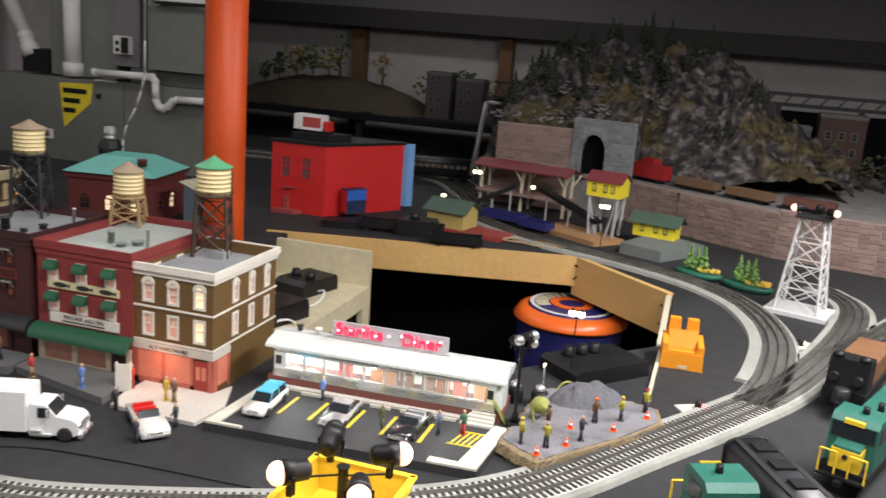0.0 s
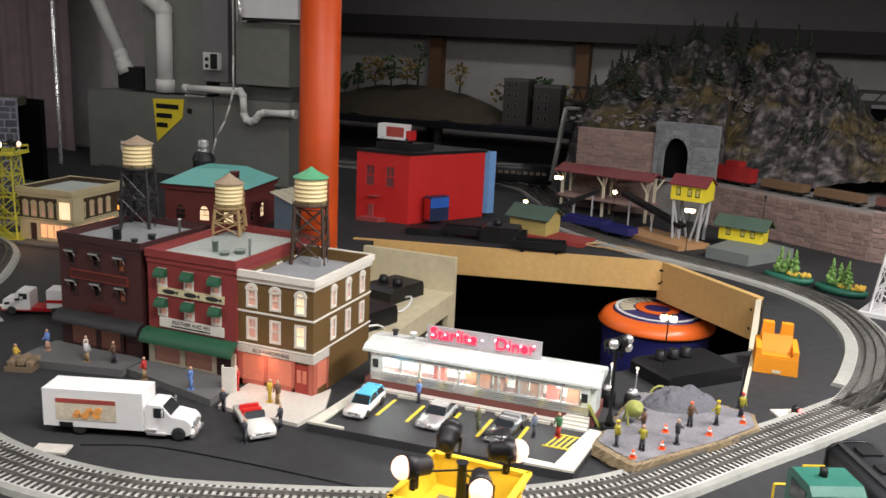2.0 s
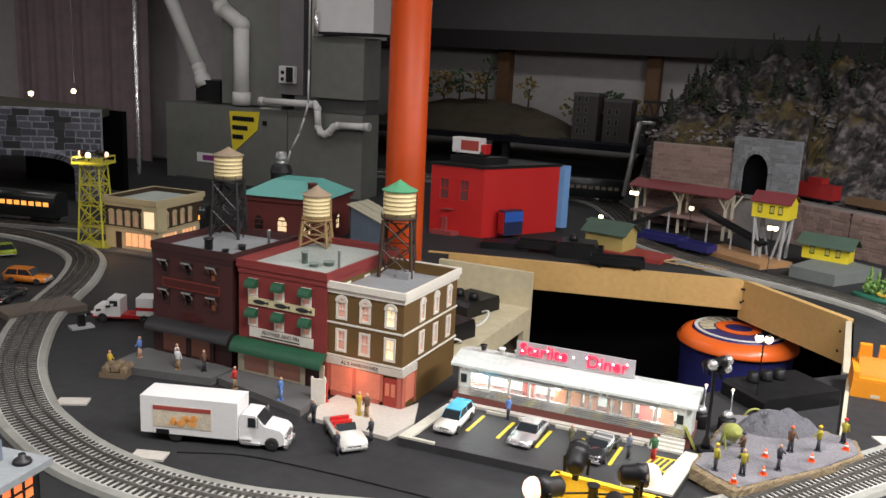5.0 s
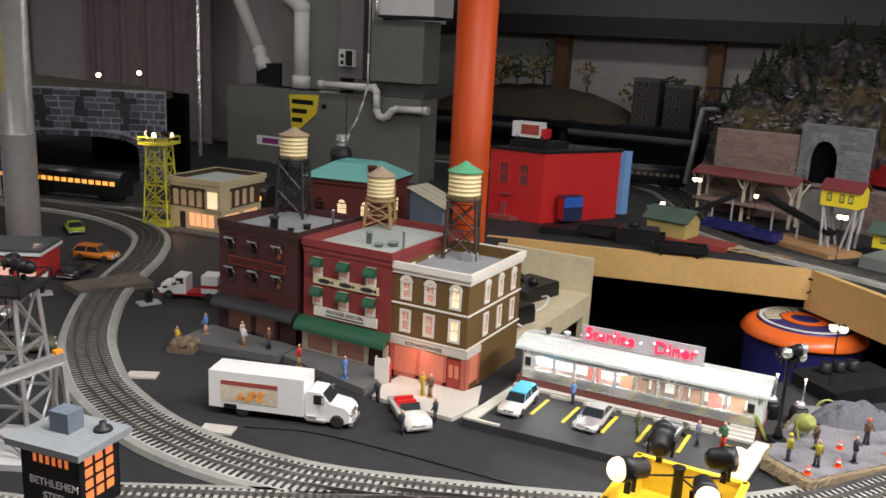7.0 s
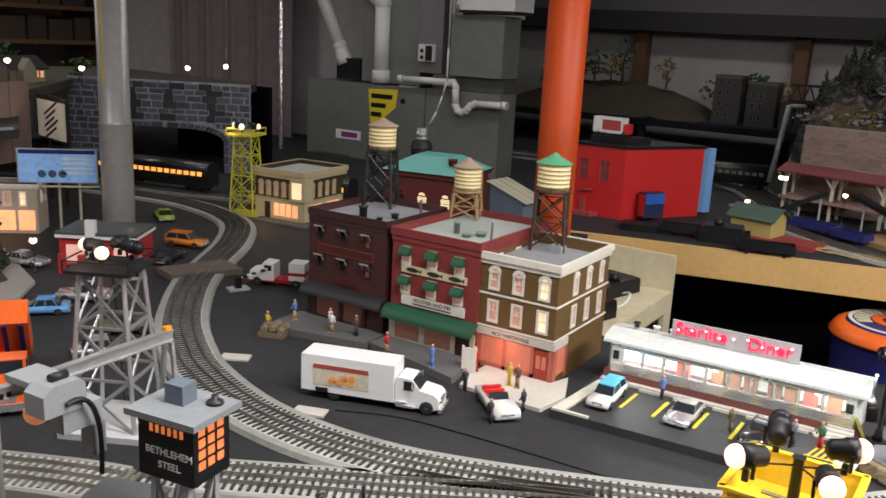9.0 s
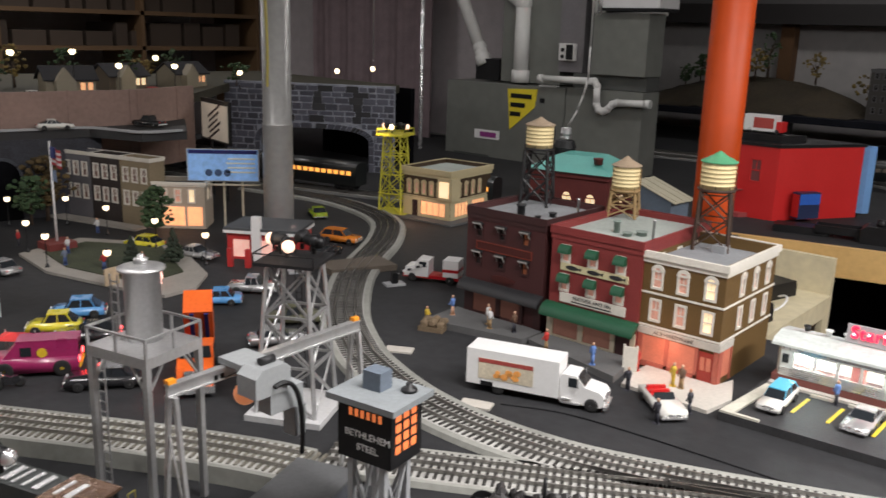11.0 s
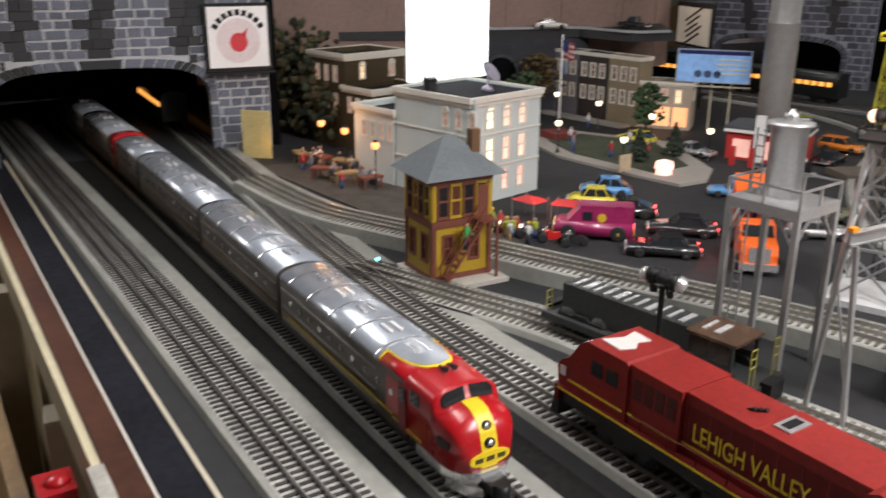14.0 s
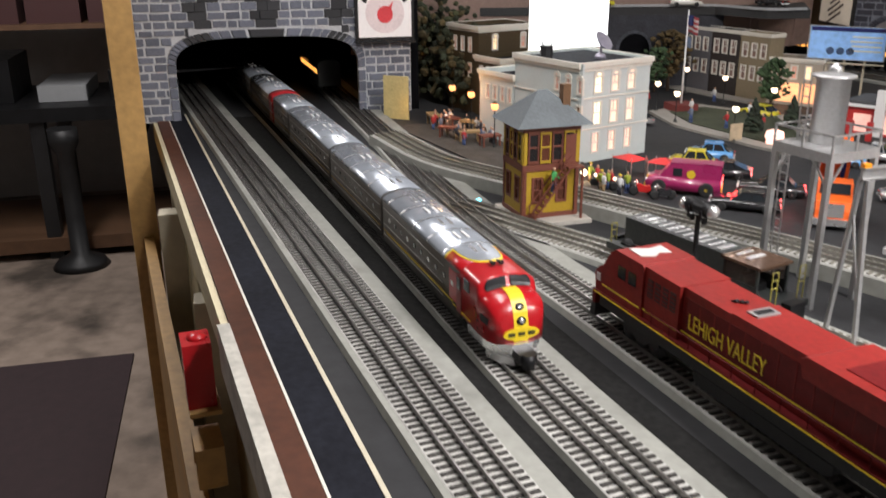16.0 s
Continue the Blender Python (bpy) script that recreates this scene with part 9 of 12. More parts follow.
# red and white delivery lorry at the crossing
sm = thing("flatbed_truck", "vintage white cab truck with a red chassis and small box", "model truck", -1.27, 1.205, 0.0, 205)
bm = B()
profile_x(bm, [(0.0, 0.012), (0.0, 0.046), (0.022, 0.048), (0.03, 0.034), (0.048, 0.031), (0.052, 0.012)], -0.018, 0.018)
soften(bm, 0.004, 2)
part("cab", bm, WHITE, sm)
bm = B()
box(bm, 0.005, 0.02, -0.0184, 0.0184, 0.032, 0.043)
part("glazing", bm, CARGLASS, sm)
bm = B()
box(bm, -0.062, 0.054, -0.017, 0.017, 0.009, 0.0155)
part("chassis", bm, WARRED, sm)
bm = B()
box(bm, -0.062, -0.03, -0.019, 0.019, 0.0157, 0.05)
soften(bm, 0.001)
part("box_body", bm, WHITE, sm)
bm = B()
box(bm, -0.0625, -0.0295, -0.0194, 0.0194, 0.026, 0.032)
part("red_band", bm, WARRED, sm)
vehicle_wheels(sm, (-0.045, 0.034), 0.016, 0.009, 0.006)
# street figurines
BL, RD, YL, DK = mat("blue_dress", (0.12, 0.22, 0.5), 0.7), mat("red_coat", (0.5, 0.04, 0.03), 0.7), mat("yellow_raincoat", (0.55, 0.38, 0.04), 0.6), SHIRTS[4]
for x, y, tn, sh, lg, z_, lb_ in ((-0.655, 1.045, 250, YL, YL, 0.0055, "figurine in a yellow raincoat before the hardware store"), (-0.642, 1.045, 280, SHIRTS[3], TROUS[1], 0.0055, "figurine in a brown coat before the hardware store"), (-0.722, 1.06, 270, RD, RD, 0.0055, "figurine in a long red coat on the sidewalk"),
                                  (-0.70, 0.995, 270, DK, TROUS[0], 0, "dark suited figurine on the street"), (-0.60, 0.985, 200, DK, TROUS[0], 0, "dark suited figurine beside the convertible"), (-0.617, 0.925, 260, DK, TROUS[0], 0, "black suited figurine on the street"),
                                  (-0.86, 1.02, 200, RD, TROUS[1], 0.011, "seated looking figurine before the fish shop"), (-0.775, 1.02, 250, BL, BL, 0.011, "blue clad figurine before the fish shop"), (-1.075, 1.045, 200, BL, SKIN, 0.012, "figurine in a blue dress before the pub"),
                                  (-1.0, 1.05, 240, SHIRTS[1], TROUS[1], 0.012, "figurine in a white shirt before the pub"), (-0.985, 1.035, 100, SHIRTS[1], TROUS[1], 0.012, "figurine in tan trousers before the pub"), (-0.945, 1.05, 190, SHIRTS[3], TROUS[0], 0.012, "figurine in a brown coat before the pub"),
                                  (-1.09, 0.995, 30, YL, TROUS[1], 0, "ochre clad figurine at the street corner"), (-0.455, 1.13, 230, BL, TROUS[0], LOT, "figurine in blue between the parked cars"), (-0.345, 1.08, 230, mat("olive_coat", (0.1, 0.1, 0.05), 0.7), GRN, LOT, "olive clad figurine in the parking lot"),
                                  (-0.24, 1.11, 260, mat("green_coat", (0.05, 0.15, 0.07), 0.7), RD, LOT, "figurine in green and red by the diner steps"), (-0.27, 1.095, 200, SHIRTS[0], TROUS[0], LOT, "grey clad figurine by the black car")):
    figure(x, y, tn, sh, lg, z_, 0.036, lb_)
SACKS = mat("tan_sacks", (0.14, 0.1, 0.06), 0.8, vary=0.3, per_piece=0.5)
bm = B()
box(bm, -0.022, 0.022, -0.018, 0.018, 0.0, 0.008)
soften(bm, 0.001)
ob = part("goods_cart", bm, SACKS)
ob.matrix_world = pose(-1.07, 0.99, 0.0, 0, 0, 20)
tagged(ob, "cart heaped with tan sacks at the street corner", "cart")
for k in range(9):
    bm = B()
    blob(bm, (0.012 * ((k % 3) - 1) + 0.002 * (k % 3), 0.01 * (k // 3 - 1), 0.012 + 0.003 * (k % 2)), 0.0085, 0.3)
    part("sack", bm, SACKS, ob)

# ---- yellow tower, cream shop and teal-roofed house behind the street ----
yt = thing("floodlight_tower", "lemon yellow lattice floodlight tower with lit lamps", "floodlight tower", -1.785, 1.628, 0.0, 20)
yt.matrix_world = yt.matrix_world @ Matrix.Diagonal((0.79, 0.79, 1.04, 1.0))
bm = B()
box(bm, -0.06, 0.06, -0.05, 0.05, 0.0, 0.006)
soften(bm, 0.001)
part("base", bm, LEMON, yt)
lattice(yt, 0.042, 0.03, 0.2, LEMON, 4, 0.0045, z=0.006)
bm = B()
box(bm, -0.05, 0.05, -0.05, 0.05, 0.206, 0.212)
part("deck", bm, LEMON, yt)
for a, b in (((-1, -1), (1, -1)), ((1, -1), (1, 1)), ((1, 1), (-1, 1)), ((-1, 1), (-1, -1))):
    bm = B()
    bar(bm, (a[0] * 0.048, a[1] * 0.048, 0.224), (b[0] * 0.048, b[1] * 0.048, 0.224), 0.002)
    bar(bm, (a[0] * 0.048, a[1] * 0.048, 0.21), (a[0] * 0.048, a[1] * 0.048, 0.226), 0.0025)
    part("guard_rail", bm, LEMON, yt)
for px, py, tn, lit in ((0.0, -0.03, 280, LAMPWARM), (-0.035, 0, 180, LAMPPINK), (0.035, 0.0, 0, LAMPPINK), (0.0, 0.034, 90, BLACK)):
    spotlight(yt, px, py, 0.23, tn, 5, 0.008, lit)
point_lamp("floodlight_bulb", -1.79, 1.575, 0.235, 0.08, (1, 0.72, 0.45))
CREAM = mat("cream_shop_wall", (0.5, 0.43, 0.26), 0.6, vary=0.08)
wins = [(FRONT, 0.012 + 0.025 * k, 0.066, 0.012, 0.03, [DIMPANE, DIMPANE, DIMPANE, DIMPANE, LITPANE][k], True) for k in range(5)]
wins += [(RIGHT, 0.03 + 0.032 * k, 0.066, 0.012, 0.03, DIMPANE, True) for k in range(4)]
ch = town_house("cream_corner_shop", "cream two-storey corner shop with brown upper walls and glowing windows", -1.752, 1.63, 0.155, 0.19, 0.135, mat("dark_brown_upper_wall", (0.05, 0.03, 0.015), 0.65), LIGHTROOF, CREAM, wins, turn=5, cornice_h=0.022, frame=CREAM, bands=(0.057,), cornice=0.006)
bm = B()
wall_with_openings(bm, 0.155, 0.056, 0.0025, [(0.03, 0.002, 0.02, 0.046), (0.06, 0.012, 0.08, 0.036)], pose(0, -0.0028, 0))
part("shopfront", bm, CREAM, ch)
bm = B()
box(bm, 0.061, 0.139, -0.0012, -0.0002, 0.013, 0.047)
part("shop_window", bm, glow("peach_shop_window", (1.0, 0.42, 0.2), 0.75), ch, "glowing peach shop window")
bm = B()
box(bm, 0.031, 0.049, -0.0012, -0.0002, 0.002, 0.047)
part("door", bm, DARKMAROON, ch)
bm = B()
wall_with_openings(bm, 0.19, 0.056, 0.0025, [(0.02, 0.012, 0.06, 0.036), (0.1, 0.012, 0.06, 0.036)], pose(0.1579, 0, 0, 0, 0, 90))
part("shopfront", bm, CREAM, ch)
bm = B()
box(bm, 0.1552, 0.156, 0.021, 0.079, 0.013, 0.047)
part("shop_window", bm, glow("peach_shop_window", (1.0, 0.42, 0.2), 0.85), ch, "glowing peach shop window")
bm = B()
box(bm, 0.1552, 0.156, 0.101, 0.159, 0.013, 0.047)
part("shop_window", bm, glow("peach_shop_window", (1.0, 0.42, 0.2), 0.85), ch, "glowing peach shop window")
for my in (0.035, 0.05, 0.065, 0.116, 0.13, 0.145):
    bm = B()
    box(bm, 0.1561, 0.1575, my - 0.001, my + 0.001, 0.013, 0.047)
    part("mullion", bm, CREAM, ch)
for mx2 in (0.08, 0.1, 0.12):
    bm = B()
    box(bm, mx2 - 0.001, mx2 + 0.001, -0.0026, -0.0013, 0.013, 0.047)
    part("mullion", bm, CREAM, ch)
bm = B()
box(bm, 0.118, 0.165, -0.008, 0.03, 0.058, 0.118)
soften(bm, 0.002)
bay = part("bay", bm, CREAM, ch)
bm = B()
box(bm, 0.125, 0.155, -0.0092, -0.0082, 0.066, 0.108)
part("pane", bm, LITPANE, bay)
point_lamp("shop_glow", -1.68, 1.58, 0.03, 0.04, (1, 0.55, 0.3))
bm = B()
prism(bm, [(-1.78, 1.59), (-1.56, 1.605), (-1.57, 1.86), (-1.76, 1.83)], 0.0002, 0.005)
tagged(part("sidewalk", bm, SIDEWALK), "grey sidewalk round the cream shop", "sidewalk", kind="structure")
tb = thing("brick_station_house", "dark red brick house with turquoise hipped roof and arched windows", "model house", -1.55, 1.93, 0.0, 10)
TEAL = mat("turquoise_metal_roof", (0.12, 0.42, 0.37), 0.5, vary=0.08)
DKRED = mat("dark_red_brick", (0.13, 0.025, 0.022), 0.7, vary=0.15, scale=70, bump=0.3)
aw = [(0.03, 0.03, 0.03, 0.03), (0.1, 0.03, 0.03, 0.03), (0.17, 0.03, 0.03, 0.03)]
for m_, wd_, op in ((Matrix.Identity(4), 0.23, aw), (pose(0.23, 0.004, 0, 0, 0, 90), 0.202, aw[:2]), (pose(0.23, 0.21, 0, 0, 0, 180), 0.23, []), (pose(0, 0.206, 0, 0, 0, -90), 0.202, [])):
    bm = B()
    wall_with_openings(bm, wd_, 0.115, 0.004, op, m_)
    part("wall", bm, DKRED, tb)
    for k, o_ in enumerate(op):
        window(tb, m_, *o_, LITPANE if k != 0 else DARKPANE, DKRED, True)
for z0, z1, o_, mm in ((0.112, 0.122, 0.008, DKRED), (0.122, 0.126, 0.012, DARKMAROON)):
    bm = B()
    box(bm, -o_, 0.23 + o_, -o_, 0.21 + o_, z0, z1)
    part("eave_board", bm, mm, tb)
bm = B()
vs = [bm.verts.new(p) for p in ((-0.01, -0.01, 0.1262), (0.24, -0.01, 0.1262), (0.24, 0.22, 0.1262), (-0.01, 0.22, 0.1262), (0.06, 0.06, 0.165), (0.17, 0.06, 0.165), (0.17, 0.15, 0.165), (0.06, 0.15, 0.165))]
for f in ((0, 1, 5, 4), (1, 2, 6, 5), (2, 3, 7, 6), (3, 0, 4, 7), (4, 5, 6, 7), (3, 2, 1, 0)):
    bm.faces.new([vs[i] for i in f])
part("roof", bm, TEAL, tb)
bm = B()
lathe(bm, [(0.012, 0.1505), (0.012, 0.163), (0.014, 0.164), (0.014, 0.167)], 12, cx=0.19, cy=0.03)
part("chimney", bm, DKRED, tb)
vc = thing("vent_stack", "black roof vent with silver cap", "vent stack", -1.548, 2.1, 0.0)
bm = B()
lathe(bm, [(0.03, 0.0), (0.03, 0.168), (0.034, 0.17), (0.026, 0.19), (0.018, 0.193)], 20, smooth=False)
part("flue", bm, DKSTEEL, vc)
bm = B()
lathe(bm, [(0.016, 0.193), (0.017, 0.199), (0.0155, 0.2), (0.0155, 0.206), (0.017, 0.207), (0.017, 0.213), (0.0155, 0.214), (0.0155, 0.225), (0.012, 0.228)], 20)
part("cap", bm, SILVER, vc)
lean = thing("lean_to_shed", "cream sheet-roofed lean-to behind the shops", "shed", -1.19, 2.03, 0.0, 85)
for k in range(6):
    bm = B()
    vs = [bm.verts.new((-0.05 + 0.0165 * (k + e), yy, zz + (0.0012 if k % 2 else 0.0) + d)) for d in (0, 0.002) for e, yy, zz in ((0, -0.07, 0.078), (1, -0.07, 0.078), (1, 0.06, 0.122), (0, 0.06, 0.122))]
    for f in ((0, 1, 2, 3), (7, 6, 5, 4), (0, 4, 5, 1), (2, 6, 7, 3), (1, 5, 6, 2), (3, 7, 4, 0)):
        bm.faces.new([vs[q] for q in f])
    part("roof_sheet", bm, mat("cream_sheet_roof", (0.42, 0.39, 0.29), 0.7, vary=0.15), lean)
bm = B()
profile_x(bm, [(-0.055, 0.0), (-0.055, 0.081), (0.05, 0.117), (0.05, 0.0)], -0.043, 0.043, pose(0, 0, 0, 0, 0, 90))
part("wall", bm, mat("grey_blue_wall", (0.13, 0.17, 0.22), 0.7, vary=0.15), lean)
bm = B()
box(bm, -0.05, 0.05, -0.002, 0.002, 0, 0.055)
ob = part("signboard", bm, mat("ochre_board", (0.5, 0.27, 0.05), 0.5))
ob.matrix_world = pose(-1.19, 2.06, 0, 0, 0, 30)
tagged(ob, "plain ochre board standing behind the shops", "board")

# ---- red warehouse ----
rb = thing("red_warehouse", "bright red windowed warehouse block with black roof", "model warehouse", -1.182, 2.35, 0.0, 0)
RW_, RD_, RH = 0.171, 0.289, 0.205
op = [(0.03, 0.105, 0.03, 0.062), (0.095, 0.105, 0.03, 0.062)]
for m_, wd_, o2 in ((Matrix.Identity(4), RW_, op), (pose(RW_, 0.004, 0, 0, 0, 90), RD_ - 0.008, []), (pose(RW_, RD_, 0, 0, 0, 180), RW_, []), (pose(0, RD_ - 0.004, 0, 0, 0, -90), RD_ - 0.008, [])):
    bm = B()
    wall_with_openings(bm, wd_, RH, 0.004, o2, m_)
    part("wall", bm, REDPAINT, rb)
for o_ in op:
    window(rb, Matrix.Identity(4), *o_, mat("dull_red_pane", (0.16, 0.05, 0.05), 0.4), REDPAINT)
bm = B()
box(bm, -0.004, RW_ + 0.004, -0.004, RD_ + 0.004, RH, RH + 0.008)
part("roof", bm, BLACK, rb)
bm = B()
box(bm, RW_ - 0.01, RW_ + 0.012, RD_ + 0.005, RD_ + 0.03, 0.012, RH + 0.002)
part("blue_end_board", bm, BLUEPAINT, rb)
bm = B()
box(bm, 0.03, 0.1, -0.03, -0.0005, 0.0, 0.012)
box(bm, 0.045, 0.06, -0.006, -0.0005, 0.012, 0.05)
part("loading_dock", bm, mat("dull_red_dock", (0.3, 0.05, 0.05), 0.6), rb)
bm = B()
box(bm, 0.055, 0.08, -0.02, -0.0005, 0.075, 0.078)
part("dock_canopy", bm, mat("dull_red_dock", (0.3, 0.05, 0.05), 0.6), rb)
bm = B()
box(bm, 0.01, 0.125, 0.055, 0.14, RH + 0.0085, RH + 0.028)
part("roof_base", bm, BLACK, rb)
# the side walls run back at a slant
slant = Matrix(((1, 0.519, 0, 0), (0, 0.855, 0, 0), (0, 0, 1, 0), (0, 0, 0, 1)))
for ob in rb.children_recursive:
    ob.data.transform(slant)
tk = thing("billboard_truck", "white and red toy delivery van on the warehouse roof", "toy van", -1.095, 2.435, RH + 0.028, -3)
tk.matrix_world = tk.matrix_world @ Matrix.Scale(1.18, 4)
bm = B()
box(bm, -0.045, 0.035, -0.016, 0.016, 0.006, 0.044)
soften(bm, 0.002)
part("body", bm, WHITE, tk)
bm = B()
box(bm, -0.02, 0.03, -0.0166, -0.0162, 0.013, 0.038)
part("red_panel", bm, mat("dull_red_panel", (0.4, 0.06, 0.05), 0.5), tk)
bm = B()
box(bm, 0.036, 0.05, -0.015, 0.015, 0.006, 0.03)
soften(bm, 0.002)
part("cab", bm, REDPAINT, tk)
vehicle_wheels(tk, (-0.03, 0.038), 0.014, 0.006, 0.004)
vm = thing("vending_machine", "blue and red vending machine against the red warehouse", "vending machine", -0.955, 2.415, 0.0, 59)
bm = B()
box(bm, -0.035, 0.035, -0.03, 0.0, 0.012, 0.085)
soften(bm, 0.001)
part("body", bm, mat("dark_blue_machine", (0.02, 0.03, 0.08), 0.4), vm)
bm = B()
box(bm, -0.034, 0.034, -0.0312, -0.0303, 0.052, 0.082)
part("blue_panel", bm, mat("bright_blue_panel", (0.03, 0.12, 0.5), 0.4), vm)
bm = B()
box(bm, -0.0362, -0.0353, -0.029, -0.001, 0.016, 0.08)
part("red_panel", bm, REDPAINT, vm)

# ---- industrial corner ----
def shed(name, label, x, y, turn, w, d, h, wallm, roofm, rise, over=0.012, z=0.0, legs=0.0, wins=True, category="model shed", legm=None):
    root = thing(name, label, category, x, y, z, turn)
    if legs:
        for sx in (-1, 1):
            for sy in (-1, 1):
                bm = B()
                bar(bm, (sx * w * 0.36, sy * d * 0.36, 0), (sx * w * 0.42, sy * d * 0.42, legs), 0.007)
                bar(bm, (sx * w * 0.15, sy * d * 0.36, 0), (sx * w * 0.42, sy * d * 0.42, legs), 0.005)
                part("leg", bm, legm or GREYPL, root)
    bm = B()
    profile = [(-d / 2, legs), (-d / 2, legs + h), (0, legs + h + rise), (d / 2, legs + h), (d / 2, legs)]
    a, b = [bm.verts.new((-w / 2, yy, zz)) for yy, zz in profile], [bm.verts.new((w / 2, yy, zz)) for yy, zz in profile]
    bm.faces.new(a)
    bm.faces.new(b[::-1])
    for k in range(5):
        bm.faces.new((a[k], b[k], b[(k + 1) % 5], a[(k + 1) % 5]))
    part("wall", bm, wallm, root)
    for s in (-1, 1):
        bm = B()
        vs = []
        for e in (0.0006, 0.0035):
            for xx in (-w / 2 - over, w / 2 + over):
                for yy, zz in ((0, legs + h + rise), (s * (d / 2 + over), legs + h - over * rise / (d / 2))):
                    vs.append(bm.verts.new((xx, yy, zz + e)))
        for f in ((0, 1, 3, 2), (4, 6, 7, 5), (0, 4, 5, 1), (2, 3, 7, 6), (0, 2, 6, 4), (1, 5, 7, 3)):
            bm.faces.new([vs[i] for i in f])
        part("roof", bm, roofm, root)
    if wins:
        for xx in (-w * 0.28, w * 0.05, w * 0.28):
            bm = B()
            for q in ((xx - 0.006, xx + 0.006, legs + h * 0.3, legs + h * 0.36), (xx - 0.006, xx + 0.006, legs + h * 0.74, legs + h * 0.8), (xx - 0.006, xx - 0.0048, legs + h * 0.36, legs + h * 0.74), (xx + 0.0048, xx + 0.006, legs + h * 0.36, legs + h * 0.74)):
                box(bm, q[0], q[1], -d / 2 - 0.0012, -d / 2 + 0.0005, q[2], q[3])
            wn = part("window", bm, BLACK, root)
            bm = B()
            box(bm, xx - 0.0048, xx + 0.0048, -d / 2 - 0.0006, -d / 2 + 0.0003, legs + h * 0.36, legs + h * 0.74)
            part("pane", bm, mat("pale_yellow_pane", (0.5, 0.45, 0.1), 0.4), wn)
    return root


BYEL = mat("bright_yellow_wall", (0.75, 0.62, 0.03), 0.5, vary=0.05)
MUSTARD = mat("mustard_wall", (0.45, 0.36, 0.12), 0.6, vary=0.1)
DKGREENROOF = mat("dull_green_roof", (0.06, 0.1, 0.075), 0.6, vary=0.15)
MARROOF = mat("maroon_roof", (0.17, 0.03, 0.035), 0.6, vary=0.12)
shed("loading_shed", "mustard shed with dull green butterfly roof on a red base", -0.64, 2.42, -12, 0.115, 0.09, 0.05, MUSTARD, DKGREENROOF, 0.024, 0.012, 0.012, wins=False)
bm = B()
prism(bm, [(-0.74, 2.37), (-0.48, 2.33), (-0.46, 2.42), (-0.72, 2.5)], 0.0002, 0.012)
tagged(part("red_platform", bm, mat("dull_red_platform", (0.28, 0.035, 0.03), 0.6)), "dull red wooden platform under the shed", "platform", kind="structure")
shed("coal_loader_hut", "bright yellow hut with maroon roof raised on grey legs", -0.225, 2.57, -14, 0.10, 0.075, 0.045, BYEL, MARROOF, 0.022, 0.006, 0.012, 0.115, category="model hut")
bm = B()
prism(bm, [(-0.44, 2.58), (-0.235, 2.44), (-0.16, 2.53), (-0.36, 2.68)], 0.0002, 0.014)
tagged(part("wooden_platform", bm, mat("tan_plank_platform", (0.36, 0.2, 0.09), 0.7, vary=0.2)), "tan wooden platform under the loader", "platform", kind="structure")
shed("station_hut", "yellow trackside hut with dark green hipped roof", -0.075, 2.56, -14, 0.12, 0.06, 0.045, BYEL, DKGREENROOF, 0.018, 0.014, 0.03, category="model hut")
bm = B()
prism(bm, [(-0.16, 2.41), (-0.05, 2.36), (0.06, 2.52), (-0.08, 2.62)], 0.0002, 0.03)
soften(bm, 0.001)
tagged(part("stone_platform", bm, mat("grey_green_platform", (0.16, 0.18, 0.17), 0.7)), "grey green stone platform with steps", "platform", kind="structure")
pv = thing("open_pavilion", "long maroon-roofed open loading pavilion on timber posts", "pavilion", -0.52, 2.86, 0.0, -14)
for s in (-1, 1):
    bm = B()
    vs = []
    for e in (0, 0.004):
        for xx in (-0.17, 0.17):
            for yy, zz in ((0, 0.155), (s * 0.06, 0.135)):
                vs.append(bm.verts.new((xx, yy, zz + e)))
    for f in ((0, 1, 3, 2), (4, 6, 7, 5), (0, 4, 5, 1), (2, 3, 7, 6), (0, 2, 6, 4), (1, 5, 7, 3)):
        bm.faces.new([vs[i] for i in f])
    part("roof", bm, MARROOF, pv)
for xx in (-0.15, 0.0, 0.15):
    for s in (-1, 1):
        bm = B()
        bar(bm, (xx, s * 0.03, 0), (xx, s * 0.03, 0.14), 0.008)
        bar(bm, (xx, s * 0.03, 0.095), (xx + 0.02, s * 0.05, 0.136), 0.005)
        bar(bm, (xx, s * 0.03, 0.095), (xx - 0.02, s * 0.05, 0.136), 0.005)
        part("post", bm, CREAM_PALE, pv)
bm = B()
box(bm, -0.16, 0.16, -0.05, 0.05, 0.052, 0.06)
part("deck", bm, mat("pinkish_deck", (0.26, 0.17, 0.15), 0.7), pv)
# conveyors
for x0, y0, z0, x1, y1, z1 in ((-0.66, 2.68, 0.03, -0.52, 2.70, 0.105), (-0.43, 2.66, 0.11, -0.24, 2.55, 0.05)):
    root = thing("conveyor", "black inclined coal conveyor with side rails", "conveyor", 0, 0, 0, group="conveyors")
    bm = B()
    bar(bm, (x0, y0, z0), (x1, y1, z1), 0.03, 0.012)
    part("belt", bm, BLACK, root)
    bm = B()
    for t in (0.1, 0.5, 0.9):
        p_ = Vector((x0, y0, z0)).lerp(Vector((x1, y1, z1)), t)
        bar(bm, (p_.x, p_.y, 0), p_, 0.005)
    part("stand", bm, GREYPL, root)
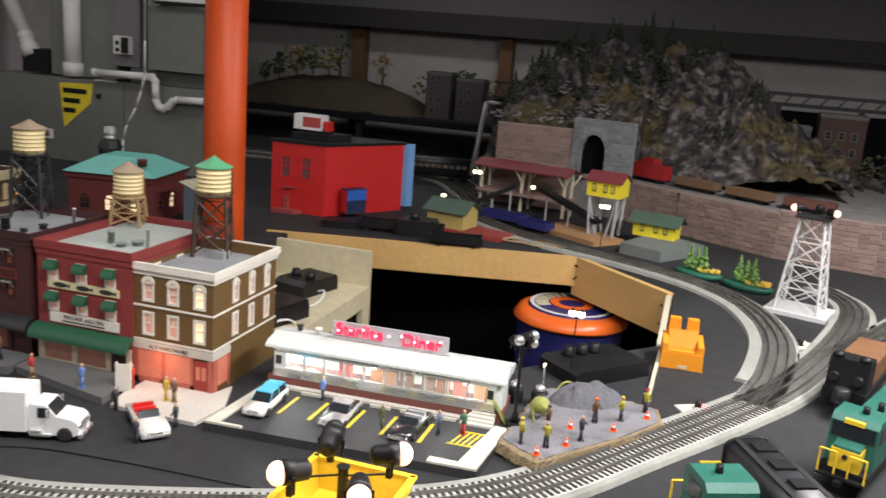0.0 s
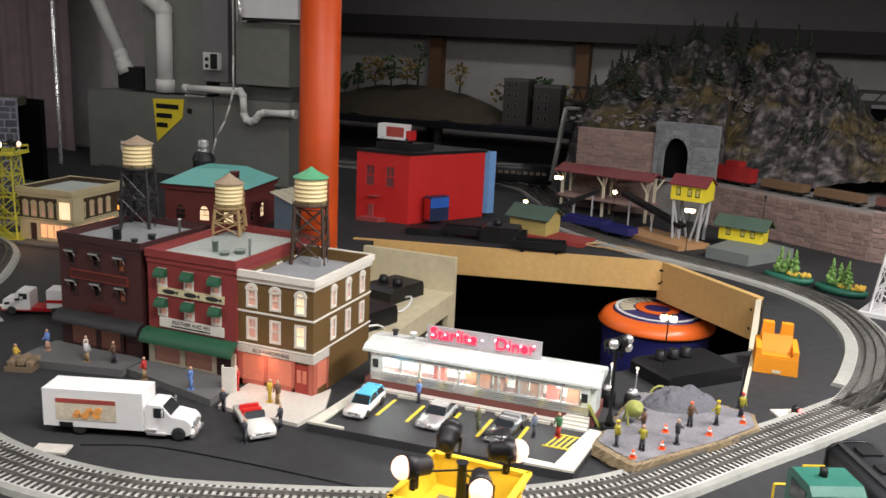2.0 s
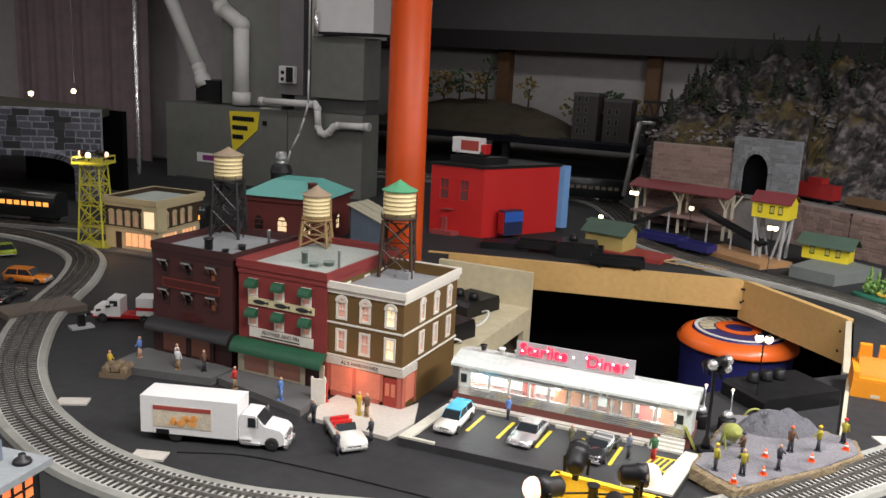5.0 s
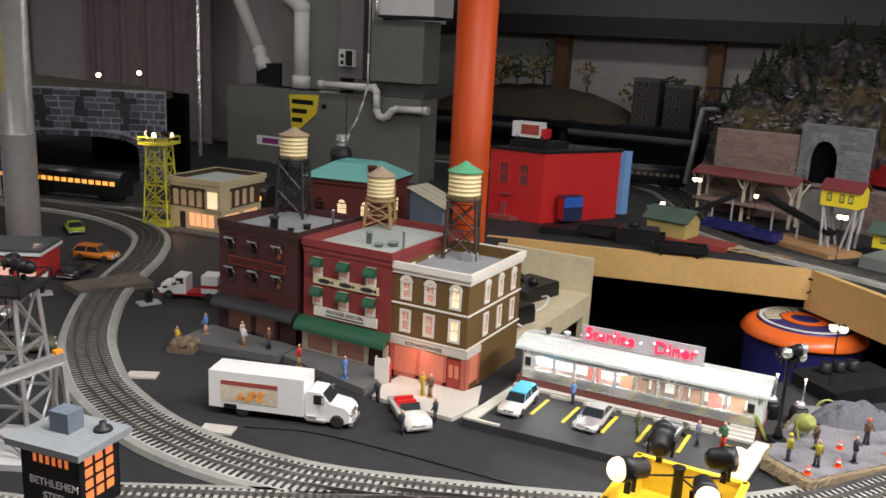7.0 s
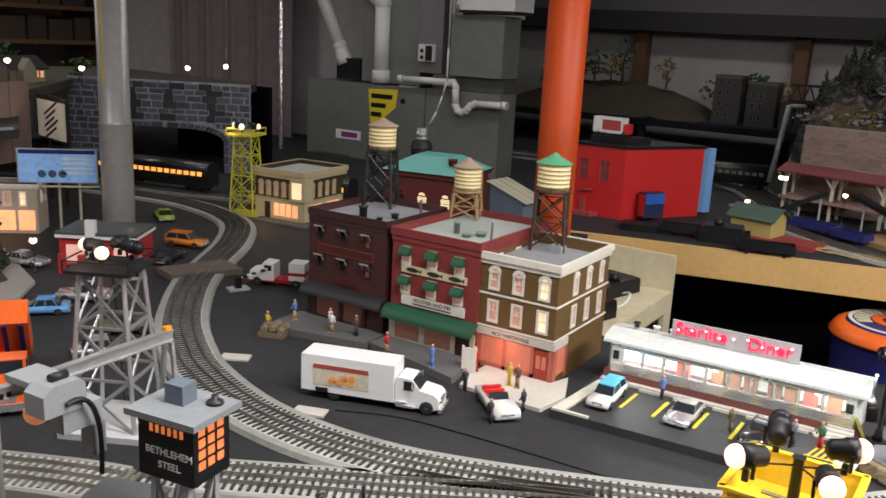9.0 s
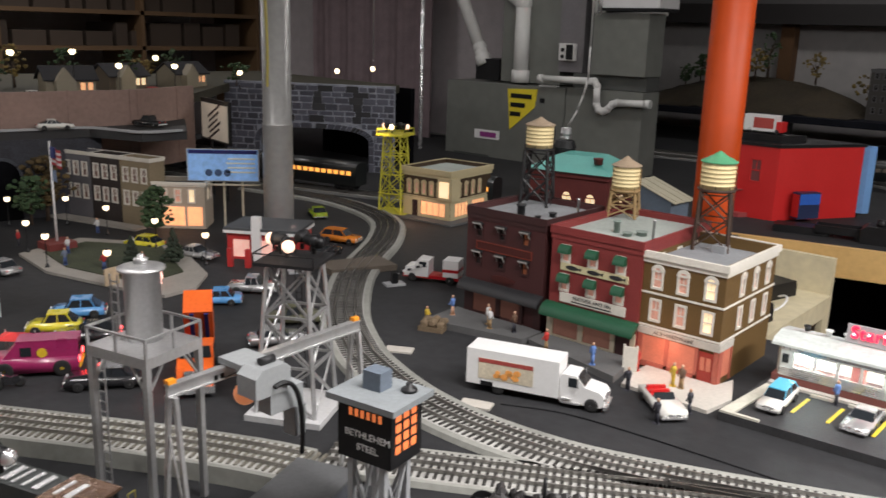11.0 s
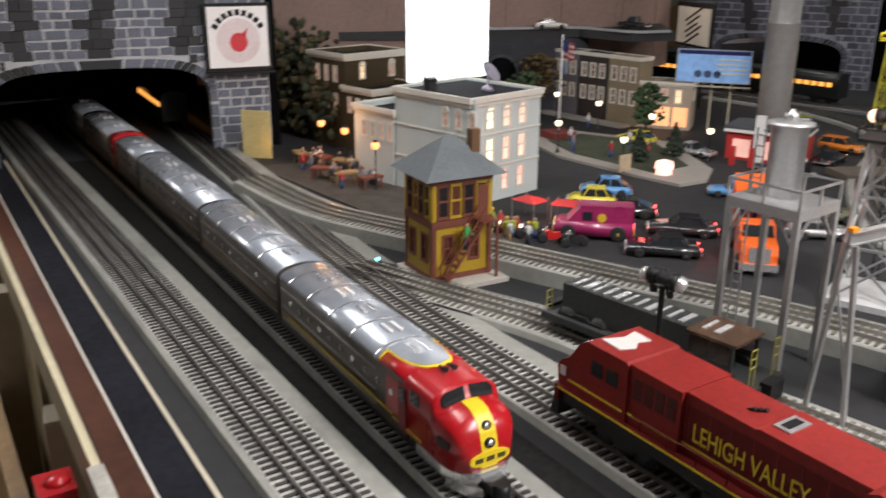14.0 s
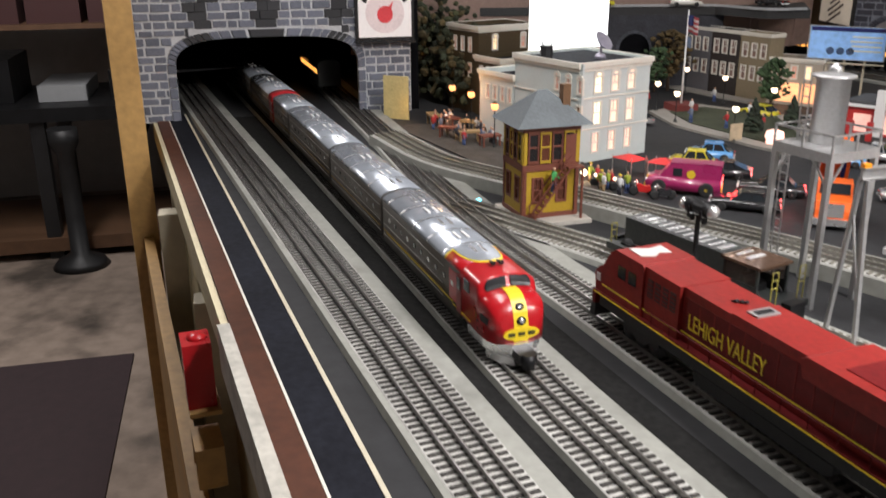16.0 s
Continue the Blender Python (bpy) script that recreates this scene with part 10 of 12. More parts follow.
for x, y, tn, w_ in ((-0.80, 2.28, 12, 0.13), (-0.57, 2.22, 14, 0.14), (-0.68, 2.30, 12, 0.10), (-0.53, 2.62, -20, 0.15), (-0.42, 2.55, -25, 0.10)):
    root = thing("gondola", "dark low railway gondola wagon", "railway wagon", x, y, 0.0, tn, group="dark wagons")
    bm = B()
    wall_with_openings(bm, w_, 0.02, 0.003, [], pose(-w_ / 2, -0.025, 0.012))
    wall_with_openings(bm, w_, 0.02, 0.003, [], pose(-w_ / 2, 0.022, 0.012))
    box(bm, -w_ / 2, w_ / 2, -0.022, 0.022, 0.01, 0.016)
    box(bm, -w_ / 2, -w_ / 2 + 0.003, -0.022, 0.022, 0.016, 0.032)
    box(bm, w_ / 2 - 0.003, w_ / 2, -0.022, 0.022, 0.016, 0.032)
    part("body", bm, BLACK if y < 2.5 else NAVY, root)
    vehicle_wheels(root, (-w_ * 0.32, w_ * 0.32), 0.016, 0.007, 0.004, DKSTEEL)
control_box(-0.70, 2.29, 0.0, 10, 0.11, 0.07, 0.045, "black transformer on the far table edge", 1)
control_box(-0.90, 2.27, 0.0, 15, 0.14, 0.06, 0.02, "flat black accessory controller on the far table edge", 0)
bm = B()
for k in range(9):
    a = rnd.uniform(-0.5, 0.9)
    cx, cy = -0.40 + rnd.uniform(-.07, .07), 2.36 + rnd.uniform(-.025, .025)
    bar(bm, (cx - 0.035 * math.cos(a), cy - 0.035 * math.sin(a), 0.004 + 0.002 * (k % 3)), (cx + 0.035 * math.cos(a), cy + 0.035 * math.sin(a), 0.004 + 0.002 * (k % 3)), 0.006, 0.003)
tagged(part("lumber_pile", bm, mat("pale_lumber", (0.45, 0.3, 0.15), 0.7, per_piece=0.4)), "scattered pale lumber sticks beside the track", "lumber pile")
for x, y, h_, b_ in ((-0.645, 2.69, 0.135, LAMPWARM), (-0.70, 2.52, 0.078, LAMPWARM), (-0.485, 2.8, 0.09, LAMPWARM), (-0.215, 2.435, 0.118, LAMPWARM), (-0.03, 2.645, 0.145, BLACK)):
    street_lamp(x, y, 0.0, h_, 0.0075 if b_ is LAMPWARM else 0.004, b_ is LAMPWARM and h_ > 0.1, "black twin-globe yard lamp" if b_ is LAMPWARM else "unlit black yard lamp", bulb=b_)
bm = B()
rod(bm, (-0.785, 3.16, 0.05), (-0.77, 3.235, 0.315), 0.010, 0.009, n=12)
rod(bm, (-0.77, 3.235, 0.315), (-0.71, 3.22, 0.318), 0.007, n=10)
tagged(part("grey_pole", bm, GREYPOST), "leaning grey pole with a short arm", "pole")
for x, y, sd in ((0.05, 2.262, 3), (0.165, 2.20, 4)):
    root = thing("planter", "green oval planter with bright firs and yellow flowers", "planter", x, y, 0.0, -25, group="planters")
    bm = B()
    lathe(bm, [(0.05, 0), (0.06, 0.006), (0.062, 0.014), (0.055, 0.016)], 24)
    for v_ in bm.verts:
        v_.co.y *= 0.55
    part("base", bm, mat("green_planter", (0.015, 0.11, 0.07), 0.5), root)
    r2 = random.Random(sd)
    for k in range(3):
        bm = B()
        cx = -0.025 + 0.018 * k
        rod(bm, (cx, 0, 0.012), (cx, 0, 0.06), 0.002, 0.001, n=5)
        for j in range(46):
            f = (j + 0.5) / 46
            a = r2.uniform(0, 6.28)
            rr = 0.016 * (1 - f) * r2.uniform(0.4, 1)
            blob(bm, (cx + rr * math.cos(a), rr * math.sin(a), 0.018 + (0.062 - 0.008 * (k % 2)) * f), 0.0055 - 0.003 * f, 0.5)
        part("fir", bm, BRIGHTLEAF, root)
    bm = B()
    for j in range(26):
        blob(bm, (r2.uniform(0.0, 0.05), r2.uniform(-0.018, 0.018), 0.018 + r2.uniform(0, 0.006)), 0.005, 0.4)
    part("flowers", bm, mat("yellow_flower_foam", (0.5, 0.33, 0.04), 0.8, per_piece=0.6), root)
rt_ = thing("floodlight_tower", "white steel lattice floodlight tower with two lit lamps", "floodlight tower", 0.27, 2.06, 0.0, -18)
bm = B()
box(bm, -0.065, 0.065, -0.055, 0.055, 0, 0.009)
soften(bm, 0.001)
part("base", bm, WSTEEL, rt_)
lattice(rt_, 0.045, 0.025, 0.205, WSTEEL, 4, 0.0038, z=0.009)
bm = B()
box(bm, -0.035, 0.035, -0.035, 0.035, 0.214, 0.218)
part("deck", bm, DKSTEEL, rt_)
for px, py, tn in ((-0.035, -0.01, 200), (0.035, -0.01, -20), (0, 0.03, 90)):
    spotlight(rt_, px, py, 0.232, tn, 5, 0.0085, LAMPPINK if py < 0 else BLACK)
point_lamp("floodlight_bulb", 0.215, 2.04, 0.24, 0.03, (1, 0.72, 0.5))

# ---- raised deck, retaining walls and mountain ----
bm = B()
prism(bm, [(-0.66, 2.965), (-0.39, 2.955), (-0.2, 2.905), (0.25, 2.615), (0.5, 2.56), (1.2, 2.36), (1.2, 4.6), (-0.66, 4.6)], 0.0, 0.13)
structure("raised_deck", bm, mat("grey_ballast_deck", (0.18, 0.17, 0.16), 0.9, vary=0.3, scale=40, bump=0.5), "raised grey scenery deck below the mountain", "deck")
def masonry(x0, y0, x1, y1, z0, z1, stone, mortar, label, bw=0.03, bh=0.016, thick=0.004, every=None, seed=3, arch=None, ring=0.018, joint=0.07, name="retaining_wall"):
    """A wall face of single stones with recessed joints; arch: centre, half width, spring, rise and squareness of its mouth."""
    d = Vector((x1 - x0, y1 - y0, 0))
    m = Matrix.Translation((x0, y0, 0)) @ pose(0, 0, 0, 0, 0, math.degrees(math.atan2(d.y, d.x)))
    L_ = d.length
    rr = random.Random(seed)
    cols = [L_ * i / 40 for i in range(41)]
    if arch:
        cx, half, spring, rise, p_ = arch
        cols = sorted([c for c in cols if abs(c - cx) > half * 1.02] + [cx - half * math.cos(math.pi * i / 60) for i in range(61)])

    def foot(x):
        u = min(1.0, abs(x - cx) / half)
        return spring + rise * (1 - u ** p_) ** (1 / p_)

    bm = B()
    for a, b in zip(cols, cols[1:]):
        inside = arch and abs((a + b) / 2 - cx) < half
        za, zb = (foot(a), foot(b)) if inside else (z0, z0)
        vs = [bm.verts.new(m @ Vector(q)) for q in ((a, -0.001, za), (b, -0.001, zb), (b, 0.014, zb), (a, 0.014, za), (a, -0.001, z1), (b, -0.001, z1), (b, 0.014, z1), (a, 0.014, z1))]
        for f in ((3, 2, 1, 0), (4, 5, 6, 7), (0, 1, 5, 4), (1, 2, 6, 5), (2, 3, 7, 6), (3, 0, 4, 7)):
            bm.faces.new([vs[i] for i in f])
    root = part(name, bm, mortar)
    bm2 = B()

    def stone_at(corners, idx, e):
        c = Vector((sum(q[0] for q in corners) / 4, sum(q[1] for q in corners) / 4))
        vs = [bm2.verts.new(m @ Vector((q[0], -0.0012, q[1]))) for q in corners]
        s = 1 - joint * 1.2
        vs += [bm2.verts.new(m @ Vector((c.x + (q[0] - c.x) * s, -e, c.y + (q[1] - c.y) * s))) for q in corners]
        for f in ((4, 5, 6, 7), (0, 1, 5, 4), (1, 2, 6, 5), (2, 3, 7, 6), (3, 0, 4, 7)):
            bm2.faces.new([vs[i] for i in f]).material_index = idx

    row, z = 0, z0
    while z < z1 - bh * 0.4:
        x = -rr.uniform(0, bw) if row % 2 else -rr.uniform(0, bw * 0.4)
        h_ = min(bh * rr.uniform(0.8, 1.2), z1 - z)
        gap = 0.0
        if arch:
            k = (z - spring) / (rise + ring)
            gap = (half + ring) * (1.0 if k <= 0 else (1 - k ** p_) ** (1 / p_) if k < 1 else 0.0)
        while x < L_:
            w_ = bw * rr.uniform(0.55, 1.3)
            a, b = max(0, x), min(L_, x + w_)
            x += w_
            if gap > 0:
                if a < cx and b > cx - gap:
                    b = min(b, cx - gap)
                elif a >= cx and a < cx + gap:
                    a = max(a, cx + gap)
            if b - a < bw * 0.12:
                continue
            idx = every(a / L_, (z - z0) / (z1 - z0), rr) if every else 0
            g = -0.0004 if idx else bh * joint
            j = lambda: rr.uniform(-0.4, 0.4) * abs(g)
            stone_at(((a + g + j(), z + g + j()), (b - g + j(), z + g + j()), (b - g + j(), z + h_ - g + j()), (a + g + j(), z + h_ - g + j())), idx, thick * rr.uniform(0.6, 1.2))
        z += h_
        row += 1
    if arch and ring:
        n_ = max(9, int(math.pi * half / 0.022))
        q_ = lambda t, w, h: (cx - w * math.copysign(abs(math.cos(t)) ** (2 / p_), math.cos(t)), spring + h * abs(math.sin(t)) ** (2 / p_))
        for k in range(n_):
            t0, t1 = math.pi * (k + 0.06) / n_, math.pi * (k + 0.94) / n_
            c = (q_(t0, half, rise), q_(t1, half, rise), q_(t1, half + ring, rise + ring), q_(t0, half + ring, rise + ring))
            stone_at(c, every(c[0][0] / L_, (c[3][1] - z0) / (z1 - z0), rr) if every else 0, thick * 1.5)
        nz = max(1, int((spring - z0) / (bh * 1.2)))
        for k in range(nz):
            for s in (-1, 1):
                za, zb = z0 + (spring - z0) * (k + 0.05) / nz, z0 + (spring - z0) * (k + 0.95) / nz
                xa, xb = sorted((cx + s * half, cx + s * (half + ring)))
                stone_at(((xa, za), (xb, za), (xb, zb), (xa, zb)), 0, thick * 1.5)
    tagged(part("stonework", bm2, stone, root), kind="stuff")
    return tagged(root, label, "wall", kind="structure")


PINKST = mat("pinkish_rubble_stone", (0.2, 0.135, 0.115), 0.8, vary=0.25, scale=40, bump=0.5, per_piece=0.4)
PINKMO = mat("pinkish_mortar", (0.27, 0.21, 0.19), 0.85, vary=0.15)
for x0, y0, x1, y1, z0, z1, sd in ((-0.2, 2.9, 0.25, 2.61, 0.0, 0.132, 3), (0.25, 2.61, 0.5, 2.555, 0.0, 0.14, 4), (0.5, 2.555, 1.2, 2.355, 0.0, 0.14, 5), (-0.655, 2.962, -0.39, 2.952, 0.0, 0.275, 6)):
    masonry(x0, y0, x1, y1, z0, z1, PINKST, PINKMO, "pinkish rubble stone retaining wall", 0.035, 0.014, 0.003, seed=sd)
GREYST = mat("grey_tunnel_stone", (0.16, 0.17, 0.18), 0.8, vary=0.25, scale=40, bump=0.5, per_piece=0.4)


masonry(-0.395, 2.945, -0.19, 2.895, 0.13, 0.315, GREYST, mat("grey_mortar", (0.24, 0.25, 0.26), 0.85), "grey cut-stone tunnel portal with arched mouth", 0.03, 0.014, 0.003, seed=8, arch=(0.075, 0.042, 0.205, 0.06, 2.0), ring=0.012)
# Solid black box fills the mouth in place of tunnel shade.
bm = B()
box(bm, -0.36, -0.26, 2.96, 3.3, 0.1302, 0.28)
structure("backdrop", bm, DARK, "black box for the shade behind the portal", "tunnel interior")
MOUNT = bpy.data.materials.new("rocky_mountain_scenery")
MOUNT.use_nodes = True
nt = MOUNT.node_tree
N, L = nt.nodes.new, nt.links.new
b_ = nt.nodes["Principled BSDF"]
b_.inputs["Roughness"].default_value = 0.7
co = N("ShaderNodeTexCoord")
n1, n2, n3 = N("ShaderNodeTexNoise"), N("ShaderNodeTexVoronoi"), N("ShaderNodeTexNoise")
n1.inputs["Scale"].default_value, n1.inputs["Detail"].default_value = 5, 6
n2.inputs["Scale"].default_value = 38
n3.inputs["Scale"].default_value, n3.inputs["Detail"].default_value = 32, 8
for q in (n1, n2, n3):
    L(co.outputs["Object"], q.inputs["Vector"])
r1, r2_ = N("ShaderNodeValToRGB"), N("ShaderNodeValToRGB")
r1.color_ramp.elements[0].color, r1.color_ramp.elements[1].color = (0.008, 0.008, 0.009, 1), (0.19, 0.17, 0.165, 1)
r1.color_ramp.elements[0].position, r1.color_ramp.elements[1].position = 0.38, 0.74
mid = r1.color_ramp.elements.new(0.5)
mid.color = (0.03, 0.024, 0.023, 1)
L(n3.outputs["Fac"], r1.inputs["Fac"])
r2_.color_ramp.elements[0].color, r2_.color_ramp.elements[1].color = (0.016, 0.014, 0.007, 1), (0.1, 0.072, 0.025, 1)
r2_.color_ramp.elements[0].position, r2_.color_ramp.elements[1].position = 0.35, 0.65
L(n3.outputs["Fac"], r2_.inputs["Fac"])
st_ = N("ShaderNodeValToRGB")
st_.color_ramp.elements[0].position, st_.color_ramp.elements[1].position = 0.5, 0.57
L(n1.outputs["Fac"], st_.inputs["Fac"])
mx_ = N("ShaderNodeMix")
mx_.data_type = "RGBA"
L(st_.outputs["Color"], mx_.inputs[0])
L(r1.outputs["Color"], mx_.inputs[6])
L(r2_.outputs["Color"], mx_.inputs[7])
L(mx_.outputs[2], b_.inputs["Base Color"])
bp_ = N("ShaderNodeBump")
bp_.inputs["Strength"].default_value, bp_.inputs["Distance"].default_value = 0.9, 0.01
L(n3.outputs["Fac"], bp_.inputs["Height"])
L(bp_.outputs["Normal"], b_.inputs["Normal"])
PEAKS = [(-0.75, 0.36), (-0.645, 0.4), (-0.53, 0.49), (-0.4, 0.52), (-0.28, 0.55), (-0.12, 0.55), (0.06, 0.5), (0.18, 0.42), (0.27, 0.32), (0.36, 0.25), (0.5, 0.22)]


def ridge(x):
    for (x0, h0), (x1, h1) in zip(PEAKS, PEAKS[1:]):
        if x0 <= x <= x1:
            return h0 + (h1 - h0) * (x - x0) / (x1 - x0)
    return 0.14


bm = B()
NX, NY = 150, 100
grid = []
for j in range(NY):
    rowv = []
    for i in range(NX):
        x, y = -0.70 + 1.18 * i / (NX - 1), 2.93 + 1.0 * j / (NY - 1)
        start = 2.99 if x < -0.19 else 3.0 - (x + 0.19) * 0.25
        u = max(0.0, min(1.0, (y - start) / 0.42))
        base = 0.285 if -0.66 < x < -0.18 else 0.135
        base = min(base, ridge(x))
        f = u ** 0.75
        z = base + (ridge(x) - base) * f
        if y > 3.45:
            z -= (y - 3.45) * 0.35
        k = noise.fractal(Vector((x * 7, y * 7, 3)), 0.7, 2.1, 6) * 0.05 + abs(noise.noise(Vector((x * 16, y * 16, z * 16)))) * 0.05 + abs(noise.noise(Vector((x * 38, y * 38, z * 38)))) * 0.022
        z += k * min(1, 0.15 + u * 2)
        yy = y + 0.02 * noise.noise(Vector((x * 20, z * 20, 7))) * (1 if u > 0 else 0)
        if y < start:
            z = 0.128 if x > -0.19 else 0.12
        rowv.append(bm.verts.new((x, yy, max(z, 0.1))))
    grid.append(rowv)
for j in range(NY - 1):
    for i in range(NX - 1):
        bm.faces.new((grid[j][i], grid[j][i + 1], grid[j + 1][i + 1], grid[j + 1][i]))
tagged(part("mountain", bm, MOUNT), "rocky plaster model mountain with moss and pale rock", "mountain", kind="structure")
rr = random.Random(17)
bm = B()
FACES = [(-0.62, 2.995, 0.07), (-0.52, 3.0, 0.08), (-0.42, 3.02, 0.1), (-0.33, 3.05, 0.1), (-0.38, 3.14, 0.08), (-0.24, 3.12, 0.09), (-0.46, 3.17, 0.06), (-0.13, 3.18, 0.08), (-0.27, 3.26, 0.07), (-0.05, 3.08, 0.07), (0.06, 3.2, 0.07)]
for x0, y0, run in FACES:
    for k in range(int(run * 380)):
        x, y = x0 + rr.gauss(0, run * 0.5), max(2.992, y0 + rr.gauss(0, 0.02))
        u = max(0, min(1, (y - 2.99) / 0.42))
        z = 0.285 if x < -0.18 else 0.135
        z += (ridge(x) - z) * u ** 0.75
        blob(bm, (x, y - 0.004, z + rr.uniform(-0.004, 0.012)), rr.uniform(0.002, 0.013) * rr.uniform(0.5, 1.0), 1.9, 1, rr.uniform(0.25, 0.8))
tagged(part("rock_outcrop", bm, ROCKLIGHT), "pale plaster rock ledges on the mountain face", "rocks", kind="stuff")
MOUNTBUSH = mat("dusky_olive_bush", (0.03, 0.028, 0.014), 0.9, vary=0.4, scale=60, per_piece=0.6)
FIRDARK = mat("very_dark_fir", (0.014, 0.022, 0.012), 0.9, vary=0.4, scale=60, per_piece=0.6)
rnd = random.Random(21)
for k in range(34):
    x, y = rnd.uniform(-0.66, 0.2), rnd.uniform(3.05, 3.42)
    if k < 12:
        x, y = -0.62 + 0.06 * k + rnd.uniform(-.02, .02), 3.42
    u = max(0, min(1, (y - 3.0) / 0.42))
    z = 0.285 * (x < -0.18) + 0.135 * (x >= -0.18)
    z = z + (ridge(x) - z) * u ** 0.75
    clump_tree(x, y, z - 0.005, rnd.uniform(0.09, 0.15), 0.029, FIRDARK, "dark slender model fir on the mountain", 90, k, cone=True)
gb2 = thing("girder_bridge", "long black girder bridge beyond the mountain", "bridge", 0.68, 3.72, 0.0)
for z0 in (0.385, 0.425):
    bm = B()
    bar(bm, (-0.46, 0, z0), (0.46, 0, z0), 0.014)
    part("chord", bm, BLACK, gb2)
for k in range(14):
    bm = B()
    bar(bm, (-0.45 + 0.065 * k, 0, 0.385), (-0.418 + 0.065 * k, 0, 0.425), 0.006)
    part("web", bm, BLACK, gb2)
for x in (-0.4, -0.1, 0.2, 0.44):
    bm = B()
    bar(bm, (x, 0, 0.0), (x, 0, 0.386), 0.022)
    part("pier", bm, BLACK, gb2)
bm = B()
box(bm, 0.2, 1.19, 3.78, 3.8, 0.0, 0.36)
structure("backdrop", bm, DARK, "black cloth hanging behind the bridge", "skirt")
town_house("mill_building", "dull brown mill block beneath the bridge", 0.42, 3.55, 0.16, 0.1, 0.27, mat("dull_brown_mill", (0.05, 0.026, 0.02), 0.8, vary=0.2), BLACK_MAT, mat("dull_grey_coping", (0.1, 0.1, 0.1), 0.8), [(FRONT, 0.025 + 0.045 * k, 0.12 + 0.06 * r, 0.018, 0.028, DARKPANE, False) for k in range(3) for r in range(2)], z=0.1, cornice=0.002, frame=mat("dull_grey_coping", (0.1, 0.1, 0.1), 0.8))
town_house("grey_tower_block", "narrow dull grey block at the foot of the mountain", 0.3, 3.5, 0.09, 0.08, 0.2, mat("dull_grey_block", (0.07, 0.07, 0.075), 0.8, vary=0.2), BLACK_MAT, mat("dull_grey_coping", (0.1, 0.1, 0.1), 0.8), [(FRONT, 0.02 + 0.035 * k, 0.09 + 0.05 * r, 0.014, 0.024, DARKPANE, False) for k in range(2) for r in range(2)], z=0.12, cornice=0.002, frame=mat("dull_grey_coping", (0.1, 0.1, 0.1), 0.8))
rnd = random.Random(63)
for k in range(11):
    clump_tree(0.3 + 0.085 * k + rnd.uniform(-.02, .02), 3.2 + rnd.uniform(-0.12, 0.15), 0.125, rnd.uniform(0.08, 0.15), 0.045, MOUNTBUSH if k % 2 else FIRDARK, "dark bushy model tree beside the raised track", 70, 300 + k)
bm = B()
prism(bm, [(0.24, 2.64), (0.5, 2.58), (1.19, 2.38), (1.19, 3.78), (0.24, 3.78)], 0.112, 0.128)
structure("deck", bm, mat("dark_scenic_deck", (0.022, 0.019, 0.014), 0.95, vary=0.4, scale=25, bump=0.6), "dark ground of the raised deck beyond the mountain", "deck")
# caboose and gondolas on the raised deck
CABRED = mat("dull_caboose_red", (0.3, 0.015, 0.015), 0.5)
for x, y, tn, lb_, mm in ((-0.135, 2.955, -33, "red caboose on the raised track", CABRED), (0.02, 2.855, -33, "tan low gondola on the raised track", mat("tan_gondola", (0.14, 0.08, 0.04), 0.8)), (0.17, 2.76, -33, "tan low gondola on the raised track", mat("tan_gondola", (0.14, 0.08, 0.04), 0.8)), (0.33, 2.69, -18, "brown boxcar on the raised track", mat("brown_boxcar", (0.1, 0.035, 0.025), 0.7))):
    root = thing("caboose" if "caboose" in lb_ else "gondola", lb_, "railway wagon", x, y, 0.13, tn)
    bm = B()
    box(bm, -0.07, 0.07, -0.022, 0.022, 0.014, 0.058 if mm is CABRED else 0.036)
    soften(bm, 0.001)
    part("body", bm, mm, root)
    if mm is CABRED:
        bm = B()
        box(bm, -0.025, 0.025, -0.018, 0.018, 0.0585, 0.076)
        soften(bm, 0.001)
        part("cupola", bm, mm, root)
    bm = B()
    box(bm, -0.072, 0.072, -0.02, 0.02, 0.009, 0.0138)
    part("frame", bm, BLACK, root)
    vehicle_wheels(root, (-0.045, 0.045), 0.016, 0.007, 0.004, DKSTEEL)

# ---- furnace and its pipes ----
fu = thing("furnace", "grey-green sheet metal furnace cabinet with yellow warning label", "furnace", 0, 0, 0)
FY = 2.70
bm = B()
box(bm, -2.53, -1.952, FY, 3.3, FLOOR, 0.295)
soften(bm, 0.006)
part("cabinet", bm, FURNACE, fu)
bm = B()
box(bm, -1.948, -1.632, FY + 0.003, FY + 0.12, FLOOR, 0.3)
soften(bm, 0.005)
part("coil_cabinet", bm, FURNACE, fu)
# Dark block for the shade in the recess above the coil cabinet.
bm = B()
box(bm, -1.94, -1.637, FY + 0.03, FY + 0.12, 0.302, 0.352)
part("dark_recess", bm, mat("furnace_gap_shade", (0.1, 0.105, 0.1), 0.5, metal=0.4), fu)
bm = B()
box(bm, -1.85, -1.632, FY + 0.002, FY + 0.12, 0.354, 0.568)
soften(bm, 0.004)
part("upper_panel", bm, FURNACE, fu)
bm = B()
box(bm, -2.06, -2.042, FY - 0.004, FY - 0.0005, 0.235, 0.252)
part("latch", bm, BLACK, fu)
bm = B()
box(bm, -2.08, -2.0, FY + 0.01, FY + 0.03, 0.2955, 0.301)
part("flange", bm, PVC, fu)
bm = B()
box(bm, -2.3, -2.02, FY + 0.06, 3.2, 0.302, CEIL - 0.06)
part("plenum", bm, FURNACE, fu)
# Dark block for the shaded gap between side duct and riser.
bm = B()
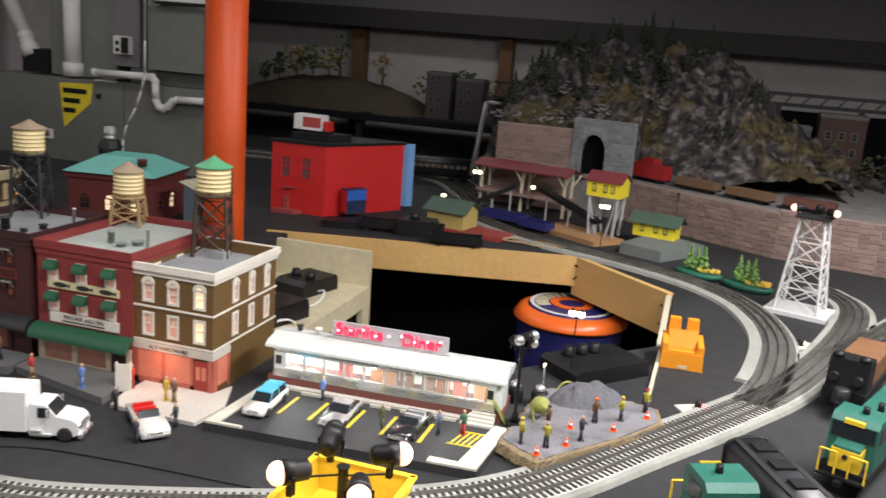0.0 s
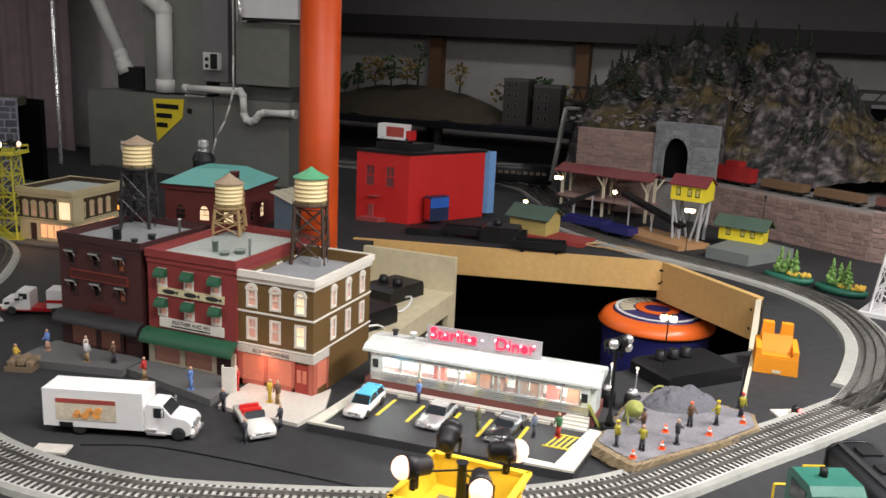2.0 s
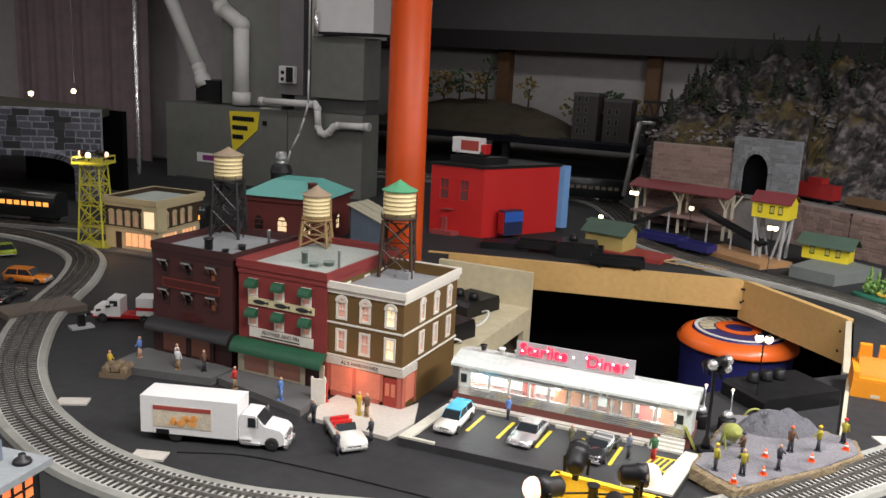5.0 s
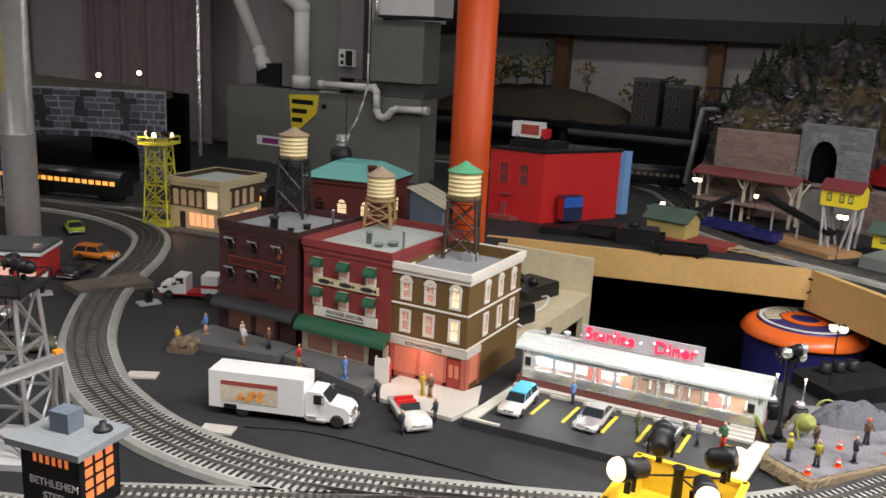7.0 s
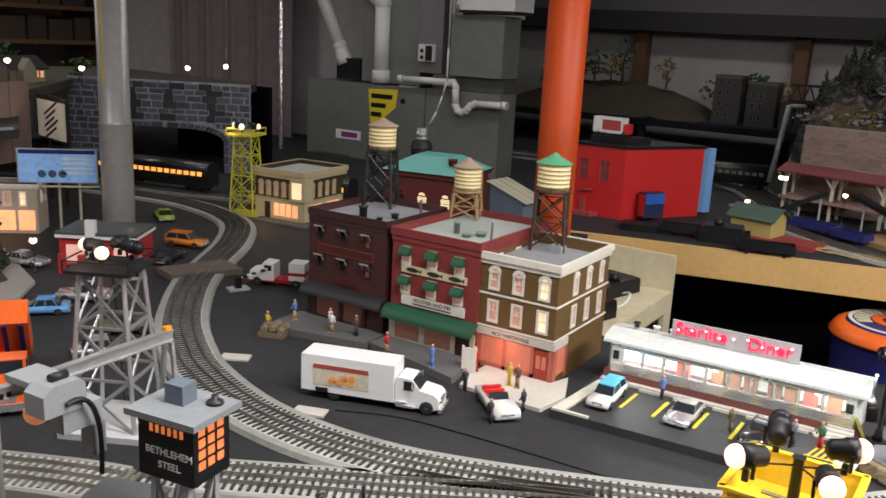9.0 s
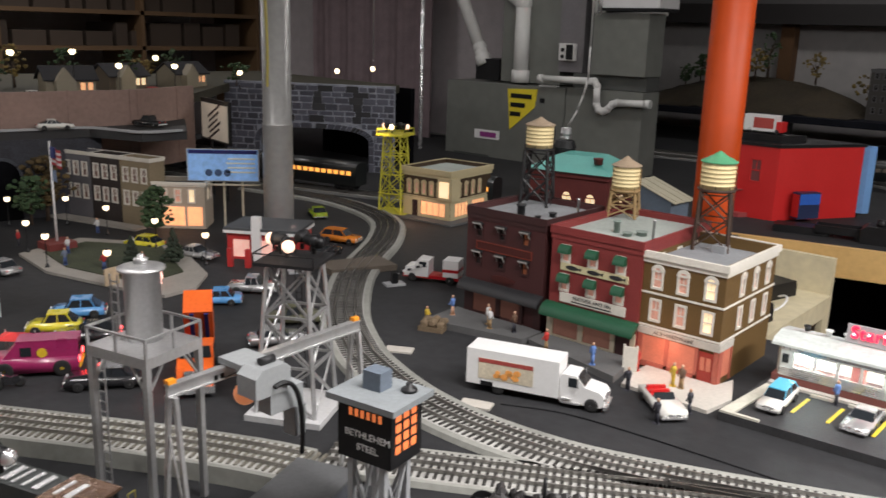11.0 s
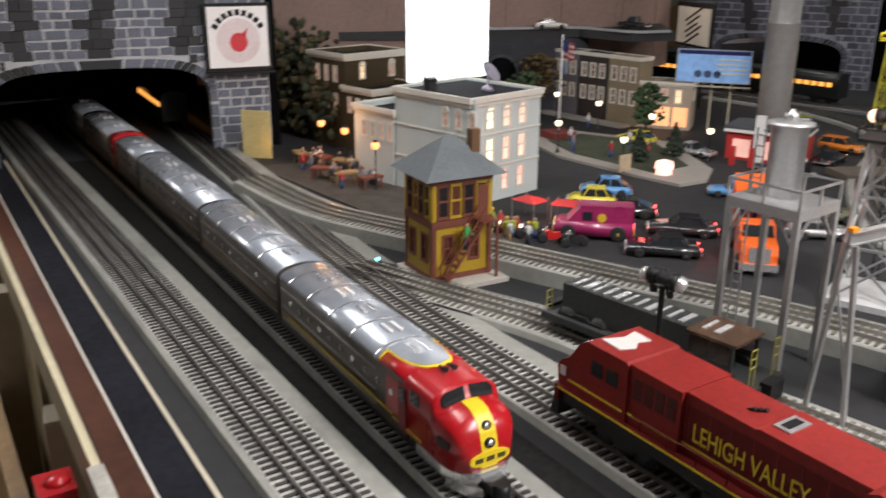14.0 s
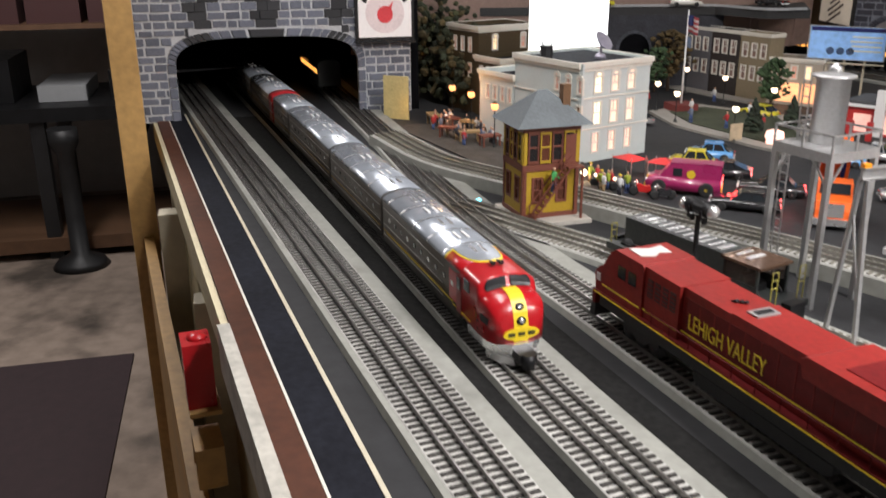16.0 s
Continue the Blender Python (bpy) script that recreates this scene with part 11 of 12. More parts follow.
box(bm, -1.905, -1.87, FY + 0.12, 3.2, 0.354, CEIL - 0.06)
part("return_duct", bm, mat("furnace_gap_shade", (0.1, 0.105, 0.1), 0.5, metal=0.4), fu)
bm = B()
box(bm, -2.016, -1.91, FY + 0.04, 3.2, 0.354, CEIL - 0.06)
part("side_duct", bm, mat("violet_grey_duct", (0.2, 0.19, 0.2), 0.45, metal=0.4, vary=0.1), fu)
bm = B()
box(bm, -1.868, -1.82, FY + 0.03, 3.2, 0.57, CEIL - 0.06)
part("riser_duct", bm, mat("pale_grey_riser", (0.4, 0.4, 0.38), 0.5, vary=0.1), fu)
YLAB = mat("yellow_warning_label", (0.72, 0.58, 0.03), 0.5, vary=0.05)
bm = B()
vs = [(-2.216, 0.278), (-2.075, 0.284), (-2.085, 0.215), (-2.2, 0.12)]
prism(bm, vs[::-1], 0.0, 0.002, pose(0, FY - 0.0005, 0, 90, 0, 0))
lab = part("warning_label", bm, YLAB, fu)
for k in range(3):
    bm = B()
    w_ = (0.1, 0.07, 0.05)[k]
    box(bm, -2.2, -2.2 + w_, FY - 0.0042, FY - 0.0028, 0.245 - 0.035 * k, 0.262 - 0.035 * k)
    part("lettering_bar", bm, BLACK, lab)
bm = B()
box(bm, -2.375, -2.25, FY - 0.003, FY - 0.0005, 0.072, 0.108)
lg = part("maker_label", bm, WHITE, fu)
bm = B()
box(bm, -2.345, -2.265, FY - 0.0045, FY - 0.0032, 0.08, 0.1)
part("label_shape", bm, mat("blue_red_mark", (0.25, 0.04, 0.2), 0.5), lg)
for k in range(5):
    bm = B()
    box(bm, -2.48, -2.3, FY - 0.004, FY - 0.0005, 0.0 - 0.02 * k, 0.008 - 0.02 * k)
    part("louvre", bm, mat("dark_louvre", (0.06, 0.065, 0.06), 0.5), fu)
bm = B()
box(bm, -2.004, -1.938, FY + 0.02, FY + 0.0395, 0.396, 0.458)
soften(bm, 0.002)
oc = part("outlet_box", bm, PVC, fu)
bm = B()
box(bm, -1.97, -1.942, FY + 0.016, FY + 0.0198, 0.4, 0.454)
part("dark_cover", bm, BLACK, oc)
for z0 in (0.41, 0.434):
    bm = B()
    rod(bm, (-1.987, FY + 0.0198, z0), (-1.987, FY + 0.017, z0), 0.0075, n=12)
    part("socket", bm, BLACK, oc)
bm = B()
box(bm, -2.43, -2.31, FY + 0.06, FY + 0.2, 0.302, 0.385)
soften(bm, 0.006)
part("inducer", bm, BLACK, fu)


def pipe(name, pts, r, material, label):
    bm = B()
    for a, b in zip(pts, pts[1:]):
        rod(bm, a, b, r, n=16)
    for p in pts[1:-1]:
        bmesh.ops.create_uvsphere(bm, u_segments=16, v_segments=10, radius=r * 1.12, matrix=Matrix.Translation(p))
    for p, q in ((pts[0], pts[1]), (pts[-1], pts[-2])):
        d = (Vector(q) - Vector(p)).normalized()
        rod(bm, p, Vector(p) + d * r * 1.6, r * 1.2, n=16)
    ob = part(name, bm, material)
    return tagged(ob, label, "pipe")


pipe("vent_pipe", [(-2.40, 2.78, 0.36), (-2.43, 2.78, 0.43), (-2.72, 2.80, 0.95), (-2.72, 2.80, CEIL - 0.06)], 0.0265, PVC, "white slanting plastic flue pipe above the furnace")
pipe("vent_pipe", [(-2.19, 2.74, 0.302), (-2.19, 2.74, 0.60), (-2.29, 2.75, 0.66), (-2.5, 2.8, 1.0), (-2.5, 2.8, CEIL - 0.06)], 0.0295, PVC, "white upright plastic pipe with an elbow above the furnace")
pipe("drain_pipe", [(-2.06, 2.68, 0.327), (-1.818, 2.68, 0.33), (-1.806, 2.68, 0.315), (-1.803, 2.68, 0.25), (-1.792, 2.68, 0.231), (-1.775, 2.68, 0.226), (-1.757, 2.68, 0.234), (-1.738, 2.68, 0.254), (-1.72, 2.68, 0.261), (-1.589, 2.68, 0.265)], 0.0125, PVC, "thin white drain pipe with a trap on the furnace")
pipe("conduit", [(-1.823, 2.65, CEIL - 0.06), (-1.825, 2.65, 0.45), (-1.826, 2.65, 0.335), (-1.842, 2.65, 0.28), (-1.864, 2.65, 0.222), (-1.9, 2.65, 0.16), (-1.916, 2.65, 0.108), (-1.93, 2.65, -0.1)], 0.0036, PVC, "thin pale hanging hose beside the furnace")
ap = thing("white_unit", "white metal ventilation unit hung beside the furnace duct", "ventilation unit", 0, 0, 0)
bm = B()
box(bm, -1.815, -1.585, FY - 0.02, FY + 0.12, 0.585, 0.95)
soften(bm, 0.004)
part("casing", bm, WSTEEL, ap)
bm = B()
box(bm, -1.815, -1.585, FY - 0.024, FY + 0.12, 0.575, 0.5845)
part("bottom_edge", bm, BLACK, ap)
bm = B()
rod(bm, (-1.81, FY - 0.03, 0.56), (-1.81, FY - 0.03, 0.66), 0.008, n=12)
part("chrome_fitting", bm, CHROME, ap)
bm = B()
box(bm, -1.6, -1.585, FY + 0.02, FY + 0.04, 0.95, CEIL - 0.06)
box(bm, -1.815, -1.8, FY + 0.02, FY + 0.04, 0.95, CEIL - 0.06)
part("hanger", bm, DKSTEEL, ap)
pipe("foil_pipe", [(-2.64, 2.66, CEIL - 0.06), (-2.64, 2.66, FLOOR)], 0.008, CHROME, "thin foil-wrapped upright pipe")
pipe("hanging_wire", [(-2.274, 2.02, CEIL - 0.06), (-2.274, 2.02, 0.385)], 0.0018, SILVER, "thin hanging lamp wire")
bm = B()
rip = [(-3.7 + 0.01 * k, 2.98 + 0.012 * math.sin(k * 0.37) + 0.004 * math.sin(k * 1.1)) for k in range(84)]
prism(bm, rip + [(x, y + 0.008) for x, y in rip[::-1]], -0.1, CEIL - 0.06)
tagged(part("curtain", bm, mat("dark_maroon_curtain", (0.2, 0.15, 0.16), 0.8, vary=0.2)), "dark maroon curtain hanging beside the furnace", "curtain")
bm = B()
box(bm, -5.0, -2.56, 3.1, 3.13, FLOOR, CEIL)
structure("wall_partition", bm, mat("dim_grey_panel", (0.46, 0.42, 0.43), 0.8), "dim grey partition wall behind the curtain", "wall")

# ---- far wall with soffit, posts and shelf scenery ----
bm = B()
box(bm, -5.2, 2.6, 4.54, 4.698, 0.57, 0.67)
structure("soffit", bm, mat("dark_soffit", (0.03, 0.027, 0.027), 0.7), "dark soffit beam along the far wall", "beam")
bm = B()
box(bm, -5.2, 2.6, 4.58, 4.6, 0.67, CEIL - 0.06)
structure("wall_upper", bm, mat("dull_grey_upper_wall", (0.13, 0.125, 0.125), 0.8), "dull grey wall above the soffit", "wall")
bm = B()
for x in (-1.86, -1.03, 0.9):
    box(bm, x - 0.035, x + 0.035, 4.62, 4.695, FLOOR, 0.57)
structure("post", bm, mat("brown_post", (0.14, 0.07, 0.03), 0.7), "brown wooden posts against the far wall", "post")
bm = B()
box(bm, -3.0, 1.2, 3.95, 4.6, 0.13, 0.16)
structure("shelf", bm, BLACK_MAT, "dark upper shelf deck along the far wall", "shelf")
bm = B()
for x in (-2.4, -1.6, -0.9):
    box(bm, x, x + 0.03, 4.0, 4.03, 0.0, 0.13)
structure("shelf_post", bm, DKSTEEL, "dark posts under the far shelf", "post")
HILL = mat("dark_brown_hill", (0.04, 0.03, 0.017), 0.9, vary=0.4, scale=20, bump=0.6)
bm = B()
rings = []
for i in range(50):
    x = -2.4 + 1.1 * i / 49
    row = []
    for j in range(8):
        u = j / 7
        z = 0.16 + 0.15 * math.sin(math.pi * i / 49) ** 0.6 * math.sin(math.pi * u * 0.5) + 0.015 * noise.noise(Vector((x * 12, u * 3, 0)))
        row.append(bm.verts.new((x, 4.0 + 0.3 * u, z)))
    rings.append(row)
for a, b in zip(rings, rings[1:]):
    for k in range(7):
        bm.faces.new((a[k], b[k], b[k + 1], a[k + 1]))
tagged(part("hill", bm, HILL), "dark brown model hill on the far shelf", "hill", kind="structure")
rnd = random.Random(31)
for k, (x, tl, sp, cz) in enumerate(((-2.12, 0.14, 0.06, 0.27), (-2.02, 0.17, 0.07, 0.28), (-1.93, 0.16, 0.06, 0.3), (-1.84, 0.15, 0.06, 0.3), (-1.78, 0.22, 0.05, 0.31), (-1.55, 0.15, 0.045, 0.29), (-2.2, 0.1, 0.05, 0.25), (-1.30, 0.16, 0.06, 0.2), (-1.12, 0.2, 0.07, 0.2), (-1.0, 0.16, 0.06, 0.2), (0.75, 0.14, 0.06, 0.16), (0.6, 0.16, 0.05, 0.16), (0.95, 0.12, 0.05, 0.16))):
    clump_tree(x, 4.2, cz, tl, sp, AUTUMN if k % 2 else FOLIAGE, "bushy ochre model tree on the far shelf", 60, 40 + k)
for x, w_, h_ in ((-1.28, 0.12, 0.22), (-1.13, 0.13, 0.2), (-0.98, 0.16, 0.13), (0.72, 0.2, 0.12)):
    town_house("shelf_building", "dull grey model block on the far shelf", x, 4.08, w_, 0.12, h_, mat("dull_tan_block", (0.055, 0.05, 0.046), 0.85), BLACK_MAT, mat("dull_grey_coping", (0.1, 0.1, 0.1), 0.8), [(FRONT, 0.02 + 0.035 * k, 0.03 + 0.05 * r, 0.015, 0.025, DARKPANE, False) for k in range(int(w_ / 0.036) - 1) for r in range(int(h_ / 0.055))], z=0.16, cornice=0.002, frame=mat("dull_grey_coping", (0.1, 0.1, 0.1), 0.8))
bt = thing("girder_bridge", "black steel girder bridge on the far shelf", "bridge", -0.78, 4.05, 0.0)
for z0 in (0.29, 0.36):
    bm = B()
    bar(bm, (-0.16, 0, z0), (0.16, 0, z0), 0.012)
    part("chord", bm, DKSTEEL, bt)
for k in range(6):
    bm = B()
    bar(bm, (-0.16 + 0.053 * k, 0, 0.29), (-0.133 + 0.053 * k, 0, 0.36), 0.006)
    bar(bm, (-0.133 + 0.053 * k, 0, 0.36), (-0.107 + 0.053 * k, 0, 0.29), 0.006)
    part("web", bm, DKSTEEL, bt)
for x in (-0.15, 0.15):
    bm = B()
    bar(bm, (x, 0, 0.16), (x, 0, 0.3), 0.014)
    part("pier", bm, DKSTEEL, bt)
# far tracks, roadbed darkened for shadow, and passenger train with lit windows
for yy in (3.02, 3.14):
    track("railway_track", [(-3.0, yy + 0.1), (-1.6, yy + 0.3), (-1.0, yy + 0.25), (-0.78, yy), (-0.66, yy - 0.3), (-0.66, yy - 0.5)], "far three-rail track in shadow", material=ROADBED_SHADE)
def coach(x, y, turn, length, label, pane):
    root = thing("passenger_coach", label, "passenger coach", x, y, 0.0105, turn, group="dark coaches")
    bm = B()
    loft(bm, [[(xx, yy, zz) for yy, zz in rounded_section(0.03, 0.02, 0.09)] for xx in (-length, 0.0)])
    part("body", bm, mat("black_green_coach", (0.012, 0.014, 0.014), 0.35, coat=0.2), root)
    n_ = int(length / 0.024)
    for s in (-1, 1):
        for k in range(n_):
            x0 = -length + 0.012 + (length - 0.024) * k / n_
            bm = B()
            box(bm, x0, x0 + 0.016, s * 0.0303 - 0.0005, s * 0.0303 + 0.0005, 0.052, 0.064)
            part("window", bm, pane, root)
    bogie(root, -0.05)
    bogie(root, -length + 0.05)


AMB = glow("amber_coach_window", (1.0, 0.36, 0.07), 1.5)
PALE = mat("dim_coach_window", (0.12, 0.1, 0.08), 0.3, vary=0.5, scale=90, bump=0)
coach(-2.03, 1.735, 14, 0.34, "dark passenger coach with a row of glowing amber windows", AMB)
coach(-2.365, 1.65, 14, 0.34, "dark passenger coach with a row of glowing amber windows", AMB)
coach(-1.60, 1.85, 12, 0.10, "dark passenger coach with a row of glowing amber windows", AMB)
coach(-0.80, 3.22, 12, 0.4, "dark passenger coach with pale lit windows", PALE)
track("railway_track", [(-2.9, 1.5), (-2.4, 1.635), (-2.03, 1.735), (-1.7, 1.85), (-1.4, 2.0)], "three-rail track leading into the stone arch", material=ROADBED_SHADE)

# ---- stone wall with arch and raised housing plateau ----
def soot(xf, zf, rr):
    return 1 if (0.3 < xf < 0.37 or 0.5 < xf < 0.56 or 0.72 < xf < 0.79) and zf > 0.25 else 0


masonry(-2.78, 1.78, -2.25, 2.1, 0.0, 0.30, [STONE_DIM, DKSTONE], mat("bluish_joint_paint", (0.26, 0.28, 0.33), 0.85, vary=0.5, scale=60), "grey stone block wall with painted white joints and a dark arch", 0.044, 0.021, 0.003, seed=14, every=soot, arch=(0.33, 0.2, 0.09, 0.055, 3.0), joint=0.1)
# Black sheet gives the shade seen through the stone arch.
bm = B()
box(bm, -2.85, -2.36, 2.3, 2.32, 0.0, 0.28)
structure("backdrop", bm, DARK, "black sheet for the shade behind the stone arch", "tunnel interior")
bm = B()
prism(bm, [(-2.505, 0.10), (-2.325, 1.178), (-2.40, 1.40), (-2.79, 1.82), (-2.30, 2.115), (-2.42, 2.3), (-3.4, 2.4), (-3.6, 0.10)], 0.262, 0.29)
structure("plateau", bm, mat("dark_green_brown_plateau", (0.05, 0.045, 0.03), 0.9, vary=0.3, scale=30), "dark raised plateau carrying the model houses", "deck")
PW = [(-2.50, 0.05), (-2.315, 1.175), (-2.39, 1.40)]
for (x0, y0), (x1, y1), sd in ((PW[0], PW[1], 2), (PW[1], PW[2], 3)):
    bm = B()
    d = Vector((x1 - x0, y1 - y0, 0))
    m = Matrix.Translation((x0, y0, 0)) @ pose(0, 0, 0, 0, 0, math.degrees(math.atan2(d.y, d.x)))
    box(bm, 0, d.length, 0.0, 0.012, 0.10, 0.315, m)
    k = 0.0
    while k < d.length:
        box(bm, k, min(k + 0.004, d.length), -0.003, -0.0002, 0.10, 0.318, m)
        k += 0.16
    structure("retaining_wall", bm, PINKWALL, "pinkish-brown textured retaining wall below the houses", "wall")
bm = B()
prism(bm, [(-2.44, 0.40), (-2.36, 0.95), (-2.33, 1.1), (-2.38, 1.36), (-2.28, 1.30), (-2.12, 1.20), (-2.14, 1.085), (-2.30, 1.03), (-2.34, 0.9), (-2.40, 0.6)], 0.2, 0.222)
structure("ramp_road", bm, mat("dark_asphalt_road", (0.03, 0.03, 0.031), 0.75, vary=0.2), "dark raised road below the retaining wall", "road")
bm = B()
prism(bm, [(-2.45, 0.42), (-2.30, 1.06), (-2.34, 1.06), (-2.5, 0.42)], 0.0, 0.2)
structure("retaining_wall", bm, mat("dark_grey_viaduct", (0.034, 0.035, 0.043), 0.85, vary=0.5, scale=50, bump=0.6), "dark blue-grey viaduct wall under the road", "wall")
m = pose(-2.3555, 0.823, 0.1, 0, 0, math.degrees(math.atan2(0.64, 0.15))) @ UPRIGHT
# Flat black plate on the solid wall, painted as the arch's shade.
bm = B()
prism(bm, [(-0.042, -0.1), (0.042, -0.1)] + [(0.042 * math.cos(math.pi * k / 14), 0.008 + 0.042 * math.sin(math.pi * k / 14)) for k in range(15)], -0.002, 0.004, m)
structure("arch_opening", bm, DARK, "flat black panel for the shade of an arch in the viaduct wall", "arch")
for k in range(11):
    bm = B()
    a0, a1 = math.pi * (k + 0.06) / 11, math.pi * (k + 0.94) / 11
    prism(bm, [(r_ * math.cos(a), 0.008 + r_ * math.sin(a)) for r_, a in ((0.0425, a0), (0.05, a0), (0.05, a1), (0.0425, a1))], -0.003, 0.006, m)
    structure("arch_stone", bm, mat("blue_grey_arch_stone", (0.055, 0.058, 0.07), 0.8, vary=0.3, per_piece=0.4), "blue-grey wedge stone round the viaduct arch", "stone")
clump_tree(-2.29, 0.9, 0.0, 0.165, 0.05, mat("dim_ochre_foliage", (0.06, 0.04, 0.014), 0.9, vary=0.4, scale=60, per_piece=0.6), "ochre leafy model tree before the viaduct", 160, 211)
clump_tree(-2.27, 0.85, 0.0, 0.12, 0.045, FOLIAGE, "dark green leafy model tree before the viaduct", 120, 212)
bm = B()
kerb = curve([(-2.40, 0.6, 0.225), (-2.335, 0.9, 0.225), (-2.295, 1.03, 0.225), (-2.14, 1.083, 0.225), (-2.118, 1.2, 0.225)], 0.02)
strip(bm, kerb, ((-0.003, -0.003), (-0.003, 0.003), (0.003, 0.003), (0.003, -0.003)))
structure("kerb", bm, GREYPL, "pale kerb along the raised road", "kerb")
car("dark pickup with white wheels on the raised road", -2.25, 1.17, 200, 0.085, 0.034, 0.03, BLKCAR, "pickup", z=0.223, group="street cars", trim=WHITE)
car("yellow sedan on the raised road", -2.38, 0.72, 250, 0.085, 0.034, 0.026, YELCAR, "sedan", z=0.223, group="street cars")
car("white coupe on the raised road", -2.32, 0.95, 70, 0.085, 0.034, 0.026, CW, "coupe", z=0.223, group="street cars")
for k, (x, y, tn) in enumerate(((-2.62, 0.62, 80), (-2.60, 0.85, 85), (-2.55, 1.10, 78), (-2.66, 1.32, 95), (-2.70, 1.56, 100), (-2.75, 0.45, 80))):
    hs = thing("model_house", "dark gabled model cottage with warm lit windows", "model house", x, y, 0.29, tn, group="plateau houses")
    bm = B()
    w_, d_, h_ = 0.13, 0.09, 0.045
    pf = [(-d_ / 2, 0), (-d_ / 2, h_), (0, h_ + 0.03), (d_ / 2, h_), (d_ / 2, 0)]
    a, b = [bm.verts.new((-w_ / 2, yy, zz)) for yy, zz in pf], [bm.verts.new((w_ / 2, yy, zz)) for yy, zz in pf]
    bm.faces.new(a)
    bm.faces.new(b[::-1])
    for j in range(5):
        bm.faces.new((a[j], b[j], b[(j + 1) % 5], a[(j + 1) % 5]))
    part("wall", bm, [mat("pale_cottage_wall", (0.26, 0.23, 0.17), 0.7), mat("tan_cottage_wall", (0.11, 0.085, 0.06), 0.7)][k % 2], hs)
    for s in (-1, 1):
        bm = B()
        vs = []
        for e in (0.0006, 0.004):
            for xx in (-w_ / 2 - 0.008, w_ / 2 + 0.008):
                for yy, zz in ((0, h_ + 0.03), (s * (d_ / 2 + 0.01), h_ - 0.0066)):
                    vs.append(bm.verts.new((xx, yy, zz + e)))
        for f in ((0, 1, 3, 2), (4, 6, 7, 5), (0, 4, 5, 1), (2, 3, 7, 6), (0, 2, 6, 4), (1, 5, 7, 3)):
            bm.faces.new([vs[i] for i in f])
        part("roof", bm, mat("dark_shingle_roof", (0.018, 0.018, 0.022), 0.8, vary=0.2), hs)
    bm = B()
    pf = [(-0.025, 0), (-0.025, 0.04), (0, 0.075), (0.025, 0.04), (0.025, 0)]
    prism(bm, pf, 0, 0.03, pose(-0.02, -d_ / 2 - 0.0005, 0, 90, 0, 0))
    part("gable", bm, mat("pale_cottage_wall", (0.26, 0.23, 0.17), 0.7), hs)
    for xx in (0.025, 0.045):
        bm = B()
        box(bm, xx, xx + 0.012, -d_ / 2 - 0.0012, -d_ / 2 - 0.0003, 0.014, 0.034)
        part("window", bm, LITPANE if (k + int(xx * 100)) % 2 else glow("peach_shop_window", (1.0, 0.42, 0.2), 0.85), hs)
for k, (x, y) in enumerate(((-2.5, 0.36), (-2.5, 0.605), (-2.5, 0.773), (-2.5, 0.932), (-2.5, 1.097), (-2.5, 1.231), (-2.5, 1.348), (-2.5, 1.41), (-2.5, 1.645))):
    street_lamp(x, y, 0.29, (0.111, 0.121, 0.12, 0.116, 0.118, 0.079, 0.1, 0.075, 0.052)[k], 0.0085, label="dark street lamp with a bright globe above the wall", bulb=LAMPWARM)
for x, y, z in ((-2.274, 2.017, 0.36), (-2.294, 1.876, 0.354)):
    bm = B()
    bmesh.ops.create_uvsphere(bm, u_segments=12, v_segments=8, radius=0.008, matrix=Matrix.Translation((0, 0, 0)))
    root = part("hanging_bulb", bm, LAMPWARM)
    root.matrix_world = pose(x, y, z)
    tagged(root, "small glowing globe bulb above the stone wall", "bulb")
point_lamp("plateau_glow", -2.45, 0.8, 0.42, 0.10, (1, 0.75, 0.5))
point_lamp("plateau_glow", -2.5, 1.35, 0.42, 0.08, (1, 0.75, 0.5))
rnd = random.Random(77)
for k in range(12):
    clump_tree(-2.75 + rnd.uniform(-0.1, 0.3), 0.3 + 0.13 * k, 0.29, rnd.uniform(0.07, 0.13), 0.04, FOLIAGE if k % 3 else AUTUMN, "dark leafy model tree between the cottages", 46, 90 + k)
for k, (x, y, z, c) in enumerate(((-2.44, 0.75, 0.29, WARRED), (-2.42, 0.95, 0.29, CW), (-2.40, 1.28, 0.29, WARRED), (-2.47, 0.55, 0.29, WARRED))):
    car("small red car parked above the retaining wall" if c is WARRED else "small white car parked above the retaining wall", x, y, 75, 0.08, 0.033, 0.024, c, "sedan", z=z, group="street cars")
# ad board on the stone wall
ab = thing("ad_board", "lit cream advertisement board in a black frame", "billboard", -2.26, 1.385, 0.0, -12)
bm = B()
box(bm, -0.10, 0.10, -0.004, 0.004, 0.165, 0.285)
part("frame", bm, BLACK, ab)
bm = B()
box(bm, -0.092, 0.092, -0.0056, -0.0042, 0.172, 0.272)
# Printed panel glows slightly by itself, added for brightness.
pn = part("panel", bm, mat("glowing_cream_poster", (0.55, 0.47, 0.38), 0.5, emit=0.25, vary=0.1), ab)
for k in range(5):
    bm = B()
    m = pose(0.0, -0.0058, 0.25 - 0.016 * k) @ pose(0, 0, 0, 0, -24, 0)
    box(bm, -0.045 + 0.01 * (k % 2), 0.05 - 0.012 * (k % 3), -0.0012, 0.0, 0, 0.006, m)
    part("lettering_bar", bm, DARKMAROON, pn)
bm = B()
bar(bm, (-0.05, 0.006, 0), (-0.05, 0.006, 0.28), 0.006)
bar(bm, (0.05, 0.006, 0), (0.05, 0.006, 0.28), 0.006)
part("post", bm, BLACK, ab)
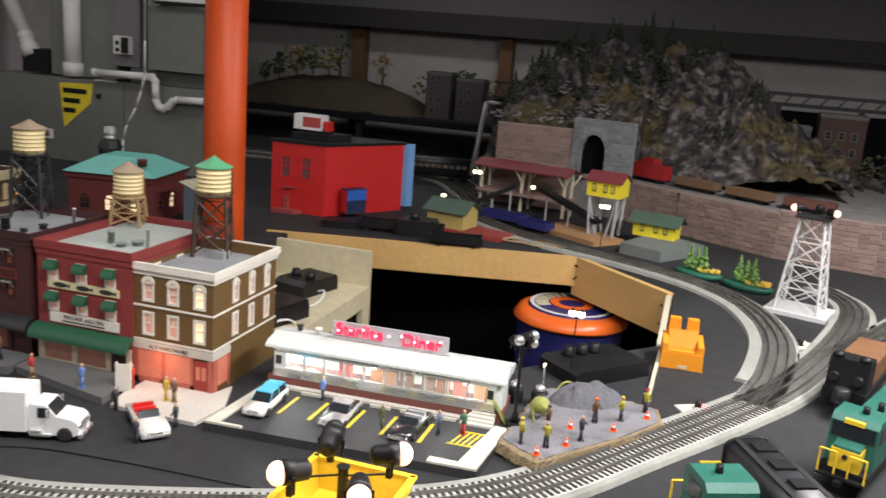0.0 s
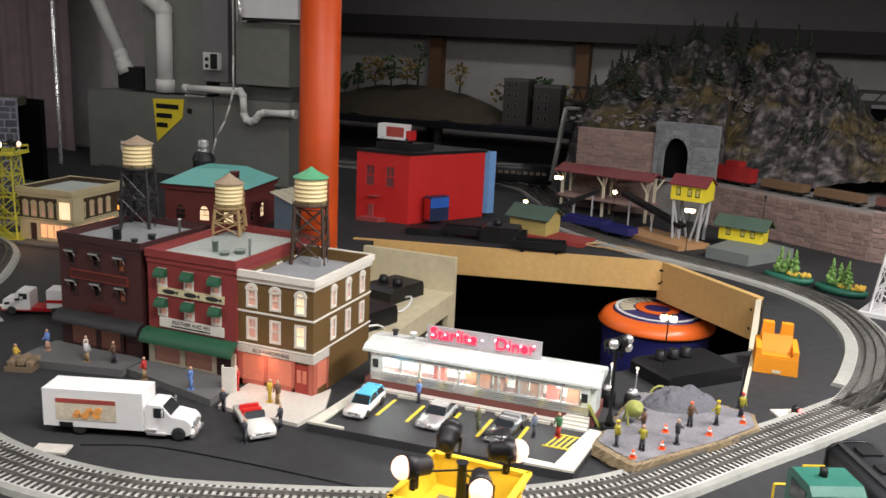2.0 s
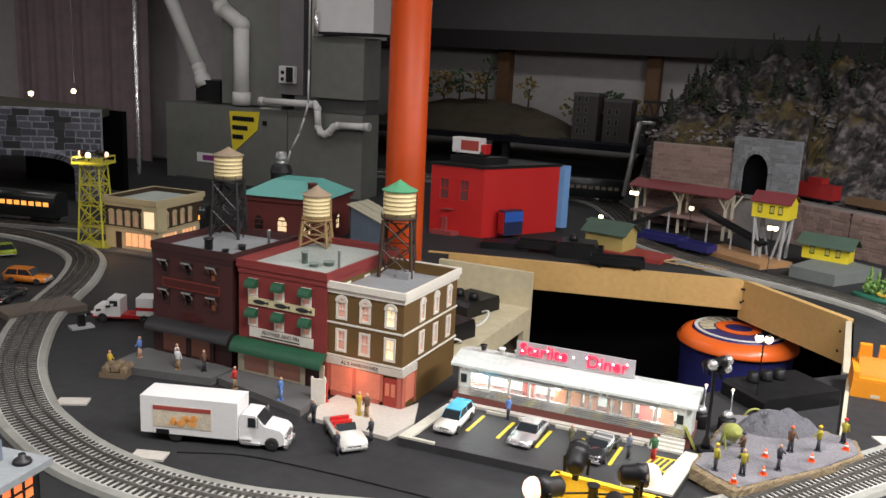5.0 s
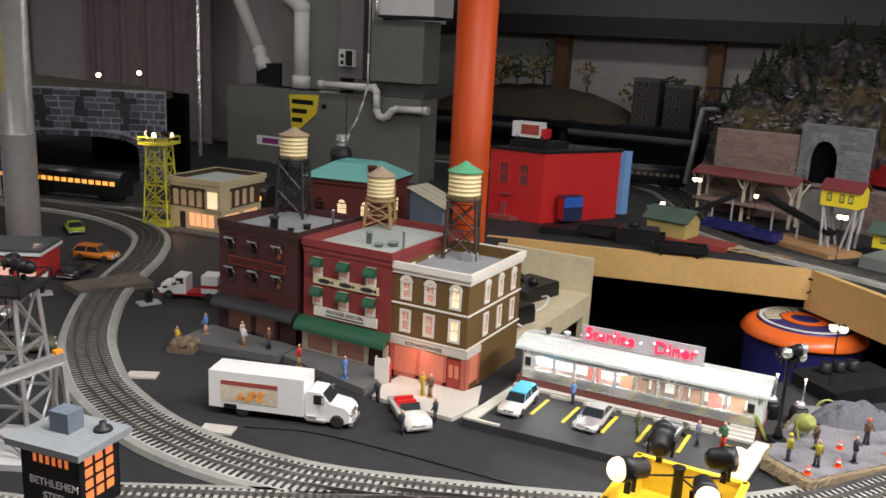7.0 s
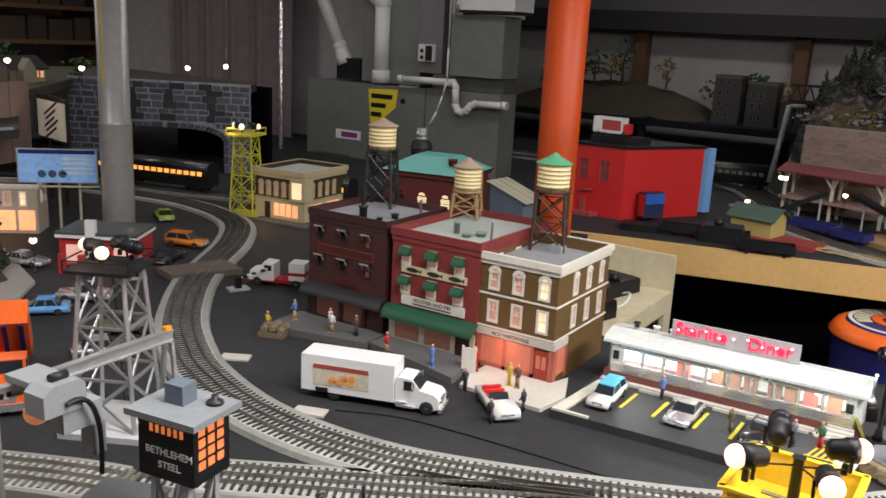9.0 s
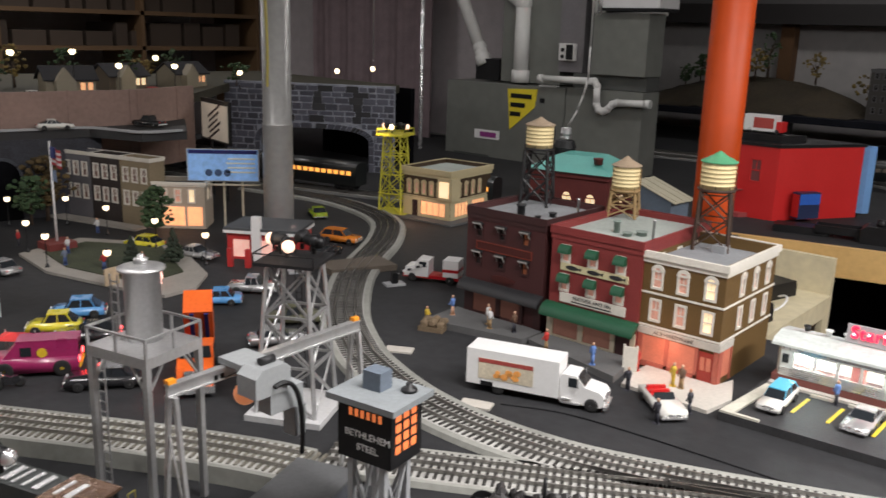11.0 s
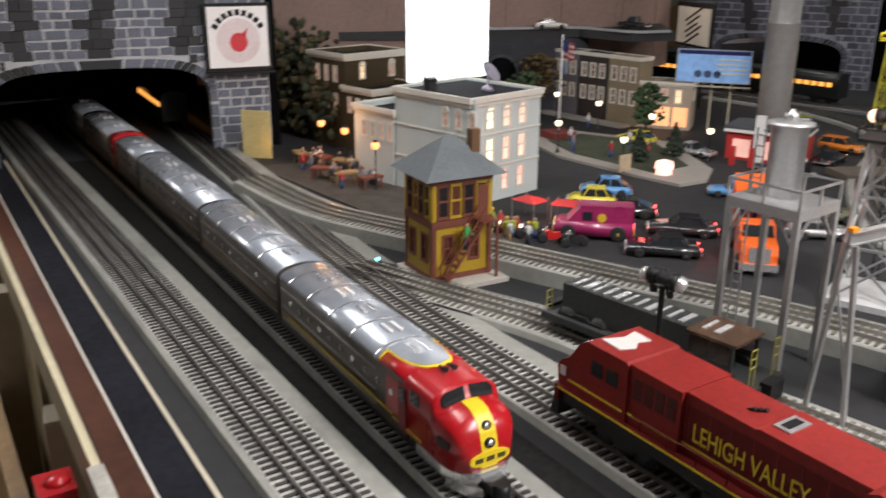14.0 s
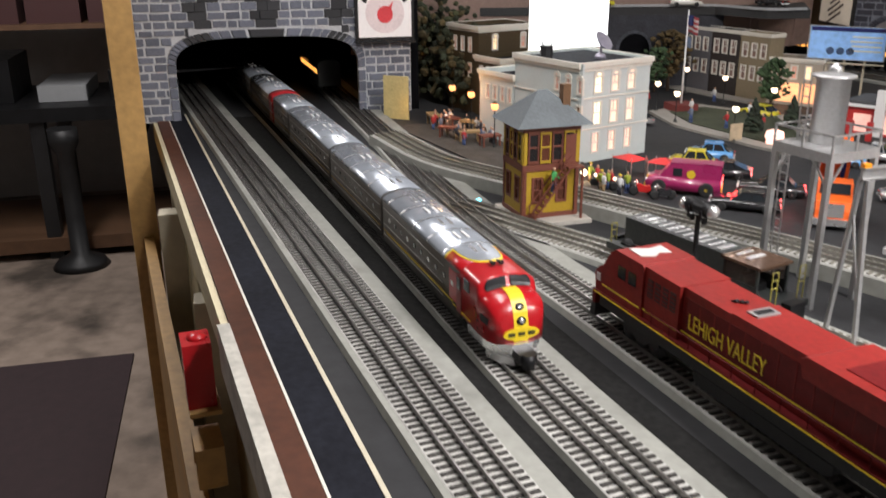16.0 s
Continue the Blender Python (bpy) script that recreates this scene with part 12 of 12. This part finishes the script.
point_lamp("ad_board_lamp", -2.25, 1.34, 0.28, 0.008)
# dark shelves on the far left wall
bm = B()
for z in (0.35, 0.52, 0.69, 0.86):
    box(bm, -4.6, -4.2, 0.2, 3.0, z, z + 0.02)
for y in (0.2, 0.9, 1.6, 2.3, 3.0):
    box(bm, -4.6, -4.2, y, y + 0.02, FLOOR, 1.0)
structure("shelf", bm, mat("brown_shelf_wood", (0.13, 0.075, 0.035), 0.7), "brown wooden shelving against the far wall", "shelf")
rnd = random.Random(5)
DIMCARD = mat("dim_cardboard", (0.05, 0.035, 0.025), 0.8, per_piece=0.8)
for z in (0.37, 0.54, 0.71):
    y = 0.25
    while y < 2.9:
        w_ = rnd.uniform(0.08, 0.2)
        bm = B()
        box(bm, -4.55, -4.25, y, y + w_ - 0.02, z + 0.0005, z + rnd.uniform(0.06, 0.12))
        soften(bm, 0.003)
        tagged(part("storage_box", bm, DIMCARD), "dim cardboard box on the brown shelving", "box", "boxes on the shelving")
        y += w_

# ---- stone tunnel at the yard end ----
PX = -2.185
def soot2(xf, zf, rr):
    s = (0.17 < xf < 0.25 or 0.39 < xf < 0.48 or 0.66 < xf < 0.74)
    return 1 if s and zf > 0.3 else 0


masonry(PX, -0.478, PX, 0.152, 0.0, 0.325, [STONE, DKSTONE], MORTAR, "large grey stone block tunnel portal with white joints", 0.036, 0.02, 0.0035, seed=22, every=soot2, arch=(0.291, 0.21, 0.105, 0.083, 3.6), joint=0.1)
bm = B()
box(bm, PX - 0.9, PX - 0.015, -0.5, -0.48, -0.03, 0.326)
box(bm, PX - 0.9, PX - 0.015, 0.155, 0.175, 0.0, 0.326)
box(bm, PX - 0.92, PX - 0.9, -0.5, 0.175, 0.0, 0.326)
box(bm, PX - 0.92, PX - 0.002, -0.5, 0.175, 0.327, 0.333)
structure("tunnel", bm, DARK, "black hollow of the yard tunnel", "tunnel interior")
bm = B()
rr = random.Random(2)
for k in range(34):
    y = -0.48 + 0.018 * k
    box(bm, PX - 0.03, PX - 0.024, y, y + 0.012, 0.333, 0.352)
tagged(part("picket_fence", bm, GREYPL), "grey picket fence on top of the portal", "fence", kind="stuff")
MOS = [mat("dull_mossy_bush", (0.03, 0.032, 0.013), 0.9, vary=0.4, scale=50, per_piece=0.6), mat("blackish_bush", (0.02, 0.024, 0.012), 0.9, vary=0.4, scale=50, per_piece=0.6), mat("dull_ochre_bush", (0.06, 0.045, 0.018), 0.9, vary=0.4, scale=50, per_piece=0.6)]
for i in range(3):
    bm = B()
    for k in range(260):
        u = rr.random()
        blob(bm, (-2.40 + 0.26 * u + rr.uniform(-.04, .04), 0.165 + 0.14 * rr.random() + 0.1 * u, 0.02 + 0.26 * rr.random() * (1 - 0.6 * u)), rr.uniform(0.006, 0.013), 0.7)
    tagged(part("bushes", bm, MOS[i]), "mossy bushes on the slope beside the tunnel", "bushes", kind="stuff")
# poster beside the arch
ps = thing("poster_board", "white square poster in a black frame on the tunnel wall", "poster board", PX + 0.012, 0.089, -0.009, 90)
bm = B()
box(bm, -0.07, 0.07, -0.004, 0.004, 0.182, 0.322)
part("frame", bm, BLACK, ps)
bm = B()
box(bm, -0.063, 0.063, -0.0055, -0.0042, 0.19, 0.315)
# Poster and its printed shapes carry an added glow, with no lamp.
pn = part("panel", bm, mat("glowing_white_poster", (0.62, 0.58, 0.57), 0.5, vary=0.04, emit=0.35), ps)
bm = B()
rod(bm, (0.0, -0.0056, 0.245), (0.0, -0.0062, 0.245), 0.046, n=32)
part("round_shape", bm, mat("glowing_pink_disc", (0.6, 0.5, 0.5), 0.5, emit=0.2), pn)
bm = B()
n = 14
prism(bm, [(0.019 * math.cos(2 * math.pi * k / n), 0.02 * math.sin(2 * math.pi * k / n)) for k in range(n)], 0, 0.0008, pose(0.0, -0.0063, 0.242, 90, 0, 0))
prism(bm, [(0.006, 0.015), (0.02, 0.03), (0.015, 0.01)], 0, 0.0008, pose(0.0, -0.0063, 0.242, 90, 0, 0))
part("red_shape", bm, mat("glowing_red_shape", (0.5, 0.03, 0.04), 0.5, emit=0.2), pn)
for k in range(9):
    a = radians(150 - 15 * k)
    bm = B()
    m = pose(0.055 * math.cos(a), -0.0058, 0.248 + 0.055 * math.sin(a)) @ pose(0, 0, 0, 0, 90 - math.degrees(a), 0)
    box(bm, -0.005, 0.005, -0.0006, 0.0, -0.006, 0.006, m)
    part("lettering_bar", bm, BLACK, pn)
bm = B()
box(bm, -0.072, 0.072, -0.014, -0.0045, 0.176, 0.1815)
part("ledge", bm, BLACK, ps)
coach(-2.42, -0.02, 4, 0.3, "dark coach with glowing amber windows inside the tunnel", AMB)

# ---- below and beyond the table edge ----
bm = B()
prism(bm, [(-2.30, -0.552), (-1.95, -0.508), (-1.95, -0.455), (-2.30, -0.50)], FLOOR, 0.5)
structure("post", bm, WOODTAN, "tan stained wooden board at the end of the tunnel", "post")
bm = B()
d = Vector((0.4 + 2.2, -0.135 + 0.465, 0))
m = Matrix.Translation((-2.2, -0.468, 0)) @ pose(0, 0, 0, 0, 0, math.degrees(math.atan2(d.y, d.x)))
box(bm, 0, 1.3, -0.05, -0.03, -0.72, -0.2, m)
structure("panel", bm, WOODTAN, "tan wooden lower rail of the table", "rail")
for x, y in ((-1.62, -0.4), (-1.2, -0.33), (-0.6, -0.26)):
    bm = B()
    box(bm, x - 0.02, x + 0.02, y - 0.02, y + 0.02, FLOOR, -0.05)
    structure("table_leg", bm, CREAM_PALE, "cream painted square table leg", "leg")
lt = thing("red_lantern", "red metal box lantern hung below the table lip", "lantern", -1.02, -0.336, -0.105, 7)
bm = B()
box(bm, -0.02, 0.02, -0.022, 0.01, 0.0, 0.08)
soften(bm, 0.003, 2)
part("body", bm, WARRED, lt)
bm = B()
lathe(bm, [(0.012, 0.08), (0.009, 0.083), (0.003, 0.085)], 14, cy=-0.004)
part("cap", bm, WARRED, lt)
bm = B()
box(bm, -0.03, 0.03, -0.022, 0.014, -0.006, -0.0005)
part("bracket", bm, WOODTAN, lt)
cr = thing("wooden_rack", "small tan wooden rack fixed below the table", "rack", -0.985, -0.334, -0.185, 7)
for z in (0.0, 0.045):
    bm = B()
    box(bm, -0.028, 0.028, -0.02, 0.012, z, z + 0.006)
    part("slat", bm, WOODTAN, cr)
for x in (-0.028, 0.022):
    bm = B()
    box(bm, x, x + 0.006, -0.02, 0.012, 0.0062, 0.0448)
    part("side", bm, WOODTAN, cr)
bm = B()
box(bm, -2.965, -1.4, -2.0, -0.68, FLOOR, FLOOR + 0.008)
tagged(part("rug", bm, RUG), "dark purple-brown rug on the concrete floor", "rug")
wb = thing("workbench", "dark cluttered workbench with machine in the dim corner", "workbench", -4.4, -1.2, FLOOR, 0)
DIMW = mat("dim_brown_wood", (0.12, 0.06, 0.03), 0.7, vary=0.25)
bm = B()
box(bm, -0.35, 0.35, -0.9, 1.1, 0.62, 0.68)
part("top", bm, BLACK, wb)
for x in (-0.3, 0.3):
    for y in (-0.85, 0.1, 1.05):
        bm = B()
        box(bm, x - 0.03, x + 0.03, y - 0.03, y + 0.03, 0, 0.62)
        part("leg", bm, DKSTEEL, wb)
bm = B()
box(bm, -0.35, 0.35, -0.3, 0.9, 0.04, 0.1)
part("plinth", bm, DIMW, wb)
for k in range(6):
    bm = B()
    box(bm, -0.2, 0.2, -0.8 + 0.3 * k, -0.6 + 0.3 * k, 0.682, 0.75 + 0.06 * (k % 3))
    soften(bm, 0.01)
    ob = part("stored_item", bm, BLACK if k % 3 else GREYPL)
    ob.matrix_world = pose(-4.4, -1.2, FLOOR)
    tagged(ob, "dim boxed item on the workbench", "box", "bench items")
bm = B()
lathe(bm, [(0.12, 0), (0.1, 0.03), (0.04, 0.06), (0.035, 0.5), (0.06, 0.55), (0.06, 0.61)], 20)
ob = part("stool_pedestal", bm, DKSTEEL)
ob.matrix_world = pose(-3.95, -0.98, FLOOR)
tagged(ob, "dark steel pedestal with a round foot", "pedestal")
bm = B()
box(bm, -4.6, -4.1, -2.4, 0.1, 0.05, 0.07)
box(bm, -4.6, -4.1, -2.4, 0.1, 0.35, 0.37)
structure("shelf", bm, DIMW, "dim wall shelves above the workbench", "shelf")
rnd = random.Random(9)
DIMRED = mat("dim_reddish_boxes", (0.06, 0.02, 0.02), 0.7, per_piece=0.8)
for z in (0.0705, 0.3705):
    y = -2.35
    while y < 0.0:
        w_ = rnd.uniform(0.1, 0.3)
        bm = B()
        box(bm, -4.5, -4.15, y, y + w_ - 0.03, z, z + rnd.uniform(0.08, 0.24))
        soften(bm, 0.004)
        tagged(part("storage_box", bm, DIMRED), "dim reddish box on the wall shelves", "box", "boxes above the workbench")
        y += w_

# ---- trains and cars near the right table edge ----
GREENLOCO = mat("dark_green_engine_paint", (0.02, 0.115, 0.085), 0.4, vary=0.15)
RUSTY = mat("rust_brown_load", (0.16, 0.07, 0.025), 0.8, vary=0.3, scale=40, bump=0.5)
def yard_engine(x, y, turn, label):
    root = thing("yard_engine", label, "diesel engine", x, y, 0.0105, turn, group="green engines")
    bm = B()
    box(bm, -0.3, 0.0, -0.03, 0.03, 0.016, 0.026)
    part("frame", bm, BLACK, root)
    bm = B()
    profile_x(bm, [(-0.29, 0.026), (-0.29, 0.07), (-0.08, 0.07), (-0.08, 0.026)], -0.02, 0.02)
    soften(bm, 0.003, 2)
    part("hood", bm, GREENLOCO, root)
    bm = B()
    profile_x(bm, [(-0.08, 0.026), (-0.08, 0.082), (-0.072, 0.09), (-0.03, 0.09), (-0.022, 0.082), (-0.022, 0.026)], -0.029, 0.029)
    soften(bm, 0.003, 2)
    part("cab", bm, GREENLOCO, root)
    bm = B()
    profile_x(bm, [(-0.022, 0.026), (-0.022, 0.055), (-0.002, 0.052), (-0.002, 0.026)], -0.018, 0.018)
    soften(bm, 0.002)
    nose = part("nose", bm, YELLOW, root)
    bm = B()
    profile_x(bm, [(-0.0218, 0.0552), (-0.0218, 0.06), (-0.004, 0.056), (-0.003, 0.0526)], -0.0165, 0.0165)
    soften(bm, 0.0008)
    part("nose_cap", bm, GREENLOCO, nose)
    bm = B()
    rod(bm, (-0.004, 0, 0.044), (0.0005, 0, 0.044), 0.0032, n=12)
    part("headlight", bm, DKSTEEL, nose)
    bm = B()
    profile_x(bm, [(-0.0222, 0.061), (-0.0222, 0.081), (-0.0206, 0.081), (-0.0206, 0.061)], -0.026, 0.026)
    part("windscreen", bm, CARGLASS, root)
    bm = B()
    profile_x(bm, [(-0.0222, 0.0815), (-0.0222, 0.088), (-0.0185, 0.087), (-0.0185, 0.0815)], -0.012, 0.012)
    part("number_board", bm, YELLOW, root)
    bm = B()
    box(bm, -0.0015, 0.009, -0.03, 0.03, 0.0155, 0.0185)
    box(bm, 0.004, 0.018, -0.004, 0.004, 0.01, 0.016)
    part("coupler", bm, BLACK, root)
    for hx, hh in ((-0.05, 0.009), (-0.13, 0.012), (-0.2, 0.008)):
        bm = B()
        base = 0.0902 if hx > -0.08 else 0.0702
        lathe(bm, [(0.0045, base), (0.004, base + hh), (0.0028, base + hh)], 12, cx=hx, cy=0.004)
        part("exhaust_stack", bm, BLACK, root)
    for k in range(5):
        bm = B()
        box(bm, -0.27 + 0.036 * k, -0.246 + 0.036 * k, 0.0202, 0.0212, 0.036, 0.06)
        part("hood_door", bm, GREENLOCO, root)
    for s in (-1, 1):
        bm = B()
        box(bm, -0.068, -0.034, s * 0.0294 - 0.0005, s * 0.0294 + 0.0005, 0.06, 0.08)
        part("cab_window", bm, CARGLASS, root)
        bm = B()
        rod(bm, (0.006, s * 0.028, 0.014), (0.006, s * 0.028, 0.05), 0.0014, n=6)
        rod(bm, (0.006, s * 0.028, 0.05), (0.006, s * 0.008, 0.05), 0.0014, n=6)
        rod(bm, (0.006, s * 0.008, 0.05), (0.006, s * 0.008, 0.02), 0.0014, n=6)
        part("end_rail", bm, YELLOW, root)
    bogie(root, -0.05)
    bogie(root, -0.25)
    return root


yard_engine(0.062, 1.008, 114, "dark green diesel engine with yellow nose and rails")
yard_engine(0.238, 1.172, 246, "dark green diesel engine with yellow nose and rails")
for x, y, tn in ((0.117, 1.077, 114),):
    hc = thing("hopper_car", "black covered hopper car with ribbed roof", "railway wagon", x, y, 0.0105, tn)
    bm = B()
    loft(bm, [[(xx, yy, zz) for yy, zz in rounded_section(0.032, 0.02, 0.088)] for xx in (-0.18, 0.0)])
    part("body", bm, mat("black_hopper_paint", (0.02, 0.021, 0.024), 0.4, vary=0.2), hc)
    for k in range(4):
        bm = B()
        box(bm, -0.165 + 0.042 * k, -0.145 + 0.042 * k, -0.012, 0.012, 0.0882, 0.0905)
        part("hatch", bm, BLACK, hc)
    for s in (-1, 1):
        bm = B()
        box(bm, -0.178, -0.002, s * 0.0195 - 0.0035, s * 0.0195 + 0.0035, 0.0855, 0.0868)
        part("roof_walk", bm, DKSTEEL, hc)
    bm = B()
    loft(bm, [[(xx, yy * 1.04, zz * 1.015) for yy, zz in rounded_section(0.032, 0.02, 0.088)] for xx in (-0.003, 0.0015)])
    part("end_rim", bm, BLACK, hc)
    bm = B()
    for a, b in (((0.006, -0.024, 0.066), (0.006, 0.024, 0.066)), ((0.0, -0.024, 0.066), (0.006, -0.024, 0.066)), ((0.0, 0.024, 0.066), (0.006, 0.024, 0.066))):
        rod(bm, a, b, 0.0014, n=6)
    part("grab_rail", bm, BLACK, hc)
    bogie(hc, -0.03)
    bogie(hc, -0.15)
steam = thing("tank_engine", "black steam-outline engine end with round lamps", "steam engine", 0.278, 1.466, 0.0105, 249)
bm = B()
box(bm, -0.2, 0.0, -0.032, 0.032, 0.015, 0.03)
part("frame", bm, BLACK, steam)
bm = B()
profile_x(bm, [(-0.05, 0.03), (-0.05, 0.078), (-0.01, 0.078), (-0.004, 0.03)], -0.03, 0.03)
soften(bm, 0.004, 2)
part("body", bm, BLACK, steam)
bm = B()
profile_x(bm, [(-0.2, 0.03), (-0.2, 0.066), (-0.051, 0.066), (-0.051, 0.03)], -0.028, 0.028)
soften(bm, 0.003, 2)
part("bunker", bm, RUSTY, steam)
for s in (-1, 1):
    bm = B()
    lathe(bm, [(0.009, 0.0782), (0.009, 0.083), (0.006, 0.086), (0.001, 0.087)], 14, cx=-0.018, cy=s * 0.02)
    part("filler_cap", bm, BLACK, steam)
    bm = B()
    rod(bm, (0.006, s * 0.029, 0.012), (0.006, s * 0.029, 0.03), 0.002, n=6)
    rod(bm, (0.0, s * 0.029, 0.03), (0.006, s * 0.029, 0.03), 0.002, n=6)
    part("step", bm, BLACK, steam)
bm = B()
lathe(bm, [(0.012, 0.012), (0.013, 0.014), (0.013, 0.036), (0.011, 0.0375), (0.001, 0.038)], 20, cx=0.012)
part("air_tank", bm, DKSTEEL, steam)
bm = B()
box(bm, 0.024, 0.036, -0.004, 0.004, 0.012, 0.02)
part("coupler", bm, BLACK, steam)
for s in (-1, 1):
    bm = B()
    rod(bm, (-0.006, s * 0.018, 0.05), (0.004, s * 0.018, 0.05), 0.007, n=12)
    part("lamp", bm, DKSTEEL, steam)
bogie(steam, -0.05)
bogie(steam, -0.15)
# dark flat wagon near the lower edge
fw = thing("flat_wagon", "black open flat wagon with a load of dark scrap", "railway wagon", -0.55, 0.60, 0.0105, 32)
bm = B()
box(bm, -0.09, 0.09, -0.028, 0.028, 0.015, 0.024)
part("deck", bm, BLACK, fw)
bm = B()
rr = random.Random(8)
for k in range(40):
    blob(bm, (rr.uniform(-0.08, 0.08), rr.uniform(-0.02, 0.02), 0.026 + rr.uniform(0, 0.012)), rr.uniform(0.005, 0.009), 0.6)
tagged(part("load", bm, mat("dark_scrap", (0.02, 0.018, 0.018), 0.5, per_piece=0.6), fw), kind="stuff")
bm = B()
rod(bm, (-0.02, 0.0, 0.024), (-0.02, 0.0, 0.062), 0.002, n=8)
part("stake", bm, BLACK, fw)
bogie(fw, -0.06)
bogie(fw, 0.06)
